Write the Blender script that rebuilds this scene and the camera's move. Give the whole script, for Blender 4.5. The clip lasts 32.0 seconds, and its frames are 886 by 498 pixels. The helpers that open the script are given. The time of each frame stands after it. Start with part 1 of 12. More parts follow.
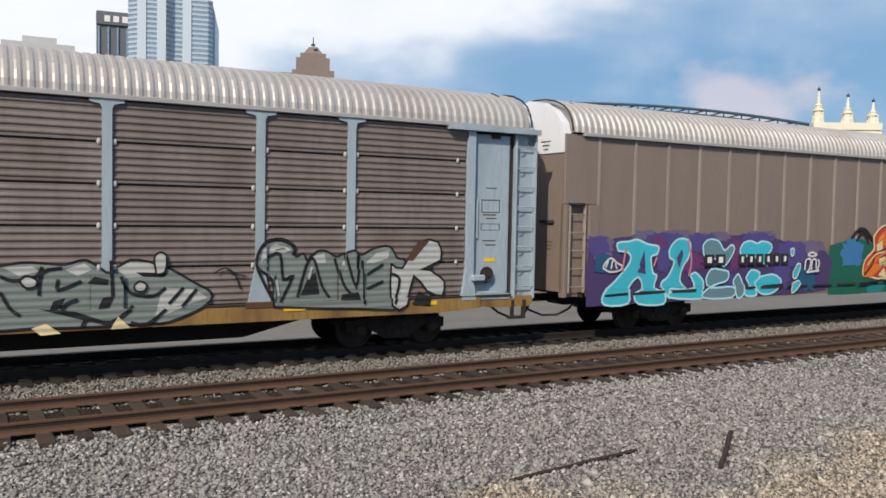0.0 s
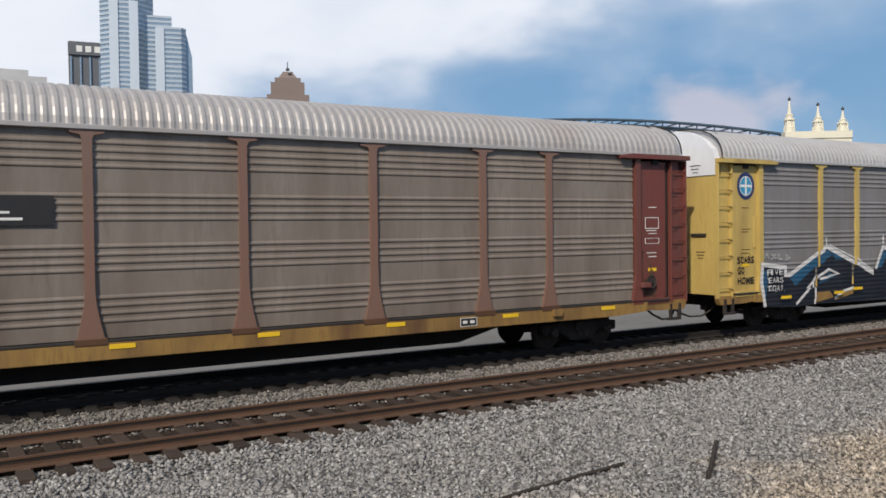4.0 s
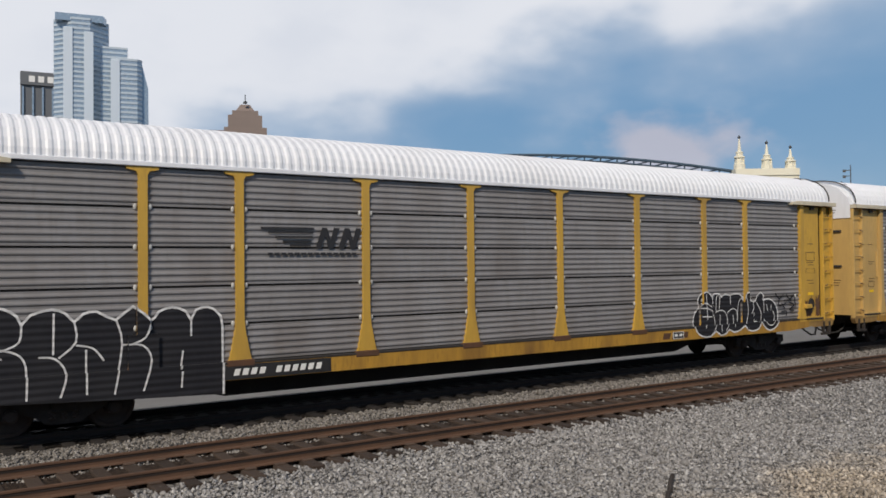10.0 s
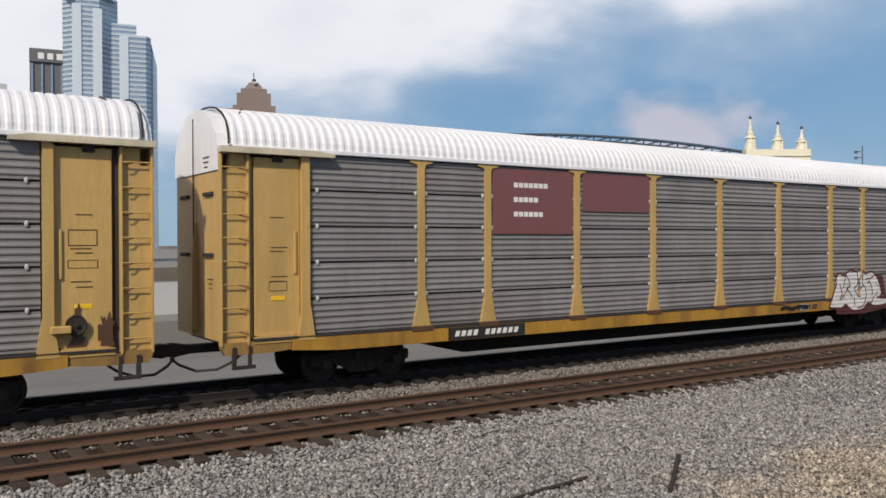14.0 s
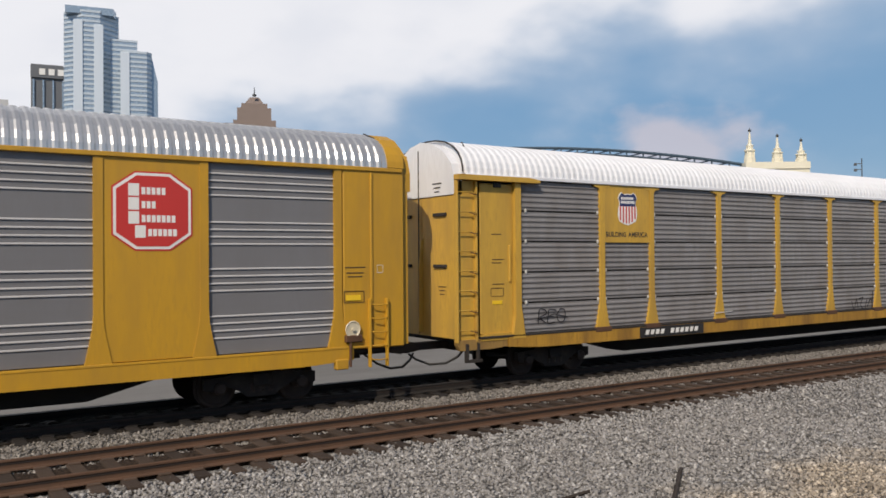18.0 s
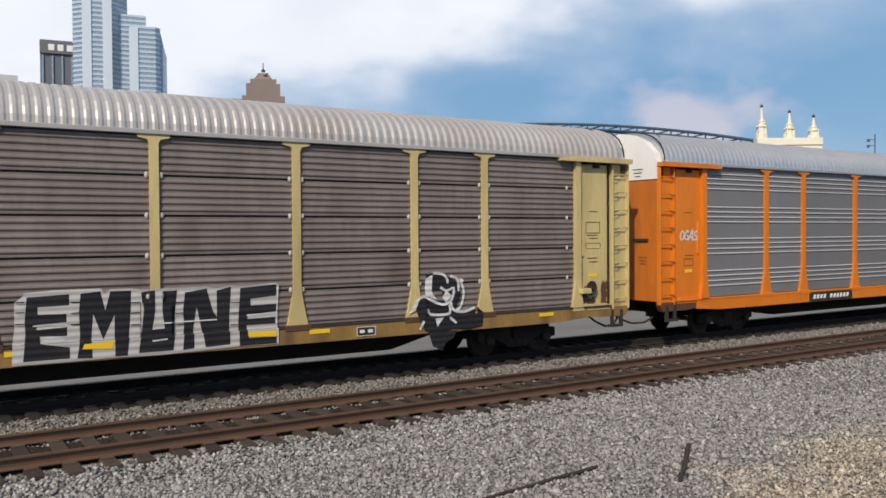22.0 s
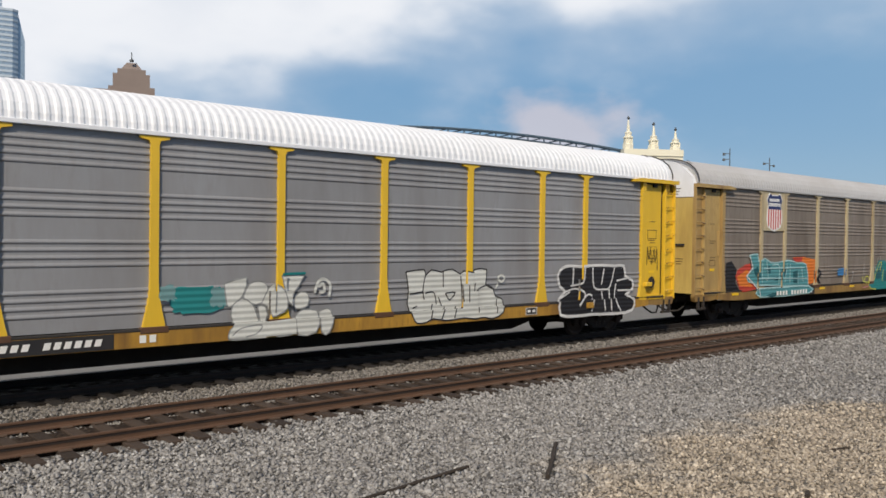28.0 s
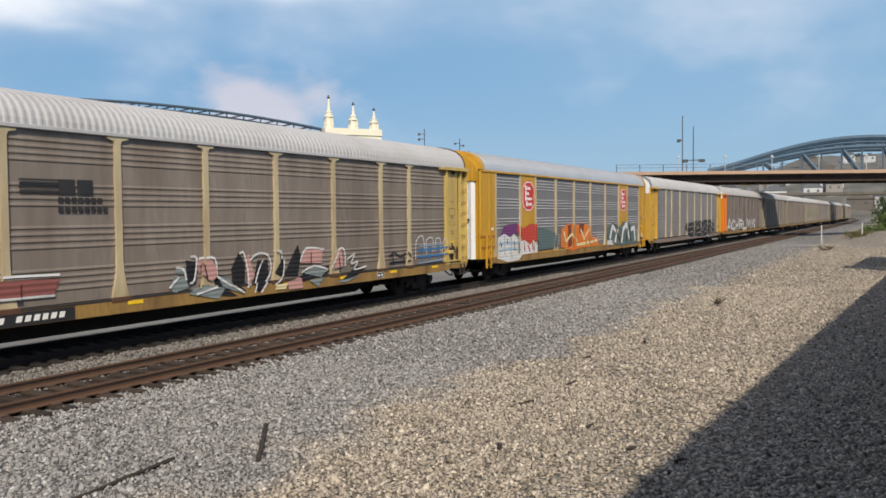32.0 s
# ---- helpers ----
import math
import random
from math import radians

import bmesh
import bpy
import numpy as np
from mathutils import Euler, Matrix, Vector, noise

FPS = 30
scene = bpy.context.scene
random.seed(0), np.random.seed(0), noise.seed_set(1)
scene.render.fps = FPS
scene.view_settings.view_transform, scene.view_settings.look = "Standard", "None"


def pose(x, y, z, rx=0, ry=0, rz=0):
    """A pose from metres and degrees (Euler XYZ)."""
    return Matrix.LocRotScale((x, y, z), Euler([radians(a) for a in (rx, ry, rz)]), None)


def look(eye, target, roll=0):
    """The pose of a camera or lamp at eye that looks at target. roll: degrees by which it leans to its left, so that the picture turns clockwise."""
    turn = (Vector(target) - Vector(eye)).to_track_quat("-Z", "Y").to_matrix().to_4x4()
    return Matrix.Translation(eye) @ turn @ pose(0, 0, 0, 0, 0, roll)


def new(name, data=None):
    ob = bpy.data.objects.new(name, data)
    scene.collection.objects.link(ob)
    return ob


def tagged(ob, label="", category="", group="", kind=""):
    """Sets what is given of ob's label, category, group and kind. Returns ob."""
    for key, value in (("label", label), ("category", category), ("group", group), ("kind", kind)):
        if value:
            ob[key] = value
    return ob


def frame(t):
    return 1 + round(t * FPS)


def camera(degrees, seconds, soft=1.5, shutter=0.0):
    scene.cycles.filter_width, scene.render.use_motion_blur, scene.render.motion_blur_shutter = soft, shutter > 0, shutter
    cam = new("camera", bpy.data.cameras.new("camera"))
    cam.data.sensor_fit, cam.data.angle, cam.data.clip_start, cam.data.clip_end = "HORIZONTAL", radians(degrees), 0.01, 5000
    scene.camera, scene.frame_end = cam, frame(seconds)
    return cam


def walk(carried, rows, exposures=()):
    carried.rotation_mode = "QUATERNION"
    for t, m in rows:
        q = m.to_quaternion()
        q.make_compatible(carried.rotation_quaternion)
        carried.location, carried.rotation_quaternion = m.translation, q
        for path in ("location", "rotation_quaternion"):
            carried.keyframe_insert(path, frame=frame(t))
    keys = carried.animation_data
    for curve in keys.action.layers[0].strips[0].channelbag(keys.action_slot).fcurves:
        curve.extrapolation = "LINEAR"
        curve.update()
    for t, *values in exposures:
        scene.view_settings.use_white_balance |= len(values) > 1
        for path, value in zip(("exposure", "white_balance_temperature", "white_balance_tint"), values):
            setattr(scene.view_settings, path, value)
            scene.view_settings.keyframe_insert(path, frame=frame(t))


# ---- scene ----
# The world: x runs along the tracks, y away from the camera across them, z = 0 on the rail heads.
EYE = (0.0, 0.0, 3.06)
cam = camera(55.66, 32.0, soft=1.62)
walk(cam, [
    (0.0, pose(*EYE, 87.43, -1.10, -29.91)),
    (0.5, pose(*EYE, 87.63, -0.73, -33.09)),
    (1.0, pose(*EYE, 87.66, -0.14, -34.81)),
    (1.5, pose(*EYE, 88.46, -0.14, -35.55)),
    (2.0, pose(*EYE, 88.05, 0.29, -34.86)),
    (2.5, pose(*EYE, 88.66, 0.26, -34.11)),
    (4.5, pose(*EYE, 89.08, 0.80, -30.70)),
    (5.0, pose(*EYE, 91.88, 0.96, -30.90)),
    (5.5, pose(*EYE, 91.53, 0.82, -31.05)),
    (6.0, pose(*EYE, 91.60, 1.10, -31.42)),
    (6.5, pose(*EYE, 91.51, 0.36, -32.67)),
    (7.0, pose(*EYE, 91.89, 0.50, -33.02)),
    (7.5, pose(*EYE, 91.36, 0.14, -33.05)),
    (8.0, pose(*EYE, 91.38, 0.07, -33.37)),
    (8.5, pose(*EYE, 91.46, 0.02, -33.79)),
    (9.0, pose(*EYE, 91.34, -0.10, -34.05)),
    (9.5, pose(*EYE, 91.17, 0.58, -33.92)),
    (10.0, pose(*EYE, 91.05, 0.58, -34.20)),
    (10.5, pose(*EYE, 90.09, 0.43, -33.94)),
    (11.0, pose(*EYE, 89.90, 0.28, -33.93)),
    (11.5, pose(*EYE, 89.76, 0.28, -34.09)),
    (12.0, pose(*EYE, 89.62, 0.32, -34.15)),
    (12.5, pose(*EYE, 89.56, 0.29, -34.15)),
    (13.0, pose(*EYE, 89.43, -0.10, -34.10)),
    (13.5, pose(*EYE, 89.58, 0.18, -33.86)),
    (15.5, pose(*EYE, 89.95, -0.62, -32.41)),
    (16.0, pose(*EYE, 90.25, -0.33, -31.37)),
    (16.5, pose(*EYE, 89.85, -0.43, -33.76)),
    (17.0, pose(*EYE, 88.43, 0.22, -33.47)),
    (17.5, pose(*EYE, 89.21, 0.57, -33.64)),
    (18.0, pose(*EYE, 90.58, 0.45, -33.61)),
    (18.5, pose(*EYE, 90.05, -0.17, -34.07)),
    (19.0, pose(*EYE, 89.98, -0.01, -33.89)),
    (19.5, pose(*EYE, 90.46, 0.32, -33.12)),
    (20.0, pose(*EYE, 90.55, 0.41, -34.11)),
    (20.5, pose(*EYE, 91.32, -0.27, -33.94)),
    (21.0, pose(*EYE, 91.11, 0.17, -33.48)),
    (21.5, pose(*EYE, 90.59, -0.28, -33.69)),
    (22.0, pose(*EYE, 88.97, 0.38, -32.98)),
    (22.5, pose(*EYE, 88.27, 0.29, -33.90)),
    (23.0, pose(*EYE, 88.72, -0.10, -34.13)),
    (23.5, pose(*EYE, 89.18, -0.11, -35.04)),
    (24.0, pose(*EYE, 88.80, -0.85, -35.34)),
    (24.5, pose(*EYE, 88.93, -0.82, -35.92)),
    (26.5, pose(*EYE, 87.76, -0.96, -36.41)),
    (27.0, pose(*EYE, 87.62, -1.62, -38.17)),
    (27.5, pose(*EYE, 86.23, -1.36, -37.25)),
    (28.0, pose(*EYE, 89.11, -0.72, -41.42)),
    (28.5, pose(*EYE, 89.38, -0.06, -51.03)),
    (29.0, pose(*EYE, 89.70, 0.38, -58.18)),
    (29.5, pose(*EYE, 88.93, 0.07, -61.32)),
    (30.0, pose(*EYE, 88.19, 0.65, -65.98)),
    (30.5, pose(*EYE, 88.08, 0.94, -67.44)),
    (31.0, pose(*EYE, 87.94, 1.38, -65.91)),
    (31.5, pose(*EYE, 87.96, 1.63, -62.71)),
    (32.0, pose(*EYE, 87.70, 0.48, -61.42)),
], exposures=[(0.0, 0.08, 6450, 11.5), (1.0, 0.11, 6400, 11.5), (2.0, 0.1, 6350, 11.5), (5.0, -0.2, 6300, 12.0), (6.0, -0.25, 6325, 12.0), (7.0, -0.3, 6350, 12.0), (8.0, -0.25, 6375, 12.0), (9.0, -0.23, 6400, 12.0), (10.0, -0.27, 6400, 12.0), (11.0, -0.2, 6500, 12.0), (12.0, -0.17, 6600, 12.0), (13.0, -0.1, 6550, 12.0), (16.0, -0.14, 6600, 13.0), (17.0, 0.08, 6600, 13.0), (18.0, -0.13, 6600, 13.0), (19.0, -0.16, 6475, 13.5), (21.0, -0.16, 6350, 14.0), (22.0, 0.0, 6400, 12.0), (24.0, 0.08, 6600, 11.5), (27.0, 0.07, 6700, 13.5), (28.0, -0.07, 6550, 11.0), (29.0, -0.16, 6575, 11.5), (29.5, -0.06, 6587, 11.8), (30.5, 0.08, 6575, 11.8), (32.0, 0.12, 6500, 11.0)])

# ---- light ----
SUN_AZ, SUN_EL = 231.0, 39.0
world = bpy.data.worlds.new("sky")
scene.world = world
world.use_nodes = True


def sky_nodes():
    nt = world.node_tree
    nt.nodes.clear()
    N = nt.nodes.new
    L = nt.links.new

    def math_node(op, a, b=None, c=None):
        n = N("ShaderNodeMath")
        n.operation = op
        for i, v in enumerate((a, b, c)):
            if v is None:
                continue
            if isinstance(v, (int, float)):
                n.inputs[i].default_value = v
            else:
                L(v, n.inputs[i])
        return n.outputs[0]

    def smooth(v, lo, hi):
        n = N("ShaderNodeMapRange")
        n.interpolation_type = "SMOOTHSTEP"
        L(v, n.inputs[0])
        n.inputs[1].default_value, n.inputs[2].default_value = lo, hi
        return n.outputs[0]

    def mix(fac, a, b):
        n = N("ShaderNodeMix")
        n.data_type = "RGBA"
        if isinstance(fac, (int, float)):
            n.inputs[0].default_value = fac
        else:
            L(fac, n.inputs[0])
        for k, v in ((6, a), (7, b)):
            if isinstance(v, tuple):
                n.inputs[k].default_value = (*v, 1)
            else:
                L(v, n.inputs[k])
        return n.outputs[2]

    tc = N("ShaderNodeTexCoord")
    sep = N("ShaderNodeSeparateXYZ")
    L(tc.outputs["Generated"], sep.inputs[0])
    x, y, z = sep.outputs
    az = math_node("MULTIPLY", math_node("ARCTAN2", x, y), 57.2958)
    el = math_node("MULTIPLY", math_node("ARCSINE", z), 57.2958)

    def clouds(scale, detail, rough, seed, stretch=2.2):
        m = N("ShaderNodeMapping")
        m.inputs["Location"].default_value = (seed, seed * 0.7, 0)
        m.inputs["Scale"].default_value = (1, 1, stretch)
        L(tc.outputs["Generated"], m.inputs[0])
        n = N("ShaderNodeTexNoise")
        n.inputs["Scale"].default_value = scale
        n.inputs["Detail"].default_value = detail
        n.inputs["Roughness"].default_value = rough
        L(m.outputs[0], n.inputs["Vector"])
        return math_node("SUBTRACT", n.outputs[0], 0.5)

    big, mid, fine = clouds(3.0, 4, 0.5, 3.1), clouds(5.5, 3, 0.45, 8.3), clouds(13.0, 4, 0.5, 1.7, 1.6)
    sky = N("ShaderNodeTexSky")
    sky.sky_type = "NISHITA"
    sky.sun_disc = False
    sky.sun_elevation, sky.sun_rotation = radians(SUN_EL), radians(SUN_AZ)
    sky.air_density, sky.dust_density, sky.ozone_density = 1.0, 1.2, 2.0
    # a rain-blue layer low down, brighter to the horizon
    haze = smooth(el, -2.0, 9.0)
    blue = mix(haze, (3.5, 5.3, 7.0), (1.9, 3.8, 6.1))
    side = smooth(math_node("ADD", az, math_node("MULTIPLY", big, 20.0)), 52.0, 82.0)
    blue = mix(math_node("MULTIPLY", side, 0.75), blue, (2.6, 4.5, 6.5))
    low = math_node("SUBTRACT", 1.0, smooth(el, 14.0, 30.0))
    col = mix(math_node("MULTIPLY", low, 0.82), sky.outputs[0], blue)
    # grey-white sheet above it, its lower edge rising to the east
    edge = math_node("MINIMUM", math_node("MULTIPLY_ADD", az, 0.25, 2.6), 12.4)
    h = math_node("SUBTRACT", el, edge)
    h = math_node("ADD", h, math_node("MULTIPLY", mid, 13.0))
    h = math_node("ADD", h, math_node("MULTIPLY", fine, 3.4))
    sheet = math_node("MULTIPLY", smooth(h, -4.2, 5.0), math_node("SUBTRACT", 1.0, smooth(math_node("ABSOLUTE", math_node("SUBTRACT", az, 35.0)), 60.0, 100.0)))
    sheet = math_node("MULTIPLY", sheet, math_node("SUBTRACT", 1.0, smooth(el, 26.0, 46.0)))
    lit = smooth(math_node("SUBTRACT", math_node("MULTIPLY", h, 1.0), math_node("MULTIPLY", az, 0.065)), -3.2, 2.4)
    shade = mix(lit, (5.0, 6.1, 7.5), (9.6, 9.8, 10.1))
    col = mix(math_node("MULTIPLY", sheet, 0.93), col, shade)
    # one small lit cumulus
    u = math_node("DIVIDE", math_node("SUBTRACT", az, 49.6), 4.6)
    v = math_node("DIVIDE", math_node("SUBTRACT", el, 7.6), 1.9)
    r = math_node("SQRT", math_node("ADD", math_node("MULTIPLY", u, u), math_node("MULTIPLY", v, v)))
    r = math_node("SUBTRACT", r, math_node("MULTIPLY", fine, 2.2))
    puff = math_node("SUBTRACT", 1.0, smooth(r, 0.35, 1.35))
    col = mix(math_node("MULTIPLY", puff, 0.75), col, (6.6, 6.3, 6.9))
    # thin veils
    veil = smooth(math_node("ADD", math_node("ADD", big, mid), math_node("MULTIPLY", fine, 0.5)), -0.05, 0.34)
    col = mix(math_node("MULTIPLY", veil, 0.27), col, (6.2, 6.9, 8.0))
    bg = N("ShaderNodeBackground")
    bg.inputs[1].default_value = 0.1
    L(col, bg.inputs[0])
    out = N("ShaderNodeOutputWorld")
    L(bg.outputs[0], out.inputs[0])


sky_nodes()
sun_data = bpy.data.lights.new("sun", "SUN")
sun_data.energy, sun_data.angle, sun_data.color = 3.85, radians(0.55), (1.0, 0.89, 0.72)
sun = new("sun", sun_data)
_a, _e = radians(SUN_AZ), radians(SUN_EL)
sun.matrix_world = look((60 * math.sin(_a), 60 * math.cos(_a), 60), (60 * math.sin(_a) - math.sin(_a) * math.cos(_e), 60 * math.cos(_a) - math.cos(_a) * math.cos(_e), 60 - math.sin(_e)))

# ---- materials ----
MATS = {}


def mat(name, col, rough=0.6, metal=0.0, dirt=(0.10, 0.085, 0.07), amount=0.35, scale=1.2, fine=18.0, stretch=(1, 1, 1), bump=0.15, vary=0.0, spec=0.5):
    """A surface with grime at two scales, fine relief and a small change from piece to piece."""
    if name in MATS:
        return MATS[name]
    m = bpy.data.materials.new(name)
    m.use_nodes = True
    nt = m.node_tree
    N, L = nt.nodes.new, nt.links.new
    b = nt.nodes["Principled BSDF"]
    b.inputs["Metallic"].default_value = metal
    b.inputs["Specular IOR Level"].default_value = spec
    tc, info, mp = N("ShaderNodeTexCoord"), N("ShaderNodeObjectInfo"), N("ShaderNodeMapping")
    add = N("ShaderNodeVectorMath")
    add.operation = "ADD"
    off = N("ShaderNodeMath")
    off.operation = "MULTIPLY"
    off.inputs[1].default_value = 31.0
    L(info.outputs["Random"], off.inputs[0])
    L(tc.outputs["Object"], add.inputs[0])
    L(off.outputs[0], add.inputs[1])
    mp.inputs["Scale"].default_value = stretch
    L(add.outputs[0], mp.inputs[0])
    n1, n2 = N("ShaderNodeTexNoise"), N("ShaderNodeTexNoise")
    for n, s, d in ((n1, scale, 4), (n2, fine, 5)):
        n.inputs["Scale"].default_value = s
        n.inputs["Detail"].default_value = d
        n.inputs["Roughness"].default_value = 0.6
        L(mp.outputs[0], n.inputs["Vector"])
    r1 = N("ShaderNodeMapRange")
    L(n1.outputs[0], r1.inputs[0])
    r1.inputs[1].default_value, r1.inputs[2].default_value, r1.inputs[4].default_value = 0.38, 0.72, amount
    r2 = N("ShaderNodeMapRange")
    L(n2.outputs[0], r2.inputs[0])
    r2.inputs[1].default_value, r2.inputs[2].default_value, r2.inputs[4].default_value = 0.42, 0.75, amount * 0.7
    mx = N("ShaderNodeMath")
    mx.operation = "MAXIMUM"
    L(r1.outputs[0], mx.inputs[0])
    L(r2.outputs[0], mx.inputs[1])
    mixc = N("ShaderNodeMix")
    mixc.data_type = "RGBA"
    L(mx.outputs[0], mixc.inputs[0])
    mixc.inputs[6].default_value, mixc.inputs[7].default_value = (*col, 1), (*dirt, 1)
    last = mixc.outputs[2]
    if vary:
        hsv = N("ShaderNodeHueSaturation")
        vr = N("ShaderNodeMapRange")
        L(info.outputs["Random"], vr.inputs[0])
        vr.inputs[3].default_value, vr.inputs[4].default_value = 1 - vary, 1 + vary
        L(vr.outputs[0], hsv.inputs["Value"])
        L(last, hsv.inputs["Color"])
        last = hsv.outputs[0]
    L(last, b.inputs["Base Color"])
    rr = N("ShaderNodeMapRange")
    L(n2.outputs[0], rr.inputs[0])
    rr.inputs[3].default_value, rr.inputs[4].default_value = max(0.02, rough - 0.14), min(1.0, rough + 0.14)
    L(rr.outputs[0], b.inputs["Roughness"])
    if bump:
        bp = N("ShaderNodeBump")
        bp.inputs["Strength"].default_value = bump
        bp.inputs["Distance"].default_value = 0.01
        L(n2.outputs[0], bp.inputs["Height"])
        L(bp.outputs[0], b.inputs["Normal"])
    MATS[name] = m
    return m


def track_tone(nt, geo, col):
    """Turns the stones darker and browner between and beside the rails."""
    N, L = nt.nodes.new, nt.links.new
    s, r, m = N("ShaderNodeSeparateXYZ"), N("ShaderNodeMapRange"), N("ShaderNodeMix")
    L(geo.outputs["Position"], s.inputs[0])
    r.interpolation_type = "SMOOTHSTEP"
    L(s.outputs[1], r.inputs[0])
    r.inputs[1].default_value, r.inputs[2].default_value = 12.2, 14.8
    m.data_type, m.blend_type = "RGBA", "MULTIPLY"
    L(r.outputs[0], m.inputs[0])
    L(col, m.inputs[6])
    m.inputs[7].default_value = (0.69, 0.66, 0.62, 1)
    return m.outputs[2]


def gravel_mat(name, cols, cell, bump=1.0, tan=None, dark=(0.05, 0.045, 0.04)):
    """Loose stones: cells of mixed greys with deep gaps, by world place."""
    m = bpy.data.materials.new(name)
    m.use_nodes = True
    nt = m.node_tree
    N, L = nt.nodes.new, nt.links.new
    b = nt.nodes["Principled BSDF"]
    b.inputs["Roughness"].default_value = 0.9
    b.inputs["Specular IOR Level"].default_value = 0.2
    geo = N("ShaderNodeNewGeometry")
    vo = N("ShaderNodeTexVoronoi")
    vo.inputs["Scale"].default_value = 1 / cell
    L(geo.outputs["Position"], vo.inputs["Vector"])
    sep = N("ShaderNodeSeparateColor")
    L(vo.outputs["Color"], sep.inputs[0])
    ramp = N("ShaderNodeValToRGB")
    ramp.color_ramp.elements[0].color, ramp.color_ramp.elements[1].color = (*cols[0], 1), (*cols[-1], 1)
    for i, c in enumerate(cols[1:-1]):
        e = ramp.color_ramp.elements.new((i + 1) / (len(cols) - 1))
        e.color = (*c, 1)
    L(sep.outputs[0], ramp.inputs[0])
    last = ramp.outputs[0]
    big = N("ShaderNodeTexNoise")
    big.inputs["Scale"].default_value = 0.45
    big.inputs["Detail"].default_value = 5
    L(geo.outputs["Position"], big.inputs["Vector"])
    if tan:
        # buff stone spreads over the path beside the wall
        px = N("ShaderNodeSeparateXYZ")
        L(geo.outputs["Position"], px.inputs[0])
        ad = N("ShaderNodeMath")
        ad.operation = "MULTIPLY_ADD"
        L(big.outputs[0], ad.inputs[0])
        ad.inputs[1].default_value = 5.0
        L(px.outputs[1], ad.inputs[2])
        mr = N("ShaderNodeMapRange")
        mr.interpolation_type = "SMOOTHSTEP"
        L(ad.outputs[0], mr.inputs[0])
        mr.inputs[1].default_value, mr.inputs[2].default_value = 10.6, 9.2
        tm = N("ShaderNodeMix")
        tm.data_type, tm.blend_type = "RGBA", "MULTIPLY"
        L(mr.outputs[0], tm.inputs[0])
        L(last, tm.inputs[6])
        tm.inputs[7].default_value = (*tan, 1)
        last = tm.outputs[2]
    last = track_tone(nt, geo, last)
    gap = N("ShaderNodeMapRange")
    L(vo.outputs["Distance"], gap.inputs[0])
    gap.inputs[1].default_value, gap.inputs[2].default_value = 0.45, 0.75
    dm = N("ShaderNodeMix")
    dm.data_type = "RGBA"
    L(gap.outputs[0], dm.inputs[0])
    L(last, dm.inputs[6])
    dm.inputs[7].default_value = (*dark, 1)
    L(dm.outputs[2], b.inputs["Base Color"])
    inv = N("ShaderNodeMath")
    inv.operation = "SUBTRACT"
    inv.inputs[0].default_value = 1.0
    L(vo.outputs["Distance"], inv.inputs[1])
    bp = N("ShaderNodeBump")
    bp.inputs["Strength"].default_value = bump
    bp.inputs["Distance"].default_value = cell * 0.7
    L(inv.outputs[0], bp.inputs["Height"])
    L(bp.outputs[0], b.inputs["Normal"])
    return m


def stone_mat(name, cols, tan):
    """Single stones: each its own grey, buff near the wall."""
    m = bpy.data.materials.new(name)
    m.use_nodes = True
    nt = m.node_tree
    N, L = nt.nodes.new, nt.links.new
    b = nt.nodes["Principled BSDF"]
    b.inputs["Roughness"].default_value = 0.88
    b.inputs["Specular IOR Level"].default_value = 0.25
    geo = N("ShaderNodeNewGeometry")
    ramp = N("ShaderNodeValToRGB")
    ramp.color_ramp.elements[0].color, ramp.color_ramp.elements[1].color = (*cols[0], 1), (*cols[-1], 1)
    for i, c in enumerate(cols[1:-1]):
        e = ramp.color_ramp.elements.new((i + 1) / (len(cols) - 1))
        e.color = (*c, 1)
    L(geo.outputs["Random Per Island"], ramp.inputs[0])
    big = N("ShaderNodeTexNoise")
    big.inputs["Scale"].default_value = 0.45
    big.inputs["Detail"].default_value = 5
    L(geo.outputs["Position"], big.inputs["Vector"])
    px = N("ShaderNodeSeparateXYZ")
    L(geo.outputs["Position"], px.inputs[0])
    ad = N("ShaderNodeMath")
    ad.operation = "MULTIPLY_ADD"
    L(big.outputs[0], ad.inputs[0])
    ad.inputs[1].default_value = 5.0
    L(px.outputs[1], ad.inputs[2])
    mr = N("ShaderNodeMapRange")
    mr.interpolation_type = "SMOOTHSTEP"
    L(ad.outputs[0], mr.inputs[0])
    mr.inputs[1].default_value, mr.inputs[2].default_value = 10.6, 9.2
    tm = N("ShaderNodeMix")
    tm.data_type, tm.blend_type = "RGBA", "MULTIPLY"
    L(mr.outputs[0], tm.inputs[0])
    L(ramp.outputs[0], tm.inputs[6])
    tm.inputs[7].default_value = (*tan, 1)
    L(track_tone(nt, geo, tm.outputs[2]), b.inputs["Base Color"])
    return m


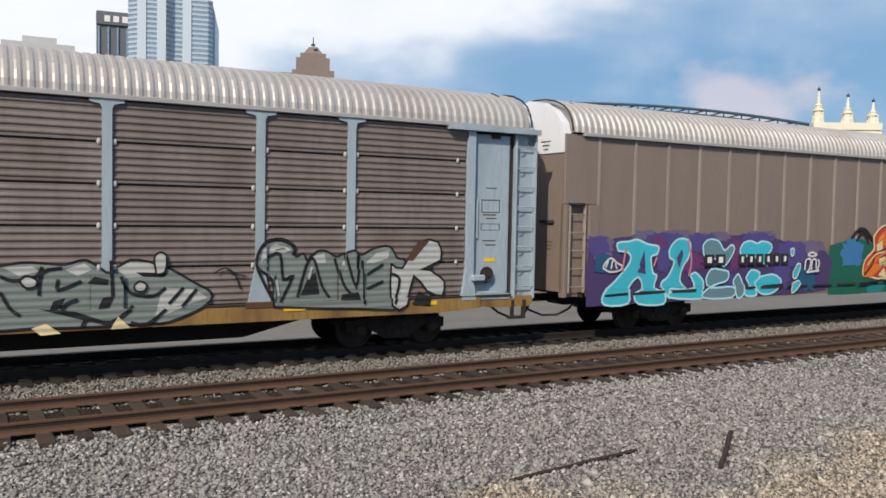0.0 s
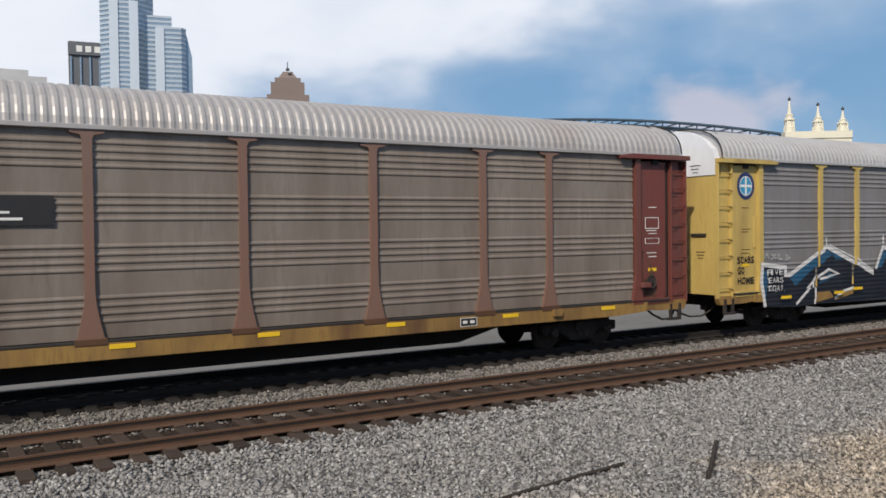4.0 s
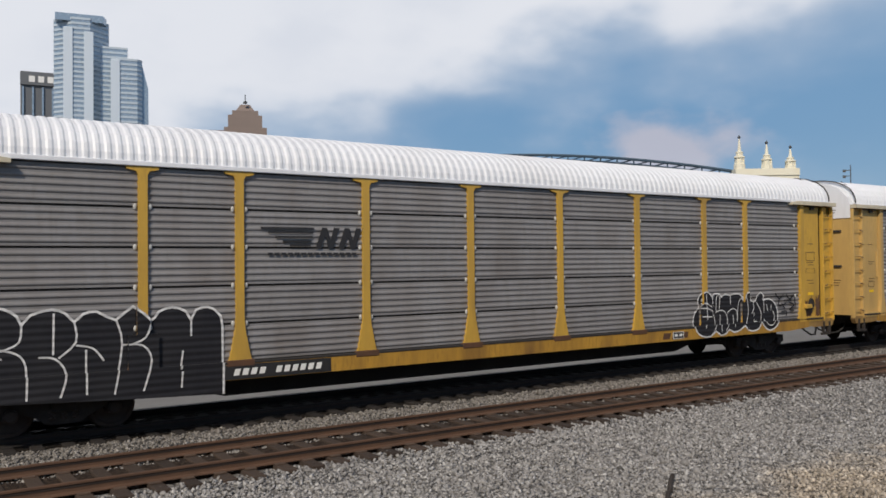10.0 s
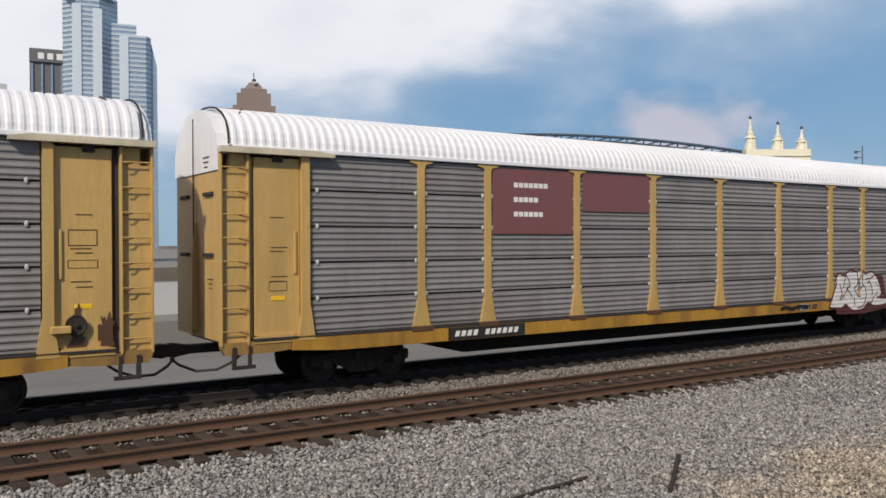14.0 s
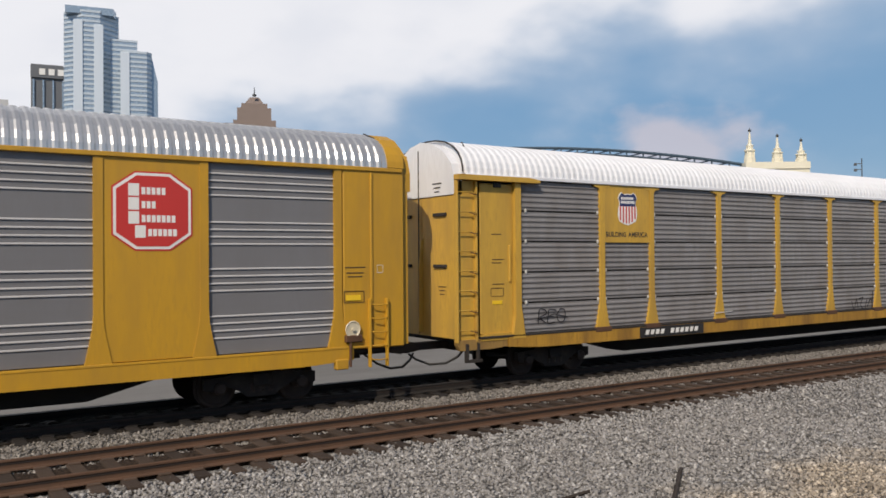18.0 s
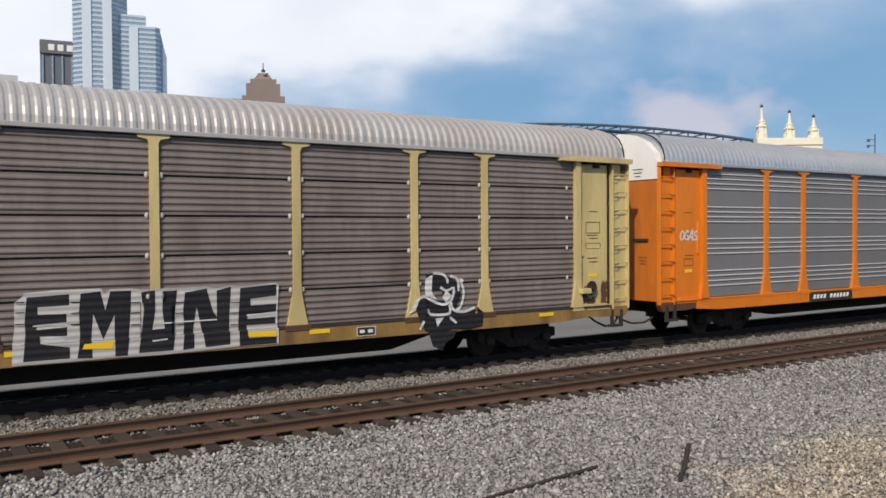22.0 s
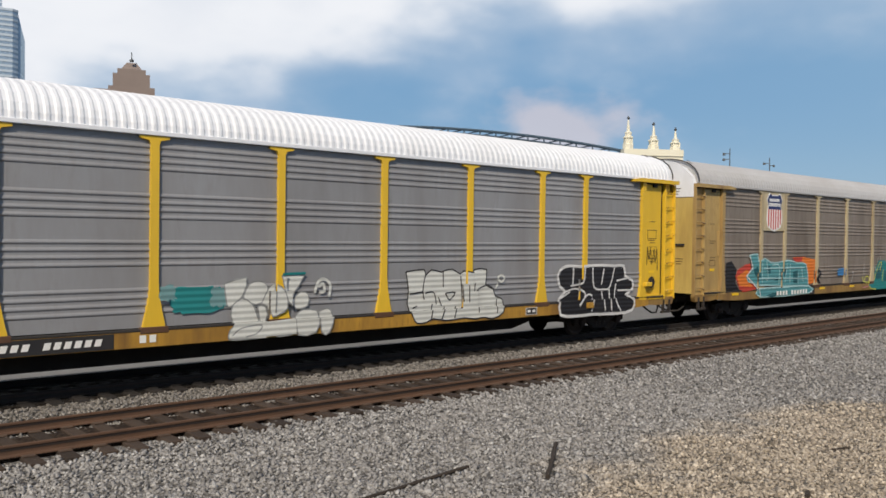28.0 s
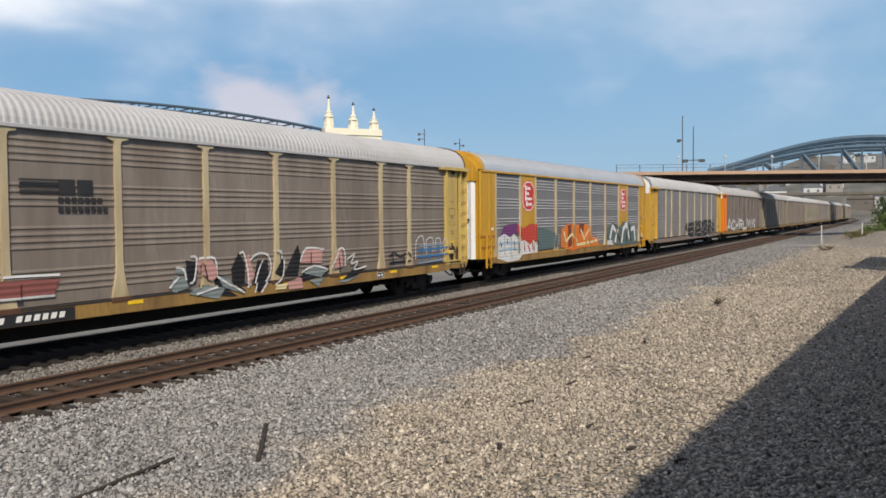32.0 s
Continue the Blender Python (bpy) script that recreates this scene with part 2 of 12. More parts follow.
GREYS = [(0.085, 0.083, 0.081), (0.225, 0.219, 0.213), (0.335, 0.328, 0.319), (0.235, 0.228, 0.221), (0.49, 0.483, 0.473)]
M_BALLAST = gravel_mat("ballast", GREYS, 0.06, 1.0, tan=(1.34, 1.20, 1.01), dark=(0.115, 0.108, 0.098))
M_STONE = stone_mat("ballast_stone", GREYS, (1.34, 1.20, 1.01))
M_RAIL = mat("rusty_rail", (0.115, 0.062, 0.037), 0.8, 0.1, (0.06, 0.037, 0.026), 0.6, 2.0, 40.0)
M_TIE = mat("tie_wood", (0.047, 0.032, 0.023), 0.9, 0, (0.04, 0.027, 0.02), 0.7, 3.0, 30.0, (0.4, 3, 3), 0.5, 0.35)
M_BLACK = mat("black_underframe", (0.022, 0.02, 0.02), 0.85, 0, (0.05, 0.042, 0.035), 0.5, 2.0, 20.0)
M_TRUCK = mat("grimy_cast_steel", (0.02, 0.017, 0.016), 0.85, 0.1, (0.07, 0.055, 0.045), 0.6, 3.0, 25.0)
M_WHEEL = mat("wheel_steel", (0.045, 0.035, 0.031), 0.7, 0.4, (0.08, 0.055, 0.042), 0.6, 4.0, 30.0)
M_CONC = mat("concrete", (0.165, 0.148, 0.125), 0.9, 0, (0.08, 0.07, 0.06), 0.7, 0.7, 22.0, (1, 1, 1), 0.4)
M_IRON = mat("black_iron", (0.01, 0.01, 0.011), 0.7, 0.0, (0.02, 0.018, 0.017), 0.4, 5.0, 40.0, spec=0.15)
M_LANEPALE = mat("worn_lane", (0.175, 0.172, 0.165), 0.92, 0, (0.11, 0.106, 0.098), 0.7, 0.5, 9.0, (0.3, 1, 1), 0.3)
M_ASPHALT = mat("pale_pavement", (0.22, 0.218, 0.21), 0.92, 0, (0.14, 0.138, 0.13), 0.6, 0.2, 6.0)


# ---- mesh helpers ----
def obj(name, me, material, parent=None, label="", at=None):
    o = new(name, me)
    if material is not None:
        if len(me.materials) == 0:
            me.materials.append(material)
        if me.materials[0] is not material:
            o.material_slots[0].link = "OBJECT"
            o.material_slots[0].material = material
    if parent is not None:
        o.parent = parent
    if at is not None:
        o.matrix_local = at if isinstance(at, Matrix) else Matrix.Translation(at)
    if label:
        o["label"] = label
    return o


def raw(name, verts, faces, smooth=False):
    me = bpy.data.meshes.new(name)
    me.from_pydata(verts, [], faces)
    if smooth:
        me.shade_smooth()
    me.update()
    return me


BOXES = {}


def box_mesh(sx, sy, sz, bevel=0.0):
    """A box with chamfered edges, its middle at the origin."""
    key = (round(sx, 3), round(sy, 3), round(sz, 3), round(bevel, 4))
    if key in BOXES:
        return BOXES[key]
    bm = bmesh.new()
    bmesh.ops.create_cube(bm, size=1, matrix=Matrix.Diagonal((sx, sy, sz, 1)))
    if bevel:
        bmesh.ops.bevel(bm, geom=bm.edges[:], offset=bevel, segments=1, affect="EDGES")
    me = bpy.data.meshes.new("box")
    bm.to_mesh(me)
    bm.free()
    BOXES[key] = me
    return me


def box(name, x0, x1, y0, y1, z0, z1, material, parent=None, bevel=0.0, label=""):
    me = box_mesh(x1 - x0, y1 - y0, z1 - z0, bevel)
    return obj(name, me, material, parent, label, ((x0 + x1) / 2, (y0 + y1) / 2, (z0 + z1) / 2))


def boxes_mesh(name, items):
    """Many boxes joined into one mesh: rows of x0, x1, y0, y1, z0, z1."""
    V, F = [], []
    for x0, x1, y0, y1, z0, z1 in items:
        k = len(V)
        V += [(x0, y0, z0), (x1, y0, z0), (x1, y1, z0), (x0, y1, z0), (x0, y0, z1), (x1, y0, z1), (x1, y1, z1), (x0, y1, z1)]
        F += [(k, k + 3, k + 2, k + 1), (k + 4, k + 5, k + 6, k + 7), (k, k + 1, k + 5, k + 4), (k + 1, k + 2, k + 6, k + 5), (k + 2, k + 3, k + 7, k + 6), (k + 3, k, k + 4, k + 7)]
    return raw(name, V, F)


def prism(name, outline, depth0, depth1, axis="y"):
    """An outline of (u, w) pairs drawn out between two depths. axis y: u = x, w = z; axis x: u = y, w = z; axis z: u = x, w = y."""
    n = len(outline)
    put = {"y": lambda u, w, d: (u, d, w), "x": lambda u, w, d: (d, u, w), "z": lambda u, w, d: (u, w, d)}[axis]
    V = [put(u, w, depth0) for u, w in outline] + [put(u, w, depth1) for u, w in outline]
    F = [tuple(range(n)), tuple(range(2 * n - 1, n - 1, -1))] + [(i, (i + 1) % n, n + (i + 1) % n, n + i) for i in range(n)]
    me = raw(name, V, F)
    bm = bmesh.new()
    bm.from_mesh(me)
    bmesh.ops.recalc_face_normals(bm, faces=bm.faces[:])
    bm.to_mesh(me)
    bm.free()
    return me


def tube(path, r, sides=6):
    """Verts and faces of a pipe along a line of points."""
    V, F = [], []
    pts = [Vector(p) for p in path]
    for i, p in enumerate(pts):
        d = (pts[min(i + 1, len(pts) - 1)] - pts[max(i - 1, 0)]).normalized()
        a = d.cross(Vector((0, 0, 1)))
        if a.length < 0.05:
            a = d.cross(Vector((0, 1, 0)))
        a.normalize()
        c = d.cross(a)
        for k in range(sides):
            t = 2 * math.pi * k / sides
            V.append(tuple(p + r * (math.cos(t) * a + math.sin(t) * c)))
    for i in range(len(pts) - 1):
        for k in range(sides):
            F.append((i * sides + k, i * sides + (k + 1) % sides, (i + 1) * sides + (k + 1) % sides, (i + 1) * sides + k))
    F.append(tuple(range(sides - 1, -1, -1)))
    F.append(tuple(range((len(pts) - 1) * sides, len(pts) * sides)))
    return V, F


def thing(name, label, category, group="", kind="", at=(0, 0, 0)):
    o = new(name)
    o.matrix_world = at if isinstance(at, Matrix) else Matrix.Translation(at)
    return tagged(o, label, category, group, kind)


def turned(profile, sides=16):
    """A turned shape about z from (radius, height) pairs."""
    V, F = [], []
    n = len(profile)
    for r, z in profile:
        for k in range(sides):
            t = 2 * math.pi * k / sides
            V.append((r * math.cos(t), r * math.sin(t), z))
    for i in range(n - 1):
        for k in range(sides):
            F.append((i * sides + k, i * sides + (k + 1) % sides, (i + 1) * sides + (k + 1) % sides, (i + 1) * sides + k))
    F.append(tuple(range(sides - 1, -1, -1)))
    F.append(tuple(range((n - 1) * sides, n * sides)))
    return V, F


# letters of the built-in font, fattened by steps, kept as flat triangles
GLYPHS = {}


def glyph(ch, fat=0.0):
    key = (ch, round(fat, 3))
    if key not in GLYPHS:
        cu = bpy.data.curves.new("letter", "FONT")
        cu.body, cu.size, cu.offset, cu.resolution_u = ch, 1.0, fat, 3
        ob = bpy.data.objects.new("letter", cu)
        me = bpy.data.meshes.new_from_object(ob)
        me.calc_loop_triangles()
        V = [(v.co.x, v.co.y) for v in me.vertices]
        F = [tuple(t.vertices) for t in me.loop_triangles]
        bpy.data.objects.remove(ob)
        bpy.data.curves.remove(cu)
        bpy.data.meshes.remove(me)
        xs = [v[0] for v in V] or [0, 0.3]
        GLYPHS[key] = (V, F, min(xs), max(xs))
    return GLYPHS[key]

# ---- ground, tracks, wall ----
NEAR_TRACK, FAR_TRACK, BEND = 13.76, 17.85, 330.0
R_BEND = 700.0


def along(x, off=0.0):
    """A place on a track: straight to BEND, then a long left-hand curve. Gives x, y and the heading in radians."""
    if x <= BEND:
        return x, off, 0.0
    a = (x - BEND) / R_BEND
    return BEND + (R_BEND - (off - FAR_TRACK)) * math.sin(a), FAR_TRACK + R_BEND - (R_BEND - (off - FAR_TRACK)) * math.cos(a), a


ground = obj("ground", raw("ground", [(x, y, z) for y, z in ((-3000, -0.25), (20.3, -0.25), (22.0, -1.25), (36.45, -1.25), (36.55, -0.25), (3000, -0.25)) for x in (-3000, 3000)], [(2 * i, 2 * i + 1, 2 * i + 3, 2 * i + 2) for i in range(5)]), M_BALLAST)
tagged(ground, "grey crushed stone turning buff beside the wall", "gravel", kind="structure")
far_ground = box("pavement", -200, 900, 36.4, 900, -1.5, -0.20, M_ASPHALT)
lane = box("service_lane", -200, 900, 22.2, 36.39, -1.5, -1.23, M_LANEPALE)
tagged(lane, "pale paved service lane below the far track", "pavement", kind="structure")
tagged(far_ground, "pale paved yard behind the tracks", "pavement", kind="structure")


def scatter_stones(name, areas, label, seed):
    """Loose stones as real lumps: areas of x0, x1, y0, y1, how many, size."""
    rng = np.random.default_rng(seed)
    base = np.array([(1, 0, 0), (-0.5, 0.87, 0), (-0.5, -0.87, 0), (0.3, 0.2, 0.85), (-0.4, -0.1, 0.7), (0.1, -0.2, -0.7)], float)
    tris = np.array([(0, 1, 3), (1, 4, 3), (1, 2, 4), (2, 0, 3), (2, 3, 4), (1, 0, 5), (2, 1, 5), (0, 2, 5)])
    P, S = [], []
    for x0, x1, y0, y1, n, size in areas:
        P.append(np.stack([rng.uniform(x0, x1, n), rng.uniform(y0, y1, n)], 1))
        S.append(size * rng.uniform(0.55, 1.5, n))
    P, S = np.concatenate(P), np.concatenate(S)
    n = len(P)
    a = rng.uniform(0, 2 * np.pi, n)
    v = base[None] * rng.uniform(0.65, 1.35, (n, 6, 3)) * (S[:, None, None] * rng.uniform(0.75, 1.25, (n, 1, 3)))
    c, s = np.cos(a)[:, None], np.sin(a)[:, None]
    out = np.empty_like(v)
    out[..., 0] = v[..., 0] * c - v[..., 1] * s + P[:, None, 0]
    out[..., 1] = v[..., 0] * s + v[..., 1] * c + P[:, None, 1]
    tilt = rng.uniform(-0.5, 0.5, (n, 1))
    out[..., 2] = v[..., 2] * 0.8 + tilt * v[..., 0] - 0.25 + S[:, None] * 0.25 + 0.016 * ((P[:, 1] > 11.6) & (P[:, 1] < 17.2))[:, None]
    f = (tris[None] + 6 * np.arange(n)[:, None, None]).reshape(-1, 3)
    me = bpy.data.meshes.new(name)
    me.vertices.add(n * 6)
    me.vertices.foreach_set("co", out.reshape(-1).astype(np.float32))
    me.loops.add(len(f) * 3)
    me.loops.foreach_set("vertex_index", f.reshape(-1).astype(np.int32))
    me.polygons.add(len(f))
    me.polygons.foreach_set("loop_start", np.arange(0, len(f) * 3, 3, dtype=np.int32))
    me.update(calc_edges=True)
    return tagged(obj(name, me, M_STONE), label, "gravel", kind="stuff")


scatter_stones("loose_gravel", [(-1, 16, 4.0, 12.2, 52000, 0.033), (16, 40, 2.5, 12.2, 36000, 0.036), (3, 20, -0.6, 4.0, 15000, 0.033), (20, 45, -2.0, 2.5, 9000, 0.036), (40, 95, -3.0, 12.2, 24000, 0.045), (2, 48, 0.0, 11.0, 2600, 0.056), (-1, 45, 15.0, 16.7, 26000, 0.034), (-1, 45, 12.2, 12.78, 6500, 0.036), (-1, 45, 14.32, 15.0, 7500, 0.036)], "loose crushed stones lying over the ballast", 5)

# the ground climbs to a low bank past the yard's end
V, F = [], []
for i in range(25):
    x = 86 + 10.0 * i
    h = min(1.0, i / 4)
    V += [(x, y, -0.246 + h * z + (0.05 if 0 < j < 5 else 0) * math.sin(3.1 * i + j)) for j, (y, z) in enumerate(((12.2, 0.0), (8.5, 0.1), (5.2, 0.2), (3.4, 0.75), (0.0, 1.1), (-9.0, 1.3)))]
for i in range(24):
    F += [(6 * i + j, 6 * i + j + 1, 6 * i + j + 7, 6 * i + j + 6) for j in range(5)]
tagged(obj("bank", raw("bank", V, F), M_BALLAST), "pale gravel bank beside the tracks under the overpass", "gravel", kind="structure")


def rail_mesh(name, x0, x1, off):
    """A flat-bottomed rail: foot, web and head."""
    prof = [(-0.075, -0.172), (0.075, -0.172), (0.075, -0.158), (0.012, -0.135), (0.009, -0.045), (0.036, -0.032), (0.036, -0.004), (0.028, 0.0), (-0.028, 0.0), (-0.036, -0.004), (-0.036, -0.032), (-0.009, -0.045), (-0.012, -0.135), (-0.075, -0.158)]
    xs = [x0] + [x for x in np.linspace(BEND, x1, 12)] if x1 > BEND else [x0, x1]
    n, V, F = len(prof), [], []
    for x in xs:
        px, py, a = along(x, off)
        for u, w in prof:
            V.append((px - u * math.sin(a), py + u * math.cos(a), w))
    for i in range(len(xs) - 1):
        for k in range(n):
            F.append((i * n + k, (i + 1) * n + k, (i + 1) * n + (k + 1) % n, i * n + (k + 1) % n))
    F += [tuple(range(n)), tuple(range((len(xs) - 1) * n + n - 1, (len(xs) - 1) * n - 1, -1))]
    return raw(name, V, F)


# the far track's ties, rails and plates, much darker than the near track's
M_NEARBLACK = mat("near_black_track", (0.022, 0.018, 0.016), 0.85, 0, (0.012, 0.01, 0.009), 0.6, 3.0, 30.0, (0.4, 3, 3), 0.5, 0.3)
# dark strip below each rail head: the head's shadow put into colour
M_HEAD_SHADE = mat("rail_head_shade", (0.03, 0.021, 0.017), 0.9, 0, (0.015, 0.011, 0.01), 0.5, 3.0, 30.0)
M_PLATE = mat("worn_tie_plate", (0.11, 0.072, 0.05), 0.8, 0.1, (0.045, 0.032, 0.025), 0.6, 3.0, 30.0)


def track(yc, label, near):
    root = thing("railway_track", label, "railway track", "railway tracks", "structure")
    for side in (-0.755, 0.755):
        r = obj("rail", rail_mesh("rail", -40, 620, yc + side), M_RAIL if near else M_NEARBLACK, root, "rusty steel rail")
        obj("rail_web", prism("rail_web", [(yc + side - 0.02, -0.08), (yc + side - 0.02, -0.034), (yc + side + 0.02, -0.034), (yc + side + 0.02, -0.08)], -40, BEND, "x"), M_HEAD_SHADE, r)
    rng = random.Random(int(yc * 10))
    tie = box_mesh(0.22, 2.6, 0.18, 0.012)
    wood = M_TIE if near else M_NEARBLACK
    far = []
    for i in range(1200):
        x = -20 + 0.5 * i + rng.uniform(-0.03, 0.03)
        if x > 600:
            break
        if x < (100 if near else 75) and x > -3:
            m = Matrix.Translation((x, yc + rng.uniform(-0.05, 0.05), -0.262 + rng.uniform(-0.012, 0.0))) @ Matrix.Rotation(rng.uniform(-0.02, 0.02), 4, "Z")
            obj("tie", tie, wood, root, "", m)
        elif x <= BEND:
            far.append((x - 0.11, x + 0.11, yc - 1.3, yc + 1.3, -0.35, -0.172))
    obj("distant_ties", boxes_mesh("distant_ties", far), wood, root)["kind"] = "stuff"
    plates = [(-3 + 0.5 * i - 0.09, -3 + 0.5 * i + 0.09, yc + s - 0.17, yc + s + 0.17, -0.174, -0.157) for i in range(140) for s in (-0.755, 0.755)]
    obj("tie_plates", boxes_mesh("tie_plates", plates), M_PLATE if near else M_NEARBLACK, root)["kind"] = "stuff"
    return root


M_BED = gravel_mat("stained_ballast", [(0.024, 0.016, 0.012), (0.044, 0.03, 0.022), (0.088, 0.067, 0.053), (0.033, 0.023, 0.017)], 0.055, 1.0, dark=(0.03, 0.022, 0.018))
M_DARKBED = gravel_mat("near_black_ballast", [(0.014, 0.011, 0.01), (0.03, 0.025, 0.021), (0.06, 0.051, 0.044), (0.022, 0.018, 0.015)], 0.055, 1.0, dark=(0.01, 0.008, 0.007))
for bed, y0, y1 in ((M_BED, NEAR_TRACK - 0.74, NEAR_TRACK + 0.74), (M_DARKBED, FAR_TRACK - 1.0, FAR_TRACK + 1.3)):
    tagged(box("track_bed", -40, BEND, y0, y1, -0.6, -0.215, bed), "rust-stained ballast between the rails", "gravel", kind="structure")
track(NEAR_TRACK, "rusty rails on worn wooden ties in grey ballast", True)
track(FAR_TRACK, "rusty rails on dark wooden ties beneath the train", False)

# the retaining wall with its iron fence, at a slight angle to the tracks
WALL = Matrix.Translation((0, 0.16, 0)) @ Matrix.Rotation(math.atan(-0.056), 4, "Z")
wall = thing("wall_south", "grey concrete retaining wall with a chamfered coping", "wall", kind="structure", at=WALL)
for i in range(16):
    x0 = -12 + 8.0 * i
    me = prism("wall_panel", [(-0.02, -0.4), (-0.02, 2.38), (-0.05, 2.46), (-0.62, 2.46), (-0.62, -0.4)], x0 + 0.006, x0 + 7.994, "x")
    obj("wall_panel", me, M_CONC, wall)
terrace = prism("terrace", [(-0.63, -0.4), (-0.63, 1.6), (-60, 1.6), (-60, -0.4)], -60, 130, "x")
tagged(obj("terrace", terrace, M_ASPHALT, None, "", WALL), "paved terrace behind the fence", "pavement", kind="structure")

fence = thing("fence", "tall black iron picket fence on the concrete wall", "fence", at=WALL @ Matrix.Translation((0, -0.38, 2.46)))
V, F = turned([(0.036, 0), (0.036, 1.44), (0.042, 1.46), (0.042, 1.49), (0.016, 1.52), (0.03, 1.56), (0.001, 1.65)], 4)
PICKET = raw("picket", V, F)
V, F = turned([(0.05, 0), (0.05, 1.54), (0.062, 1.56), (0.062, 1.60), (0.03, 1.62), (0.055, 1.66), (0.06, 1.69), (0.045, 1.73), (0.001, 1.75)], 8)
POST = raw("fence_post", V, F)
for i in range(290):
    obj("picket", PICKET, M_IRON, fence, "", Matrix.Translation((0.55 + 0.1 * i, 0, 0.02)) @ Matrix.Rotation(0.785, 4, "Z"))
items = [(x - 0.027, x + 0.027, -0.027, 0.027, 0.02, 1.6) for x in [-9 + 0.1 * i for i in range(95)] + [29.6 + 0.1 * i for i in range(330)]]
obj("more_pickets", boxes_mesh("more_pickets", items), M_IRON, fence)["kind"] = "stuff"
for i in range(30):
    obj("fence_post", POST, M_IRON, fence, "", (-8.3 + 2.4 * i + 0.05, 0, 0))
for z in (0.12, 1.32, 1.42):
    box("fence_rail", -9, 63, -0.02, 0.02, z, z + 0.035, M_IRON, fence)

# sticks lying on the gravel
M_STICK = mat("dark_stick", (0.03, 0.023, 0.018), 0.9, 0, (0.06, 0.046, 0.036), 0.5, 8.0, 60.0)


def stick(x0, y0, x1, y1, r, z1=0.0, label="dark broken stick lying on the gravel"):
    rng = random.Random(int(x0 * 100))
    n = 9
    pts = [(x0 + (x1 - x0) * i / n + rng.uniform(-0.012, 0.012), y0 + (y1 - y0) * i / n + rng.uniform(-0.012, 0.012), -0.22 + z1 * i / n + rng.uniform(0, 0.012)) for i in range(n + 1)]
    V, F = tube(pts, r, 6)
    return tagged(obj("stick", raw("stick", V, F), M_STICK), label, "stick", "sticks on the gravel")


stick(5.9, 8.35, 8.15, 8.65, 0.026)
stick(8.65, 7.58, 9.95, 8.56, 0.036, 0.07, "short dark length of wood lying on the gravel")
for a, b, c, d in ((13.25, 5.76, 13.6, 5.62), (15.2, 5.6, 15.6, 5.55), (11.35, 3.3, 11.5, 3.22), (11.1, 2.58, 11.25, 2.5), (12.3, 4.2, 12.46, 4.16), (11.9, 1.5, 12.05, 1.56), (18.2, 6.3, 18.45, 6.22)):
    stick(a, b, c, d, 0.02, 0.01, "bit of dark wood on the gravel")
stick(21.0, 5.6, 21.3, 5.75, 0.03)
stick(10.6, 4.9, 10.8, 5.0, 0.03)

# ---- the train ----
def paint(name, col, rough=0.5, dirt=(0.09, 0.07, 0.055), amount=0.3, **k):
    return mat(name, col, rough, 0.0, dirt, amount, 0.9, 9.0, (1.6, 1.6, 0.35), 0.12, **k)


def steel(name, col, amount=0.35, dirt=(0.13, 0.105, 0.09), rough=0.55):
    return mat(name, col, rough, 0.1, dirt, amount, 0.8, 4.0, (1.5, 1.5, 0.35), 0.08, vary=0.06)


Y_UP = paint("wagon_yellow", (0.58, 0.35, 0.05), amount=0.42)
Y_PALE = paint("faded_yellow", (0.58, 0.43, 0.13), amount=0.5, dirt=(0.18, 0.10, 0.04))
Y_GOLD = paint("deep_gold", (0.53, 0.29, 0.018), amount=0.3)
Y_TAN = paint("faded_tan_yellow", (0.55, 0.36, 0.12), amount=0.35)
Y_BRIGHT = paint("fresh_yellow", (0.74, 0.47, 0.03), amount=0.12)
C_BLUE = paint("pale_blue_grey", (0.36, 0.45, 0.52), amount=0.35)
C_DUSTRED = paint("dusty_red_brown", (0.21, 0.115, 0.085), amount=0.5, dirt=(0.16, 0.13, 0.105))
C_MAROON = paint("maroon", (0.17, 0.045, 0.035), amount=0.4)
C_ORANGE = paint("bright_orange", (0.71, 0.20, 0.010), amount=0.26, dirt=(0.22, 0.06, 0.015))
Y_OLIVE = paint("olive_gold", (0.49, 0.305, 0.08), amount=0.5, dirt=(0.20, 0.11, 0.045))
C_RUST = paint("rust_brown", (0.11, 0.055, 0.03), amount=0.5, dirt=(0.04, 0.025, 0.018))
C_BONE = paint("faded_cream", (0.52, 0.44, 0.28), amount=0.6, dirt=(0.17, 0.10, 0.05))
C_BROWN = paint("dust_brown", (0.228, 0.18, 0.152), amount=0.4, dirt=(0.15, 0.115, 0.09))
S_GREY = steel("galvanised_grey", (0.235, 0.231, 0.234), 0.5)
S_DARK = steel("clean_dark_galvanised", (0.18, 0.18, 0.19), 0.3, (0.14, 0.132, 0.13))
S_BROWN = steel("rust_dusted_steel", (0.205, 0.174, 0.161), 0.75, (0.115, 0.084, 0.07))
S_TAN = steel("tan_dusted_steel", (0.245, 0.21, 0.178), 0.8, (0.13, 0.098, 0.076))
S_LIGHT = steel("light_galvanised", (0.275, 0.28, 0.295), 0.35)
S_RIBLIGHT = steel("rib_highlight", (0.45, 0.45, 0.46), 0.35, (0.30, 0.28, 0.265), 0.5)
R_WHITE = mat("white_roof", (0.77, 0.79, 0.83), 0.5, 0, (0.54, 0.54, 0.55), 0.3, 0.5, 5.0, (1, 1, 1), 0.05)
R_GREY = mat("grey_roof", (0.46, 0.462, 0.47), 0.6, 0.1, (0.32, 0.29, 0.27), 0.45, 0.5, 5.0, (1, 1, 1), 0.05)
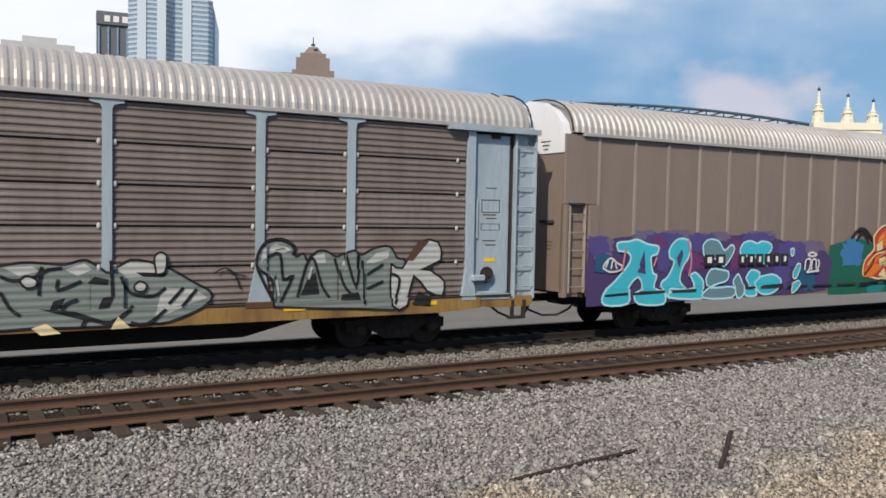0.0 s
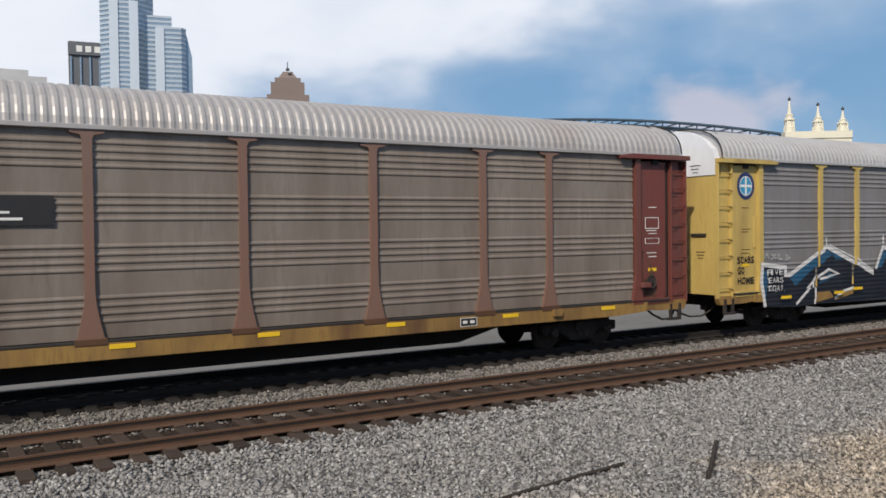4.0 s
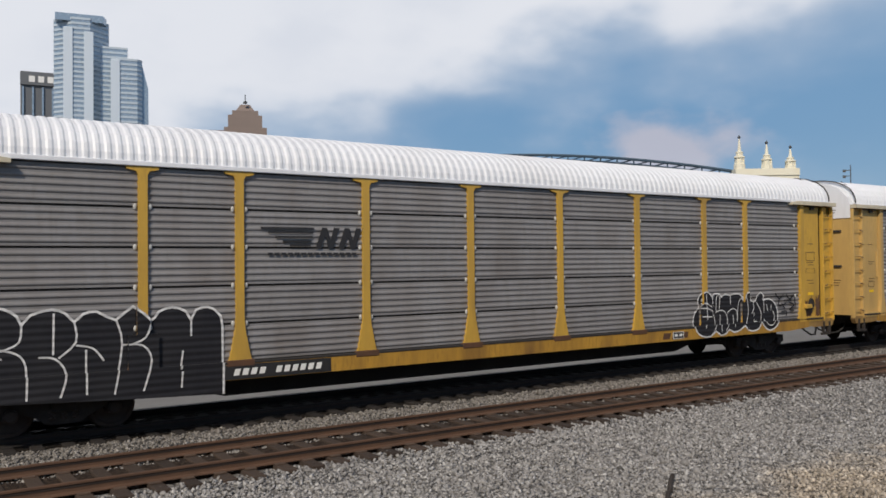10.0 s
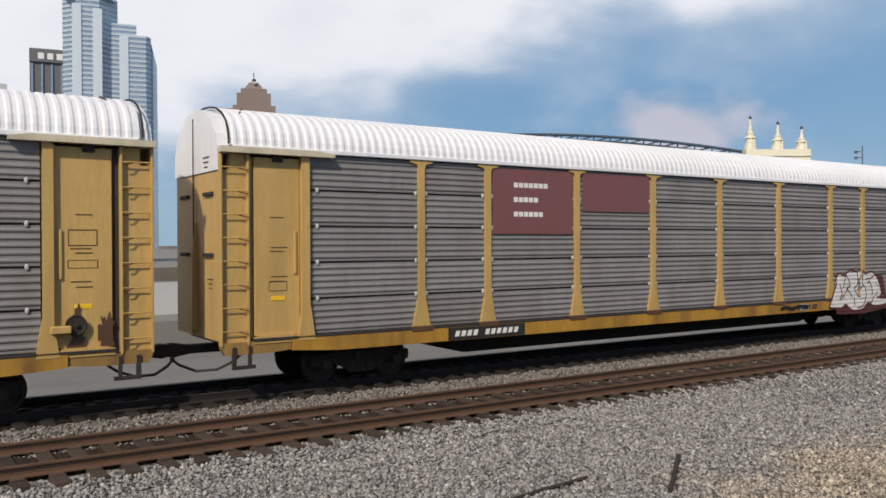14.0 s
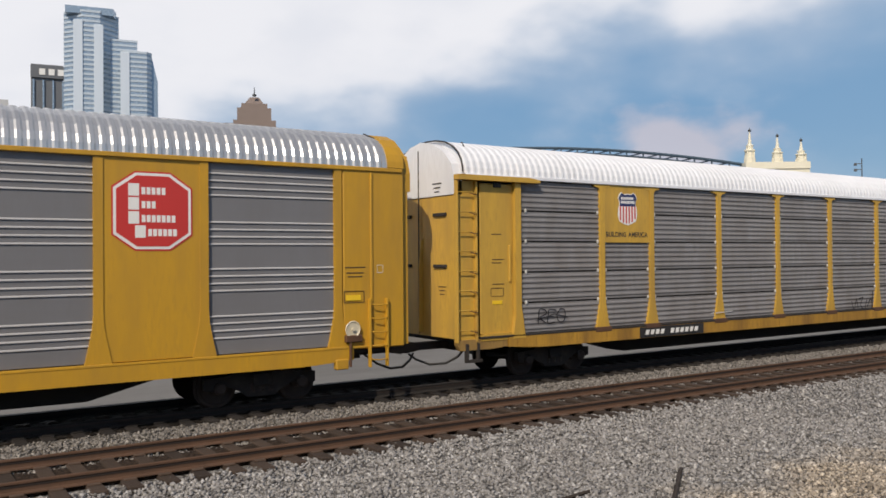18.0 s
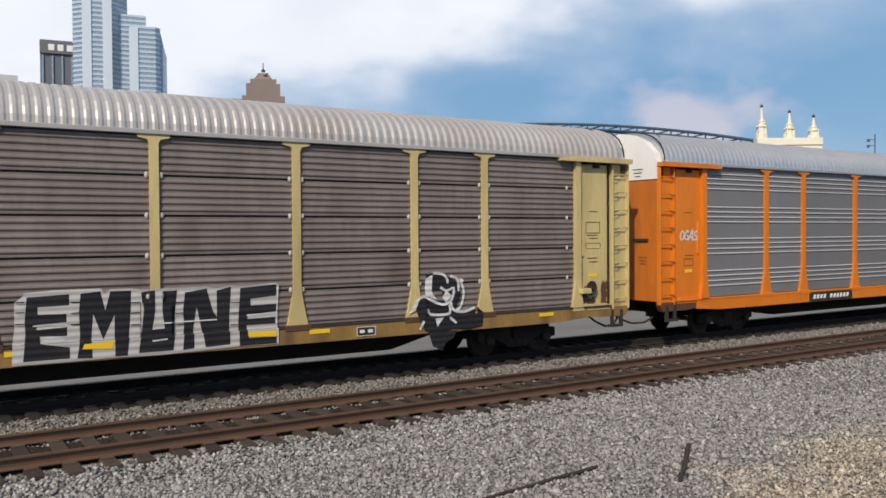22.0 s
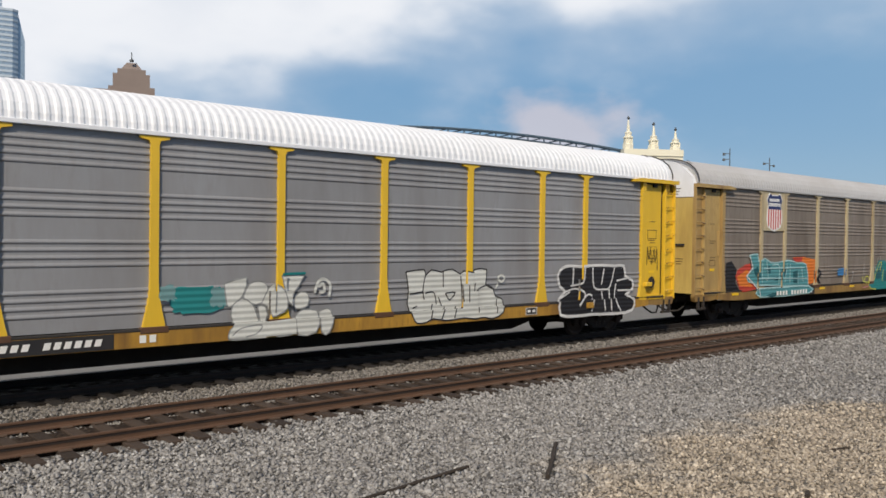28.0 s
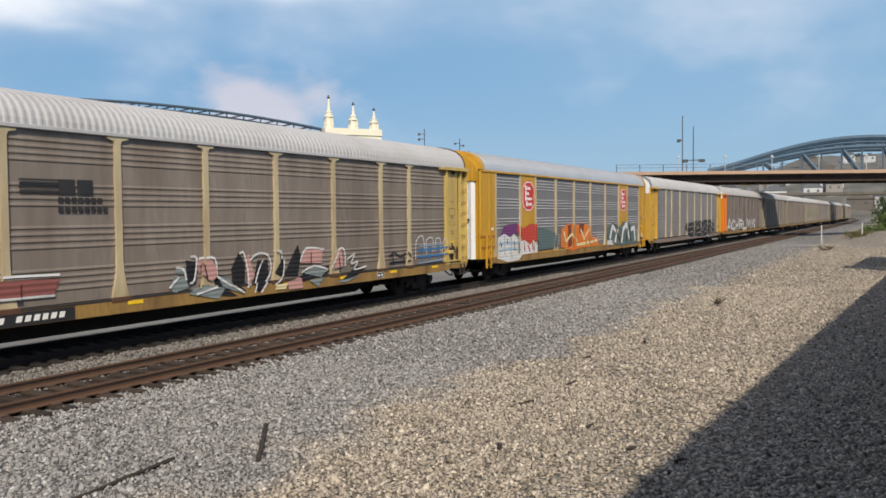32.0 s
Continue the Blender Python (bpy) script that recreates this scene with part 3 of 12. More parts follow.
R_SILVER = mat("silver_roof", (0.56, 0.57, 0.58), 0.34, 0.6, (0.36, 0.36, 0.36), 0.3, 0.5, 5.0, (1, 1, 1), 0.05)
R_TAN = mat("weathered_roof", (0.45, 0.44, 0.435), 0.5, 0.2, (0.30, 0.25, 0.22), 0.5, 0.5, 5.0, (1, 1, 1), 0.05)
C_DIRTYWHITE = paint("grimy_white", (0.76, 0.78, 0.82), amount=0.18)
C_CREAM = paint("cream_header", (0.62, 0.56, 0.42), amount=0.35)
C_CLIP = paint("bright_clip", (0.52, 0.52, 0.50), amount=0.3)
# near-black for joints, and for the inner darkness of gaps put into colour
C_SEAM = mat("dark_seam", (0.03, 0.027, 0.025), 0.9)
Y_CREAM = paint("pale_cream_yellow", (0.60, 0.49, 0.22), amount=0.45, dirt=(0.2, 0.12, 0.06))
Y_RUSTY = paint("rusty_yellow", (0.46, 0.32, 0.12), amount=0.65, dirt=(0.14, 0.07, 0.035))
C_OLIVE = paint("dust_olive", (0.27, 0.245, 0.19), amount=0.5)
C_RED = paint("sign_red", (0.55, 0.035, 0.03), amount=0.1)
C_NAVY = paint("sign_navy", (0.02, 0.035, 0.13), amount=0.1)
C_SIGNWHITE = paint("sign_white", (0.78, 0.78, 0.76), amount=0.12)
C_BLACKSIGN = paint("sign_black", (0.02, 0.02, 0.022), amount=0.2)
C_LABEL = paint("label_yellow", (0.85, 0.55, 0.02), amount=0.1)
C_HOSE = mat("black_rubber", (0.018, 0.018, 0.018), 0.7)

LENGTH = 26.7
POSTS = [4.2, 6.1, 9.0, 11.87, 14.74, 17.62, 20.48, 22.44]
ENDS = (1.3, 25.35)
SIDE, Z0, Z1 = -1.50, 1.17, 4.98


def rib_profile(z0, z1, ribs, soft=False, deep=0.026):
    """Outward depth against height: raised ribs with sloping sides at the heights given."""
    pts = [(0.0, z0)]
    for z in ribs:
        if soft:
            pts += [(0.0, z - 0.050), (0.018, z - 0.030), (0.025, z - 0.010), (0.019, z + 0.014), (0.0, z + 0.045)]
            continue
        pts += [(0.0, z - 0.024), (deep, z - 0.014), (deep, z + 0.002), (0.0, z + 0.022)]
    return pts + [(0.0, z1)]


PANELS = {}


def panel_mesh(w, z0, z1, ribs, soft=False):
    key = (round(w, 2), round(z0, 3), round(z1, 3), tuple(ribs), soft)
    if key not in PANELS:
        pr = rib_profile(z0, z1, ribs, soft)
        n = len(pr)
        V = [(-w / 2, -d, z) for d, z in pr] + [(w / 2, -d, z) for d, z in pr] + [(-w / 2, 0.03, z0), (w / 2, 0.03, z0), (w / 2, 0.03, z1), (-w / 2, 0.03, z1)]
        F = [(i, n + i, n + i + 1, i + 1) for i in range(n - 1)]
        k = 2 * n
        F += [(k, k + 1, n, 0), (n - 1, 2 * n - 1, k + 2, k + 3), tuple([k] + list(range(n)) + [k + 3]), tuple([k + 2] + list(range(2 * n - 1, n - 1, -1)) + [k + 1])]
        me = raw("side_panel", V, F)
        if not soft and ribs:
            # the face and upper slope of each rolled bead carry a painted sun highlight
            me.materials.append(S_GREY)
            me.materials.append(S_RIBLIGHT)
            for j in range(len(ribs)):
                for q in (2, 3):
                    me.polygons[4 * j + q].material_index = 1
        PANELS[key] = me
    return PANELS[key]


GROUPS = [round(g + 0.145 * i, 3) for g in (1.49, 2.43, 3.36, 4.33) for i in range(4)]
SHEETS = [(Z0 + 0.765 * i, Z0 + 0.765 * i + 0.72) for i in range(5)]

# the ribbed arched roof, one mesh for all wagons
ARCH = [(-1.56, 5.06), (-1.55, 5.2), (-1.50, 5.36), (-1.38, 5.55), (-1.15, 5.73), (-0.8, 5.87), (-0.4, 5.94), (0.0, 5.96)]
ARCH = ARCH + [(-y, z) for y, z in reversed(ARCH[:-1])]


def roof_mesh(x0, x1, pitch=0.2, deep=0.02):
    V, F = [], []
    n = len(ARCH)
    xs, hs = [], []
    k = int((x1 - x0) / pitch)
    for i in range(k):
        a = x0 + i * pitch
        xs += [a, a + 0.04, a + 0.10, a + 0.14]
        hs += [0, deep, deep, 0]
    xs.append(x1)
    hs.append(0)
    for x, h in zip(xs, hs):
        for y, z in ARCH:
            nrm = Vector((0, y * 0.7, max(0.15, z - 5.0))).normalized()
            V.append((x, y + nrm.y * h, z + nrm.z * h))
    for i in range(len(xs) - 1):
        for j in range(n - 1):
            F.append((i * n + j, (i + 1) * n + j, (i + 1) * n + j + 1, i * n + j + 1))
    F += [tuple(range(n)), tuple(range((len(xs) - 1) * n + n - 1, (len(xs) - 1) * n - 1, -1))]
    return raw("roof", V, F)


ROOF = roof_mesh(-0.28, LENGTH + 0.28)
ROOF_SHORT = roof_mesh(0.11, LENGTH - 0.11, 0.2, 0.028)
ROOF_FINE = roof_mesh(-0.5, LENGTH + 0.5, 0.2, 0.035)
EAVE = box_mesh(LENGTH + 0.5, 0.10, 0.09, 0.01)


def post_mesh(flare=True, cap=True, w=0.085):
    """A side post: wide foot, thin shaft, T-shaped head."""
    o = []
    if flare:
        o = [(-0.24, Z0 - 0.02), (0.24, Z0 - 0.02), (0.185, Z0 + 0.22), (w + 0.02, Z0 + 0.62), (w, Z0 + 0.9)]
        o2 = [(-w, Z0 + 0.9), (-w - 0.02, Z0 + 0.62), (-0.185, Z0 + 0.22)]
    else:
        o, o2 = [(-w, Z0 - 0.02), (w, Z0 - 0.02)], []
    if cap:
        o += [(w, 4.80), (0.12, 4.88), (0.30, 4.92), (0.30, 5.01), (-0.30, 5.01), (-0.30, 4.92), (-0.12, 4.88), (-w, 4.80)]
    else:
        o += [(w, 5.0), (-w, 5.0)]
    return prism("post", o + o2, SIDE - 0.075, SIDE + 0.02)


POST_A, POST_B, POST_C = post_mesh(), post_mesh(True, False), post_mesh(False, False, 0.04)
V, F = turned([(0.03, 0), (0.045, 0.012), (0.045, 0.03), (0.02, 0.045)], 8)
CLIP = [(x, -z, y) for x, y, z in V], F


def merge(parts):
    V, F = [], []
    for v, f, off in parts:
        k = len(V)
        V += [(a + off[0], b + off[1], c + off[2]) for a, b, c in v]
        F += [tuple(i + k for i in q) for q in f]
    return V, F


POST_BASE = box_mesh(0.58, 0.1, 0.13, 0.012)
CLIP_MESH = raw("panel_clip", [(0.8 * x, y, 1.35 * z) for x, y, z in CLIP[0]], CLIP[1])
RUNG_V, RUNG_F = tube([(-0.19, 0, 0), (-0.17, -0.07, -0.02), (0, -0.085, -0.035), (0.17, -0.07, -0.02), (0.19, 0, 0)], 0.014, 5)
RUNG = raw("rung", RUNG_V, RUNG_F)
END_LEAF = prism("end_leaf", [(-1.44, 1.12), (-0.01, 1.12), (-0.01, 4.55), (-1.44, 4.55)], -0.30, -0.22, "x")
END_SILL = prism("end_sill", [(-0.50, 0.98), (-0.42, 0.84), (0.55, 0.84), (0.98, 0.88), (0.98, 1.09), (-0.50, 1.09)], SIDE - 0.05, SIDE + 0.10)
FLANGE = box_mesh(0.045, 0.14, 3.86, 0.006)
LADDER_BACK = box_mesh(0.52, 0.03, 3.86, 0.005)
WIDE_RUNG = raw("rung", *tube([(-0.27, 0.05, 0), (-0.25, -0.02, 0), (0.25, -0.02, 0), (0.27, 0.05, 0)], 0.014, 5))
RUNG_HOOK = raw("rung_hook", *tube([(0.05, 0.0, 0.0), (0.19, -0.045, -0.05), (0.27, -0.05, -0.05)], 0.012, 5))
DOOR_SILL = prism("door_sill", [(0.18, 1.04), (1.2, 1.04), (1.2, 1.16), (1.05, 1.20), (0.35, 1.20), (0.18, 1.16)], SIDE - 0.07, SIDE + 0.05)


def end_top_mesh():
    half = [(-1.47, 4.56), (-1.47, 4.98), (-1.36, 5.30), (-1.02, 5.62), (-0.5, 5.86)]
    o = half + [(0.0, 5.95)] + [(-y, z) for y, z in reversed(half)]
    return prism("end_top", o, -0.33, -0.10, "x")


END_TOP = end_top_mesh()


def fold_mesh():
    """A folding end door: vertical pleats."""
    V, F = [], []
    ys = np.linspace(-1.40, 1.40, 15)
    for i, y in enumerate(ys):
        d = -0.30 if i % 2 else -0.22
        V += [(d, y, 1.1), (d, y, 4.6)]
    for i in range(len(ys) - 1):
        F.append((2 * i, 2 * i + 2, 2 * i + 3, 2 * i + 1))
    k = len(V)
    V += [(-0.1, -1.4, 1.1), (-0.1, -1.4, 4.6), (-0.1, 1.4, 1.1), (-0.1, 1.4, 4.6)]
    F += [(0, 1, k + 1, k), (2 * len(ys) - 2, k + 2, k + 3, 2 * len(ys) - 1), (k, k + 1, k + 3, k + 2)]
    return raw("end_door", V, F)


FOLD = fold_mesh()
END_FIN = prism("end_fin", [(-0.42, 1.2), (-0.30, 1.2), (-0.30, 3.55), (-0.34, 3.5), (-0.40, 2.9)], -0.02, 0.0)
MIRROR = Matrix.Translation((LENGTH, 0, 0)) @ Matrix.Rotation(math.pi, 4, "Z")

# the four-wheel truck
SF = prism("side_frame", [(-1.22, 0.40), (-1.22, 0.62), (-0.72, 0.66), (-0.45, 0.80), (0.45, 0.80), (0.72, 0.66), (1.22, 0.62), (1.22, 0.40), (0.98, 0.36), (0.72, 0.45), (0.42, 0.30), (0.30, 0.20), (-0.30, 0.20), (-0.42, 0.30), (-0.72, 0.45), (-0.98, 0.36)], -0.07, 0.07)
V, F = turned([(0.36, -0.065), (0.43, -0.065), (0.46, -0.03), (0.42, 0.0), (0.42, 0.06), (0.37, 0.065), (0.33, 0.03), (0.16, 0.02), (0.14, 0.09), (0.09, 0.10), (0.001, 0.10)], 24)
WHEEL_V = [(x, -z, y) for x, y, z in V]
WHEEL_F = [tuple(reversed(f)) for f in F]
AX_V, AX_F = tube([(0, -0.98, 0), (0, 0.98, 0)], 0.075, 8)
SPRING = raw("spring", *merge([(*turned([(0.085, 0), (0.10, 0.03), (0.085, 0.06), (0.10, 0.09), (0.085, 0.12), (0.10, 0.15), (0.085, 0.2)], 8), (0, 0, 0.30))]))
WHEELSET = raw("wheelset", *merge([(WHEEL_V, WHEEL_F, (0, -0.755, 0)), ([(x, -y, z) for x, y, z in WHEEL_V], [tuple(reversed(f)) for f in WHEEL_F], (0, 0.755, 0)), (AX_V, AX_F, (0, 0, 0))]))
JOURNAL = raw("journal_box", *merge([(*(lambda v: ([(x, -z, y) for x, y, z in v[0]], v[1]))(turned([(0.13, 0.0), (0.13, 0.09), (0.09, 0.12), (0.001, 0.12)], 10)), (0, 0, 0))]))
WHEELSETS = []


def truck(parent, x):
    t = obj("truck", box_mesh(0.42, 2.3, 0.26, 0.02), M_TRUCK, parent, "grimy cast-steel four-wheel truck", (x, 0, 0.55))
    for s in (-1, 1):
        obj("side_frame", SF, M_TRUCK, t, "", (0, s * 1.0, -0.55))
        for dx in (-0.2, 0.0, 0.2):
            obj("spring", SPRING, M_WHEEL, t, "", (dx, s * 1.0, -0.55 - 0.02))
        w = obj("wheelset", WHEELSET, M_WHEEL, t, "", (s * 0.89, 0, 0.42 - 0.55))
        WHEELSETS.append((w, s))
        obj("journal_box", JOURNAL, M_WHEEL, t, "", (s * 0.89, -1.05, 0.42 - 0.55))


DECK = prism("deck", [(-1.42, 0.98), (1.42, 0.98), (1.42, 1.1), (-1.42, 1.1)], -0.2, LENGTH + 0.2, "x")
SPINE = prism("centre_sill", [(0.2, 0.72), (4.5, 0.72), (6.2, 0.30), (LENGTH - 6.2, 0.30), (LENGTH - 4.5, 0.72), (LENGTH - 0.2, 0.72), (LENGTH - 0.2, 0.98), (0.2, 0.98)], -0.36, 0.36)
SILL = prism("side_sill", [(1.0, 0.86), (1.9, 0.80), (2.2, 0.79), (LENGTH - 2.2, 0.79), (LENGTH - 1.9, 0.80), (LENGTH - 1.0, 0.86), (LENGTH - 1.0, 1.10), (1.0, 1.10)], SIDE - 0.09, SIDE + 0.08)
SHELF = box_mesh(LENGTH - 0.3, 0.16, 0.05, 0.008)
SPINE_FLAT = prism("centre_sill", [(0.2, 0.66), (LENGTH - 0.2, 0.66), (LENGTH - 0.2, 0.98), (0.2, 0.98)], -0.36, 0.36)
COUPLER = prism("coupler", [(-1.25, 0.74), (-1.05, 0.70), (-0.7, 0.76), (0.2, 0.76), (0.2, 0.94), (-0.7, 0.94), (-1.05, 1.0), (-1.25, 0.96)], -0.11, 0.11)
HOSE = raw("air_hose", *tube([(0.3, -0.75, 0.85), (0.0, -0.82, 0.62), (-0.35, -0.8, 0.48), (-0.75, -0.7, 0.47), (-1.05, -0.55, 0.6), (-1.2, -0.45, 0.74)], 0.03, 6))
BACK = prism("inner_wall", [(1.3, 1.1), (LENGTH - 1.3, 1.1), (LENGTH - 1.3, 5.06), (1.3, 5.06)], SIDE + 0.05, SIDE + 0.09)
FAR_WALL = prism("far_side", [(-0.3, 1.1), (LENGTH + 0.3, 1.1), (LENGTH + 0.3, 5.06), (-0.3, 5.06)], 1.46, 1.52)
C_STENCIL = paint("stencil_brown", (0.10, 0.06, 0.02), amount=0.3)
STENCIL = boxes_mesh("stencil_box", [(-0.5, 0.5, -0.004, 0.004, 0.44, 0.5), (-0.5, 0.5, -0.004, 0.004, -0.5, -0.44), (-0.5, -0.47, -0.004, 0.004, -0.44, 0.44), (0.47, 0.5, -0.004, 0.004, -0.44, 0.44)])
V, F = tube([(-0.135, y * 1.005, z + 0.02) for y, z in ARCH if z > 4.9], 0.022, 5)
GASKET = raw("roof_gasket", V, F)
HEADER = prism("door_header", [(-0.54, 4.90), (1.95, 4.90), (1.95, 4.97), (1.6, 5.02), (-0.54, 5.02)], SIDE - 0.20, SIDE + 0.02)
DOOR = box_mesh(1.0, 0.05, 3.66, 0.012)
DOORPOST = prism("door_post", [(-0.17, 1.05), (0.22, 1.05), (0.14, 1.6), (0.10, 1.8), (0.10, 4.9), (-0.08, 4.9), (-0.08, 1.6)], SIDE - 0.10, SIDE + 0.05)
BRAKE_V, BRAKE_F = turned([(0.17, 0), (0.19, 0.015), (0.17, 0.03), (0.15, 0.015), (0.04, 0.01), (0.04, 0.06), (0.001, 0.06)], 14)
BRAKE = raw("hand_wheel", [(x, -z, y) for x, y, z in BRAKE_V], [tuple(reversed(f)) for f in BRAKE_F])
ARM_V, ARM_F = tube([(0, SIDE - 0.02, 5.08), (0.05, SIDE + 0.1, 5.3), (0.25, -1.1, 5.72), (0.45, -0.7, 5.92)], 0.03, 5)
ROOFBAR = raw("roof_grab_bar", ARM_V, ARM_F)


def wagon_end(root, m, sp, near_end, detail):
    """Everything at one end of a wagon: folding or flat end doors, ladder, side door and brake gear."""
    col, topc = sp.get("door", sp["post"]) if near_end else sp.get("far_door", sp.get("door", sp["post"])), sp["top"]
    m0 = m
    m = m @ Matrix.Translation((-0.20 if sp["kind"] != "C" else -0.46, 0, 0))
    if sp["end"] == "flat":
        obj("end_leaf", END_LEAF, sp["endc"], root, "", m)
        obj("end_leaf", END_LEAF, sp["endc"], root, "", m @ Matrix.Translation((0, 1.44, 0)))
        obj("end_top", END_TOP, topc, root, "white arched end cap", m)
    else:
        obj("end_door", FOLD, sp["endc"], root, "pleated folding end door", m)
        obj("end_top", END_TOP, topc, root, "arched end cap", m)
        for i in range(6 if detail > 1 else 0):
            y = -1.25 + 0.5 * i
            obj("end_pleat", box_mesh(0.05, 0.07, 1.1 if abs(y) < 1.0 else 0.8, 0.012), topc, root, "", m @ Matrix.Translation((-0.345, y, 5.15 if abs(y) < 1.0 else 5.0)))
    if detail > 1:
        for z in ((2.85, 4.1) if sp["kind"] == "A" else (2.85,)):
            for y in (-0.85, 0.75):
                obj("end_hinge", box_mesh(0.06, 0.55, 0.08, 0.01), M_BLACK, root, "", m @ Matrix.Translation((-0.33, y, z)))
        if sp["kind"] != "K":
            w = 0.02 if sp["kind"] == "A" else 0.09
            obj("end_seam", box_mesh(0.03, w, 4.6, 0.004), C_SEAM, root, "", m @ Matrix.Translation((-0.337, 0.1, 3.45)))
        obj("end_fin", END_FIN, sp["endc"], root, "", m)
        for k in range(3):
            obj("stencil_line", box_mesh(0.008, 0.34 - 0.07 * k, 0.025, 0.001), C_STENCIL, root, "", m @ Matrix.Translation((-0.305 if sp["end"] == "flat" else -0.33, -0.9, 2.35 - 0.09 * k)))
            obj("stencil_line", box_mesh(0.008, 0.4 - 0.1 * k, 0.025, 0.001), M_BLACK, root, "", m @ Matrix.Translation((-0.338, -0.75, 4.86 - 0.1 * k)))
        obj("roof_grab_bar", ROOFBAR, M_BLACK, root, "", m)
        if sp["kind"] != "K":
            obj("roof_gasket", GASKET, M_BLACK, root, "", m)
    obj("corner_return", box_mesh(0.24, 0.05, 3.8, 0.006), sp["endc"] if sp["kind"] != "K" else col, root, "", m @ Matrix.Translation((-0.15, SIDE + 0.075, 3.0)))
    m = m0
    if sp["kind"] == "C":
        # a plain corner with a short ladder set into its lower half
        obj("end_wall", box_mesh(1.06, 0.08, 1.72, 0.012), col, root, "", m @ Matrix.Translation((-0.23, SIDE + 0.02, 4.16)))
        obj("ladder_back", box_mesh(1.06, 0.05, 2.3, 0.008), col, root, "", m @ Matrix.Translation((-0.23, SIDE + 0.12, 2.14)))
        obj("corner_post", box_mesh(0.30, 0.16, 2.3, 0.01), col, root, "", m @ Matrix.Translation((0.15, SIDE + 0.02, 2.14)))
        obj("corner_post", box_mesh(0.10, 0.16, 2.3, 0.01), col, root, "", m @ Matrix.Translation((-0.71, SIDE + 0.02, 2.14)))
        obj("grab_step", box_mesh(0.5, 0.14, 0.06, 0.01), M_BLACK, root, "", m @ Matrix.Translation((-0.4, SIDE - 0.02, 3.3)))
        for i in range(5 if detail > 1 else 0):
            obj("rung", WIDE_RUNG, sp["post2"], root, "", m @ Matrix.Translation((-0.36, SIDE - 0.03, 1.25 + 0.45 * i)))
        for sx in (-0.6, -0.12):
            obj("ladder_stile", box_mesh(0.05, 0.08, 2.2, 0.008), sp["post2"], root, "", m @ Matrix.Translation((sx, SIDE - 0.02, 2.2)))
        for i in range(4):
            obj("reflector", box_mesh(0.09, 0.01, 0.12, 0.002), C_SIGNWHITE if i % 2 else C_RED, root, "", m @ Matrix.Translation((0.22, SIDE - 0.066, 2.0 + 0.13 * i)))
        return
    if sp["kind"] == "K":
        # closed gold corner with a short ladder at its foot
        obj("corner_panel", box_mesh(1.52, 0.10, 3.92, 0.02), col, root, "", m @ Matrix.Translation((0.47, SIDE - 0.02, 3.04)))
        obj("corner_rib", box_mesh(0.05, 0.04, 3.8, 0.008), col, root, "", m @ Matrix.Translation((0.55, SIDE - 0.085, 3.04)))
        for sx in (0.19, 0.62):
            obj("ladder_stile", box_mesh(0.045, 0.10, 1.5, 0.008), col, root, "", m @ Matrix.Translation((sx, SIDE - 0.12, 1.42)))
        for i in range(5 if detail > 1 else 0):
            obj("rung", RUNG, col, root, "", m @ Matrix.Translation((0.40, SIDE - 0.12, 0.86 + 0.3 * i)))
        if near_end:
            obj("placard", box_mesh(0.20, 0.012, 0.13, 0.003), C_SIGNWHITE, root, "", m @ Matrix.Translation((0.9, SIDE - 0.08, 2.42)))
            return
        obj("warning_plate", box_mesh(0.36, 0.012, 0.12, 0.003), C_LABEL, root, "", m @ Matrix.Translation((1.0, SIDE - 0.085, 2.2)))
        obj("stencil_box", STENCIL, C_STENCIL, root, "", m @ Matrix.Translation((0.98, SIDE - 0.078, 2.22)) @ Matrix.Diagonal((0.5, 1, 0.26, 1)))
        for w, z in ((0.5, 2.86), (0.42, 2.74), (0.36, 2.66)):
            obj("stencil_line", box_mesh(w, 0.008, 0.025, 0.001), C_STENCIL, root, "", m @ Matrix.Translation((0.95, SIDE - 0.075, z)))
        obj("stencil_box", STENCIL, C_SIGNWHITE, root, "", m @ Matrix.Translation((0.33, SIDE - 0.078, 2.82)) @ Matrix.Diagonal((0.15, 1, 0.17, 1)))
        # the hand brake: a bell crank, a small wheel and its chain on a rusty bracket
        obj("brake_bracket", box_mesh(0.40, 0.14, 0.16, 0.02), C_RUST, root, "", m @ Matrix.Translation((1.02, SIDE - 0.10, 1.32)))
        obj("hand_wheel", BRAKE, C_CREAM, root, "", m @ Matrix.Translation((1.05, SIDE - 0.14, 1.52)))
        obj("brake_rod", box_mesh(0.05, 0.05, 0.62, 0.01), C_RUST, root, "", m @ Matrix.Translation((1.1, SIDE - 0.13, 1.02)))
        obj("brake_box", box_mesh(0.30, 0.16, 0.22, 0.02), col, root, "", m @ Matrix.Translation((1.3, SIDE - 0.08, 0.78)))
        return
    obj("door_header", HEADER, sp.get("header", col), root, "", m)
    obj("door_post", DOORPOST, col, root, "", m @ Matrix.Translation((ENDS[0], 0, 0)))
    obj("end_sill", END_SILL, sp.get("endsill", T_SILL), root, "grimy end sill", m)
    # an open channel at the corner with rungs across it
    obj("ladder_back", LADDER_BACK, col, root, "", m @ Matrix.Translation((-0.22, SIDE + 0.045, 2.96)))
    for sx in (-0.50, 0.06):
        obj("ladder_stile", FLANGE, col, root, "", m @ Matrix.Translation((sx, SIDE - 0.01, 2.96)))
    if detail > 1:
        for i in range(8):
            obj("rung", WIDE_RUNG, col, root, "", m @ Matrix.Translation((-0.22, SIDE - 0.05, 1.32 + 0.47 * i)))
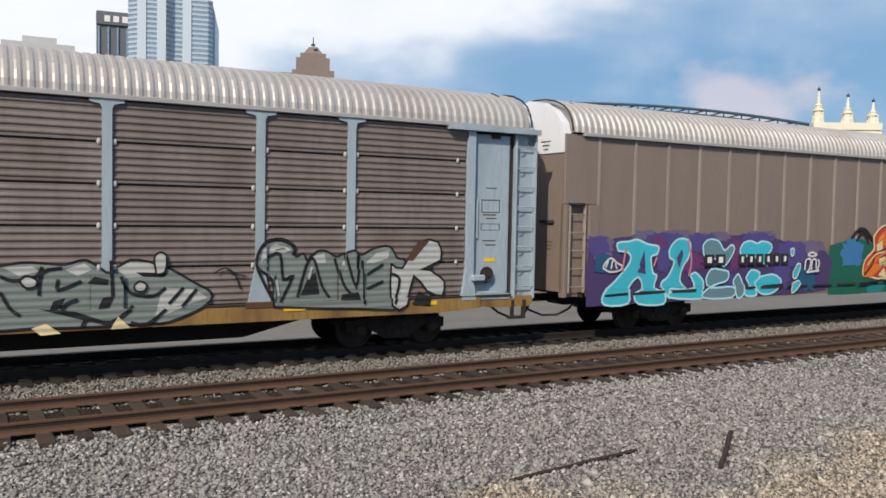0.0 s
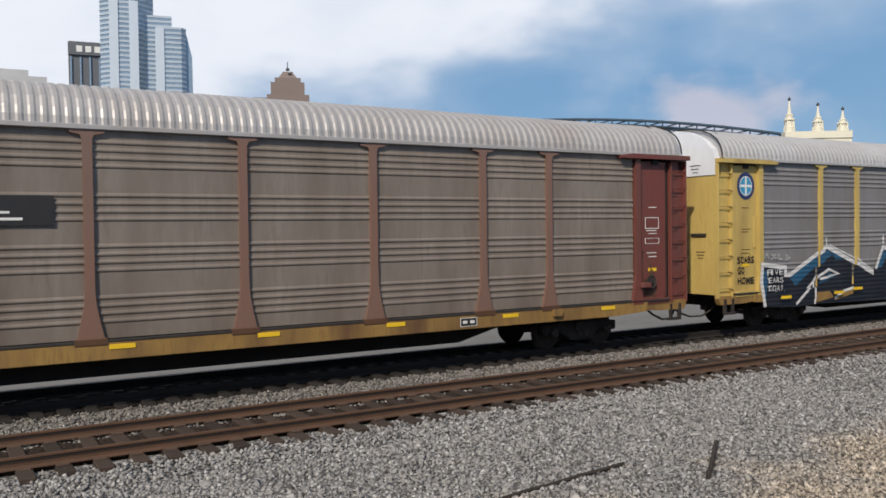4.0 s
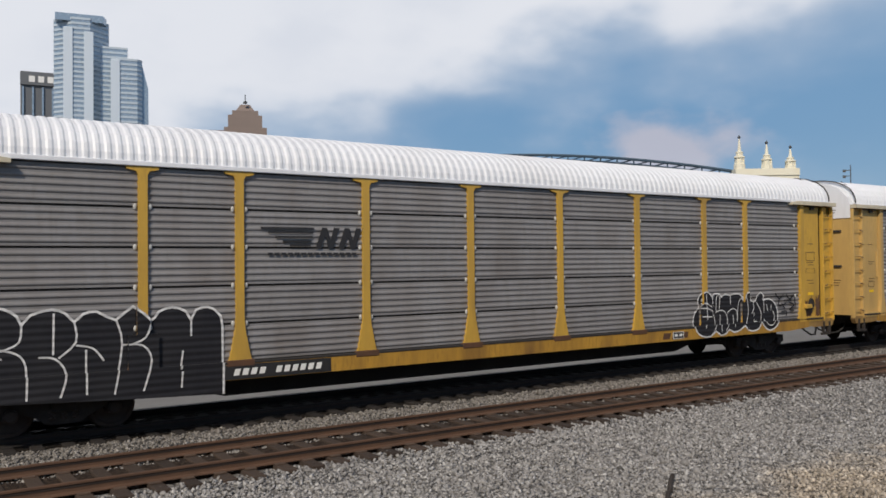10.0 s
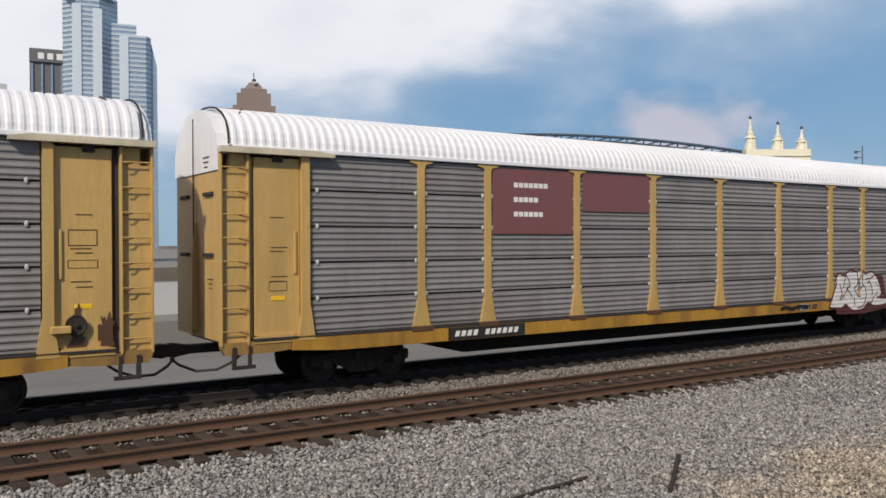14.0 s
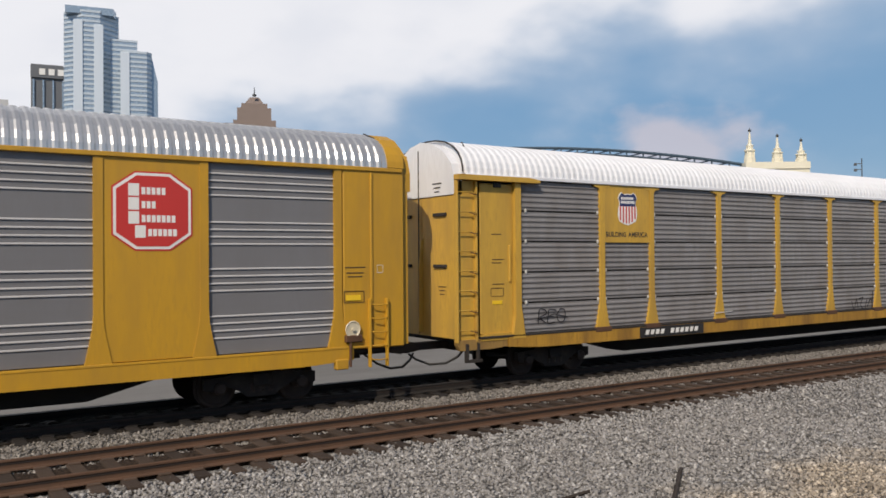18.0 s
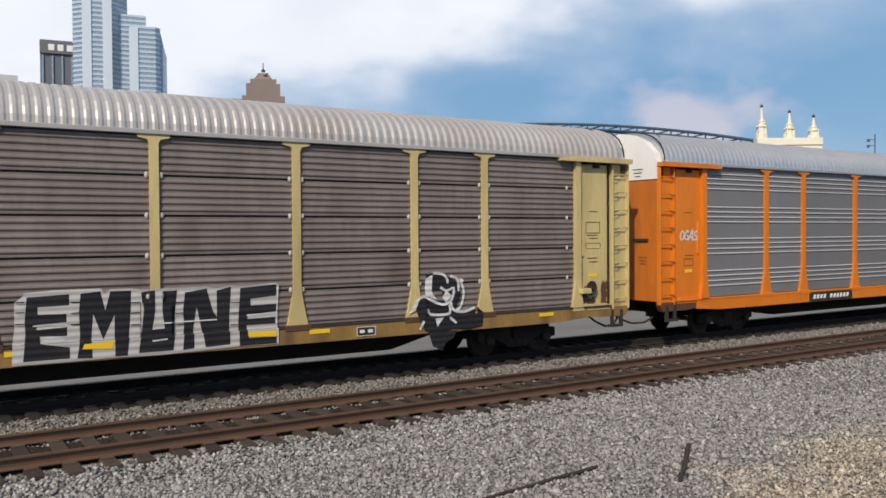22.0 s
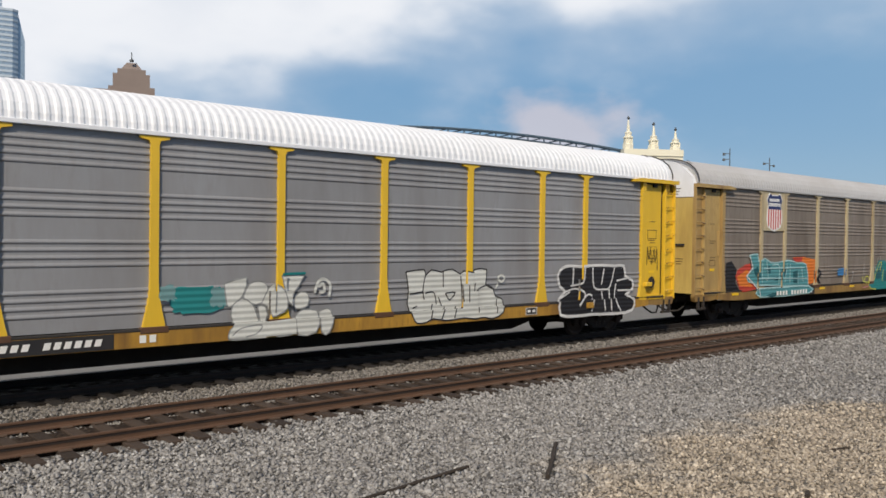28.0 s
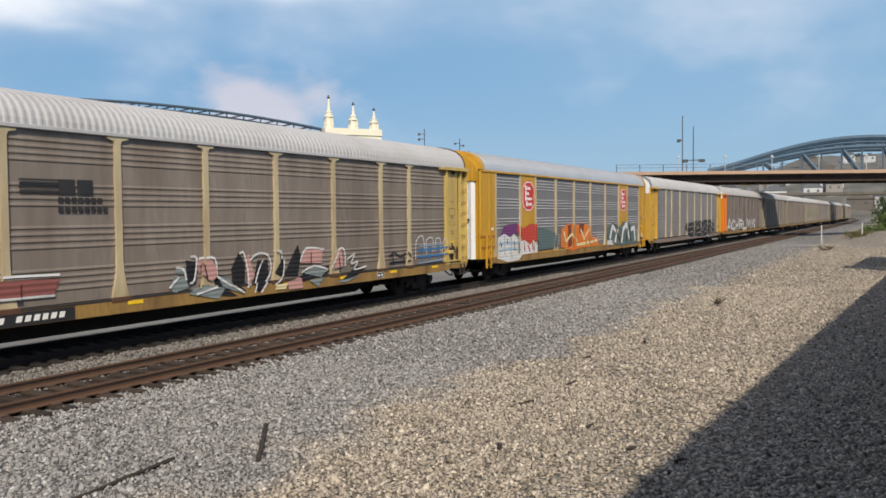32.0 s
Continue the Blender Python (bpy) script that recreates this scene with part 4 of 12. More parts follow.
            obj("rung_hook", RUNG_HOOK, C_RUST if col not in (C_BLUE, C_MAROON) else col, root, "", m @ Matrix.Translation((-0.22, SIDE - 0.06, 1.32 + 0.47 * i)))
        obj("door_sill", DOOR_SILL, col, root, "", m)
    obj("side_door", DOOR, col, root, "", m @ Matrix.Translation((0.71, SIDE + 0.035, 3.02)))
    if detail > 1:
        # far end: a near-black strip stands in for the shade inside the gap
        obj("door_seam", box_mesh(0.13, 0.02, 3.8, 0.004), col if near_end else C_SEAM, root, "", m @ Matrix.Translation((0.145, SIDE + 0.09, 2.95)))
        obj("door_track", box_mesh(0.22, 0.06, 0.12, 0.01), M_BLACK, root, "", m @ Matrix.Translation((0.72 if near_end else 0.62, SIDE - 0.02, 4.82)))
        for w, h, z in ((0.5, 0.3, 3.2), (0.52, 0.15, 2.72)) if not near_end else ((0.4, 0.2, 2.2),):
            obj("stencil_box", STENCIL, sp.get("stencil", C_STENCIL), root, "", m @ Matrix.Translation((0.72, SIDE + 0.007, z)) @ Matrix.Diagonal((w, 1, h, 1)))
        for i, (w, z) in enumerate(((0.3, 3.62), (0.36, 3.0), (0.3, 2.92), (0.36, 2.4), (0.3, 2.3))):
            obj("stencil_line", box_mesh(w, 0.008, 0.022, 0.001), sp.get("stencil", C_STENCIL), root, "", m @ Matrix.Translation((0.7 + 0.05 * (i % 2), SIDE + 0.007, z)))
        obj("warning_plate", box_mesh(0.30, 0.012, 0.09, 0.002), C_LABEL, root, "", m @ Matrix.Translation((0.72, SIDE + 0.006, 1.95)))
        obj("lock_bar", box_mesh(0.05, 0.05, 0.9, 0.008), col, root, "", m @ Matrix.Translation((1.1, SIDE - 0.01, 2.9)))
        if not near_end:
            obj("hand_wheel", BRAKE, M_TRUCK, root, "", m @ Matrix.Translation((0.86, SIDE - 0.08, 1.62)))
            obj("brake_bracket", box_mesh(0.34, 0.2, 0.14, 0.02), col, root, "", m @ Matrix.Translation((1.12, SIDE - 0.10, 1.55)))
        obj("step_bracket", prism("step_bracket", [(-0.28, 0.55), (0.2, 0.55), (0.2, 0.62), (0.12, 0.62), (0.12, 1.0), (0.06, 1.0), (0.06, 0.62), (-0.2, 0.62), (-0.2, 1.0), (-0.28, 1.0)], SIDE - 0.08, SIDE + 0.0), M_TRUCK, root, "", m)


def wagon(sp, detail=2):
    """A covered car-carrier wagon, its near end at x = 0, on its rails."""
    root = thing("autorack_wagon", sp["label"], "freight wagon", "wagons of the train")
    k, post, panel = sp["kind"], sp["post"], sp["panel"]
    obj("roof", {"A": ROOF, "B": ROOF, "K": ROOF_SHORT, "C": ROOF_FINE}[k], sp["roof"], root, sp.get("rooflabel", "ribbed arched roof"))
    for s in (-1, 1):
        obj("eave_rail", EAVE, sp.get("eave", sp["roof"]), root, "", (LENGTH / 2, s * 1.56, 5.02))
    if k == "K":
        for m in (Matrix.Identity(4), MIRROR):
            obj("roof_end", prism("roof_end", [(y * 1.01, z + 0.02) for y, z in ARCH], -0.3, 0.12, "x"), sp.get("door", sp["post"]), root, "", m)
    # backing coloured near-black, so the shade behind the side gaps is painted
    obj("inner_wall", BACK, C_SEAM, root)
    obj("far_side", FAR_WALL, panel, root)
    obj("deck", DECK, M_BLACK, root)
    obj("centre_sill", SPINE if k != "C" else SPINE_FLAT, M_BLACK, root)
    obj("side_sill", SILL, sp["sill"], root, sp.get("silllabel", ""))
    obj("side_sill", SILL, sp["sill"], root, "", MIRROR)
    obj("shelf", SHELF, sp.get("shelf", M_BLACK), root, "", (LENGTH / 2, SIDE - 0.02, 1.125))
    bays = [ENDS[0]] + POSTS + [ENDS[1]]
    if k == "C":
        xs = [0.30] + [1.51 + 1.157 * i for i in range(22)] + [LENGTH - 0.30]
        for a, b in zip(xs[:-1], xs[1:]):
            obj("side_panel", panel_mesh(b - a, Z0 - 0.05, Z1, ()), panel, root, "", ((a + b) / 2, SIDE, 0))
        for x in xs:
            obj("post", POST_C, sp["post2"], root, "", (x, 0.04, 0))
        for i in range(21 if detail > 1 else 0):
            x = 1.51 + 1.157 * i
            # black strip painted as the shadow line under the sill's top edge
            obj("sill_slot", box_mesh(0.90, 0.012, 0.06, 0.002), M_BLACK, root, "", (x + 0.58, SIDE - 0.155, 1.06))
            if x > 17.4:
                obj("sill_post", box_mesh(0.13, 0.03, 0.30, 0.006), sp["post2"], root, "", (x, SIDE - 0.15, 0.97))
    else:
        for i, (a, b) in enumerate(zip(bays[:-1], bays[1:])):
            w = b - a - 0.16
            plate = sp.get("plates", {}).get(i)
            if k == "A" and detail > 1:
                for j, (z0, z1) in enumerate(SHEETS):
                    if plate == "half" and j >= 2.5:
                        continue
                    ribs = [round(z0 + 0.10 + 0.134 * q - Z0 - 0.765 * j, 4) for q in range(5)]
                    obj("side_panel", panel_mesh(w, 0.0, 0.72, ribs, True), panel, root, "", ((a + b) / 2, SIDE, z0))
            elif plate != "full":
                gr = [round(z, 3) for z in (GROUPS if k != "A" else [s[0] + 0.10 + 0.134 * q for s in SHEETS for q in range(5)])]
                if plate == "half":
                    gr = [z for z in gr if z < 3.3]
                crisp = panel is S_DARK
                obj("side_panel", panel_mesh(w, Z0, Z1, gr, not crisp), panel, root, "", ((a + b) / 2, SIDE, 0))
            if plate == "half":
                obj("sign_plate", box_mesh(b - a - 0.05, 0.06, 1.56, 0.012), sp.get("platec", post), root, "yellow sign plate", ((a + b) / 2, SIDE - 0.03, 4.20))
            elif plate == "full":
                obj("sign_plate", box_mesh(b - a - 0.02, 0.07, 3.83, 0.012), sp.get("platec", post), root, "plain painted sign panel", ((a + b) / 2, SIDE - 0.02, (Z0 + Z1) / 2))
        for x in POSTS + (list(ENDS) if k == "K" else []):
            obj("post", POST_B if k == "K" else POST_A, post, root, "", (x, 0, 0))
            if detail > 1 and k != "K":
                obj("post_base", POST_BASE, C_RUST if post != C_ORANGE else C_ORANGE, root, "", (x, SIDE - 0.055, 1.12))
        if sp.get("reflectors"):
            for x in (2.2, 5.2, 9.4, 12.4, 15.2, 18.1, 21.2, 24.3):
                obj("reflector", box_mesh(0.46, 0.012, 0.09, 0.002), C_LABEL, root, "", (x, SIDE - 0.099, 1.02))
        if k == "A" and detail > 1:
            for x in POSTS + [ENDS[0] + 0.16, ENDS[1] - 0.16]:
                for i in range(1, 5):
                    for dx in (-0.14, 0.14):
                        obj("panel_clip", CLIP_MESH, C_CLIP, root, "", (x + dx, SIDE - 0.005, Z0 + 0.765 * i - 0.02))
    if k in "AB" and detail > 1 and sp.get("sign_x", 20.0):
        sx = sp.get("sign_x", 20.0)
        obj("sill_sign", box_mesh(0.46, 0.012, 0.2, 0.002), C_BLACKSIGN, root, "black sign with a white frame", (sx, SIDE - 0.1, 0.95))
        obj("sign_frame", STENCIL, C_SIGNWHITE, root, "", Matrix.Translation((sx, SIDE - 0.108, 0.95)) @ Matrix.Diagonal((0.46, 1, 0.2, 1)))
        for x in (sx - 0.1, sx + 0.1):
            obj("sign_mark", box_mesh(0.12, 0.01, 0.07, 0.002), C_SIGNWHITE, root, "", (x, SIDE - 0.107, 0.95))
        if "sign_x" not in sp:
            obj("sill_bracket", box_mesh(0.26, 0.1, 0.17, 0.01), sp["sill"], root, "", (22.6, SIDE - 0.13, 1.0))
    wagon_end(root, Matrix.Identity(4), sp, True, detail)
    # the other end is the same thing turned to face the other way, but its gear stays on the near side
    flip = Matrix.Translation((LENGTH, 0, 0)) @ Matrix.Diagonal((-1, 1, 1, 1))
    wagon_end(root, flip, sp, False, detail)
    for x in (2.9, LENGTH - 2.9):
        truck(root, x)
    obj("coupler", COUPLER, M_TRUCK, root)
    obj("coupler", COUPLER, M_TRUCK, root, "", MIRROR)
    obj("air_hose", HOSE, C_HOSE, root)
    obj("air_hose", HOSE, C_HOSE, root, "", flip)
    if "number" in sp:
        number_board(root, *sp["number"])
    for f, *a in sp.get("signs", ()):
        f(root, *a)
    return root


# ---- signs ----
def bars(root, name, x0, z0, w, h, n, c, y=SIDE - 0.098, gap=0.35, label="", skip=(), slant=0.0):
    """A line of writing as plain upright blocks."""
    step = w / n
    for i in range(n):
        if i not in skip and slant:
            a, b = x0 + step * i, x0 + step * (i + 1 - gap)
            obj(name.rstrip("s"), prism("mark", [(a, z0), (b, z0), (b + slant, z0 + h), (a + slant, z0 + h)], y - 0.006, y + 0.002), c, root)
        elif i not in skip:
            box(name.rstrip("s"), x0 + step * i, x0 + step * (i + 1 - gap), y - 0.004, y + 0.002, z0, z0 + h, c, root)


def number_board(root, x0, x1, c=None):
    box("number_board", x0, x1, SIDE - 0.098, SIDE - 0.085, 0.80, 1.09, c or C_BLACKSIGN, root, 0.002, "black board with white marks")
    w = x1 - x0
    bars(root, "marks", x0 + 0.08 * w, 0.88, 0.84 * w, 0.13, 11, C_SIGNWHITE, SIDE - 0.100, 0.36, "row of white marks", (4,), 0.04)


def shield(root, x, z, h, plain=False):
    """A striped shield with a dark blue head."""
    w = h * 0.82
    y = SIDE - 0.063
    half = [(0.0, -0.5), (0.2, -0.46), (0.42, -0.38), (0.5, -0.2), (0.47, 0.02), (0.42, 0.14), (0.44, 0.24), (0.5, 0.32), (0.40, 0.45), (0.33, 0.5), (0.17, 0.44), (0.0, 0.46)]
    full = [(x + u * w, z + v * h) for u, v in half] + [(x - u * w, z + v * h) for u, v in reversed(half[1:-1])]
    grow = [(x + (u - x) * 1.07, z + (v - z) * 1.06) for u, v in full]
    obj("shield_rim", prism("shield_rim", grow, y - 0.004, y), C_SIGNWHITE, root)
    obj("shield", prism("shield", full, y - 0.008, y - 0.004), C_SIGNWHITE, root, "white shield sign")
    top = [p for p in full if p[1] > z + 0.10 * h]
    right = sorted([p for p in top if p[0] >= x - 1e-6], key=lambda p: p[1])
    left = sorted([p for p in top if p[0] < x - 1e-6], key=lambda p: -p[1])
    head = [(x + 0.44 * w, z + 0.08 * h)] + right + left + [(x - 0.44 * w, z + 0.08 * h)]
    head = [(x - 0.44 * w, z + 0.08 * h), (x + 0.44 * w, z + 0.08 * h), (x + 0.42 * w, z + 0.14 * h), (x + 0.44 * w, z + 0.24 * h), (x + 0.5 * w, z + 0.32 * h), (x + 0.40 * w, z + 0.45 * h), (x + 0.33 * w, z + 0.5 * h), (x + 0.17 * w, z + 0.44 * h), (x, z + 0.46 * h), (x - 0.17 * w, z + 0.44 * h), (x - 0.33 * w, z + 0.5 * h), (x - 0.40 * w, z + 0.45 * h), (x - 0.5 * w, z + 0.32 * h), (x - 0.44 * w, z + 0.24 * h), (x - 0.42 * w, z + 0.14 * h)]
    obj("shield_head", prism("shield_head", head, y - 0.012, y - 0.008), C_NAVY, root, "navy shield head")
    items = [(x - 0.36 * w + 0.068 * w * i, x - 0.36 * w + 0.068 * w * (i + 0.72), y - 0.016, y - 0.012, z + 0.29 * h, z + 0.37 * h) for i in range(10)] + [(x - 0.38 * w + 0.07 * w * i, x - 0.38 * w + 0.07 * w * (i + 0.72), y - 0.016, y - 0.012, z + 0.16 * h, z + 0.25 * h) for i in range(11)]
    for q in items:
        box("shield_mark", *q, C_SIGNWHITE, root)
    if not plain:
        st = []
        for i in range(6):
            u = -0.40 + 0.16 * i
            low = -0.47 + 0.9 * abs(u + 0.035) ** 2.2
            st.append((x + (u - 0.035) * w, x + (u + 0.035) * w, y - 0.011, y - 0.008, z + low * h, z + 0.08 * h))
        for q in st:
            box("shield_stripe", *q, C_RED, root)


def octagon(root, x, z, w, h):
    """A red eight-sided sign with a white rim and four lines of blocks."""
    y = SIDE - 0.06

    def oct8(s):
        c = 0.28
        return [(x - w / 2 * s + c * w * s, z - h / 2 * s), (x + w / 2 * s - c * w * s, z - h / 2 * s), (x + w / 2 * s, z - h / 2 * s + c * h * s * 0.7), (x + w / 2 * s, z + h / 2 * s - c * h * s * 0.7), (x + w / 2 * s - c * w * s, z + h / 2 * s), (x - w / 2 * s + c * w * s, z + h / 2 * s), (x - w / 2 * s, z + h / 2 * s - c * h * s * 0.7), (x - w / 2 * s, z - h / 2 * s + c * h * s * 0.7)]
    obj("octagon_edge", prism("octagon_edge", oct8(1.0), y - 0.004, y), C_RED, root)
    obj("octagon_rim", prism("octagon_rim", oct8(0.96), y - 0.008, y - 0.004), C_SIGNWHITE, root)
    obj("octagon", prism("octagon", oct8(0.89), y - 0.012, y - 0.008), C_RED, root, "red eight-sided sign")
    items = []
    for r, (off, n) in enumerate(((-0.30, 6), (-0.30, 4), (-0.30, 8), (-0.22, 7))):
        zz = z + h * (0.20 - 0.175 * r)
        items.append((x + off * w, x + off * w + 0.13 * w, y - 0.016, y - 0.012, zz - 0.01 * h, zz + 0.145 * h))
        for i in range(n - 1):
            a = x + off * w + (0.16 + 0.062 * i) * w
            items.append((a, a + 0.047 * w, y - 0.016, y - 0.012, zz + 0.01 * h, zz + 0.10 * h))
    for q in items:
        box("octagon_mark", *q, C_SIGNWHITE, root)


def word(root, name, text, x, z, h, c, y=SIDE - 0.045, spread=1.0, label=""):
    """Plain lettering, flat on the side, each word a piece of its own."""
    cx = 0.0
    for piece in text.split(" "):
        V, F = [], []
        for ch in piece:
            v, f, lo, hi = glyph(ch, 0.03)
            kk = len(V)
            V += [(x + (cx + (a - lo)) * h / 0.70 * spread, y, z + b * h / 0.70) for a, b in v]
            F += [tuple(i + kk for i in q) for q in f]
            cx += hi - lo + 0.07
        obj(name, raw(name, V, F), c, root, label)
        cx += 0.45


def band(root, name, x0, x1, z0, z1, c, y=SIDE - 0.05, label=""):
    return box(name, x0, x1, y - 0.006, y, z0, z1, c, root, 0.0, label)


def spec(kind, post, panel, roof, sill, label, **k):
    d = dict(kind=kind, post=post, panel=panel, roof=roof, sill=sill, label=label, end="flat", endc=post, top=C_DIRTYWHITE)
    d.update(k)
    return d


Y_SILL = paint("sill_yellow", (0.47, 0.26, 0.035), amount=0.85, dirt=(0.12, 0.06, 0.025))
T_SILL = paint("sill_rusty_yellow", (0.33, 0.205, 0.06), amount=0.85, dirt=(0.10, 0.05, 0.03))
SPECS = {}
SPECS[0] = spec("A", C_BLUE, S_BROWN, R_TAN, T_SILL, "rust-dusted steel autorack wagon with pale blue posts, sprayed with graffiti", reflectors=True, sign_x=None)
SPECS[1] = spec("C", C_BROWN, C_BROWN, R_TAN, C_BROWN, "dull brown smooth-sided autorack wagon with bright graffiti", post2=paint("tan_rib", (0.33, 0.29, 0.25), amount=0.3))
SPECS[2] = spec("B", C_DUSTRED, S_TAN, R_TAN, T_SILL, "maroon-posted autorack wagon with dusty ribbed sides", stencil=C_SIGNWHITE, endc=C_MAROON, door=C_MAROON, reflectors=True)
SPECS[3] = spec("B", Y_PALE, S_GREY, R_GREY, T_SILL, "yellow-posted autorack wagon with a long black and white graffiti piece", sign_x=None)
SPECS[4] = spec("B", Y_UP, S_GREY, R_GREY, Y_SILL, "yellow autorack wagon with ribbed grey sides and a striped shield", plates={1: "half"}, number=(6.15, 8.9), signs=[(shield, 5.15, 4.16, 1.45), (word, "slogan", "BUILDING", 6.8, 4.24, 0.24, C_BLACKSIGN, SIDE - 0.031, 1.22), (word, "slogan", "AMERICA", 9.22, 4.24, 0.24, C_BLACKSIGN, SIDE - 0.031, 1.22)])
SPECS[5] = spec("A", Y_UP, S_GREY, R_WHITE, Y_SILL, "white-roofed yellow autorack wagon with black bubble graffiti", rooflabel="white ribbed arched roof", number=(5.75, 8.1), sign_x=19.2, header=C_CREAM)
SPECS[6] = spec("A", Y_TAN, S_GREY, R_WHITE, Y_SILL, "white-roofed autorack wagon with tan posts and an orange stripe", rooflabel="white ribbed arched roof", number=(5.15, 7.45), signs=[(band, "stripe", 17.9, 20.15, 3.84, 3.98, C_ORANGE), (band, "stripe", 17.9, 19.9, 3.66, 3.72, C_BLACKSIGN)], header=C_CREAM)
SPECS[7] = spec("A", Y_TAN, S_GREY, R_WHITE, Y_SILL, "white-roofed autorack wagon with tan posts and a maroon square", rooflabel="white ribbed arched roof", number=(4.9, 7.2), sign_x=18.9, header=C_CREAM)
SPECS[8] = spec("K", Y_GOLD, S_DARK, R_SILVER, Y_GOLD, "gold autorack wagon with red eight-sided signs and grey ribbed sides", end="fold", endc=C_DIRTYWHITE, top=Y_GOLD, eave=Y_GOLD, shelf=Y_GOLD, plates={1: "full", 7: "full"}, number=(7.6, 10.2), signs=[(octagon, 5.15, 3.98, 1.5, 1.5), (octagon, 21.46, 3.98, 1.5, 1.5)])
SPECS[9] = spec("A", Y_UP, S_GREY, R_WHITE, Y_SILL, "white-roofed yellow autorack wagon with a striped shield", rooflabel="white ribbed arched roof", plates={1: "half"}, number=(5.55, 8.2), signs=[(shield, 5.15, 4.35, 0.85), (word, "slogan", "BUILDING AMERICA", 4.34, 3.58, 0.135, C_BLACKSIGN, SIDE - 0.063, 0.86)])
SPECS[10] = spec("A", Y_CREAM, S_BROWN, R_TAN, T_SILL, "faded yellow autorack wagon with rusty sides, a plain shield and graffiti", plates={1: "half"}, signs=[(shield, 5.12, 4.2, 1.45, True)], reflectors=True, sign_x=19.2)
SPECS[11] = spec("B", C_ORANGE, S_DARK, R_SILVER, C_ORANGE, "bright orange autorack wagon with grey ribbed sides", top=C_SIGNWHITE, shelf=C_ORANGE, number=(6.35, 8.75), signs=[(band, "stripe", 17.9, 20.15, 3.84, 3.98, C_ORANGE), (band, "stripe", 17.9, 19.9, 3.66, 3.72, C_BLACKSIGN)], endsill=C_RUST, endc=paint("rusty_orange", (0.60, 0.17, 0.015), amount=0.5, dirt=(0.12, 0.045, 0.02)))
SPECS[12] = spec("K", Y_OLIVE, S_DARK, R_SILVER, Y_OLIVE, "tan autorack wagon with grey ribbed sides and green graffiti", end="fold", endc=C_SIGNWHITE, top=C_DIRTYWHITE, eave=Y_OLIVE, shelf=Y_OLIVE, plates={1: "full", 7: "full"})
SPECS[13] = spec("B", Y_BRIGHT, S_LIGHT, R_WHITE, Y_SILL, "white-roofed bright yellow autorack wagon with a striped shield", rooflabel="white ribbed arched roof", plates={1: "half"}, number=(5.8, 8.2), signs=[(shield, 5.15, 4.35, 0.85), (word, "slogan", "BUILDING AMERICA", 4.34, 3.58, 0.135, C_BLACKSIGN, SIDE - 0.063, 0.86)])
SPECS[14] = spec("B", C_BONE, S_TAN, R_GREY, T_SILL, "faded autorack wagon with dusty brown sides, a striped shield and graffiti", endc=Y_PALE, door=Y_RUSTY, plates={1: "half"}, number=(6.2, 8.7), signs=[(shield, 5.15, 4.16, 1.45)], reflectors=True, sign_x=21.6)
SPECS[15] = spec("B", C_BONE, S_TAN, R_GREY, T_SILL, "faded yellow autorack wagon with dusty brown sides and graffiti", number=(5.0, 7.7), endc=Y_PALE, door=Y_PALE, reflectors=True, sign_x=20.3)
SPECS[16] = spec("K", C_BONE, S_DARK, R_SILVER, T_SILL, "gold autorack wagon with red signs and graffiti along its foot", door=Y_GOLD, platec=Y_GOLD, end="fold", endc=C_DIRTYWHITE, top=Y_GOLD, eave=Y_GOLD, shelf=Y_GOLD, plates={1: "full", 7: "full"}, signs=[(octagon, 5.15, 3.98, 1.5, 1.5), (octagon, 21.46, 3.98, 1.5, 1.5)])
SPECS[17] = spec("B", C_BONE, S_GREY, R_GREY, C_BROWN, "grey autorack wagon with pale posts and a yellow end", endc=Y_UP, door=Y_UP)
SPECS[18] = spec("B", S_TAN, S_BROWN, R_TAN, T_SILL, "brown autorack wagon with an orange end and pale graffiti", endc=C_ORANGE, door=C_ORANGE, far_door=S_TAN)
for i in range(19, 32):
    SPECS[i] = spec("B", [S_TAN, C_OLIVE, S_TAN, C_OLIVE][i % 4], [S_TAN, C_OLIVE, S_GREY, S_TAN][i % 4], [R_GREY, R_TAN, R_GREY][i % 3], T_SILL, "distant autorack wagon with dusty ribbed sides")
WAGONS = {}
for i in sorted(SPECS):
    WAGONS[i] = wagon(SPECS[i], 2 if i < 18 else 1)

# ---- paint on the wagons: graffiti and signs ----
from mathutils.geometry import tessellate_polygon


def spray(name, col, rough=0.55):
    """Sprayed paint over ribbed steel: slightly uneven, with the ribs showing through as relief."""
    m = mat("spray_" + name, col, rough, 0.0, tuple(0.6 * c + 0.03 for c in col), 0.4, 1.4, 12.0, (1, 1, 0.6), 0.0, spec=0.2)
    nt = m.node_tree
    if "ribs" in nt.nodes:
        return m
    tc = nt.nodes.new("ShaderNodeTexCoord")
    w = nt.nodes.new("ShaderNodeTexWave")
    w.name = "ribs"
    w.wave_type, w.bands_direction = "BANDS", "Z"
    w.inputs["Scale"].default_value = 2.36
    w.inputs["Distortion"].default_value = 0.0
    nt.links.new(tc.outputs["Object"], w.inputs["Vector"])
    b = nt.nodes.new("ShaderNodeBump")
    b.inputs["Strength"].default_value = 0.32
    b.inputs["Distance"].default_value = 0.035
    nt.links.new(w.outputs["Fac"], b.inputs["Height"])
    nt.links.new(b.outputs[0], nt.nodes["Principled BSDF"].inputs["Normal"])
    return m


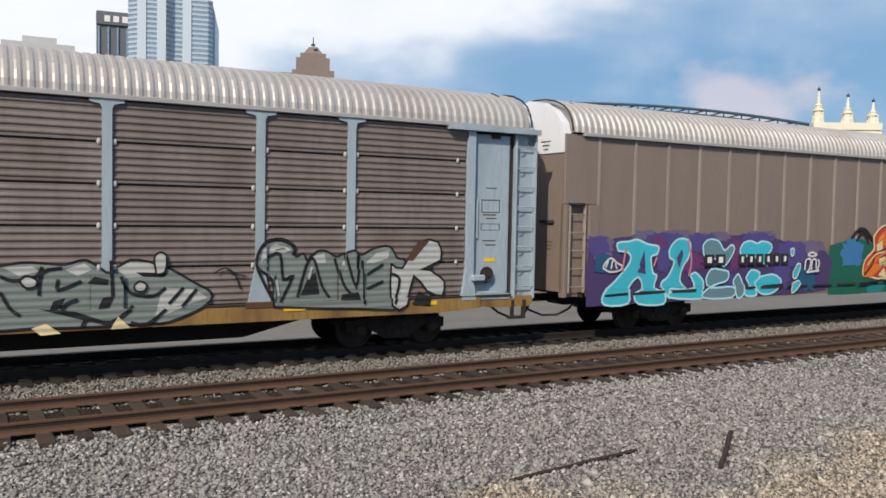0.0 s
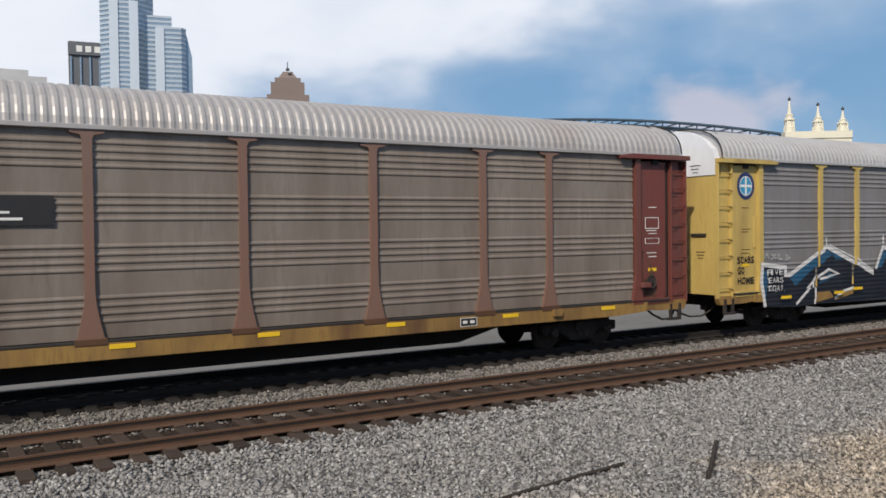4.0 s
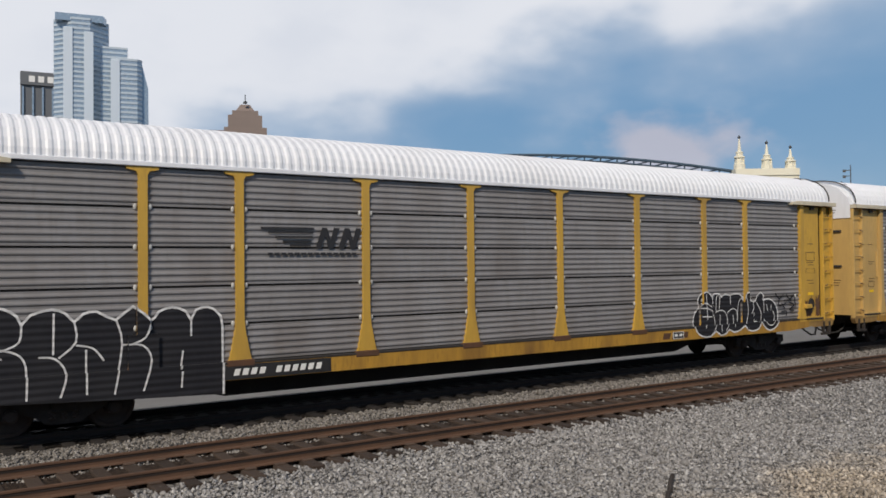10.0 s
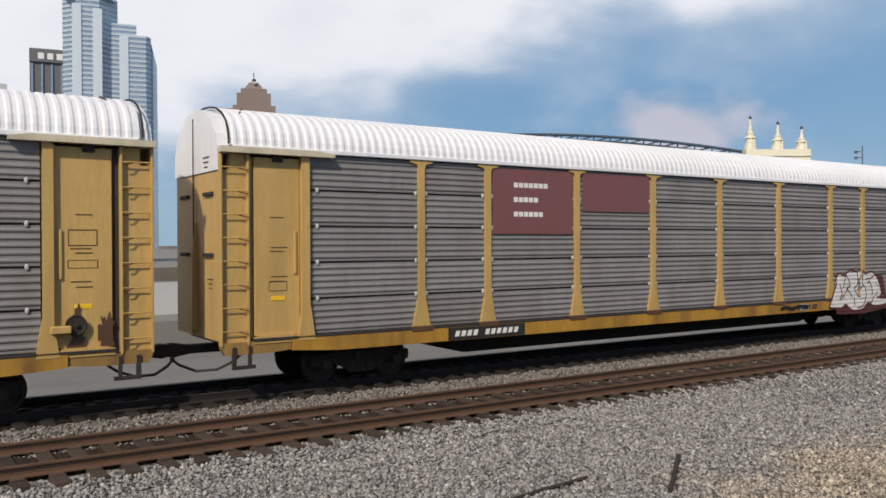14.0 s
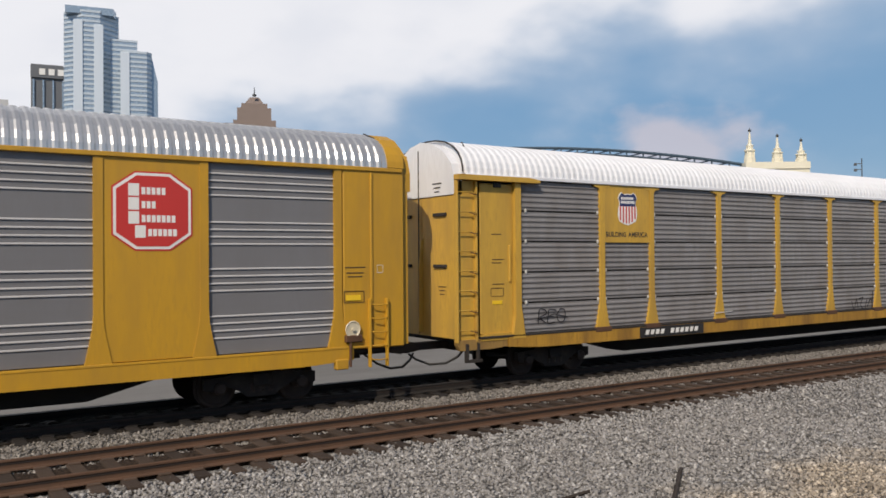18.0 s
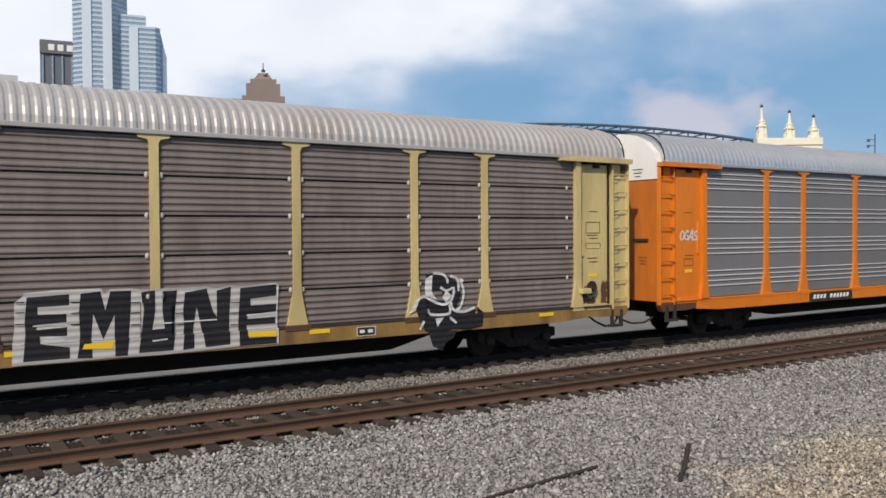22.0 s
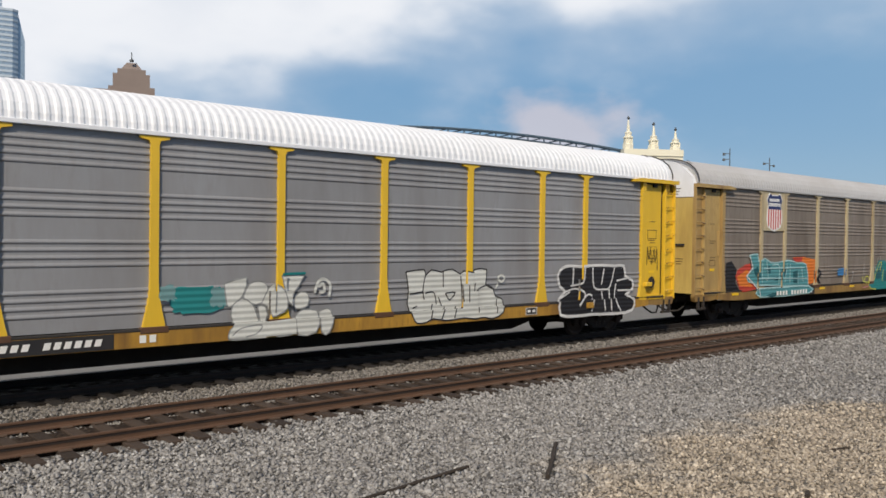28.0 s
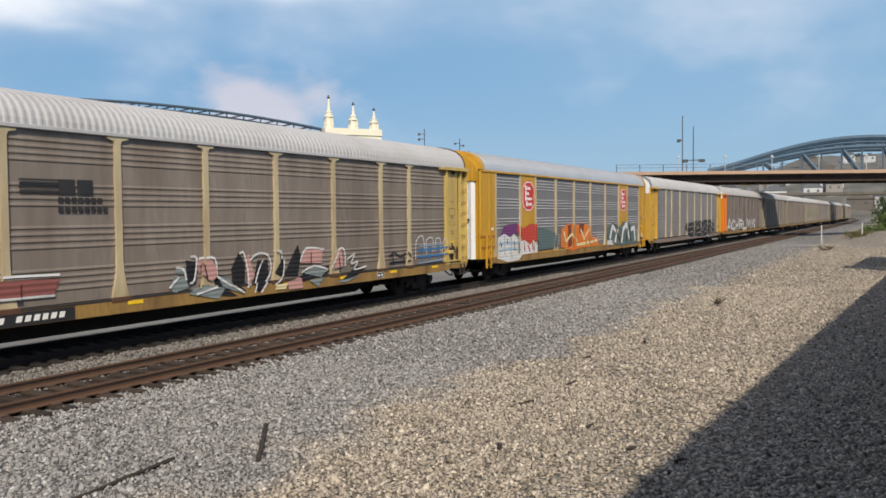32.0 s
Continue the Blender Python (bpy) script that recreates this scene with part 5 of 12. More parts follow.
G_WHITE, G_BLACK, G_GREY = spray("white", (0.66, 0.66, 0.66)), spray("black", (0.018, 0.018, 0.022)), spray("grey", (0.28, 0.29, 0.29))
G_SILVER, G_CYAN, G_PURPLE = spray("silver", (0.42, 0.43, 0.42)), spray("cyan", (0.05, 0.48, 0.62)), spray("purple", (0.075, 0.05, 0.15))
G_PINK, G_TEAL, G_GREEN = spray("pink", (0.55, 0.25, 0.27)), spray("teal", (0.02, 0.215, 0.22)), spray("green", (0.015, 0.12, 0.085))
G_ORANGE, G_RED, G_CREAM = spray("orange", (0.70, 0.19, 0.03)), spray("red", (0.50, 0.06, 0.04)), spray("cream", (0.72, 0.62, 0.36))
G_BLUE, G_NAVY, G_SAGE = spray("blue", (0.05, 0.19, 0.42)), spray("navy", (0.014, 0.018, 0.028)), spray("sage", (0.20, 0.32, 0.24))
G_MAROON, G_PALEBLUE, G_YELLOW = spray("maroon", (0.09, 0.03, 0.03)), spray("pale_blue", (0.30, 0.42, 0.55)), spray("yellow", (0.62, 0.5, 0.08))


SMOOTH = {}


def unribbed(m):
    """The same paint for a smooth side."""
    if m not in SMOOTH:
        c = m.copy()
        for n in [n for n in c.node_tree.nodes if n.name == "ribs"]:
            c.node_tree.nodes.remove(n)
        SMOOTH[m] = c
    return SMOOTH[m]


def curl(pts, n):
    """A smooth line through the points."""
    out = []
    for i in range(len(pts) - 1):
        p0, p1, p2, p3 = (Vector(pts[max(0, min(len(pts) - 1, i + k))]) for k in (-1, 0, 1, 2))
        for j in range(n):
            t = j / n
            out.append(tuple(0.5 * (2 * p1 + (p2 - p0) * t + (2 * p0 - 5 * p1 + 4 * p2 - p3) * t * t + (3 * p1 - p0 - 3 * p2 + p3) * t ** 3)))
    return out + [tuple(pts[-1])]


# the middle lines of letters, each in a square one unit wide
ARC = [(0.95, 0.85), (0.5, 1.0), (0.08, 0.75), (0.0, 0.45), (0.15, 0.12), (0.55, 0.0), (0.95, 0.15)]
ALPHABET = {}
ALPHABET["A"] = [[(0, 0), (0.4, 1), (0.62, 1), (1, 0)], [(0.2, 0.35), (0.8, 0.32)]]
ALPHABET["B"] = [[(0.05, 0), (0.05, 1), (0.75, 0.9), (0.7, 0.58), (0.2, 0.52)], [(0.2, 0.52), (0.9, 0.45), (0.9, 0.1), (0.05, 0)]]
ALPHABET["C"] = [ARC]
ALPHABET["D"] = [[(0.05, 0), (0.05, 1), (0.7, 0.92), (1, 0.5), (0.7, 0.06), (0.05, 0)]]
ALPHABET["E"] = [[(0.95, 0.95), (0.1, 1), (0.05, 0.5), (0.1, 0), (0.95, 0.05)], [(0.05, 0.5), (0.75, 0.5)]]
ALPHABET["G"] = [ARC + [(0.95, 0.45), (0.55, 0.45)]]
ALPHABET["H"] = [[(0.05, 0), (0.1, 1)], [(0.95, 1), (0.9, 0)], [(0.1, 0.5), (0.9, 0.5)]]
ALPHABET["I"] = [[(0.5, 0), (0.5, 1)]]
ALPHABET["J"] = [[(0.7, 1), (0.75, 0.2), (0.4, 0), (0.1, 0.2)]]
ALPHABET["K"] = [[(0.08, 0), (0.08, 1)], [(0.9, 1), (0.15, 0.48), (0.95, 0)]]
ALPHABET["L"] = [[(0.1, 1), (0.08, 0.1), (0.95, 0.05)]]
ALPHABET["M"] = [[(0, 0), (0.12, 1), (0.5, 0.35), (0.88, 1), (1, 0)]]
ALPHABET["N"] = [[(0.05, 0), (0.08, 1), (0.9, 0.05), (0.95, 1)]]
ALPHABET["O"] = [[(0.5, 1), (0.1, 0.8), (0, 0.5), (0.12, 0.15), (0.5, 0), (0.88, 0.15), (1, 0.5), (0.88, 0.85), (0.5, 1)]]
ALPHABET["P"] = [[(0.08, 0), (0.08, 1), (0.8, 0.95), (0.95, 0.68), (0.7, 0.42), (0.15, 0.42)]]
ALPHABET["R"] = [[(0.08, 0), (0.08, 1), (0.8, 0.95), (0.85, 0.65), (0.2, 0.48), (0.95, 0)]]
ALPHABET["S"] = [[(0.95, 0.88), (0.5, 1), (0.08, 0.8), (0.3, 0.55), (0.8, 0.42), (0.92, 0.16), (0.5, 0), (0.02, 0.1)]]
ALPHABET["T"] = [[(0, 0.95), (1, 0.98)], [(0.5, 0.95), (0.48, 0)]]
ALPHABET["U"] = [[(0.05, 1), (0.08, 0.2), (0.5, 0), (0.92, 0.2), (0.95, 1)]]
ALPHABET["V"] = [[(0, 1), (0.5, 0), (1, 1)]]
ALPHABET["W"] = [[(0, 1), (0.2, 0), (0.5, 0.7), (0.8, 0), (1, 1)]]
ALPHABET["X"] = [[(0, 0), (1, 1)], [(0, 1), (1, 0)]]
ALPHABET["Y"] = [[(0, 1), (0.5, 0.45), (1, 1)], [(0.5, 0.45), (0.45, 0)]]
ALPHABET["e"] = [[(0.1, 0.38), (0.95, 0.45), (0.8, 0.7), (0.4, 0.74), (0.06, 0.5), (0.12, 0.12), (0.55, 0), (0.95, 0.1)]]
ALPHABET["n"] = [[(0.08, 0), (0.1, 0.72)], [(0.1, 0.5), (0.5, 0.75), (0.88, 0.6), (0.92, 0)]]
ALPHABET["i"] = [[(0.5, 0), (0.5, 0.62)], [(0.5, 0.98), (0.52, 1.0)]]


class Paint:
    """Flat shapes in wagon space (x along, z up), laid on the panels, posts and sill in thin coats."""

    def __init__(self, smooth=False):
        self.tris, self.top, self.piece, self.pieces = [], 0, 0, 0

    def add(self, m, V, F, level=None):
        if level is None:
            self.top += 1
            level = self.top
        for f in F:
            self.tris.append((m, level, [V[i] for i in f], self.piece))
        self.top = max(self.top, level)

    def poly(self, m, pts, level=None):
        F = tessellate_polygon([[Vector((x, z, 0)) for x, z in pts]])
        self.add(m, pts, F, level)

    def stroke(self, m, pts, w, closed=False, level=None, taper=False, limit=0.45):
        """A ribbon with mitred corners."""
        n = len(pts)
        V, F = [], []
        for i in range(n):
            p = Vector(pts[i])
            d0 = p - Vector(pts[i - 1] if closed or i else pts[i])
            d1 = Vector(pts[(i + 1) % n] if closed or i < n - 1 else pts[i]) - p
            if d0.length < 1e-6:
                d0 = d1
            if d1.length < 1e-6:
                d1 = d0
            n0, n1 = Vector((-d0.y, d0.x)).normalized(), Vector((-d1.y, d1.x)).normalized()
            q = n0 + n1
            q = q.normalized() if q.length > 0.2 else n0
            k = w * 0.5 * (1 - (0.75 * i / n if taper else 0)) / max(limit, q.dot(n0))
            V += [tuple(p + q * k), tuple(p - q * k)]
        for i in range(n if closed else n - 1):
            a, b = 2 * i, 2 * ((i + 1) % n)
            F += [(a, a + 1, b + 1), (a, b + 1, b)]
        self.add(m, V, F, level)

    def blob(self, m, x0, x1, z0, z1, seed=0, rough=0.12, level=None):
        rng = random.Random(seed)
        n = 36
        pts = []
        for i in range(n):
            a = 2 * math.pi * i / n
            c, s = math.cos(a), math.sin(a)
            r = 1 + rng.uniform(-rough, rough)
            pts.append(((x0 + x1) / 2 + (x1 - x0) / 2 * r * math.copysign(abs(c) ** 0.6, c), (z0 + z1) / 2 + (z1 - z0) / 2 * r * math.copysign(abs(s) ** 0.6, s)))
        self.poly(m, pts, level)

    def letters(self, text, x0, x1, z0, z1, coats, seed=0, tilt=7.0, squeeze=0.95, lean=0.0):
        """Fat letters side by side, each in several coats from the outline inwards."""
        rng = random.Random(seed)
        n = len(text)
        w = (x1 - x0) / n
        for i, ch in enumerate(text):
            if ch == " ":
                continue
            _, _, lo, hi = glyph(ch, 0.0)
            a = radians(rng.uniform(-tilt, tilt))
            cx, cz = x0 + w * (i + 0.5), (z0 + z1) / 2 + rng.uniform(-0.03, 0.03) * (z1 - z0)
            sx, sz = w * squeeze / max(0.2, hi - lo), (z1 - z0) / 0.72 * rng.uniform(0.92, 1.04)
            self.pieces += 1
            self.piece = self.pieces
            for fat, m in coats:
                V, F, _, _ = glyph(ch, fat)
                P = []
                for x, z in V:
                    u, v = (x - (lo + hi) / 2) * sx, (z - 0.36) * sz
                    u += lean * v
                    P.append((cx + u * math.cos(a) - v * math.sin(a), cz + u * math.sin(a) + v * math.cos(a)))
                self.add(m, P, F)
        self.piece = 0

    def bubble(self, text, x0, x1, z0, z1, coats, seed=0, tilt=6.0, lean=0.0, smooth=True, gap=0.0, loose=0.04):
        """Rounded letters drawn with a thick line: coats are (line width, paint) from the outline inwards."""
        rng = random.Random(seed)
        wide = sum(0.62 if c in "I!J" else 1.0 for c in text)
        x, w0 = x0, coats[0][0]
        for ch in text:
            w = (x1 - x0) / wide * (0.62 if ch in "I!J" else 1.0)
            a, dz = radians(rng.uniform(-tilt, tilt)), rng.uniform(-0.04, 0.04) * (z1 - z0)
            lines = []
            for line in ALPHABET.get(ch, ()):
                q = []
                for u, v in line:
                    px = (u - 0.5 + rng.uniform(-loose, loose)) * max(0.12, w - w0 * 0.8 - gap)
                    pz = (v - 0.5 + rng.uniform(-loose, loose)) * max(0.12, z1 - z0 - w0)
                    px += lean * pz
                    q.append((x + w / 2 + px * math.cos(a) - pz * math.sin(a), (z0 + z1) / 2 + dz + px * math.sin(a) + pz * math.cos(a)))
                lines.append(curl(q, 4) if smooth and len(q) > 2 else q)
            self.pieces += 1
            self.piece = self.pieces
            for width, m in coats:
                self.top += 1
                level = self.top
                for q in lines:
                    self.stroke(m, q, width, level=level, limit=0.95 if smooth else 0.8)
                    bends = [q[i] for i in range(1, len(q) - 1) if (Vector(q[i]) - Vector(q[i - 1])).normalized().dot((Vector(q[i + 1]) - Vector(q[i])).normalized()) < 0.85]
                    for e in [q[0], q[-1]] + (bends if smooth else []):
                        V = [(e[0] + width / 2 * math.cos(k * 0.6283), e[1] + width / 2 * math.sin(k * 0.6283)) for k in range(10)]
                        self.add(m, V, [(0, k, k + 1) for k in range(1, 9)], level)
            x += w
        self.piece = 0

    def wild(self, x0, x1, z0, z1, cols, n, seed, w, edge=None, bend=(1.6, 3.6)):
        """Interlocked hooked strokes."""
        rng = random.Random(seed)
        for i in range(n):
            cx, cz = rng.uniform(x0, x1), rng.uniform(z0 + 0.15 * (z1 - z0), z1 - 0.2 * (z1 - z0))
            r = rng.uniform(0.18, 0.5) * (z1 - z0)
            a0, da = rng.uniform(0, 6.28), rng.choice((-1, 1)) * rng.uniform(*bend)
            pts = []
            for k in range(13):
                a = a0 + da * k / 12
                rr = r * (1 + 0.35 * k / 12)
                pts.append((cx + rr * math.cos(a), min(z1 + 0.1, max(z0, cz + rr * math.sin(a)))))
            if edge is not None:
                self.stroke(edge, pts, w * 1.45, taper=True)
            self.stroke(cols[i % len(cols)], pts, w, taper=True)

    def build(self, root, label="sprayed graffiti", name="graffiti", kind="P"):
        def clip(poly, axis, at, keep_low):
            out = []
            n = len(poly)
            for i in range(n):
                p, q = poly[i], poly[(i + 1) % n]
                a, b = (p[axis] <= at) == keep_low, (q[axis] <= at) == keep_low
                if a:
                    out.append(p)
                if a != b:
                    t = (at - p[axis]) / ((q[axis] - p[axis]) or 1e-9)
                    out.append((p[0] + t * (q[0] - p[0]), p[1] + t * (q[1] - p[1])))
            return out
        cuts, feet = [], []
        if kind in "PK":
            for p in POSTS + [ENDS[0] - 0.02, ENDS[1] + 0.02]:
                cuts += [p - 0.12, p + 0.12]
                feet += [p - 0.28, p + 0.28]
        made = {}
        for count, (m, level, tri, piece) in enumerate(self.tris):
            V, F, MI, mats = made.setdefault(piece, ([], [], [], []))
            polys = [tri]
            lo, hi = min(p[0] for p in tri), max(p[0] for p in tri)
            zl, zh = min(p[1] for p in tri), max(p[1] for p in tri)
            for axis, at in [(1, 1.155), (1, 1.80)] + [(0, c) for c in cuts] + ([(0, c) for c in feet] if zl < 1.80 else []):
                if (axis == 0 and not lo < at < hi) or (axis == 1 and not zl < at < zh):
                    continue
                polys = [q for p in polys for q in (clip(p, axis, at, True), clip(p, axis, at, False)) if len(q) > 2]
            if kind not in "PK" and m.name.startswith("spray_"):
                m = unribbed(m)
            if m not in mats:
                mats.append(m)
            for p in polys:
                cx, cz = sum(q[0] for q in p) / len(p), sum(q[1] for q in p) / len(p)
                d = 0.034 if kind in "PK" else 0.042
                if cz < 1.155:
                    d = 0.104
                elif kind in "PK":
                    near = min(abs(cx - q) for q in POSTS + list(ENDS))
                    if near < 0.12 or (cz < 1.80 and near < 0.28):
                        d = 0.104
                    elif kind == "K" and (cx < 1.3 or 4.2 < cx < 6.1 or 20.48 < cx < 22.44 or cx > 25.35):
                        d = 0.076
                elif kind == "C":
                    d = 0.062
                y = SIDE - d - 0.0012 * level - 0.00004 * (count % 25)
                k = len(V)
                V += [(q[0], y, q[1]) for q in p]
                F.append(tuple(range(k, k + len(p))))
                MI.append(mats.index(m))
        base = None
        for piece in sorted(made):
            V, F, MI, mats = made[piece]
            me = raw(name, V, F)
            for m in mats:
                me.materials.append(m)
            me.polygons.foreach_set("material_index", MI)
            o = new(name if base is None else "letter", me)
            o.parent = base or root
            if base is None:
                base = o
                o["label"] = label
                o["kind"] = "stuff"
        return base


def ring(cx, cz, rx, rz, a0=0.0, a1=6.1, n=16):
    return [(cx + rx * math.cos(a0 + (a1 - a0) * i / n), cz + rz * math.sin(a0 + (a1 - a0) * i / n)) for i in range(n + 1)]


def g0(r):
    sea, pale = spray("sea_grey", (0.20, 0.235, 0.225)), spray("pale_grey", (0.46, 0.475, 0.465))
    p = Paint()
    loop = curl([(15.6, 1.91), (16.19, 2.02), (16.55, 2.01), (16.92, 1.98), (17.24, 2.06), (17.46, 1.94), (17.68, 1.82), (18.02, 2.05), (18.48, 1.98), (18.72, 1.89), (19.2, 1.6), (19.52, 1.4), (19.42, 1.16), (18.72, 0.87), (18.25, 0.86), (17.46, 0.84), (16.39, 0.87), (15.59, 0.94), (15.6, 1.91)], 3)
    p.poly(sea, loop[:-1])
    p.stroke(G_BLACK, loop, 0.05)
    p.poly(pale, [(17.79, 1.9), (18.02, 2.0), (18.36, 1.99), (18.66, 1.86), (18.42, 1.74), (17.96, 1.72)])
    p.poly(pale, [(18.6, 1.52), (19.21, 1.47), (19.45, 1.3), (18.96, 1.14), (18.43, 0.91), (18.54, 1.25)])
    p.poly(pale, [(15.94, 1.94), (16.4, 1.96), (16.5, 1.87), (16.19, 1.79)])
    p.poly(pale, [(16.92, 1.89), (17.24, 2.0), (17.38, 1.88), (17.13, 1.77)])
    p.poly(G_BLACK, [(18.13, 1.82), (18.69, 1.8), (18.63, 1.72), (18.25, 1.74)])
    p.poly(G_BLACK, [(17.29, 1.64), (17.4, 1.76), (17.65, 1.7), (17.62, 1.6)])
    p.poly(G_BLACK, [(16.5, 1.2), (17.08, 1.14), (17.63, 0.92), (17.19, 0.99)])
    p.poly(G_BLACK, [(16.65, 1.14), (16.73, 1.33), (16.92, 1.38), (16.84, 1.2)])
    p.poly(G_BLACK, [(17.46, 1.17), (17.54, 1.37), (17.74, 1.4), (17.65, 1.19)])
    p.stroke(G_BLACK, curl([(15.89, 1.8), (16.09, 1.71), (16.45, 1.78), (16.55, 1.95)], 3), 0.06)
    p.stroke(G_BLACK, curl([(16.5, 1.44), (16.55, 1.84), (16.87, 1.92)], 3), 0.06)
    p.stroke(G_BLACK, curl([(16.81, 1.72), (16.81, 1.53), (17.19, 1.68)], 3), 0.06)
    p.stroke(G_BLACK, [(17.68, 2.05), (17.71, 1.4)], 0.06)
    p.stroke(G_BLACK, curl([(17.85, 1.75), (18.02, 1.45), (18.43, 1.37), (18.66, 1.52)], 3), 0.06)
    p.stroke(G_BLACK, [(18.72, 1.21), (18.99, 1.51)], 0.06)
    p.stroke(G_BLACK, [(18.96, 1.14), (19.24, 1.48)], 0.06)
    p.stroke(G_BLACK, curl([(15.89, 1.52), (16.04, 1.23), (16.19, 1.11)], 3), 0.06)
    p.stroke(G_BLACK, curl([(16.86, 1.14), (16.94, 1.28), (17.13, 1.35)], 3), 0.06)
    p.stroke(G_BLACK, curl([(17.19, 0.86), (17.29, 1.0), (17.68, 0.92), (18.08, 1.2)], 3), 0.06)
    p.stroke(G_BLACK, curl([(18.02, 0.9), (18.31, 0.86), (18.66, 1.12)], 3), 0.06)
    loop = curl([(16.19, 1.7), (16.29, 1.79), (16.45, 1.73), (16.45, 1.61), (16.29, 1.58), (16.19, 1.7)], 3)
    p.poly(pale, loop[:-1])
    p.stroke(G_BLACK, loop, 0.04)
    loop = curl([(18.09, 1.57), (18.19, 1.65), (18.31, 1.59), (18.28, 1.47), (18.13, 1.47), (18.09, 1.57)], 3)
    p.poly(pale, loop[:-1])
    p.stroke(G_BLACK, loop, 0.04)
    loop = curl([(18.49, 1.77), (18.45, 2.08), (18.55, 2.19), (18.67, 2.12), (18.65, 1.83), (18.49, 1.77)], 3)
    p.poly(pale, loop[:-1])
    p.stroke(G_BLACK, loop, 0.04)
    p.poly(G_CREAM, [(16.37, 0.87), (16.6, 0.95), (16.84, 0.76), (16.52, 0.74)])
    p.poly(G_CREAM, [(17.67, 0.79), (17.8, 1.02), (18.02, 0.8)])
    p.build(r, "grey and white wildstyle graffiti outlined in black")
    p = Paint()
    loop = curl([(20.76, 1.07), (20.72, 1.62), (20.41, 1.89), (20.48, 2.25), (20.81, 2.41), (21.15, 2.31), (21.24, 2.08), (21.4, 2.14), (21.51, 1.97), (21.68, 2.17), (21.9, 2.19), (22.12, 2.07), (22.33, 2.15), (22.53, 2.2), (22.71, 2.1), (22.97, 2.23), (23.36, 2.28), (23.56, 2.02), (23.76, 1.91), (23.7, 0.98), (22.61, 0.96), (20.76, 1.07)], 3)
    p.poly(sea, loop[:-1])
    p.stroke(G_BLACK, loop, 0.05)
    p.poly(pale, [(20.48, 1.96), (20.53, 2.23), (20.81, 2.34), (21.12, 2.24), (21.02, 2.15), (20.68, 2.15)])
    p.poly(pale, [(21.58, 2.07), (21.86, 2.14), (21.9, 1.94), (21.68, 1.94)])
    p.poly(pale, [(22.79, 1.92), (23.05, 2.14), (23.36, 2.2), (23.33, 2.02), (22.98, 1.92)])
    loop = curl([(23.41, 1.91), (23.68, 1.8), (24.08, 2.37), (24.57, 2.37), (24.65, 1.97), (24.33, 1.83), (24.54, 1.64), (24.74, 1.49), (24.7, 1.16), (24.3, 1.29), (23.97, 1.62), (23.78, 0.98), (23.42, 0.99), (23.41, 1.91)], 2)
    p.poly(pale, loop[:-1])
    p.stroke(G_BLACK, loop, 0.05)
    p.poly(C_RUST, [(23.75, 1.97), (24.1, 2.42), (24.34, 2.39), (23.94, 1.96)])
    p.poly(G_BLACK, [(21.34, 1.28), (21.51, 1.67), (21.67, 1.75), (21.76, 1.3)])
    p.poly(G_BLACK, [(22.2, 1.16), (22.24, 1.28), (22.61, 1.32), (22.67, 1.15)])
    p.poly(G_BLACK, [(23.9, 1.01), (24.1, 1.29), (24.39, 1.14), (24.35, 0.96)])
    p.poly(G_BLACK, [(24.09, 1.76), (24.46, 1.9), (24.42, 1.72)])
    p.stroke(G_BLACK, curl([(20.74, 1.2), (20.48, 1.7), (20.39, 2.02), (20.56, 2.36), (20.93, 2.44), (21.21, 2.28), (21.16, 2.11)], 3), 0.06)
    p.stroke(G_BLACK, curl([(20.65, 2.08), (20.9, 2.13), (20.97, 1.62), (21.17, 1.68), (20.91, 1.15)], 3), 0.06)
    p.stroke(G_BLACK, curl([(21.27, 1.25), (21.56, 2.09), (21.81, 1.46), (21.98, 1.22)], 3), 0.06)
    p.stroke(G_BLACK, curl([(22.08, 2.03), (22.27, 1.48), (22.46, 1.27)], 3), 0.06)
    p.stroke(G_BLACK, curl([(22.31, 2.12), (22.55, 1.43), (22.63, 2.1)], 3), 0.06)
    p.stroke(G_BLACK, [(22.83, 1.68), (23.21, 1.9)], 0.06)
    p.stroke(G_BLACK, [(22.83, 1.38), (23.22, 1.53)], 0.06)
    p.stroke(G_BLACK, [(22.71, 1.99), (22.76, 1.05)], 0.06)
    p.stroke(G_BLACK, curl([(23.37, 1.7), (23.61, 1.56), (23.48, 1.03)], 3), 0.06)
    p.stroke(pale, curl([(20.78, 2.25), (20.98, 2.28), (21.09, 2.2)], 3), 0.05)
    p.stroke(pale, [(20.82, 1.62), (20.88, 1.29)], 0.05)
    p.stroke(pale, [(21.58, 1.87), (21.51, 1.61)], 0.05)
    p.stroke(G_BLACK, curl([(19.58, 1.78), (19.77, 1.87), (19.96, 1.77), (20.09, 1.45)], 3), 0.03)
    p.stroke(G_BLACK, curl([(19.83, 1.84), (20.02, 1.74), (20.22, 1.7)], 3), 0.03)
    p.build(r, "grey letters outlined in black with a white last letter")


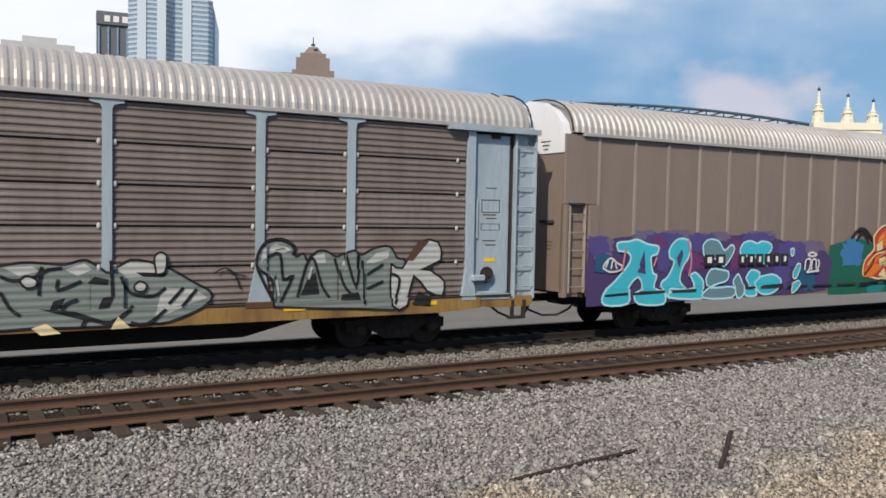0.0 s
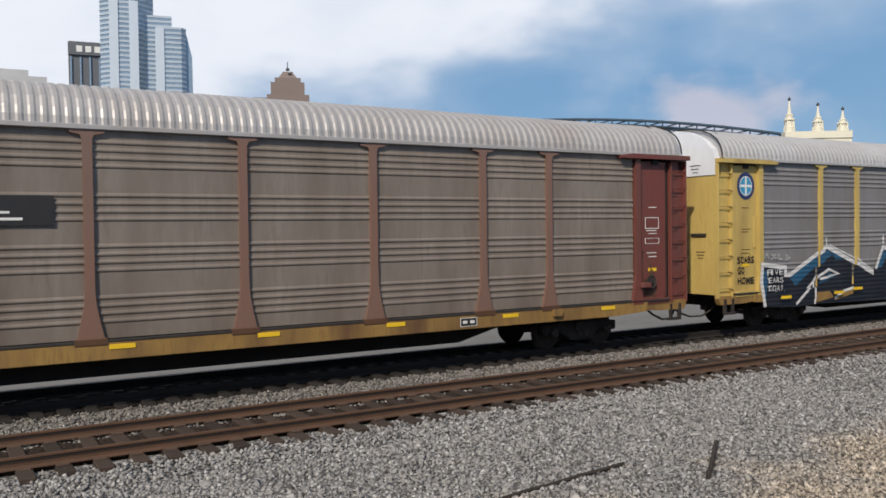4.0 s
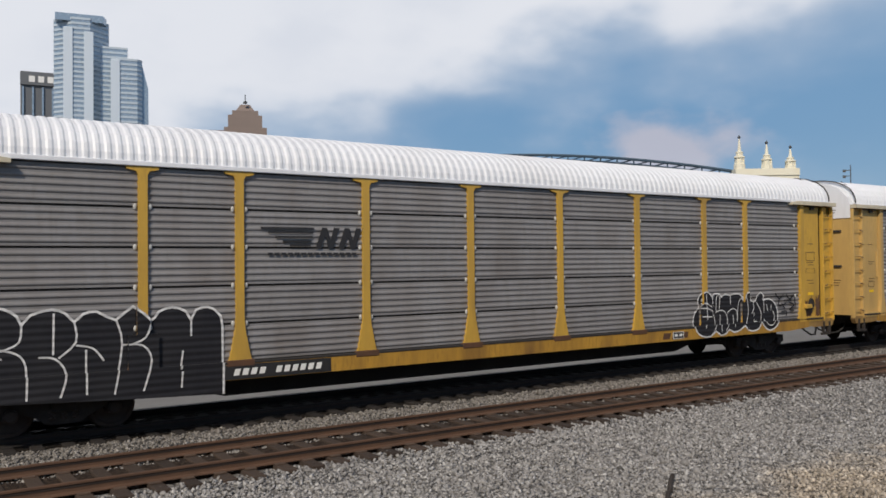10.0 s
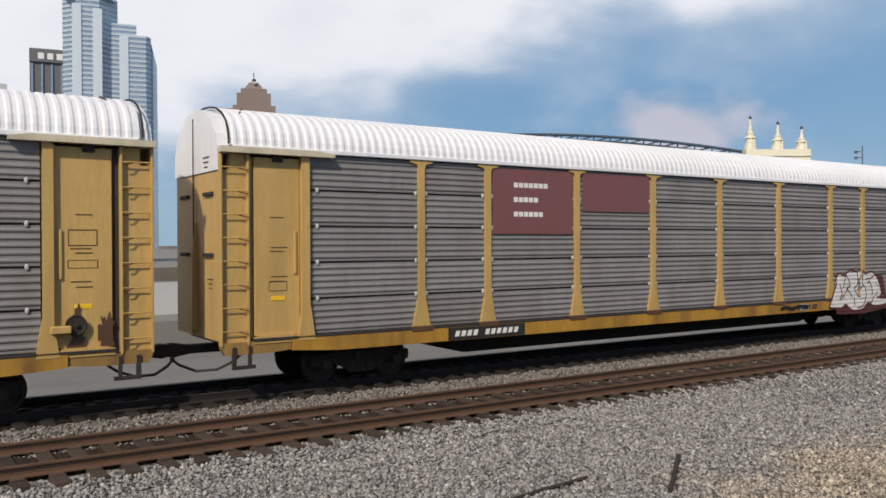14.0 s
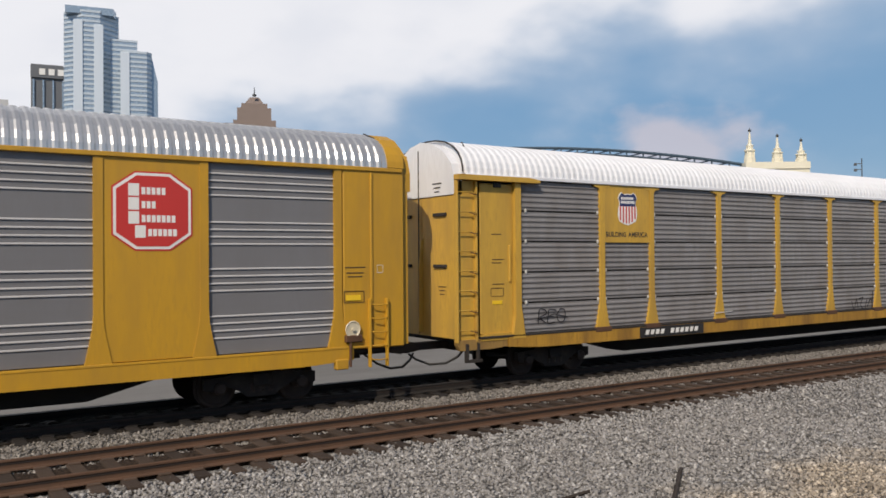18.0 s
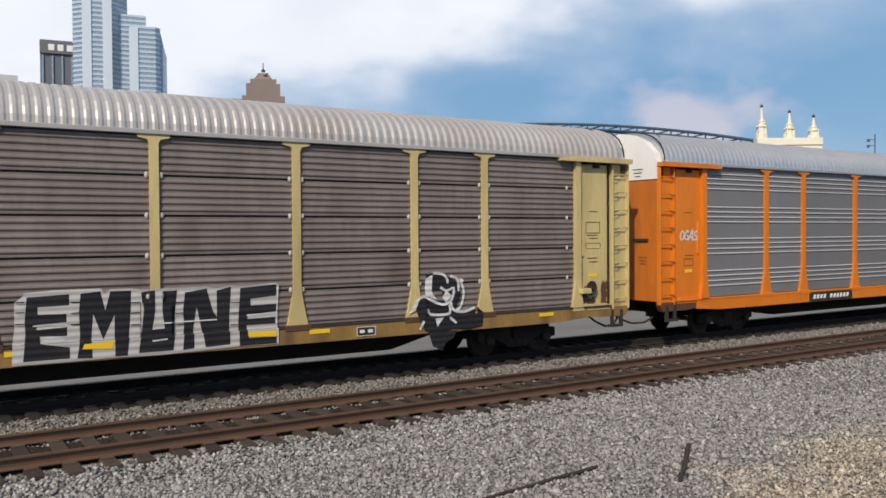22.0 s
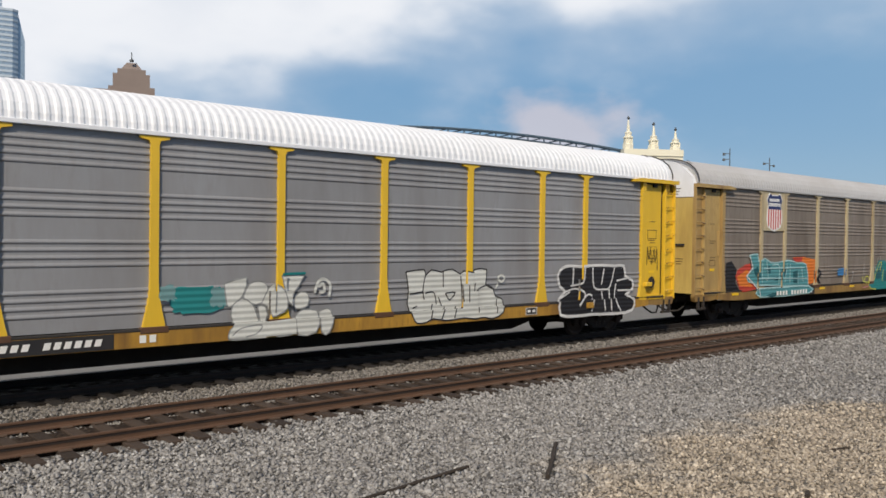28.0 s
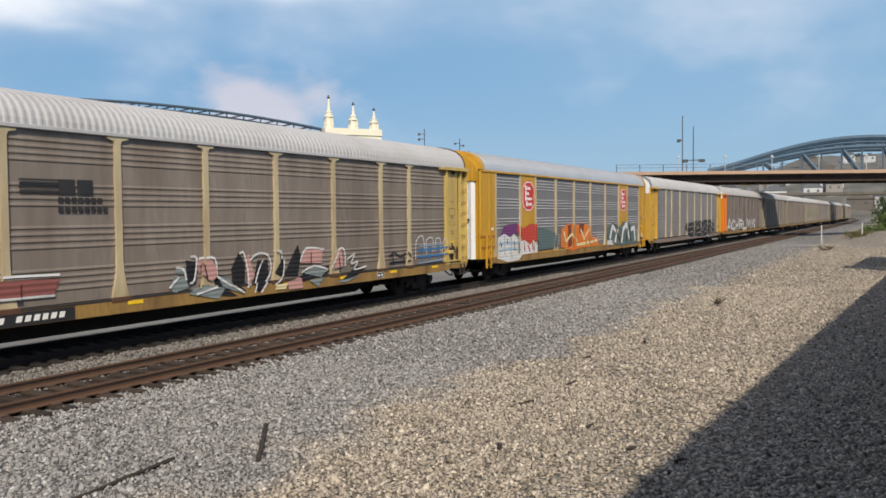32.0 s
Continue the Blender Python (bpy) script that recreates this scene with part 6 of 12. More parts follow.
def g1(r):
    p = Paint()
    violet, plum, teal_blue = spray("violet", (0.085, 0.07, 0.24)), spray("plum", (0.15, 0.045, 0.16)), spray("teal_blue", (0.02, 0.10, 0.20))
    mist = spray("violet_mist", (0.16, 0.13, 0.22))
    slate, cyan_edge = spray("slate", (0.13, 0.25, 0.30)), spray("cyan_edge", (0.42, 0.72, 0.80))
    p.poly(G_PURPLE, [(-0.01, 2.22), (0.41, 2.34), (0.88, 2.47), (1.37, 2.51), (1.83, 2.59), (2.42, 2.55), (3.09, 2.6), (3.73, 2.5), (4.53, 2.52), (5.44, 2.55), (6.13, 2.62), (6.85, 2.48), (7.61, 2.32), (8.41, 2.27), (9.24, 2.07), (9.59, 1.76), (9.5, 1.32), (9.24, 0.89), (7.6, 0.81), (5.43, 0.79), (3.95, 0.78), (1.34, 0.77), (-0.08, 0.75), (-0.11, 1.53)])
    p.blob(mist, 0.04, 0.78, 2.03, 2.48, -280, 0.25)
    p.blob(mist, 1.48, 2.20, 2.41, 2.68, 21, 0.25)
    p.blob(mist, 2.58, 3.55, 2.44, 2.70, 232, 0.25)
    p.blob(mist, 4.03, 5.04, 2.38, 2.65, 483, 0.25)
    p.blob(mist, 5.85, 6.85, 2.41, 2.69, 764, 0.25)
    p.blob(mist, 7.92, 9.07, 2.00, 2.39, 1045, 0.25)
    p.blob(violet, -0.05, 0.63, 2.03, 2.54, -300, 0.22)
    p.blob(violet, 1.89, 3.14, 2.18, 2.62, 101, 0.22)
    p.blob(violet, 3.43, 4.52, 2.07, 2.59, 382, 0.22)
    p.blob(violet, 5.44, 6.85, 2.13, 2.63, 703, 0.22)
    p.blob(violet, 7.08, 8.41, 1.66, 2.34, 934, 0.22)
    p.blob(violet, 2.30, 2.73, 1.54, 2.20, 185, 0.22)
    p.blob(violet, 4.52, 5.43, 0.93, 1.44, 566, 0.22)
    p.blob(violet, 6.85, 7.61, 1.06, 2.00, 907, 0.22)
    p.blob(plum, 3.14, 3.96, 1.59, 2.06, 330, 0.3)
    p.blob(plum, 2.09, 2.63, 2.19, 2.50, 141, 0.3)
    p.blob(plum, 5.04, 5.57, 1.51, 2.44, 642, 0.3)
    p.blob(teal_blue, 0.17, 0.77, 1.59, 2.05, -250, 0.25)
    p.blob(teal_blue, 7.69, 8.82, 0.91, 1.62, 1011, 0.25)
    p.blob(teal_blue, 1.47, 1.82, 1.87, 2.06, 22, 0.25)
    loop = curl([(2.71, 2.13), (2.83, 2.31), (3.08, 2.45), (3.4, 2.41), (3.5, 2.23), (3.42, 1.93), (3.22, 1.69), (3.13, 1.33), (3.3, 1.14), (3.12, 1.09), (2.75, 1.12), (2.72, 0.88), (2.48, 1.14), (2.48, 1.31), (2.7, 1.45), (2.91, 1.83), (2.74, 1.95), (2.71, 2.13)], 3)
    p.poly(G_CYAN, loop[:-1])
    p.stroke(cyan_edge, loop, 0.055)
    loop = curl([(3.51, 1.46), (3.72, 1.53), (4.02, 1.28), (3.95, 1.03), (3.92, 0.82), (2.78, 0.88), (2.81, 1.05), (3.65, 1.12), (3.51, 1.46)], 3)
    p.poly(G_CYAN, loop[:-1])
    p.stroke(cyan_edge, loop, 0.055)
    loop = curl([(5.44, 2.17), (5.57, 2.33), (5.85, 2.39), (6.13, 2.32), (6.34, 2.38), (6.7, 2.31), (6.74, 2.14), (6.56, 1.94), (6.59, 1.67), (6.13, 1.92), (5.5, 1.99), (5.44, 2.17)], 3)
    p.poly(G_CYAN, loop[:-1])
    p.stroke(cyan_edge, loop, 0.055)
    loop = curl([(5.7, 1.34), (5.91, 1.56), (6.27, 1.48), (6.19, 1.25), (6.05, 1.09), (6.12, 0.85), (5.7, 0.84), (5.63, 0.98), (5.84, 1.13), (5.7, 1.34)], 3)
    p.poly(G_CYAN, loop[:-1])
    p.stroke(cyan_edge, loop, 0.055)
    loop = curl([(6.34, 1.37), (6.85, 1.42), (7.18, 1.26), (7.15, 1.12), (6.84, 0.9), (6.33, 0.87), (6.05, 1.15), (6.34, 1.37)], 3)
    p.poly(G_CYAN, loop[:-1])
    p.stroke(cyan_edge, loop, 0.055)
    loop = curl([(0.93, 2.14), (0.9, 2.34), (1.29, 2.38), (1.57, 2.43), (1.96, 2.3), (2.31, 2.25), (2.27, 2.05), (2.06, 1.97), (2.14, 1.56), (2.28, 1.48), (2.19, 1.16), (2.53, 1.02), (2.5, 0.73), (1.65, 0.76), (1.48, 1.02), (1.78, 1.17), (1.63, 1.46), (1.31, 1.19), (1.27, 0.79), (0.49, 0.78), (0.44, 1.06), (0.85, 1.37), (1.32, 1.83), (1.3, 2.08), (0.93, 2.14)], 3)
    p.poly(G_CYAN, loop[:-1])
    p.stroke(cyan_edge, loop, 0.055)
    p.poly(G_PURPLE, [(1.59, 1.58), (1.82, 1.9), (1.89, 1.53)])
    p.poly(G_NAVY, [(0.49, 1.04), (1.26, 1.07), (1.27, 1.0), (0.49, 0.97)])
    p.poly(G_NAVY, [(1.45, 1.06), (2.52, 1.08), (2.52, 1.02), (1.45, 0.99)])
    p.stroke(G_WHITE, curl([(0.44, 1.73), (0.52, 1.85), (0.7, 1.96), (0.88, 1.84), (1.07, 1.75), (0.98, 1.64), (0.66, 1.61), (0.44, 1.71)], 3), 0.05)
    p.stroke(G_WHITE, [(0.52, 1.73), (0.61, 1.88)], 0.05)
    p.stroke(G_WHITE, [(0.7, 1.69), (0.75, 1.92)], 0.05)
    p.stroke(G_WHITE, [(0.89, 1.68), (0.84, 1.82)], 0.05)
    p.poly(G_NAVY, [(2.81, 1.08), (3.65, 1.1), (3.65, 1.04), (2.81, 1.02)])
    p.poly(G_NAVY, [(4.01, 1.06), (5.1, 1.13), (5.09, 1.07), (4.01, 0.99)])
    p.poly(G_NAVY, [(5.16, 1.09), (6.05, 1.1), (6.05, 1.05), (5.16, 1.03)])
    p.poly(G_NAVY, [(6.33, 1.12), (7.22, 1.15), (7.22, 1.09), (6.33, 1.06)])
    loop = curl([(3.94, 2.28), (4.15, 2.43), (4.53, 2.39), (4.78, 2.13), (5.04, 2.28), (5.18, 2.18), (5.04, 1.93), (4.77, 1.68), (4.52, 1.88), (4.02, 1.96), (3.94, 2.28)], 3)
    p.poly(slate, loop[:-1])
    p.stroke(cyan_edge, loop, 0.05)
    loop = curl([(4.08, 1.34), (4.27, 1.61), (4.71, 1.59), (4.97, 1.51), (4.9, 1.29), (4.51, 1.2), (4.07, 1.06), (3.98, 0.84), (5.09, 0.82), (5.13, 1.11), (4.26, 1.11), (4.08, 1.34)], 3)
    p.poly(slate, loop[:-1])
    p.stroke(cyan_edge, loop, 0.05)
    loop = curl([(5.16, 1.27), (5.36, 1.46), (5.57, 1.12), (5.53, 0.86), (5.29, 0.81), (5.16, 1.27)], 3)
    p.poly(slate, loop[:-1])
    p.stroke(cyan_edge, loop, 0.05)
    p.poly(G_PURPLE, [(1.64, 1.77), (1.8, 2.16), (1.85, 1.73)])
    p.poly(G_PURPLE, [(2.96, 1.94), (3.14, 2.18), (3.19, 2.05), (3.05, 1.7)])
    p.stroke(G_PINK, curl([(3.37, 2.41), (3.51, 1.86), (3.42, 1.44)], 3), 0.06)
    p.stroke(G_PINK, [(2.25, 1.97), (2.14, 1.74)], 0.06)
    p.stroke(G_PINK, [(1.17, 2.24), (1.06, 1.63)], 0.06)
    loop = curl([(7.69, 1.48), (7.88, 1.72), (8.02, 1.64), (7.84, 1.29), (7.68, 1.32), (7.69, 1.48)], 3)
    p.poly(G_CYAN, loop[:-1])
    p.stroke(G_WHITE, loop, 0.04)
    loop = curl([(7.53, 2.15), (7.69, 2.17), (7.67, 1.97), (7.57, 1.97), (7.53, 2.15)], 3)
    p.poly(G_CYAN, loop[:-1])
    p.stroke(G_WHITE, loop, 0.04)
    loop = curl([(7.61, 1.13), (7.96, 1.22), (7.92, 1.04), (7.61, 0.85), (7.61, 1.13)], 3)
    p.poly(G_CYAN, loop[:-1])
    p.stroke(G_WHITE, loop, 0.04)
    p.stroke(G_WHITE, curl([(8.32, 1.99), (8.53, 2.05), (8.72, 1.97), (8.53, 1.93), (8.32, 1.97)], 3), 0.06)
    p.stroke(G_WHITE, curl([(8.2, 1.53), (8.24, 1.81), (8.45, 1.84), (8.41, 1.55), (8.28, 1.45)], 3), 0.06)
    p.stroke(G_WHITE, curl([(8.5, 1.51), (8.53, 1.8), (8.69, 1.83), (8.72, 1.54)], 3), 0.06)
    p.stroke(G_WHITE, curl([(8.74, 1.46), (8.86, 1.71), (8.78, 1.83)], 3), 0.06)
    p.stroke(G_WHITE, [(8.28, 1.45), (8.86, 1.5)], 0.06)
    p.build(r, "turquoise letters edged in white on a purple cloud", kind="C")
    p = Paint()
    flame = spray("flame", (0.74, 0.15, 0.02))
    p.poly(G_GREEN, [(9.43, 2.25), (10.19, 2.38), (11.08, 2.44), (11.63, 2.28), (17.53, 2.25), (18.85, 1.86), (18.94, 0.95), (16.56, 0.81), (12.21, 0.74), (10.19, 0.72), (9.35, 0.74)])
    p.blob(G_BLUE, 10.02, 11.08, 1.55, 2.38, -80, 0.2)
    p.blob(G_BLUE, 16.90, 18.32, 1.61, 2.35, 591, 0.2)
    p.blob(G_TEAL, 16.55, 17.81, 0.83, 1.24, 560, 0.2)
    p.blob(G_TEAL, 11.26, 12.21, 0.74, 1.09, 61, 0.2)
    p.blob(G_TEAL, 14.92, 16.08, 0.71, 0.98, 422, 0.2)
    p.stroke(G_BLACK, curl([(10.45, 2.45), (10.8, 2.73), (11.17, 2.73), (11.54, 2.43)], 3), 0.1)
    p.stroke(G_BLACK, curl([(10.72, 2.37), (11.07, 2.7), (11.35, 2.28)], 3), 0.1)
    p.stroke(G_BLACK, curl([(16.53, 2.78), (17.02, 2.52), (17.79, 2.24)], 3), 0.1)
    p.stroke(G_BLACK, curl([(16.65, 2.73), (17.52, 2.69), (18.18, 2.24), (18.72, 1.78)], 3), 0.1)
    p.stroke(G_BLACK, curl([(16.05, 2.7), (16.53, 2.52), (16.78, 2.26)], 3), 0.1)
    p.stroke(G_BLACK, [(17.15, 2.43), (17.78, 2.6)], 0.1)
    p.stroke(G_MAROON, curl([(17.66, 2.42), (18.31, 2.06), (18.79, 1.41)], 3), 0.1)
    p.stroke(G_MAROON, curl([(17.79, 2.07), (18.32, 1.52), (18.6, 1.15)], 3), 0.1)
    loop = curl([(11.08, 1.33), (11.17, 1.77), (11.63, 2.13), (11.58, 2.5), (11.91, 2.8), (12.2, 2.88), (12.59, 2.76), (13.09, 2.87), (13.71, 2.86), (14.03, 2.67), (14.35, 2.79), (14.9, 2.7), (15.47, 2.78), (15.82, 2.61), (16.3, 2.27), (16.72, 2.26), (16.79, 1.83), (17.04, 1.56), (17.42, 1.46), (17.04, 1.22), (16.07, 1.09), (15.96, 0.84), (14.92, 1.06), (14.15, 1.18), (13.62, 0.89), (13.21, 1.23), (12.6, 1.1), (12.11, 1.2), (11.82, 1.18), (11.08, 1.33)], 3)
    p.poly(G_RED, loop[:-1])
    p.stroke(G_CREAM, loop, 0.06)
    p.poly(flame, [(11.13, 1.4), (11.26, 1.69), (11.73, 1.98), (12.35, 2.11), (11.82, 1.75), (11.45, 1.46)])
    p.poly(flame, [(12.5, 1.68), (13.0, 1.86), (13.62, 1.68), (13.51, 1.45), (12.7, 1.48)])
    p.poly(flame, [(14.25, 1.9), (14.47, 1.49), (14.92, 1.14), (15.6, 1.2), (15.95, 1.43), (16.3, 1.76), (16.07, 1.26), (15.84, 0.89), (14.92, 1.06), (14.48, 1.25)])
    p.poly(flame, [(11.82, 2.5), (12.2, 2.76), (12.25, 2.19), (11.91, 2.27)])
    p.poly(G_ORANGE, [(13.4, 2.01), (13.82, 2.15), (14.25, 1.98), (14.36, 1.5), (14.04, 1.27), (13.83, 1.68), (13.51, 1.77)])
    p.poly(G_ORANGE, [(11.08, 1.25), (11.73, 1.67), (12.11, 1.58), (11.54, 1.23)])
    p.poly(G_ORANGE, [(16.54, 2.18), (16.72, 1.92), (16.37, 1.42), (16.18, 1.68)])
    p.poly(G_ORANGE, [(15.13, 2.7), (15.58, 2.7), (15.82, 2.19), (15.47, 2.28)])
    p.poly(G_CREAM, [(12.44, 2.72), (12.84, 2.76), (12.94, 2.33), (12.59, 2.49)])
    p.poly(G_CREAM, [(13.24, 2.79), (13.61, 2.79), (13.82, 2.47), (13.51, 2.32), (13.3, 2.56)])
    p.poly(G_CREAM, [(11.72, 2.28), (12.01, 2.42), (12.06, 2.12), (11.77, 2.05)])
    p.poly(G_CREAM, [(11.87, 1.82), (12.2, 1.89), (12.25, 1.65), (11.92, 1.59)])
    p.poly(G_CREAM, [(15.24, 2.29), (15.47, 2.37), (15.71, 2.03), (15.48, 1.95)])
    p.poly(G_CREAM, [(11.87, 1.29), (12.16, 1.54), (12.31, 1.19)])
    p.poly(G_CREAM, [(12.9, 1.4), (13.15, 1.42), (13.21, 1.11), (12.95, 1.16)])
    p.poly(G_CREAM, [(13.93, 1.35), (14.15, 1.42), (14.1, 1.1)])
    p.poly(G_CREAM, [(14.92, 1.51), (15.2, 1.59), (15.14, 1.38)])
    p.poly(G_CREAM, [(16.79, 1.62), (17.16, 1.69), (17.1, 1.43)])
    p.poly(G_CREAM, [(13.36, 1.06), (13.62, 1.13), (13.62, 0.89)])
    p.stroke(G_MAROON, curl([(11.92, 2.05), (12.4, 2.11), (12.5, 1.26)], 3), 0.07)
    p.stroke(G_MAROON, curl([(12.6, 2.03), (13.0, 1.98), (13.04, 2.64)], 3), 0.07)
    p.stroke(G_MAROON, curl([(13.19, 2.48), (13.61, 2.24), (13.82, 2.63), (14.08, 2.39)], 3), 0.07)
    p.stroke(G_MAROON, curl([(11.63, 2.05), (11.54, 1.68), (11.13, 1.32)], 3), 0.07)
    p.stroke(G_MAROON, curl([(13.62, 1.29), (13.46, 1.85), (13.77, 2.04), (14.14, 1.91), (14.2, 1.34)], 3), 0.07)
    p.stroke(G_MAROON, curl([(14.35, 2.39), (14.79, 2.54), (14.91, 2.21), (14.52, 1.9), (14.69, 1.4), (15.14, 1.22)], 3), 0.07)
    p.stroke(G_MAROON, curl([(15.02, 1.96), (15.48, 1.87), (15.6, 1.28)], 3), 0.07)
    p.stroke(G_MAROON, curl([(15.82, 2.53), (16.06, 2.19), (15.84, 1.27)], 3), 0.07)
    p.stroke(G_MAROON, [(16.3, 2.19), (16.13, 1.17)], 0.07)
    p.stroke(G_MAROON, [(16.66, 2.18), (16.37, 1.16)], 0.07)
    p.stroke(G_MAROON, curl([(12.5, 1.72), (13.1, 1.9), (13.62, 1.6)], 3), 0.07)
    p.stroke(G_MAROON, [(12.7, 1.4), (13.41, 1.41)], 0.07)
    p.stroke(G_MAROON, curl([(12.39, 2.72), (12.59, 2.41), (12.5, 2.18)], 3), 0.07)
    p.stroke(G_CREAM, curl([(11.58, 2.05), (11.55, 2.5), (11.91, 2.82), (12.25, 2.88), (12.59, 2.75)], 3), 0.045)
    p.stroke(G_CREAM, curl([(12.64, 2.74), (13.09, 2.87), (13.73, 2.84), (14.03, 2.66)], 3), 0.045)
    p.stroke(G_CREAM, curl([(11.26, 1.62), (11.63, 1.94), (12.11, 2.04)], 3), 0.045)
    p.stroke(G_CREAM, curl([(12.59, 2.1), (12.69, 2.57), (12.99, 2.72)], 3), 0.045)
    p.stroke(G_CREAM, curl([(13.1, 2.17), (13.3, 2.64), (13.61, 2.67)], 3), 0.045)
    p.stroke(G_CREAM, curl([(14.19, 2.47), (14.46, 2.71), (15.01, 2.66)], 3), 0.045)
    p.stroke(G_CREAM, curl([(15.13, 2.54), (15.48, 2.04), (15.71, 1.86)], 3), 0.045)
    p.stroke(G_CREAM, curl([(16.06, 1.85), (16.36, 2.18), (16.72, 2.22)], 3), 0.045)
    p.stroke(G_CREAM, curl([(15.84, 1.02), (16.31, 1.59), (16.73, 1.79)], 3), 0.045)
    p.stroke(G_CREAM, [(12.11, 1.58), (12.4, 1.88)], 0.045)
    p.stroke(G_CREAM, [(13.93, 1.51), (13.93, 1.91)], 0.045)
    p.stroke(G_CREAM, [(14.7, 1.24), (14.47, 1.57)], 0.045)
    p.stroke(G_CREAM, [(16.92, 1.31), (17.42, 1.45)], 0.045)
    p.stroke(G_CREAM, [(12.6, 1.18), (12.9, 1.4)], 0.045)
    p.stroke(G_CREAM, [(13.41, 1.22), (13.72, 1.4)], 0.045)
    p.stroke(G_CREAM, [(15.26, 1.29), (15.54, 1.62)], 0.045)
    p.stroke(G_YELLOW, [(11.72, 2.35), (12.01, 2.57)], 0.05)
    p.stroke(G_YELLOW, [(12.74, 2.49), (12.89, 2.18)], 0.05)
    p.stroke(G_YELLOW, [(13.5, 2.48), (13.82, 2.31)], 0.05)
    p.stroke(G_YELLOW, [(15.3, 2.16), (15.59, 2.28)], 0.05)
    p.stroke(G_YELLOW, [(11.92, 1.7), (12.2, 1.81)], 0.05)
    p.stroke(G_YELLOW, [(14.1, 1.22), (14.26, 1.42)], 0.05)
    p.stroke(G_YELLOW, [(16.54, 1.71), (16.85, 1.92)], 0.05)
    p.stroke(G_BLACK, curl([(11.26, 1.09), (12.21, 1.12), (13.21, 1.15)], 3), 0.06)
    p.stroke(G_BLACK, [(10.72, 1.05), (11.26, 1.06)], 0.06)
    p.stroke(G_BLACK, [(16.56, 0.94), (17.55, 1.02)], 0.06)
    p.stroke(G_PINK, curl([(12.5, 1.84), (12.89, 1.98), (13.51, 1.92)], 3), 0.05)
    p.stroke(G_PINK, curl([(14.47, 1.73), (14.63, 2.06), (14.97, 2.05)], 3), 0.05)
    p.stroke(G_PINK, [(11.82, 1.9), (12.2, 2.04)], 0.05)
    p.stroke(G_PINK, curl([(13.72, 1.92), (13.98, 1.99), (14.09, 1.59)], 3), 0.05)
    p.stroke(G_PINK, [(15.48, 1.79), (15.6, 1.45)], 0.05)
    p.stroke(G_PINK, [(14.14, 2.59), (14.68, 2.62)], 0.05)
    p.build(r, "wild red and orange graffiti on a green ground", kind="C")
    p = Paint()
    dark_edge, mauve = spray("dark_edge", (0.15, 0.12, 0.105)), spray("mauve", (0.30, 0.29, 0.36))
    loop = curl([(19.06, 1.71), (19.15, 2.01), (19.39, 2.15), (19.61, 2.17), (19.64, 2.24), (19.98, 2.24), (19.95, 2.0), (20.0, 1.84), (19.75, 1.91), (19.61, 1.94), (19.47, 1.89), (19.58, 1.76), (19.94, 1.79), (20.11, 1.71), (20.05, 1.4), (19.99, 1.16), (19.14, 1.2), (19.11, 1.5), (19.44, 1.43), (19.33, 1.59), (19.12, 1.6), (19.06, 1.71)], 2)
    p.poly(G_WHITE, loop[:-1])
    p.stroke(dark_edge, loop, 0.035)
    loop = curl([(20.0, 1.97), (20.17, 2.07), (20.26, 2.17), (20.49, 2.22), (20.55, 2.08), (20.37, 1.91), (20.29, 1.72), (20.25, 1.54), (20.25, 1.33), (20.28, 0.88), (20.05, 0.88), (20.14, 1.23), (20.14, 1.65), (20.0, 1.97)], 2)
    p.poly(G_WHITE, loop[:-1])
    p.stroke(dark_edge, loop, 0.035)
    loop = curl([(20.4, 1.22), (20.28, 1.44), (20.34, 1.72), (20.49, 1.82), (20.64, 1.76), (20.49, 2.01), (20.58, 2.11), (20.61, 2.27), (20.76, 2.16), (20.88, 2.23), (21.12, 2.23), (21.24, 2.09), (21.25, 1.71), (21.26, 1.19), (20.98, 1.18), (20.96, 1.8), (20.84, 1.81), (20.84, 1.56), (20.93, 1.18), (20.4, 1.22)], 2)
    p.poly(G_WHITE, loop[:-1])
    p.stroke(dark_edge, loop, 0.035)
    loop = curl([(21.3, 2.11), (21.33, 2.27), (21.55, 2.29), (21.64, 2.18), (21.61, 2.05), (21.49, 1.98), (21.33, 2.02), (21.3, 2.11)], 2)
    p.poly(G_WHITE, loop[:-1])
    p.stroke(dark_edge, loop, 0.035)
    loop = curl([(21.29, 1.92), (21.55, 1.97), (21.62, 1.85), (21.54, 1.42), (21.54, 0.87), (21.23, 0.88), (21.29, 1.92)], 2)
    p.poly(G_WHITE, loop[:-1])
    p.stroke(dark_edge, loop, 0.035)
    loop = curl([(21.62, 1.17), (21.61, 1.63), (21.67, 1.96), (21.64, 2.18), (21.8, 2.28), (22.03, 2.2), (21.89, 1.81), (22.12, 1.97), (22.38, 2.05), (22.38, 1.88), (22.22, 1.75), (21.96, 1.65), (21.99, 1.56), (22.41, 1.51), (22.38, 1.43), (21.86, 1.46), (21.89, 1.19), (21.62, 1.17)], 2)
    p.poly(G_WHITE, loop[:-1])
    p.stroke(dark_edge, loop, 0.035)
    loop = curl([(22.32, 2.19), (22.38, 2.28), (22.58, 2.28), (22.61, 2.12), (22.51, 2.01), (22.38, 2.07), (22.32, 2.19)], 2)
    p.poly(G_WHITE, loop[:-1])
    p.stroke(dark_edge, loop, 0.035)
    loop = curl([(22.58, 2.04), (22.75, 2.08), (22.83, 1.95), (22.75, 1.85), (22.59, 1.93), (22.58, 2.04)], 2)
    p.poly(G_WHITE, loop[:-1])
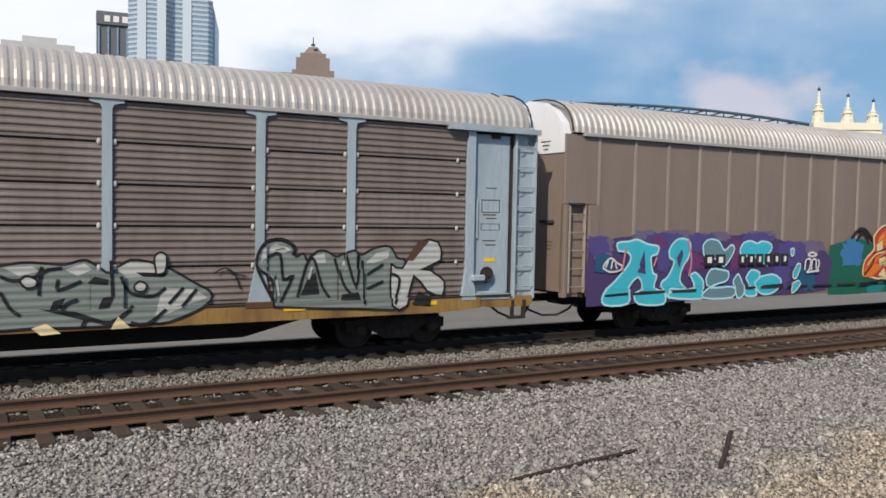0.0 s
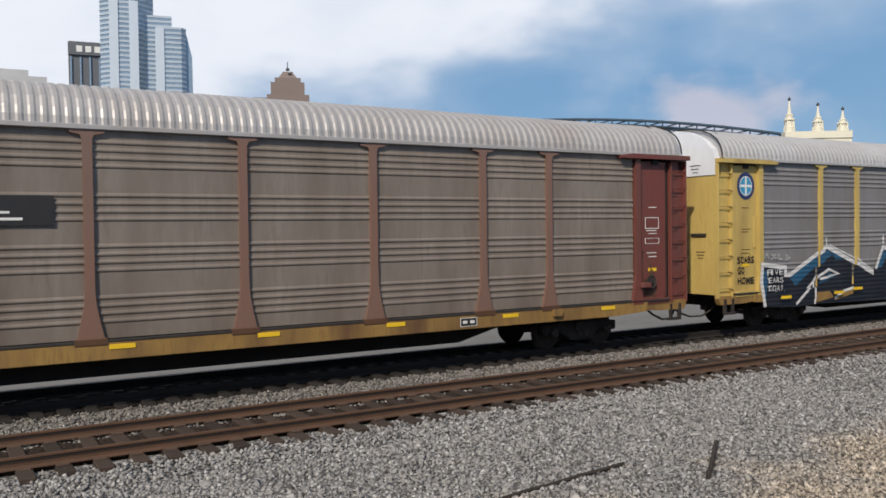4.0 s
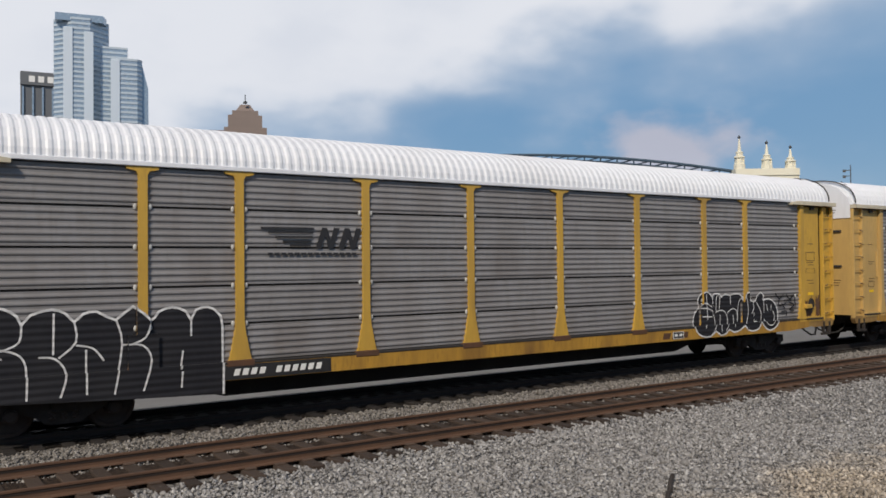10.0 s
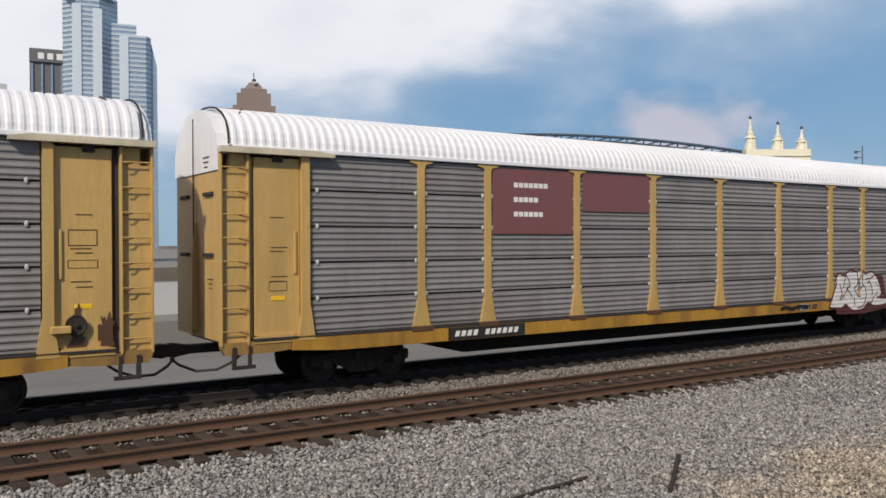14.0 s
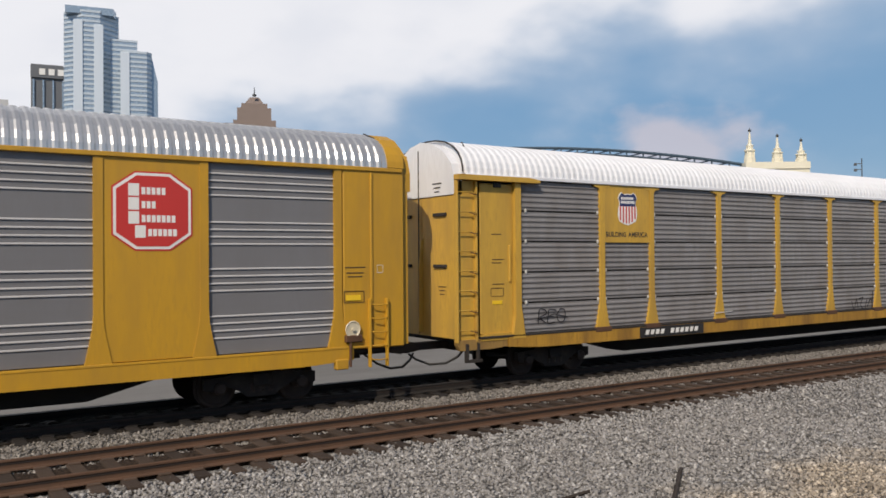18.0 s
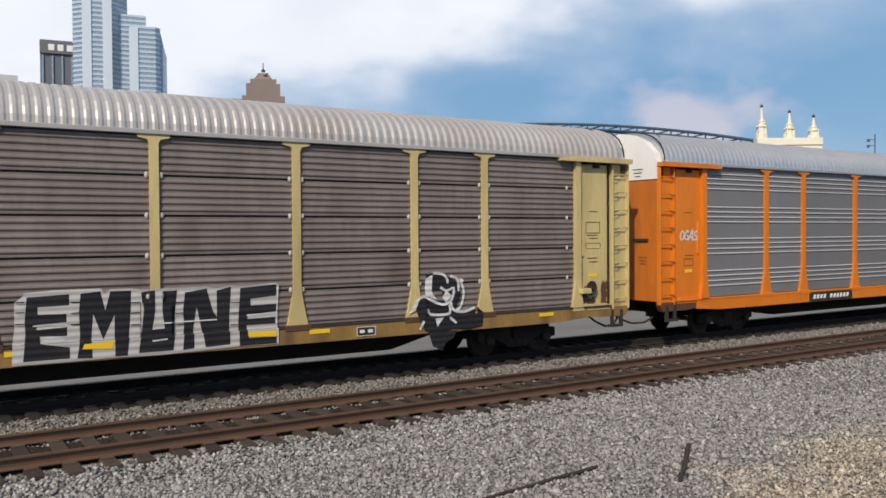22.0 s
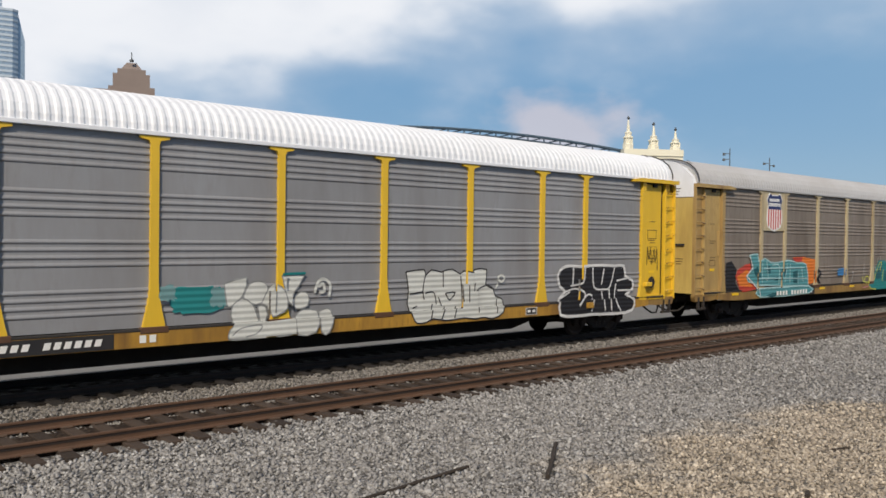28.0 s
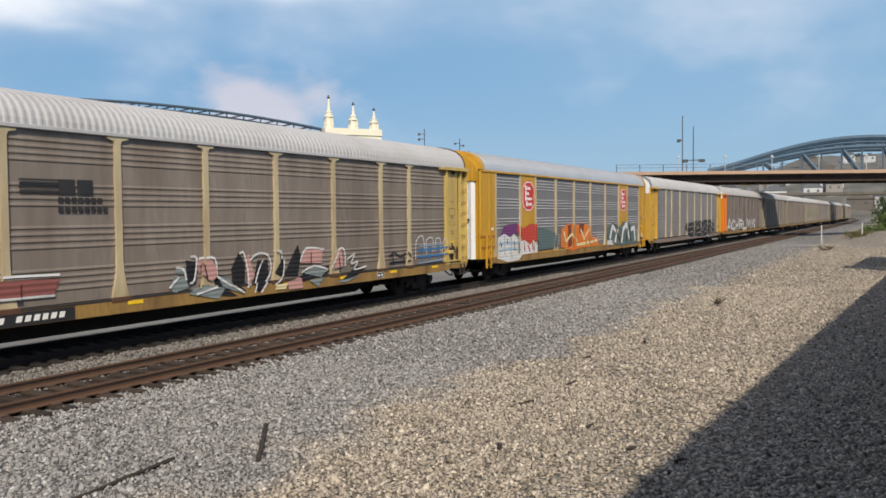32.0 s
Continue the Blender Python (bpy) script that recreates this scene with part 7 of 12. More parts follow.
    p.stroke(dark_edge, loop, 0.035)
    loop = curl([(22.61, 1.59), (22.88, 1.46), (23.05, 1.22), (22.64, 1.19), (22.61, 1.59)], 2)
    p.poly(G_WHITE, loop[:-1])
    p.stroke(dark_edge, loop, 0.035)
    p.poly(C_BROWN, [(19.44, 1.92), (19.64, 1.94), (19.78, 1.9), (19.58, 1.81)])
    p.poly(C_BROWN, [(19.17, 1.57), (19.49, 1.57), (19.85, 1.46), (19.8, 1.26), (19.57, 1.24), (19.49, 1.4)])
    p.poly(C_BROWN, [(20.98, 1.72), (21.04, 1.88), (21.06, 1.34), (20.99, 1.34)])
    p.poly(C_BROWN, [(21.86, 1.48), (22.38, 1.47), (22.31, 1.32), (21.87, 1.19)])
    p.poly(G_SILVER, [(19.17, 1.3), (19.99, 1.32), (19.99, 1.16), (19.16, 1.19)])
    p.poly(G_SILVER, [(20.57, 1.31), (21.23, 1.38), (21.23, 1.19), (20.57, 1.2)])
    p.stroke(dark_edge, curl([(20.14, 1.71), (20.25, 1.38), (20.16, 0.89)], 3), 0.035)
    p.stroke(dark_edge, [(21.39, 1.92), (21.35, 0.88)], 0.035)
    p.stroke(dark_edge, curl([(20.55, 1.82), (20.57, 1.58), (20.43, 1.37)], 3), 0.035)
    p.poly(G_YELLOW, [(18.95, 1.51), (19.05, 1.65), (19.09, 1.5), (19.06, 1.25), (18.94, 1.23)])
    p.poly(G_YELLOW, [(22.41, 1.6), (22.54, 1.67), (22.63, 1.47), (22.59, 1.25), (22.44, 1.26)])
    p.poly(G_YELLOW, [(25.86, 1.8), (26.04, 1.8), (26.04, 1.11), (25.84, 1.12)])
    p.poly(G_WHITE, [(24.0, 1.96), (24.44, 1.98), (24.44, 1.71), (24.03, 1.71)])
    p.poly(G_WHITE, [(23.26, 1.9), (23.47, 1.94), (23.43, 1.78), (23.27, 1.79)])
    p.poly(G_WHITE, [(25.88, 2.48), (25.98, 2.48), (25.98, 2.36), (25.88, 2.36)])
    p.poly(G_WHITE, [(25.88, 2.19), (25.98, 2.18), (25.98, 2.05), (25.88, 2.05)])
    p.poly(G_BLACK, [(24.05, 1.92), (24.39, 1.93), (24.39, 1.75), (24.07, 1.75)])
    p.stroke(G_WHITE, curl([(23.26, 1.7), (23.47, 1.81), (23.61, 1.95), (23.86, 2.0), (23.96, 1.82), (23.75, 1.71), (23.53, 1.69)], 3), 0.05)
    p.stroke(G_WHITE, curl([(23.4, 1.78), (23.54, 1.86), (23.46, 1.69)], 3), 0.05)
    p.stroke(G_WHITE, curl([(23.68, 1.83), (23.82, 1.91), (23.93, 1.76), (23.68, 1.65)], 3), 0.05)
    p.stroke(G_WHITE, curl([(23.57, 1.51), (23.75, 1.62), (23.96, 1.67), (24.11, 1.46), (23.67, 1.36)], 3), 0.05)
    p.stroke(G_WHITE, curl([(23.6, 1.31), (23.82, 1.47), (24.03, 1.55), (24.14, 1.28), (23.96, 1.23), (23.75, 1.39)], 3), 0.05)
    p.stroke(G_WHITE, curl([(24.11, 1.63), (24.33, 1.65), (24.29, 1.54)], 3), 0.05)
    p.stroke(G_WHITE, curl([(24.07, 1.92), (24.14, 1.78), (24.22, 1.91), (24.29, 1.77)], 3), 0.05)
    p.stroke(G_WHITE, [(23.25, 1.53), (23.46, 1.56)], 0.05)
    p.stroke(G_WHITE, [(23.78, 2.06), (24.0, 2.05)], 0.05)
    p.stroke(mauve, curl([(24.62, 1.4), (24.92, 1.57), (25.31, 1.52), (25.78, 1.62)], 3), 0.06)
    p.stroke(mauve, curl([(24.77, 1.48), (25.08, 1.5), (25.46, 1.6), (25.78, 1.53)], 3), 0.06)
    p.stroke(mauve, curl([(24.85, 1.3), (25.23, 1.34), (25.7, 1.38)], 3), 0.06)
    p.stroke(mauve, curl([(25.0, 1.23), (25.39, 1.27), (25.78, 1.28)], 3), 0.06)
    p.stroke(mauve, [(25.15, 1.43), (25.15, 1.22)], 0.06)
    p.stroke(mauve, curl([(24.32, 1.44), (24.55, 1.52), (24.77, 1.48)], 3), 0.06)
    p.stroke(mauve, [(25.31, 1.58), (25.27, 1.28)], 0.06)
    p.stroke(G_SAGE, curl([(24.18, 1.39), (24.4, 1.47), (24.62, 1.43)], 3), 0.05)
    p.stroke(G_SAGE, curl([(24.66, 1.58), (25.0, 1.68), (25.31, 1.61)], 3), 0.05)
    p.build(r, "plain white graffiti letters beside small white and mauve tags", kind="C")
    items = [(4.0, 4.36), (4.44, 4.8)] + [(5.35 + 0.36 * i, 5.63 + 0.36 * i) for i in range(6)]
    for a, b in items:
        box("mark_board", a, b, SIDE - 0.14, SIDE - 0.12, 1.72, 2.02, C_BLACKSIGN, r)
        box("mark", a + 0.1, b - 0.1, SIDE - 0.15, SIDE - 0.14, 1.79, 1.95, C_SIGNWHITE, r)


def g2(r):
    band(r, "sign_patch", 9.2, 11.3, 3.25, 3.78, C_BLACKSIGN, SIDE - 0.045, "black sign patch with white shapes")
    bars(r, "sign_marks", 9.3, 3.58, 1.0, 0.13, 6, C_SIGNWHITE, SIDE - 0.054, 0.25)
    band(r, "sign_line", 9.3, 10.6, 3.46, 3.50, C_SIGNWHITE, SIDE - 0.052)
    band(r, "sign_line", 9.3, 10.8, 3.34, 3.39, C_SIGNWHITE, SIDE - 0.052)
    p = Paint()
    p.stroke(C_SIGNWHITE, [(10.75 + 0.27 * math.cos(a), 3.42 + 0.27 * math.sin(a)) for a in [math.pi * (1 - i / 8) for i in range(9)]], 0.09)
    p.build(r, "white wheel-shaped mark", "sign_arc")
    bars(r, "side_marks", 5.2, 0.9, 2.6, 0.16, 10, C_SIGNWHITE, SIDE - 0.095, 0.4, "", (4,))
    for x, z, w, h in ((25.75, 3.2, 0.42, 0.3), (25.75, 2.75, 0.2, 0.08), (25.75, 2.55, 0.4, 0.1), (25.9, 2.2, 0.3, 0.25)):
        box("door_label", x - w / 2, x + w / 2, SIDE + 0.045, SIDE + 0.052, z, z + h, C_LABEL if h == 0.1 else C_DIRTYWHITE, r)


def g3(r):
    p = Paint()
    deep_blue = spray("deep_blue", (0.025, 0.10, 0.19))
    p.poly(G_NAVY, [(1.25, 1.98), (2.47, 1.82), (2.64, 1.59), (4.5, 2.43), (7.1, 1.47), (8.36, 0.89), (8.12, 0.57), (3.81, 0.65), (2.88, 0.61), (1.43, 0.68), (1.28, 1.42)])
    p.poly(deep_blue, [(2.68, 1.52), (4.5, 2.35), (4.78, 2.14), (3.65, 1.65), (2.94, 1.24)])
    p.poly(deep_blue, [(1.61, 1.76), (1.47, 0.83), (1.34, 1.06), (1.36, 1.77)])
    p.poly(deep_blue, [(3.92, 1.25), (4.58, 1.6), (4.96, 1.46), (4.19, 1.31)])
    p.poly(deep_blue, [(4.59, 2.38), (5.36, 2.0), (4.97, 1.98)])
    p.poly(T_SILL, [(3.79, 0.68), (3.87, 1.01), (4.56, 1.01), (4.75, 0.81)])
    p.poly(T_SILL, [(4.79, 0.71), (4.94, 0.89), (5.69, 1.05), (5.83, 0.88)])
    p.stroke(G_WHITE, [(1.44, 0.68), (1.28, 1.42), (1.32, 1.95), (2.47, 1.82), (2.47, 1.6), (2.68, 1.59), (4.5, 2.41), (7.21, 1.41), (8.4, 0.93), (8.01, 0.66)], 0.13)
    p.stroke(G_WHITE, [(2.88, 0.68), (3.81, 1.34), (3.92, 1.47), (4.53, 1.71), (5.1, 1.54), (4.06, 1.41)], 0.09)
    p.stroke(G_WHITE, [(3.81, 1.34), (3.84, 0.88), (3.78, 0.65)], 0.09)
    p.stroke(G_WHITE, [(4.8, 0.77), (5.24, 0.97), (5.79, 1.07)], 0.09)
    p.stroke(G_WHITE, curl([(4.64, 2.46), (6.17, 1.94), (7.0, 1.56)], 3), 0.05)
    p.stroke(G_WHITE, [(4.48, 2.47), (4.46, 2.7)], 0.05)
    p.stroke(G_WHITE, [(7.57, 2.46), (7.55, 2.76)], 0.05)
    p.stroke(G_SILVER, [(1.49, 2.12), (1.61, 2.26), (1.69, 2.11)], 0.045)
    p.stroke(G_SILVER, [(1.81, 2.07), (2.02, 2.25)], 0.045)
    p.stroke(G_SILVER, [(1.82, 2.25), (2.02, 2.09)], 0.045)
    p.stroke(G_SILVER, [(2.09, 2.1), (2.1, 2.23)], 0.045)
    p.stroke(G_SILVER, [(2.17, 2.24), (2.18, 2.08), (2.31, 2.09)], 0.045)
    p.stroke(G_SILVER, [(2.48, 2.21), (2.65, 2.11), (2.48, 2.04), (2.48, 2.21)], 0.045)
    p.poly(G_NAVY, [(6.99, 1.63), (7.48, 2.33), (10.35, 1.55), (12.82, 2.41), (13.08, 1.37), (13.62, 1.14), (12.66, 0.62), (10.34, 0.57), (7.26, 0.78), (6.99, 1.17)])
    p.poly(deep_blue, [(7.08, 1.67), (7.48, 2.25), (7.79, 2.1), (7.41, 1.65)])
    p.poly(deep_blue, [(11.29, 1.67), (12.76, 2.26), (12.82, 1.88), (12.03, 1.44)])
    p.poly(deep_blue, [(8.42, 1.36), (8.88, 1.41), (9.4, 1.14), (9.14, 1.08)])
    p.poly(deep_blue, [(12.41, 1.17), (12.8, 0.95), (12.7, 0.71), (12.34, 0.8)])
    p.poly(deep_blue, [(10.28, 0.75), (11.28, 1.13), (10.57, 0.96)])
    p.poly(T_SILL, [(8.44, 0.72), (8.47, 1.09), (9.61, 0.69)])
    p.poly(T_SILL, [(10.86, 0.7), (12.09, 1.06), (12.4, 0.66)])
    p.poly(C_LABEL, [(8.62, 0.99), (9.08, 0.98), (9.08, 0.87), (8.59, 0.89)])
    p.stroke(G_WHITE, [(7.08, 1.62), (7.48, 2.32), (7.93, 2.27), (10.35, 1.58), (12.82, 2.33)], 0.13)
    p.stroke(G_WHITE, [(12.82, 2.33), (12.88, 1.82), (13.09, 1.43), (13.42, 1.32), (13.78, 1.4), (13.88, 1.89), (13.98, 2.4)], 0.13)
    p.stroke(G_WHITE, [(13.78, 1.32), (14.04, 1.03), (14.34, 0.64)], 0.13)
    p.stroke(G_WHITE, [(8.24, 0.73), (8.25, 1.39), (8.4, 1.33), (10.34, 0.63), (12.09, 1.19), (12.65, 0.65)], 0.13)
    p.stroke(G_WHITE, [(7.98, 2.36), (9.68, 1.94)], 0.05)
    p.stroke(G_WHITE, [(11.05, 1.89), (12.36, 2.34)], 0.05)
    p.stroke(G_WHITE, [(7.49, 2.38), (7.47, 2.69)], 0.05)
    p.stroke(G_WHITE, [(12.82, 2.45), (12.85, 2.73)], 0.05)
    p.stroke(G_WHITE, [(13.82, 2.47), (13.81, 2.73)], 0.05)
    p.stroke(G_WHITE, [(9.88, 2.33), (9.89, 2.55)], 0.05)
    p.stroke(G_WHITE, [(10.04, 2.49), (10.39, 2.6), (10.88, 2.4)], 0.05)
    p.stroke(G_WHITE, [(10.39, 2.6), (10.38, 2.74)], 0.05)
    p.stroke(G_WHITE, [(10.89, 2.4), (10.91, 2.52)], 0.05)
    p.stroke(G_WHITE, [(12.9, 2.32), (13.02, 1.81), (13.28, 1.54), (13.63, 1.57)], 0.05)
    loop = curl([(9.82, 2.13), (9.96, 2.38), (10.38, 2.43), (10.82, 2.33), (10.95, 2.08), (10.81, 1.86), (10.38, 1.79), (9.96, 1.91), (9.82, 2.13)], 4)
    p.poly(G_BLACK, loop[:-1])
    p.stroke(G_WHITE, loop, 0.09)
    p.poly(G_WHITE, [(10.31, 2.12), (10.38, 2.17), (10.48, 2.11), (10.39, 2.05)])
    p.stroke(G_WHITE, curl([(13.14, 1.8), (13.22, 1.89), (13.23, 1.74)], 3), 0.035)
    p.stroke(G_WHITE, curl([(13.32, 1.74), (13.36, 1.89), (13.44, 1.74)], 3), 0.035)
    p.stroke(G_WHITE, curl([(13.53, 1.72), (13.55, 1.88), (13.67, 1.71)], 3), 0.035)
    p.poly(G_NAVY, [(13.6, 1.33), (13.97, 2.42), (17.37, 2.38), (17.08, 1.66), (17.49, 1.06), (19.31, 0.83), (19.21, 0.47), (14.43, 0.61)])
    p.poly(G_NAVY, [(17.32, 1.98), (18.74, 1.95), (19.31, 0.83), (17.57, 0.96)])
    p.poly(G_NAVY, [(18.86, 1.87), (19.16, 2.42), (19.62, 2.41), (23.3, 1.54), (23.44, 2.44), (24.96, 2.09), (24.54, 1.54), (24.63, 0.92), (24.08, 0.44), (21.89, 0.65), (19.92, 0.65), (19.31, 0.83)])
    p.poly(deep_blue, [(13.92, 1.42), (14.1, 2.3), (14.33, 2.29), (14.18, 1.58)])
    p.poly(deep_blue, [(17.35, 1.91), (17.67, 1.7), (17.65, 1.24), (17.49, 1.19)])
    p.poly(deep_blue, [(18.95, 1.83), (19.22, 2.33), (19.52, 2.15), (19.16, 1.82)])
    p.poly(deep_blue, [(20.04, 1.6), (20.95, 1.49), (21.54, 1.21), (21.23, 1.1)])
    p.poly(G_BLUE, [(15.01, 1.5), (16.65, 1.57), (16.65, 1.31), (15.0, 1.36)])
    p.poly(T_SILL, [(20.08, 0.73), (20.17, 1.31), (21.36, 0.92), (21.26, 0.69)])
    p.poly(C_LABEL, [(20.2, 1.03), (20.71, 1.01), (20.7, 0.89), (20.2, 0.91)])
    p.stroke(G_WHITE, [(14.92, 1.23), (17.45, 1.16)], 0.15)
    p.stroke(G_WHITE, [(14.96, 1.72), (16.77, 1.69)], 0.15)
    p.stroke(G_WHITE, [(13.82, 1.34), (13.99, 2.41), (14.67, 2.33), (17.38, 2.36), (17.08, 1.7), (16.8, 1.55)], 0.12)
    p.stroke(G_WHITE, [(13.6, 1.37), (13.92, 1.19), (14.33, 0.67)], 0.12)
    p.stroke(G_WHITE, [(17.24, 2.06), (18.78, 1.96)], 0.12)
    p.stroke(G_WHITE, [(17.32, 1.98), (17.51, 1.06)], 0.12)
    p.stroke(G_WHITE, [(18.74, 1.95), (19.31, 0.8)], 0.12)
    p.stroke(G_WHITE, [(18.86, 1.87), (19.16, 2.42), (19.62, 2.39), (23.3, 1.53), (23.45, 2.44), (24.96, 2.09)], 0.12)
    p.stroke(G_WHITE, [(24.58, 2.08), (24.54, 1.5), (24.65, 0.97)], 0.12)
    p.stroke(G_WHITE, [(19.81, 0.68), (20.02, 1.02), (19.87, 1.52), (20.23, 1.47), (21.82, 0.98), (21.84, 0.69)], 0.12)
    p.stroke(G_WHITE, [(17.36, 2.15), (18.91, 2.11)], 0.05)
    p.stroke(G_WHITE, [(19.53, 2.46), (23.04, 1.72)], 0.05)
    p.stroke(G_WHITE, [(19.1, 2.51), (19.1, 2.72)], 0.05)
    p.stroke(G_WHITE, [(23.44, 2.47), (23.44, 2.72)], 0.05)
    p.stroke(G_WHITE, [(25.01, 2.14), (25.16, 2.39)], 0.05)
    p.stroke(G_WHITE, [(17.41, 2.37), (17.42, 2.62)], 0.05)
    p.stroke(G_WHITE, [(14.96, 1.61), (16.65, 1.62)], 0.05)
    p.stroke(G_WHITE, [(16.84, 1.39), (17.3, 1.39), (17.15, 1.56)], 0.05)
    p.stroke(G_WHITE, [(16.87, 1.29), (17.3, 1.27)], 0.05)
    p.stroke(G_WHITE, [(21.27, 0.94), (21.8, 0.92)], 0.05)
    p.stroke(G_WHITE, [(21.51, 1.0), (21.5, 0.75)], 0.05)
    p.stroke(G_WHITE, curl([(18.63, 0.85), (18.88, 0.9), (18.75, 0.77)], 3), 0.035)
    p.stroke(G_WHITE, [(18.96, 0.86), (19.05, 0.75)], 0.035)
    for k, tx in enumerate(("FIVE", "YEARS", "TODAY")):
        p.letters(tx, 1.4, 2.25, 1.62 - 0.24 * k, 1.8 - 0.24 * k, [(0.01, G_WHITE)], k, 3, 0.8)
    for k, tx in enumerate(("WE", "MISS", "YOU")):
        p.letters(tx, 23.5, 24.35 if k else 24.0, 2.06 - 0.24 * k, 2.25 - 0.24 * k, [(0.01, G_WHITE)], k, 5, 0.8, 0.2)
    for x, z in ((2.0, 0.9), (4.6, 0.92), (5.6, 1.0), (10.0, 1.02), (13.0, 1.85), (14.5, 1.02), (17.4, 1.05)):
        p.poly(C_LABEL, [(x, z), (x + 0.5, z), (x + 0.5, z + 0.09), (x, z + 0.09)])
    p.build(r, "long black graffiti letters outlined in white with blue shading")
    q = Paint()
    disc = [(0.74 + 0.38 * math.cos(a), 4.26 + 0.40 * math.sin(a)) for a in [2 * math.pi * i / 24 for i in range(24)]]
    q.poly(C_NAVY, disc)
    q.poly(C_SIGNWHITE, [(0.74 + (x - 0.74) * 0.72, 4.26 + (z - 4.26) * 0.72) for x, z in disc])
    q.poly(spray("roundel_blue", (0.06, 0.33, 0.55)), [(0.74 + (x - 0.74) * 0.66, 4.26 + (z - 4.26) * 0.66) for x, z in disc])
    q.stroke(C_SIGNWHITE, [(0.5, 4.26), (0.98, 4.26)], 0.07)
    q.stroke(C_SIGNWHITE, [(0.74, 4.0), (0.74, 4.52)], 0.07)
    for k, tx in enumerate(("SCABS", "GO", "HOME")):
        q.letters(tx, 0.34, 1.08 if k != 1 else 0.66, 2.0 - 0.30 * k, 2.2 - 0.30 * k, [(0.03, G_BLACK)], k, 3, 0.8)
    o = q.build(r, "blue and white roundel and black lettering on the door", "door_paint", "D")
    o.location.y = 0.045


def g4(r):
    bars(r, "sill_marks", 18.55, 0.86, 1.15, 0.17, 3, C_RUST, SIDE - 0.094, 0.25, "", (), 0.05)
    soot, rosy, rose_white = spray("soot", (0.12, 0.115, 0.115)), spray("rosy_side", (0.265, 0.225, 0.215)), spray("rose_white", (0.58, 0.47, 0.45))
    p = Paint()
    p.blob(soot, 1.7, 3.6, 1.2, 2.05, 3, 0.2)
    p.blob(soot, 3.9, 5.5, 1.2, 1.95, 4, 0.2)
    p.wild(1.6, 5.6, 1.2, 2.1, [G_BLACK, soot, G_GREY, soot], 26, 5, 0.035)
    p.stroke(soot, curl([(6.22, 1.86), (6.45, 2.1), (6.71, 2.14), (7.05, 2.04), (7.26, 1.85)], 3), 0.04)
    p.stroke(soot, curl([(6.35, 1.72), (6.52, 1.92), (6.78, 1.91), (6.99, 1.76), (6.85, 1.48), (6.52, 1.49), (6.35, 1.68)], 3), 0.04)
    p.stroke(soot, [(6.73, 1.88), (6.76, 1.45)], 0.04)
    p.stroke(soot, curl([(7.27, 2.14), (8.43, 2.12), (8.35, 1.88), (7.83, 1.87), (7.79, 1.21)], 3), 0.04)
    p.stroke(soot, [(7.57, 1.91), (7.61, 1.24)], 0.04)
    p.stroke(soot, curl([(7.97, 1.49), (8.19, 1.78), (8.53, 1.35)], 3), 0.04)
    p.stroke(soot, curl([(8.64, 1.97), (8.95, 2.12), (9.28, 2.03), (9.19, 1.81)], 3), 0.04)
    p.stroke(soot, curl([(9.12, 1.66), (9.27, 1.33), (9.75, 1.34)], 3), 0.04)
    p.stroke(soot, curl([(9.67, 1.79), (9.91, 2.09), (10.43, 2.03), (10.33, 1.44), (9.75, 1.32), (9.67, 1.77)], 3), 0.04)
    p.stroke(soot, curl([(10.42, 1.58), (10.85, 1.82), (11.71, 2.03)], 3), 0.04)
    p.stroke(soot, [(10.59, 1.33), (11.59, 1.54)], 0.04)
    p.stroke(soot, [(11.12, 1.06), (11.77, 2.07)], 0.04)
    p.stroke(soot, [(6.29, 1.38), (6.53, 1.4)], 0.04)
    p.stroke(soot, [(9.75, 1.12), (10.42, 1.16)], 0.04)
    p.build(r, "faded black graffiti scribbles")
    p = Paint()
    p.poly(rosy, [(12.06, 1.19), (12.08, 2.02), (12.42, 2.09), (13.01, 2.08), (13.72, 2.1), (14.47, 1.99), (15.02, 1.93), (15.02, 1.2), (14.47, 1.09), (13.21, 1.12)])
    p.stroke(rose_white, curl([(12.11, 1.77), (12.18, 2.0), (12.42, 2.03), (12.61, 1.66), (12.53, 1.24), (12.27, 1.2)], 3), 0.045)
    p.stroke(rose_white, [(12.32, 1.84), (12.42, 1.25)], 0.045)
    p.stroke(rose_white, curl([(12.76, 2.02), (12.96, 1.95), (12.81, 1.23), (13.01, 1.2)], 3), 0.045)
    p.stroke(rose_white, [(13.03, 1.65), (13.31, 1.68)], 0.045)
    p.stroke(rose_white, curl([(13.36, 2.02), (13.72, 2.04), (13.95, 1.61), (13.72, 1.16), (13.52, 1.19)], 3), 0.045)
    p.stroke(rose_white, [(13.57, 1.84), (13.67, 1.23)], 0.045)
    p.stroke(rose_white, curl([(14.25, 1.93), (14.47, 1.41), (14.36, 1.1)], 3), 0.045)
    p.stroke(rose_white, curl([(14.52, 1.85), (14.89, 1.95), (15.04, 1.47), (14.66, 1.11)], 3), 0.045)
    p.stroke(rose_white, [(14.74, 1.75), (14.74, 1.3)], 0.045)
    p.stroke(rose_white, [(13.93, 1.87), (14.09, 1.42)], 0.045)
    p.blob(rose_white, 11.94, 12.32, 0.88, 1.15, 950, 0.3)
    p.blob(rose_white, 12.61, 12.91, 0.92, 1.14, 1021, 0.3)
    p.blob(rose_white, 13.31, 14.25, 0.87, 1.16, 1092, 0.3)
    p.stroke(G_WHITE, curl([(15.22, 1.23), (15.25, 1.96), (15.57, 2.02), (15.59, 1.31)], 3), 0.04)
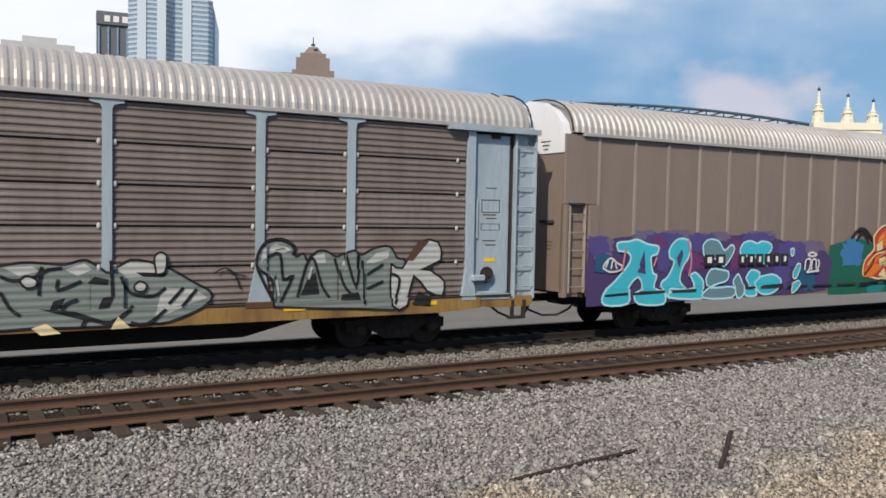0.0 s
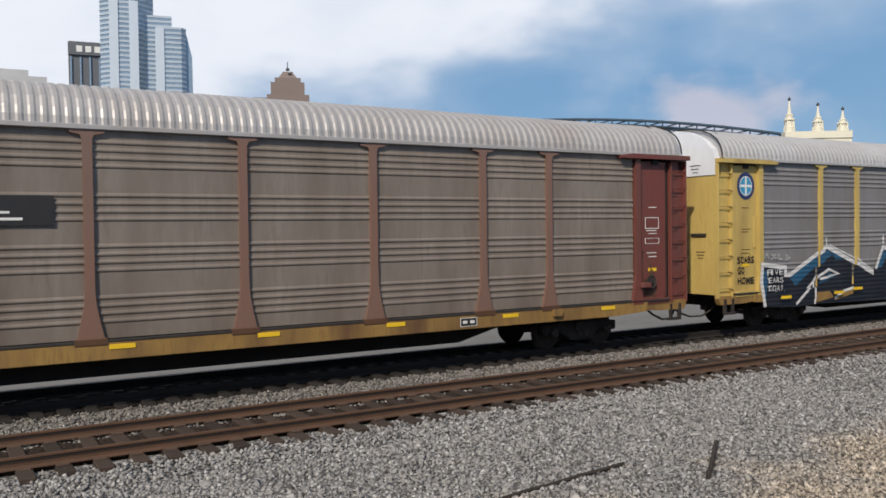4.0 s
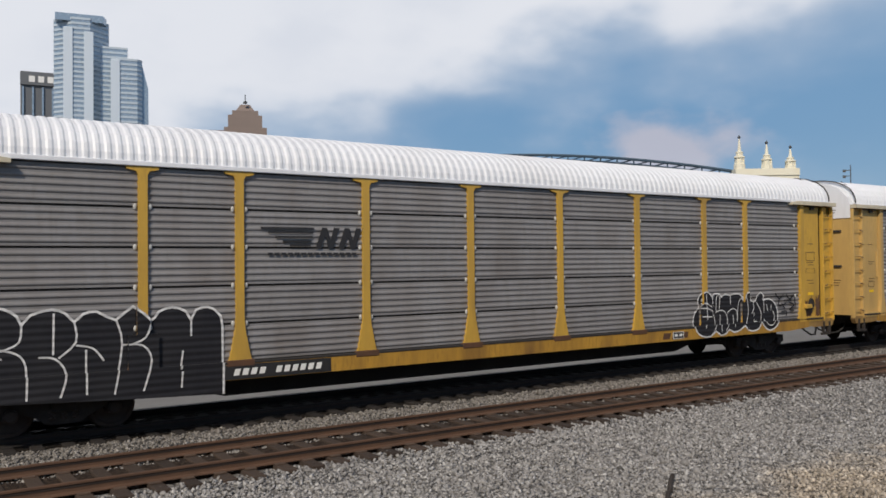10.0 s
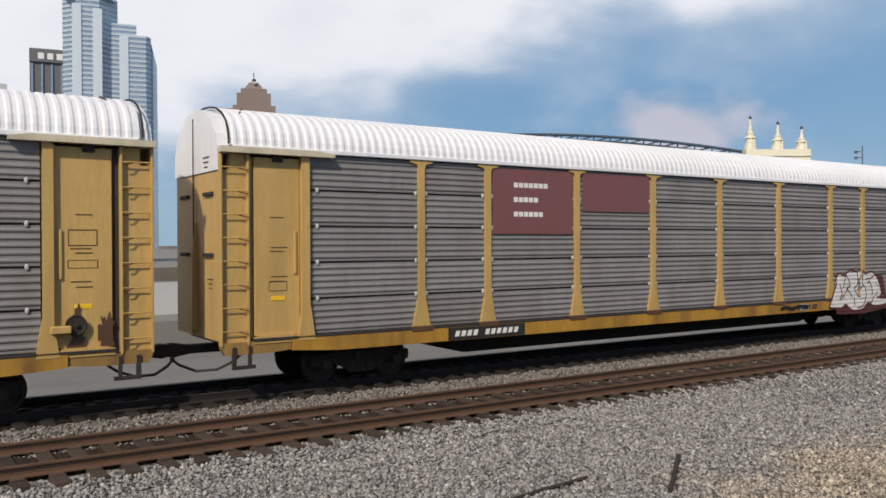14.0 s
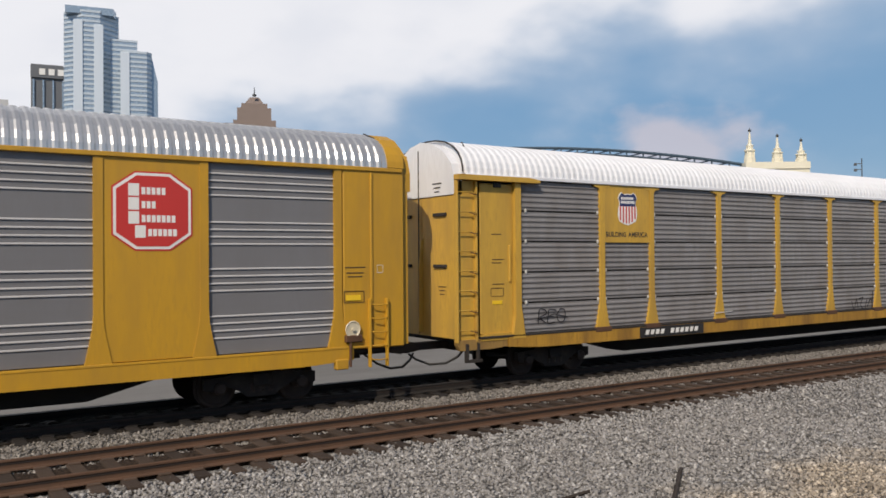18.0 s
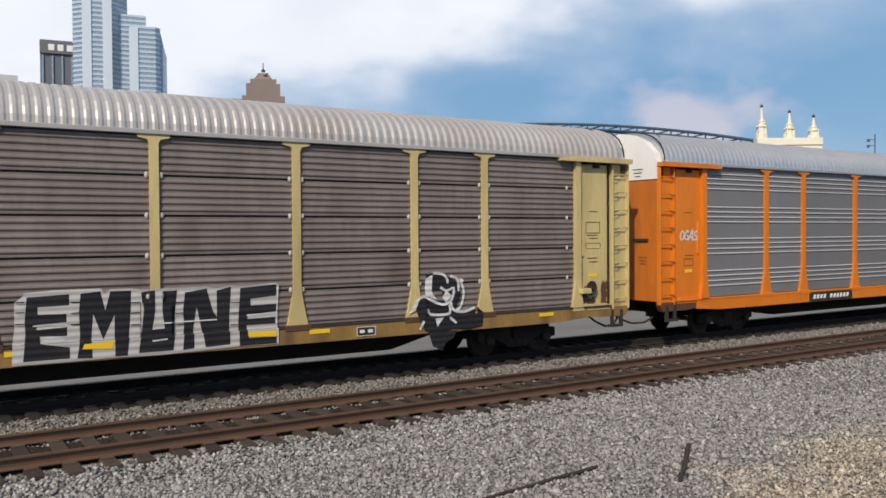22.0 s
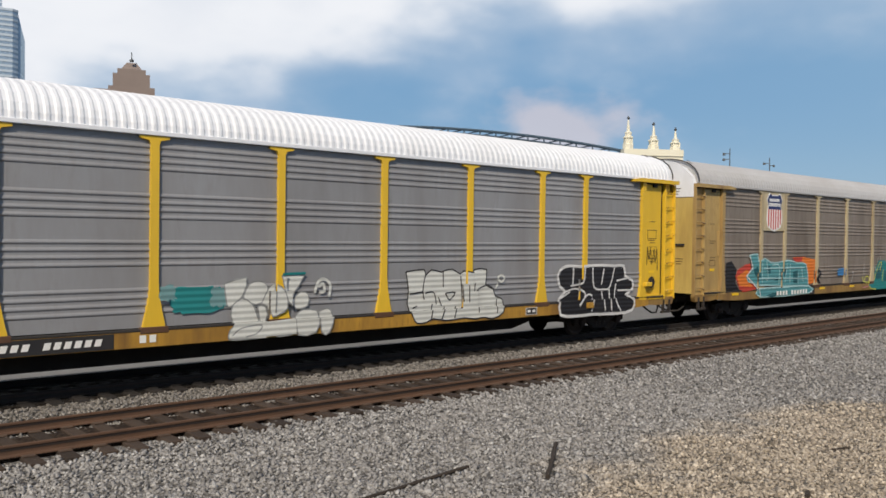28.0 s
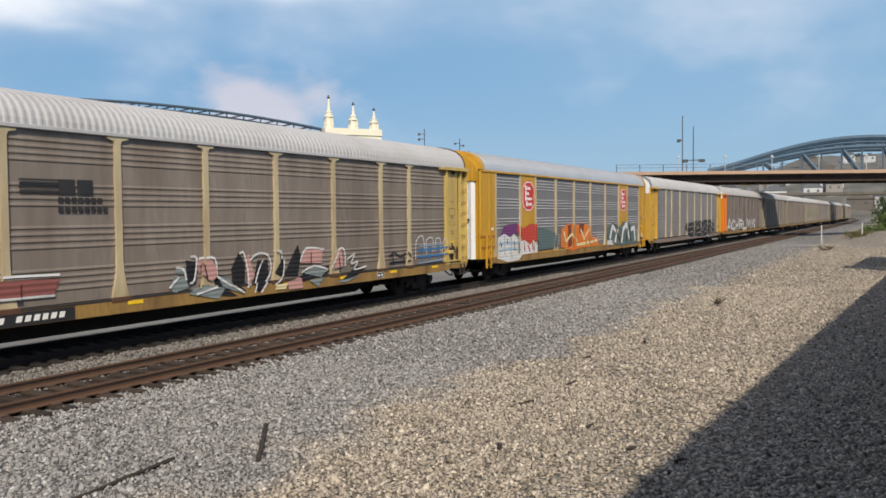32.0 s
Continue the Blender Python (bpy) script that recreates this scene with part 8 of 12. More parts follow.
    p.stroke(G_WHITE, curl([(15.7, 1.24), (15.8, 2.04), (16.12, 2.08), (16.27, 1.23)], 3), 0.04)
    p.stroke(G_WHITE, [(15.96, 1.94), (15.94, 1.43)], 0.04)
    p.stroke(G_WHITE, curl([(16.3, 1.84), (16.66, 1.95), (16.61, 1.26)], 3), 0.04)
    p.stroke(G_WHITE, [(16.32, 1.6), (16.61, 1.31)], 0.04)
    p.stroke(G_WHITE, curl([(15.53, 2.09), (15.47, 2.21), (15.71, 2.11), (15.91, 2.36), (16.08, 2.1), (16.32, 2.21)], 3), 0.04)
    p.stroke(G_WHITE, [(15.82, 1.81), (16.12, 1.82)], 0.04)
    p.stroke(G_WHITE, curl([(17.09, 2.05), (16.84, 1.92), (16.9, 1.66), (17.13, 1.67), (17.13, 1.81)], 3), 0.05)
    p.stroke(G_WHITE, curl([(17.41, 2.04), (17.26, 1.85), (17.43, 1.61), (17.56, 1.75), (17.28, 1.83)], 3), 0.05)
    p.stroke(G_WHITE, curl([(17.64, 1.63), (17.77, 2.13), (17.92, 1.64)], 3), 0.05)
    p.stroke(G_WHITE, [(17.66, 1.84), (17.92, 1.85)], 0.05)
    p.stroke(G_WHITE, curl([(17.99, 1.59), (17.99, 1.98), (18.21, 1.97), (18.19, 1.78), (18.03, 1.75), (18.29, 1.54)], 3), 0.05)
    p.bubble("EYO", 20.7, 22.0, 1.35, 1.75, [(0.13, G_BLACK), (0.08, spray("sea_grey", (0.20, 0.235, 0.225)))], 7, 8)
    p.bubble("ERBES", 22.8, 25.0, 1.3, 1.7, [(0.03, soot)], 8, 8)
    p.build(r, "thin white and pink outline letters, one with a crown")
    p = Paint()
    p.stroke(G_BLACK, curl([(0.5, 3.32), (0.56, 3.12), (0.64, 3.25), (0.70, 3.12), (0.74, 3.36)], 3), 0.05)
    p.stroke(G_BLACK, [(0.78, 3.1), (0.84, 3.32), (0.9, 3.1)], 0.045)
    p.stroke(G_BLACK, curl([(1.02, 3.34), (0.94, 3.3), (1.02, 3.2), (0.95, 3.12)], 3), 0.05)
    p.stroke(G_BLACK, curl([(1.08, 3.08), (1.08, 3.34), (1.2, 3.3), (1.09, 3.2)], 3), 0.045)
    p.stroke(G_BLACK, [(0.78, 3.05), (1.0, 3.03)], 0.03)
    for k in range(4):
        p.stroke(G_PALEBLUE, curl([(0.52 + 0.16 * k, 2.8), (0.58 + 0.16 * k, 3.0), (0.66 + 0.16 * k, 2.96), (0.56 + 0.16 * k, 2.82)], 3), 0.05)
    o = p.build(r, "black tag on the door", "door_tag", "D")
    o.location.y = 0.045


def g5(r):
    bars(r, "sill_marks", 18.55, 0.86, 1.15, 0.17, 3, C_RUST, SIDE - 0.094, 0.25, "", (), 0.05)
    p = Paint()
    p.poly(G_BLACK, [(1.29, 0.73), (1.31, 1.19), (1.47, 1.49), (1.34, 1.81), (1.36, 2.17), (1.57, 2.36), (1.84, 2.36), (2.06, 2.22), (2.13, 2.07), (2.28, 2.24), (2.62, 2.32), (2.85, 2.24), (2.99, 2.09), (3.14, 2.22), (3.38, 2.26), (3.71, 2.09), (4.02, 2.33), (4.35, 2.05), (4.49, 2.21), (4.75, 2.29), (5.01, 2.2), (5.11, 2.03), (5.21, 2.22), (5.45, 2.27), (5.65, 2.14), (5.74, 1.87), (5.73, 0.54), (4.1, 0.6)])
    p.stroke(G_WHITE, curl([(1.29, 0.73), (1.31, 1.19), (1.47, 1.49), (1.34, 1.81), (1.36, 2.17), (1.57, 2.36), (1.84, 2.36), (2.06, 2.22), (2.13, 2.07), (2.28, 2.24), (2.62, 2.32), (2.85, 2.24), (2.99, 2.09), (3.14, 2.22), (3.38, 2.26), (3.71, 2.09), (4.02, 2.33), (4.35, 2.05), (4.49, 2.21), (4.75, 2.29), (5.01, 2.2), (5.11, 2.03), (5.21, 2.22), (5.45, 2.27), (5.65, 2.14), (5.74, 1.87), (5.73, 0.54)], 2), 0.045)
    p.stroke(G_WHITE, curl([(2.13, 2.07), (2.09, 1.77), (1.84, 1.64), (1.73, 1.63)], 3), 0.035)
    p.stroke(G_WHITE, curl([(1.79, 1.65), (2.06, 1.56), (2.2, 1.32), (2.2, 0.74)], 3), 0.035)
    p.stroke(G_WHITE, [(1.44, 1.52), (1.82, 1.49)], 0.035)
    p.stroke(G_WHITE, [(2.65, 2.25), (2.64, 1.51)], 0.035)
    p.stroke(G_WHITE, curl([(2.99, 2.09), (3.02, 1.72), (2.73, 1.45)], 3), 0.035)
    p.stroke(G_WHITE, curl([(2.4, 1.48), (2.67, 1.44), (2.85, 1.17), (2.75, 0.75)], 3), 0.035)
    p.stroke(G_WHITE, curl([(3.02, 1.66), (3.31, 1.59), (3.5, 1.35)], 3), 0.035)
    p.stroke(G_WHITE, [(3.19, 1.57), (3.19, 0.76)], 0.035)
    p.stroke(G_WHITE, curl([(3.72, 2.07), (3.82, 1.62), (3.67, 0.72)], 3), 0.035)
    p.stroke(G_WHITE, curl([(4.35, 2.05), (4.23, 1.74), (3.95, 1.62)], 3), 0.035)
    p.stroke(G_WHITE, curl([(3.83, 1.62), (4.17, 1.6), (4.34, 1.31), (4.19, 0.74)], 3), 0.035)
    p.stroke(G_WHITE, [(5.11, 2.03), (5.11, 1.71)], 0.035)
    p.stroke(G_WHITE, [(4.95, 1.44), (4.9, 1.09)], 0.035)
    p.stroke(G_WHITE, [(4.92, 1.05), (4.9, 0.74)], 0.035)
    p.build(r, "black bubble letters outlined in white")
    p = Paint()
    p.poly(G_BLACK, [(20.14, 1.87), (20.23, 2.05), (20.46, 2.16), (20.7, 2.1), (20.81, 2.01), (20.91, 2.09), (21.15, 2.08), (21.25, 1.99), (21.43, 2.07), (21.64, 2.02), (21.81, 2.06), (22.13, 2.05), (22.33, 1.9), (22.38, 2.04), (22.53, 2.1), (22.65, 2.01), (22.66, 1.83), (22.9, 1.8), (22.99, 1.96), (23.17, 2.07), (23.33, 1.98), (23.31, 1.84), (23.62, 1.86), (23.91, 1.71), (24.06, 1.43), (24.01, 1.09), (23.76, 0.91), (23.48, 0.87), (23.23, 1.03), (23.13, 1.14), (22.99, 0.96), (22.72, 0.89), (22.45, 0.93), (22.29, 1.07), (22.06, 0.96), (21.74, 0.9), (21.52, 0.99), (21.36, 0.88), (21.11, 0.84), (20.9, 0.97), (20.63, 0.83), (20.28, 0.85), (20.02, 1.0), (19.92, 1.28), (20.02, 1.57), (20.19, 1.69)])
    p.stroke(G_WHITE, curl([(20.14, 1.87), (20.23, 2.05), (20.46, 2.16), (20.7, 2.1), (20.81, 2.01), (20.91, 2.09), (21.15, 2.08), (21.25, 1.99), (21.43, 2.07), (21.64, 2.02), (21.81, 2.06), (22.13, 2.05), (22.33, 1.9), (22.38, 2.04), (22.53, 2.1), (22.65, 2.01), (22.66, 1.83), (22.9, 1.8), (22.99, 1.96), (23.17, 2.07), (23.33, 1.98), (23.31, 1.84), (23.62, 1.86), (23.91, 1.71), (24.06, 1.43), (24.01, 1.09), (23.76, 0.91), (23.48, 0.87), (23.23, 1.03), (23.13, 1.14), (22.99, 0.96), (22.72, 0.89), (22.45, 0.93), (22.29, 1.07), (22.06, 0.96), (21.74, 0.9), (21.52, 0.99), (21.36, 0.88), (21.11, 0.84), (20.9, 0.97), (20.63, 0.83), (20.28, 0.85), (20.02, 1.0), (19.92, 1.28), (20.02, 1.57), (20.19, 1.69), (20.14, 1.87)], 2), 0.045)
    p.stroke(G_WHITE, [(20.47, 2.08), (20.51, 1.32)], 0.03)
    p.stroke(G_WHITE, [(20.28, 1.43), (20.71, 1.41)], 0.03)
    p.stroke(G_WHITE, [(20.45, 1.19), (20.44, 1.07)], 0.03)
    p.stroke(G_WHITE, curl([(20.15, 1.72), (20.4, 1.83), (20.7, 1.72)], 3), 0.03)
    p.stroke(G_WHITE, curl([(20.22, 1.68), (20.58, 1.65), (20.85, 1.48), (20.92, 1.17), (20.75, 0.91)], 3), 0.03)
    p.stroke(G_WHITE, [(20.82, 2.02), (20.83, 1.68)], 0.03)
    p.stroke(G_WHITE, curl([(20.97, 1.58), (21.0, 1.98), (21.09, 2.03)], 3), 0.03)
    p.stroke(G_WHITE, [(21.17, 2.03), (21.12, 1.62)], 0.03)
    p.stroke(G_WHITE, curl([(20.94, 1.53), (21.24, 1.59), (21.46, 1.45), (21.5, 1.18), (21.36, 0.97)], 3), 0.03)
    p.stroke(G_WHITE, [(21.16, 1.46), (21.15, 0.95)], 0.03)
    p.stroke(G_WHITE, curl([(21.49, 1.49), (21.75, 1.62), (21.95, 1.53), (21.98, 1.21)], 3), 0.03)
    p.stroke(G_WHITE, [(21.65, 2.02), (21.66, 1.74)], 0.03)
    p.stroke(G_WHITE, [(21.78, 1.43), (21.79, 1.06)], 0.03)
    p.stroke(G_WHITE, curl([(21.98, 1.21), (22.02, 1.71), (22.17, 1.92), (22.28, 1.83)], 3), 0.03)
    p.stroke(G_WHITE, curl([(22.38, 1.91), (22.43, 1.51), (22.32, 1.13)], 3), 0.03)
    p.stroke(G_WHITE, curl([(22.66, 1.83), (22.7, 1.6), (22.6, 1.44)], 3), 0.03)
    p.stroke(G_WHITE, curl([(22.69, 1.44), (22.81, 1.38), (22.7, 1.19), (22.94, 1.18)], 3), 0.03)
    p.stroke(G_WHITE, curl([(22.93, 1.78), (23.15, 1.47), (23.14, 1.19)], 3), 0.03)
    p.stroke(G_WHITE, [(23.31, 1.84), (23.31, 1.45)], 0.03)
    p.stroke(G_WHITE, curl([(23.3, 1.24), (23.44, 1.06), (23.69, 1.04), (23.85, 1.27), (23.76, 1.5)], 3), 0.03)
    p.stroke(G_WHITE, [(23.45, 1.7), (23.51, 1.47)], 0.03)
    p.stroke(G_WHITE, [(23.69, 1.67), (23.66, 1.49)], 0.03)
    p.stroke(G_BLACK, curl([(23.91, 2.02), (24.12, 1.85), (24.34, 1.98)], 3), 0.05)
    p.stroke(G_BLACK, curl([(24.12, 1.85), (24.09, 1.62), (24.49, 1.69)], 3), 0.05)
    p.stroke(G_BLACK, curl([(24.49, 1.97), (24.68, 1.82), (24.9, 1.97)], 3), 0.05)
    p.stroke(G_BLACK, [(24.34, 1.78), (24.79, 1.78)], 0.05)
    p.stroke(G_BLACK, curl([(24.64, 1.71), (24.9, 1.62), (24.67, 1.48), (24.9, 1.44)], 3), 0.05)
    p.stroke(G_BLACK, curl([(24.19, 1.42), (24.49, 1.43), (24.45, 1.28)], 3), 0.05)
    p.stroke(G_BLACK, [(24.23, 1.7), (24.41, 1.52)], 0.05)
    p.stroke(G_BLACK, [(24.94, 1.9), (24.97, 1.56)], 0.05)
    p.build(r, "black and white bubble graffiti")
    for i in range(5):
        band(r, "sign_line", 6.55 + 0.16 * i, 7.75 - 0.02 * i, 3.83 - 0.09 * i, 3.87 - 0.09 * i, C_BLACKSIGN, SIDE - 0.042)
    p = Paint()
    for x in (7.78, 8.32):
        p.poly(C_BLACKSIGN, [(x, 3.42), (x + 0.14, 3.42), (x + 0.24, 3.7), (x + 0.3, 3.42), (x + 0.42, 3.42), (x + 0.58, 3.87), (x + 0.44, 3.87), (x + 0.36, 3.6), (x + 0.28, 3.87), (x + 0.16, 3.87)])
    p.build(r, "two black sign shapes", "sign_shape")
    bars(r, "sign_marks", 6.7, 3.28, 2.1, 0.06, 14, C_BLACKSIGN, SIDE - 0.045, 0.3)


def g6(r):
    p = Paint()
    for q in (ring(15.6, 1.48, 0.42, 0.44), ring(16.3, 1.5, 0.3, 0.42), ring(15.62, 1.62, 0.16, 0.16, -2.0, 2.4), ring(15.64, 1.32, 0.18, 0.18, -2.2, 2.2), [(16.7, 1.1), (16.72, 1.9)], ring(16.85, 1.7, 0.18, 0.2, -1.6, 1.8), ring(16.86, 1.3, 0.2, 0.2, -1.7, 1.7), [(17.05, 1.08), (17.28, 1.95), (17.46, 1.02)], [(17.1, 1.4), (17.45, 1.45)], [(14.85, 1.45), (15.2, 1.6), (15.05, 1.7)]):
        p.stroke(G_WHITE, q, 0.045)
    p.build(r, "thin white outline graffiti tag")
    p = Paint()
    p.wild(23.5, 24.5, 1.15, 1.6, [G_BLACK], 9, 4, 0.06)
    p.build(r, "small black tag")
    bars(r, "sill_marks", 19.0, 0.92, 0.8, 0.12, 3, T_SILL, SIDE - 0.095)


def g7(r):
    bars(r, "sill_marks", 18.55, 0.86, 1.15, 0.17, 3, C_RUST, SIDE - 0.094, 0.25, "", (), 0.05)
    p = Paint()
    p.poly(G_MAROON, [(20.65, 0.83), (24.04, 1.04), (24.04, 0.73), (22.32, 0.56), (20.77, 0.62)])
    p.poly(G_MAROON, [(23.33, 1.91), (23.73, 1.85), (23.98, 1.03), (23.68, 1.1)])
    loop = curl([(20.29, 0.86), (20.65, 1.52), (20.89, 1.93), (21.07, 1.99), (21.26, 1.92), (21.71, 2.1), (22.07, 2.02), (22.27, 2.1), (22.53, 1.95), (23.0, 2.02), (23.33, 1.84), (23.55, 1.49), (23.7, 1.13), (23.37, 1.08), (23.93, 1.04), (23.74, 0.83), (23.01, 0.81), (22.66, 0.94), (22.28, 0.71), (21.65, 0.72), (21.27, 0.93), (21.02, 0.81), (20.29, 0.86)], 3)
    p.poly(G_WHITE, loop[:-1])
    p.stroke(G_MAROON, loop, 0.07)
    p.stroke(G_MAROON, curl([(21.29, 1.95), (21.48, 1.87), (21.66, 1.54), (21.45, 1.48), (21.78, 1.18), (21.8, 0.88)], 3), 0.05)
    p.stroke(G_MAROON, [(21.25, 1.48), (21.4, 1.98)], 0.05)
    p.stroke(G_MAROON, curl([(21.72, 2.03), (22.07, 2.02), (22.11, 1.6), (21.91, 1.46), (22.18, 1.16)], 3), 0.05)
    p.stroke(G_MAROON, curl([(22.08, 1.38), (22.38, 1.55), (22.53, 1.21), (22.32, 0.84), (21.98, 0.79)], 3), 0.05)
    p.stroke(G_MAROON, [(22.34, 2.03), (22.28, 1.57)], 0.05)
    p.stroke(G_MAROON, curl([(22.48, 1.73), (22.72, 1.79), (23.02, 1.41), (22.94, 1.02), (22.59, 0.82)], 3), 0.05)
    p.stroke(G_MAROON, curl([(22.6, 1.63), (23.08, 1.85), (23.36, 1.84), (23.68, 1.13)], 3), 0.05)
    p.stroke(G_MAROON, curl([(23.38, 1.31), (23.22, 1.09), (23.68, 1.2)], 3), 0.05)
    p.stroke(G_MAROON, [(21.14, 1.13), (21.52, 1.48)], 0.05)
    p.stroke(G_MAROON, curl([(21.01, 1.64), (21.15, 1.27), (20.89, 1.09)], 3), 0.05)
    p.stroke(G_SILVER, [(21.39, 1.63), (21.61, 1.58)], 0.03)
    p.stroke(G_SILVER, [(21.71, 1.83), (22.04, 1.78)], 0.03)
    p.stroke(G_SILVER, [(22.59, 1.43), (22.87, 1.41)], 0.03)
    p.stroke(G_SILVER, [(23.22, 1.62), (23.44, 1.5)], 0.03)
    p.stroke(G_SILVER, [(22.11, 1.09), (22.42, 1.14)], 0.03)
    p.stroke(G_BLACK, [(17.6, 0.95), (17.9, 1.0), (18.2, 0.92), (18.6, 1.0), (19.1, 0.95)], 0.10)
    p.build(r, "white bubble letters outlined in dark red")
    band(r, "sign_square", 6.25, 8.85, 3.3, 4.9, paint("faded_maroon", (0.20, 0.075, 0.08), amount=0.3), SIDE - 0.042, "faded maroon square with white marks")
    for k, n in enumerate((7, 5, 6)):
        bars(r, "sign_marks", 6.9, 4.45 - 0.36 * k, 0.16 * n, 0.12, n, C_SIGNWHITE, SIDE - 0.052, 0.2)
    band(r, "sign_square", 9.2, 11.7, 3.9, 4.9, paint("faded_maroon", (0.20, 0.075, 0.08)), SIDE - 0.042, "faded maroon square")


def g9(r):
    p = Paint()
    for q in ([(16.0, 1.45), (16.15, 1.15), (16.3, 1.5), (16.4, 1.2)], [(16.45, 1.5), (16.7, 1.55), (16.55, 1.3), (16.8, 1.15), (16.95, 1.5)], [(16.95, 1.2), (17.2, 1.5), (17.3, 1.2)]):
        p.stroke(G_BLACK, curl(q, 4), 0.035)
    p.bubble("REO", 1.95, 2.9, 1.36, 1.72, [(0.028, G_BLACK)], 5, 14, 0.2)
    p.stroke(G_BLACK, [(1.9, 1.45), (2.5, 1.6), (2.95, 1.5)], 0.025)
    p.stroke(G_BLACK, [(17.3, 1.75), (17.26, 1.1)], 0.05)
    p.blob(C_RUST, 18.15, 19.7, 0.84, 1.07, 5, 0.15)
    p.stroke(G_WHITE, [(8.6, 1.35), (9.6, 1.38)], 0.03)
    p.build(r, "grey outline graffiti tag")
    bars(r, "sill_marks", 18.35, 0.88, 1.15, 0.14, 3, C_CREAM, SIDE - 0.12, 0.25, "", (), 0.05)


def g10(r):
    p = Paint()
    s = [(2.45, 2.4), (2.9, 0.84), (7.6, 0.84), (8.35, 2.45)]
    p.poly(spray("steel_blue", (0.06, 0.19, 0.34)), s)
    p.poly(G_PALEBLUE, [(3.1, 2.3), (3.15, 1.95), (8.0, 2.0), (8.2, 2.36)])
    for q, w in (([(2.75, 2.35), (3.12, 0.9)], 0.34), ([(4.22, 2.4), (4.38, 0.86)], 0.30), ([(5.72, 2.42), (5.82, 0.95)], 0.2), ([(6.5, 2.42), (6.42, 1.3)], 0.22), ([(7.15, 2.4), (7.3, 1.9), (7.45, 2.4)], 0.1), ([(6.3, 2.38), (6.05, 1.75), (5.95, 1.2)], 0.07)):
        p.stroke(G_NAVY, q, w)
    p.poly(G_NAVY, [(3.2, 0.86), (3.5, 1.5), (3.85, 0.86)])
    p.poly(T_SILL, [(3.95, 0.9), (3.9, 1.45), (4.25, 1.6), (4.25, 0.9)])
    p.poly(Y_PALE, [(6.05, 1.35), (6.35, 2.05), (6.38, 1.32)])
    p.poly(G_NAVY, [(3.45, 1.78), (3.5, 2.0), (3.75, 1.9)])
    for q in ([(3.28, 0.9), (3.5, 1.4)], [(3.92, 0.92), (3.88, 1.45), (4.22, 1.62)], [(4.7, 1.0), (5.5, 1.45), (5.6, 1.95), (5.3, 1.7), (4.85, 1.68)], [(4.8, 1.28), (5.3, 1.3), (5.55, 1.75)], [(6.75, 1.2), (6.95, 1.5), (7.05, 1.3), (7.25, 1.3), (7.4, 1.6), (7.45, 1.25)]):
        p.stroke(G_WHITE, q, 0.06)
    for q in ([(4.75, 1.62), (5.35, 1.62)], [(6.9, 1.75), (7.05, 1.4)], [(7.35, 1.8), (7.45, 1.5)]):
        p.stroke(G_NAVY, q, 0.12)
    p.stroke(G_BLACK, s, 0.10, True)
    p.stroke(G_WHITE, [(2.4, 2.46), (8.42, 2.52), (7.7, 0.9)], 0.07)
    p.stroke(G_WHITE, [(2.42, 2.4), (2.85, 0.9)], 0.07)
    p.build(r, "blue block letters edged in black and white")
    chalk = spray("chalk", (0.50, 0.49, 0.48))
    p = Paint()
    p.poly(chalk, [(12.28, 0.81), (12.3, 1.17), (12.34, 1.45), (12.34, 1.91), (12.44, 1.98), (12.51, 2.07), (12.97, 2.1), (13.24, 2.1), (13.41, 2.1), (13.76, 2.1), (13.83, 2.01), (13.93, 2.08), (14.3, 2.08), (14.48, 2.05), (14.76, 2.06), (15.17, 2.05), (15.28, 2.05), (15.72, 2.06), (15.88, 2.02), (16.24, 2.06), (16.38, 2.04), (17.18, 2.08), (17.2, 1.88), (17.16, 1.5), (17.16, 1.16), (17.15, 0.83), (16.41, 0.84), (15.67, 0.82), (14.73, 0.8), (13.99, 0.82), (13.08, 0.81)])
    p.poly(G_BLACK, [(12.54, 1.99), (13.23, 2.02), (13.23, 1.82), (12.71, 1.81), (12.71, 1.68), (13.18, 1.67), (13.18, 1.52), (12.69, 1.5), (12.69, 1.41), (13.19, 1.43), (13.19, 1.27), (12.74, 1.29), (12.75, 1.16), (13.22, 1.07), (13.22, 0.87), (12.46, 0.87), (12.48, 1.08), (12.51, 1.33), (12.5, 1.58)])
    p.poly(G_BLACK, [(13.42, 2.02), (13.76, 2.05), (13.84, 1.69), (13.93, 2.04), (14.3, 2.04), (14.29, 1.66), (14.25, 1.17), (14.21, 0.84), (13.99, 0.84), (14.0, 1.6), (13.8, 1.16), (13.63, 1.64), (13.59, 1.14), (13.6, 0.84), (13.34, 0.86), (13.4, 1.23), (13.39, 1.71)])
    p.poly(G_BLACK, [(14.48, 2.0), (14.72, 2.03), (14.72, 1.64), (14.66, 1.29), (14.89, 1.3), (14.85, 1.63), (14.86, 2.0), (15.15, 2.01), (15.1, 1.58), (15.08, 1.11), (15.05, 0.87), (14.41, 0.87), (14.47, 1.3), (14.51, 1.65)])
    p.poly(G_BLACK, [(15.3, 1.96), (15.72, 2.02), (15.84, 1.58), (15.92, 1.45), (15.92, 1.97), (16.21, 2.04), (16.17, 1.43), (16.16, 0.9), (15.67, 0.88), (15.61, 1.23), (15.52, 1.67), (15.45, 1.24), (15.45, 0.88), (15.23, 0.86), (15.27, 1.29), (15.26, 1.65)])
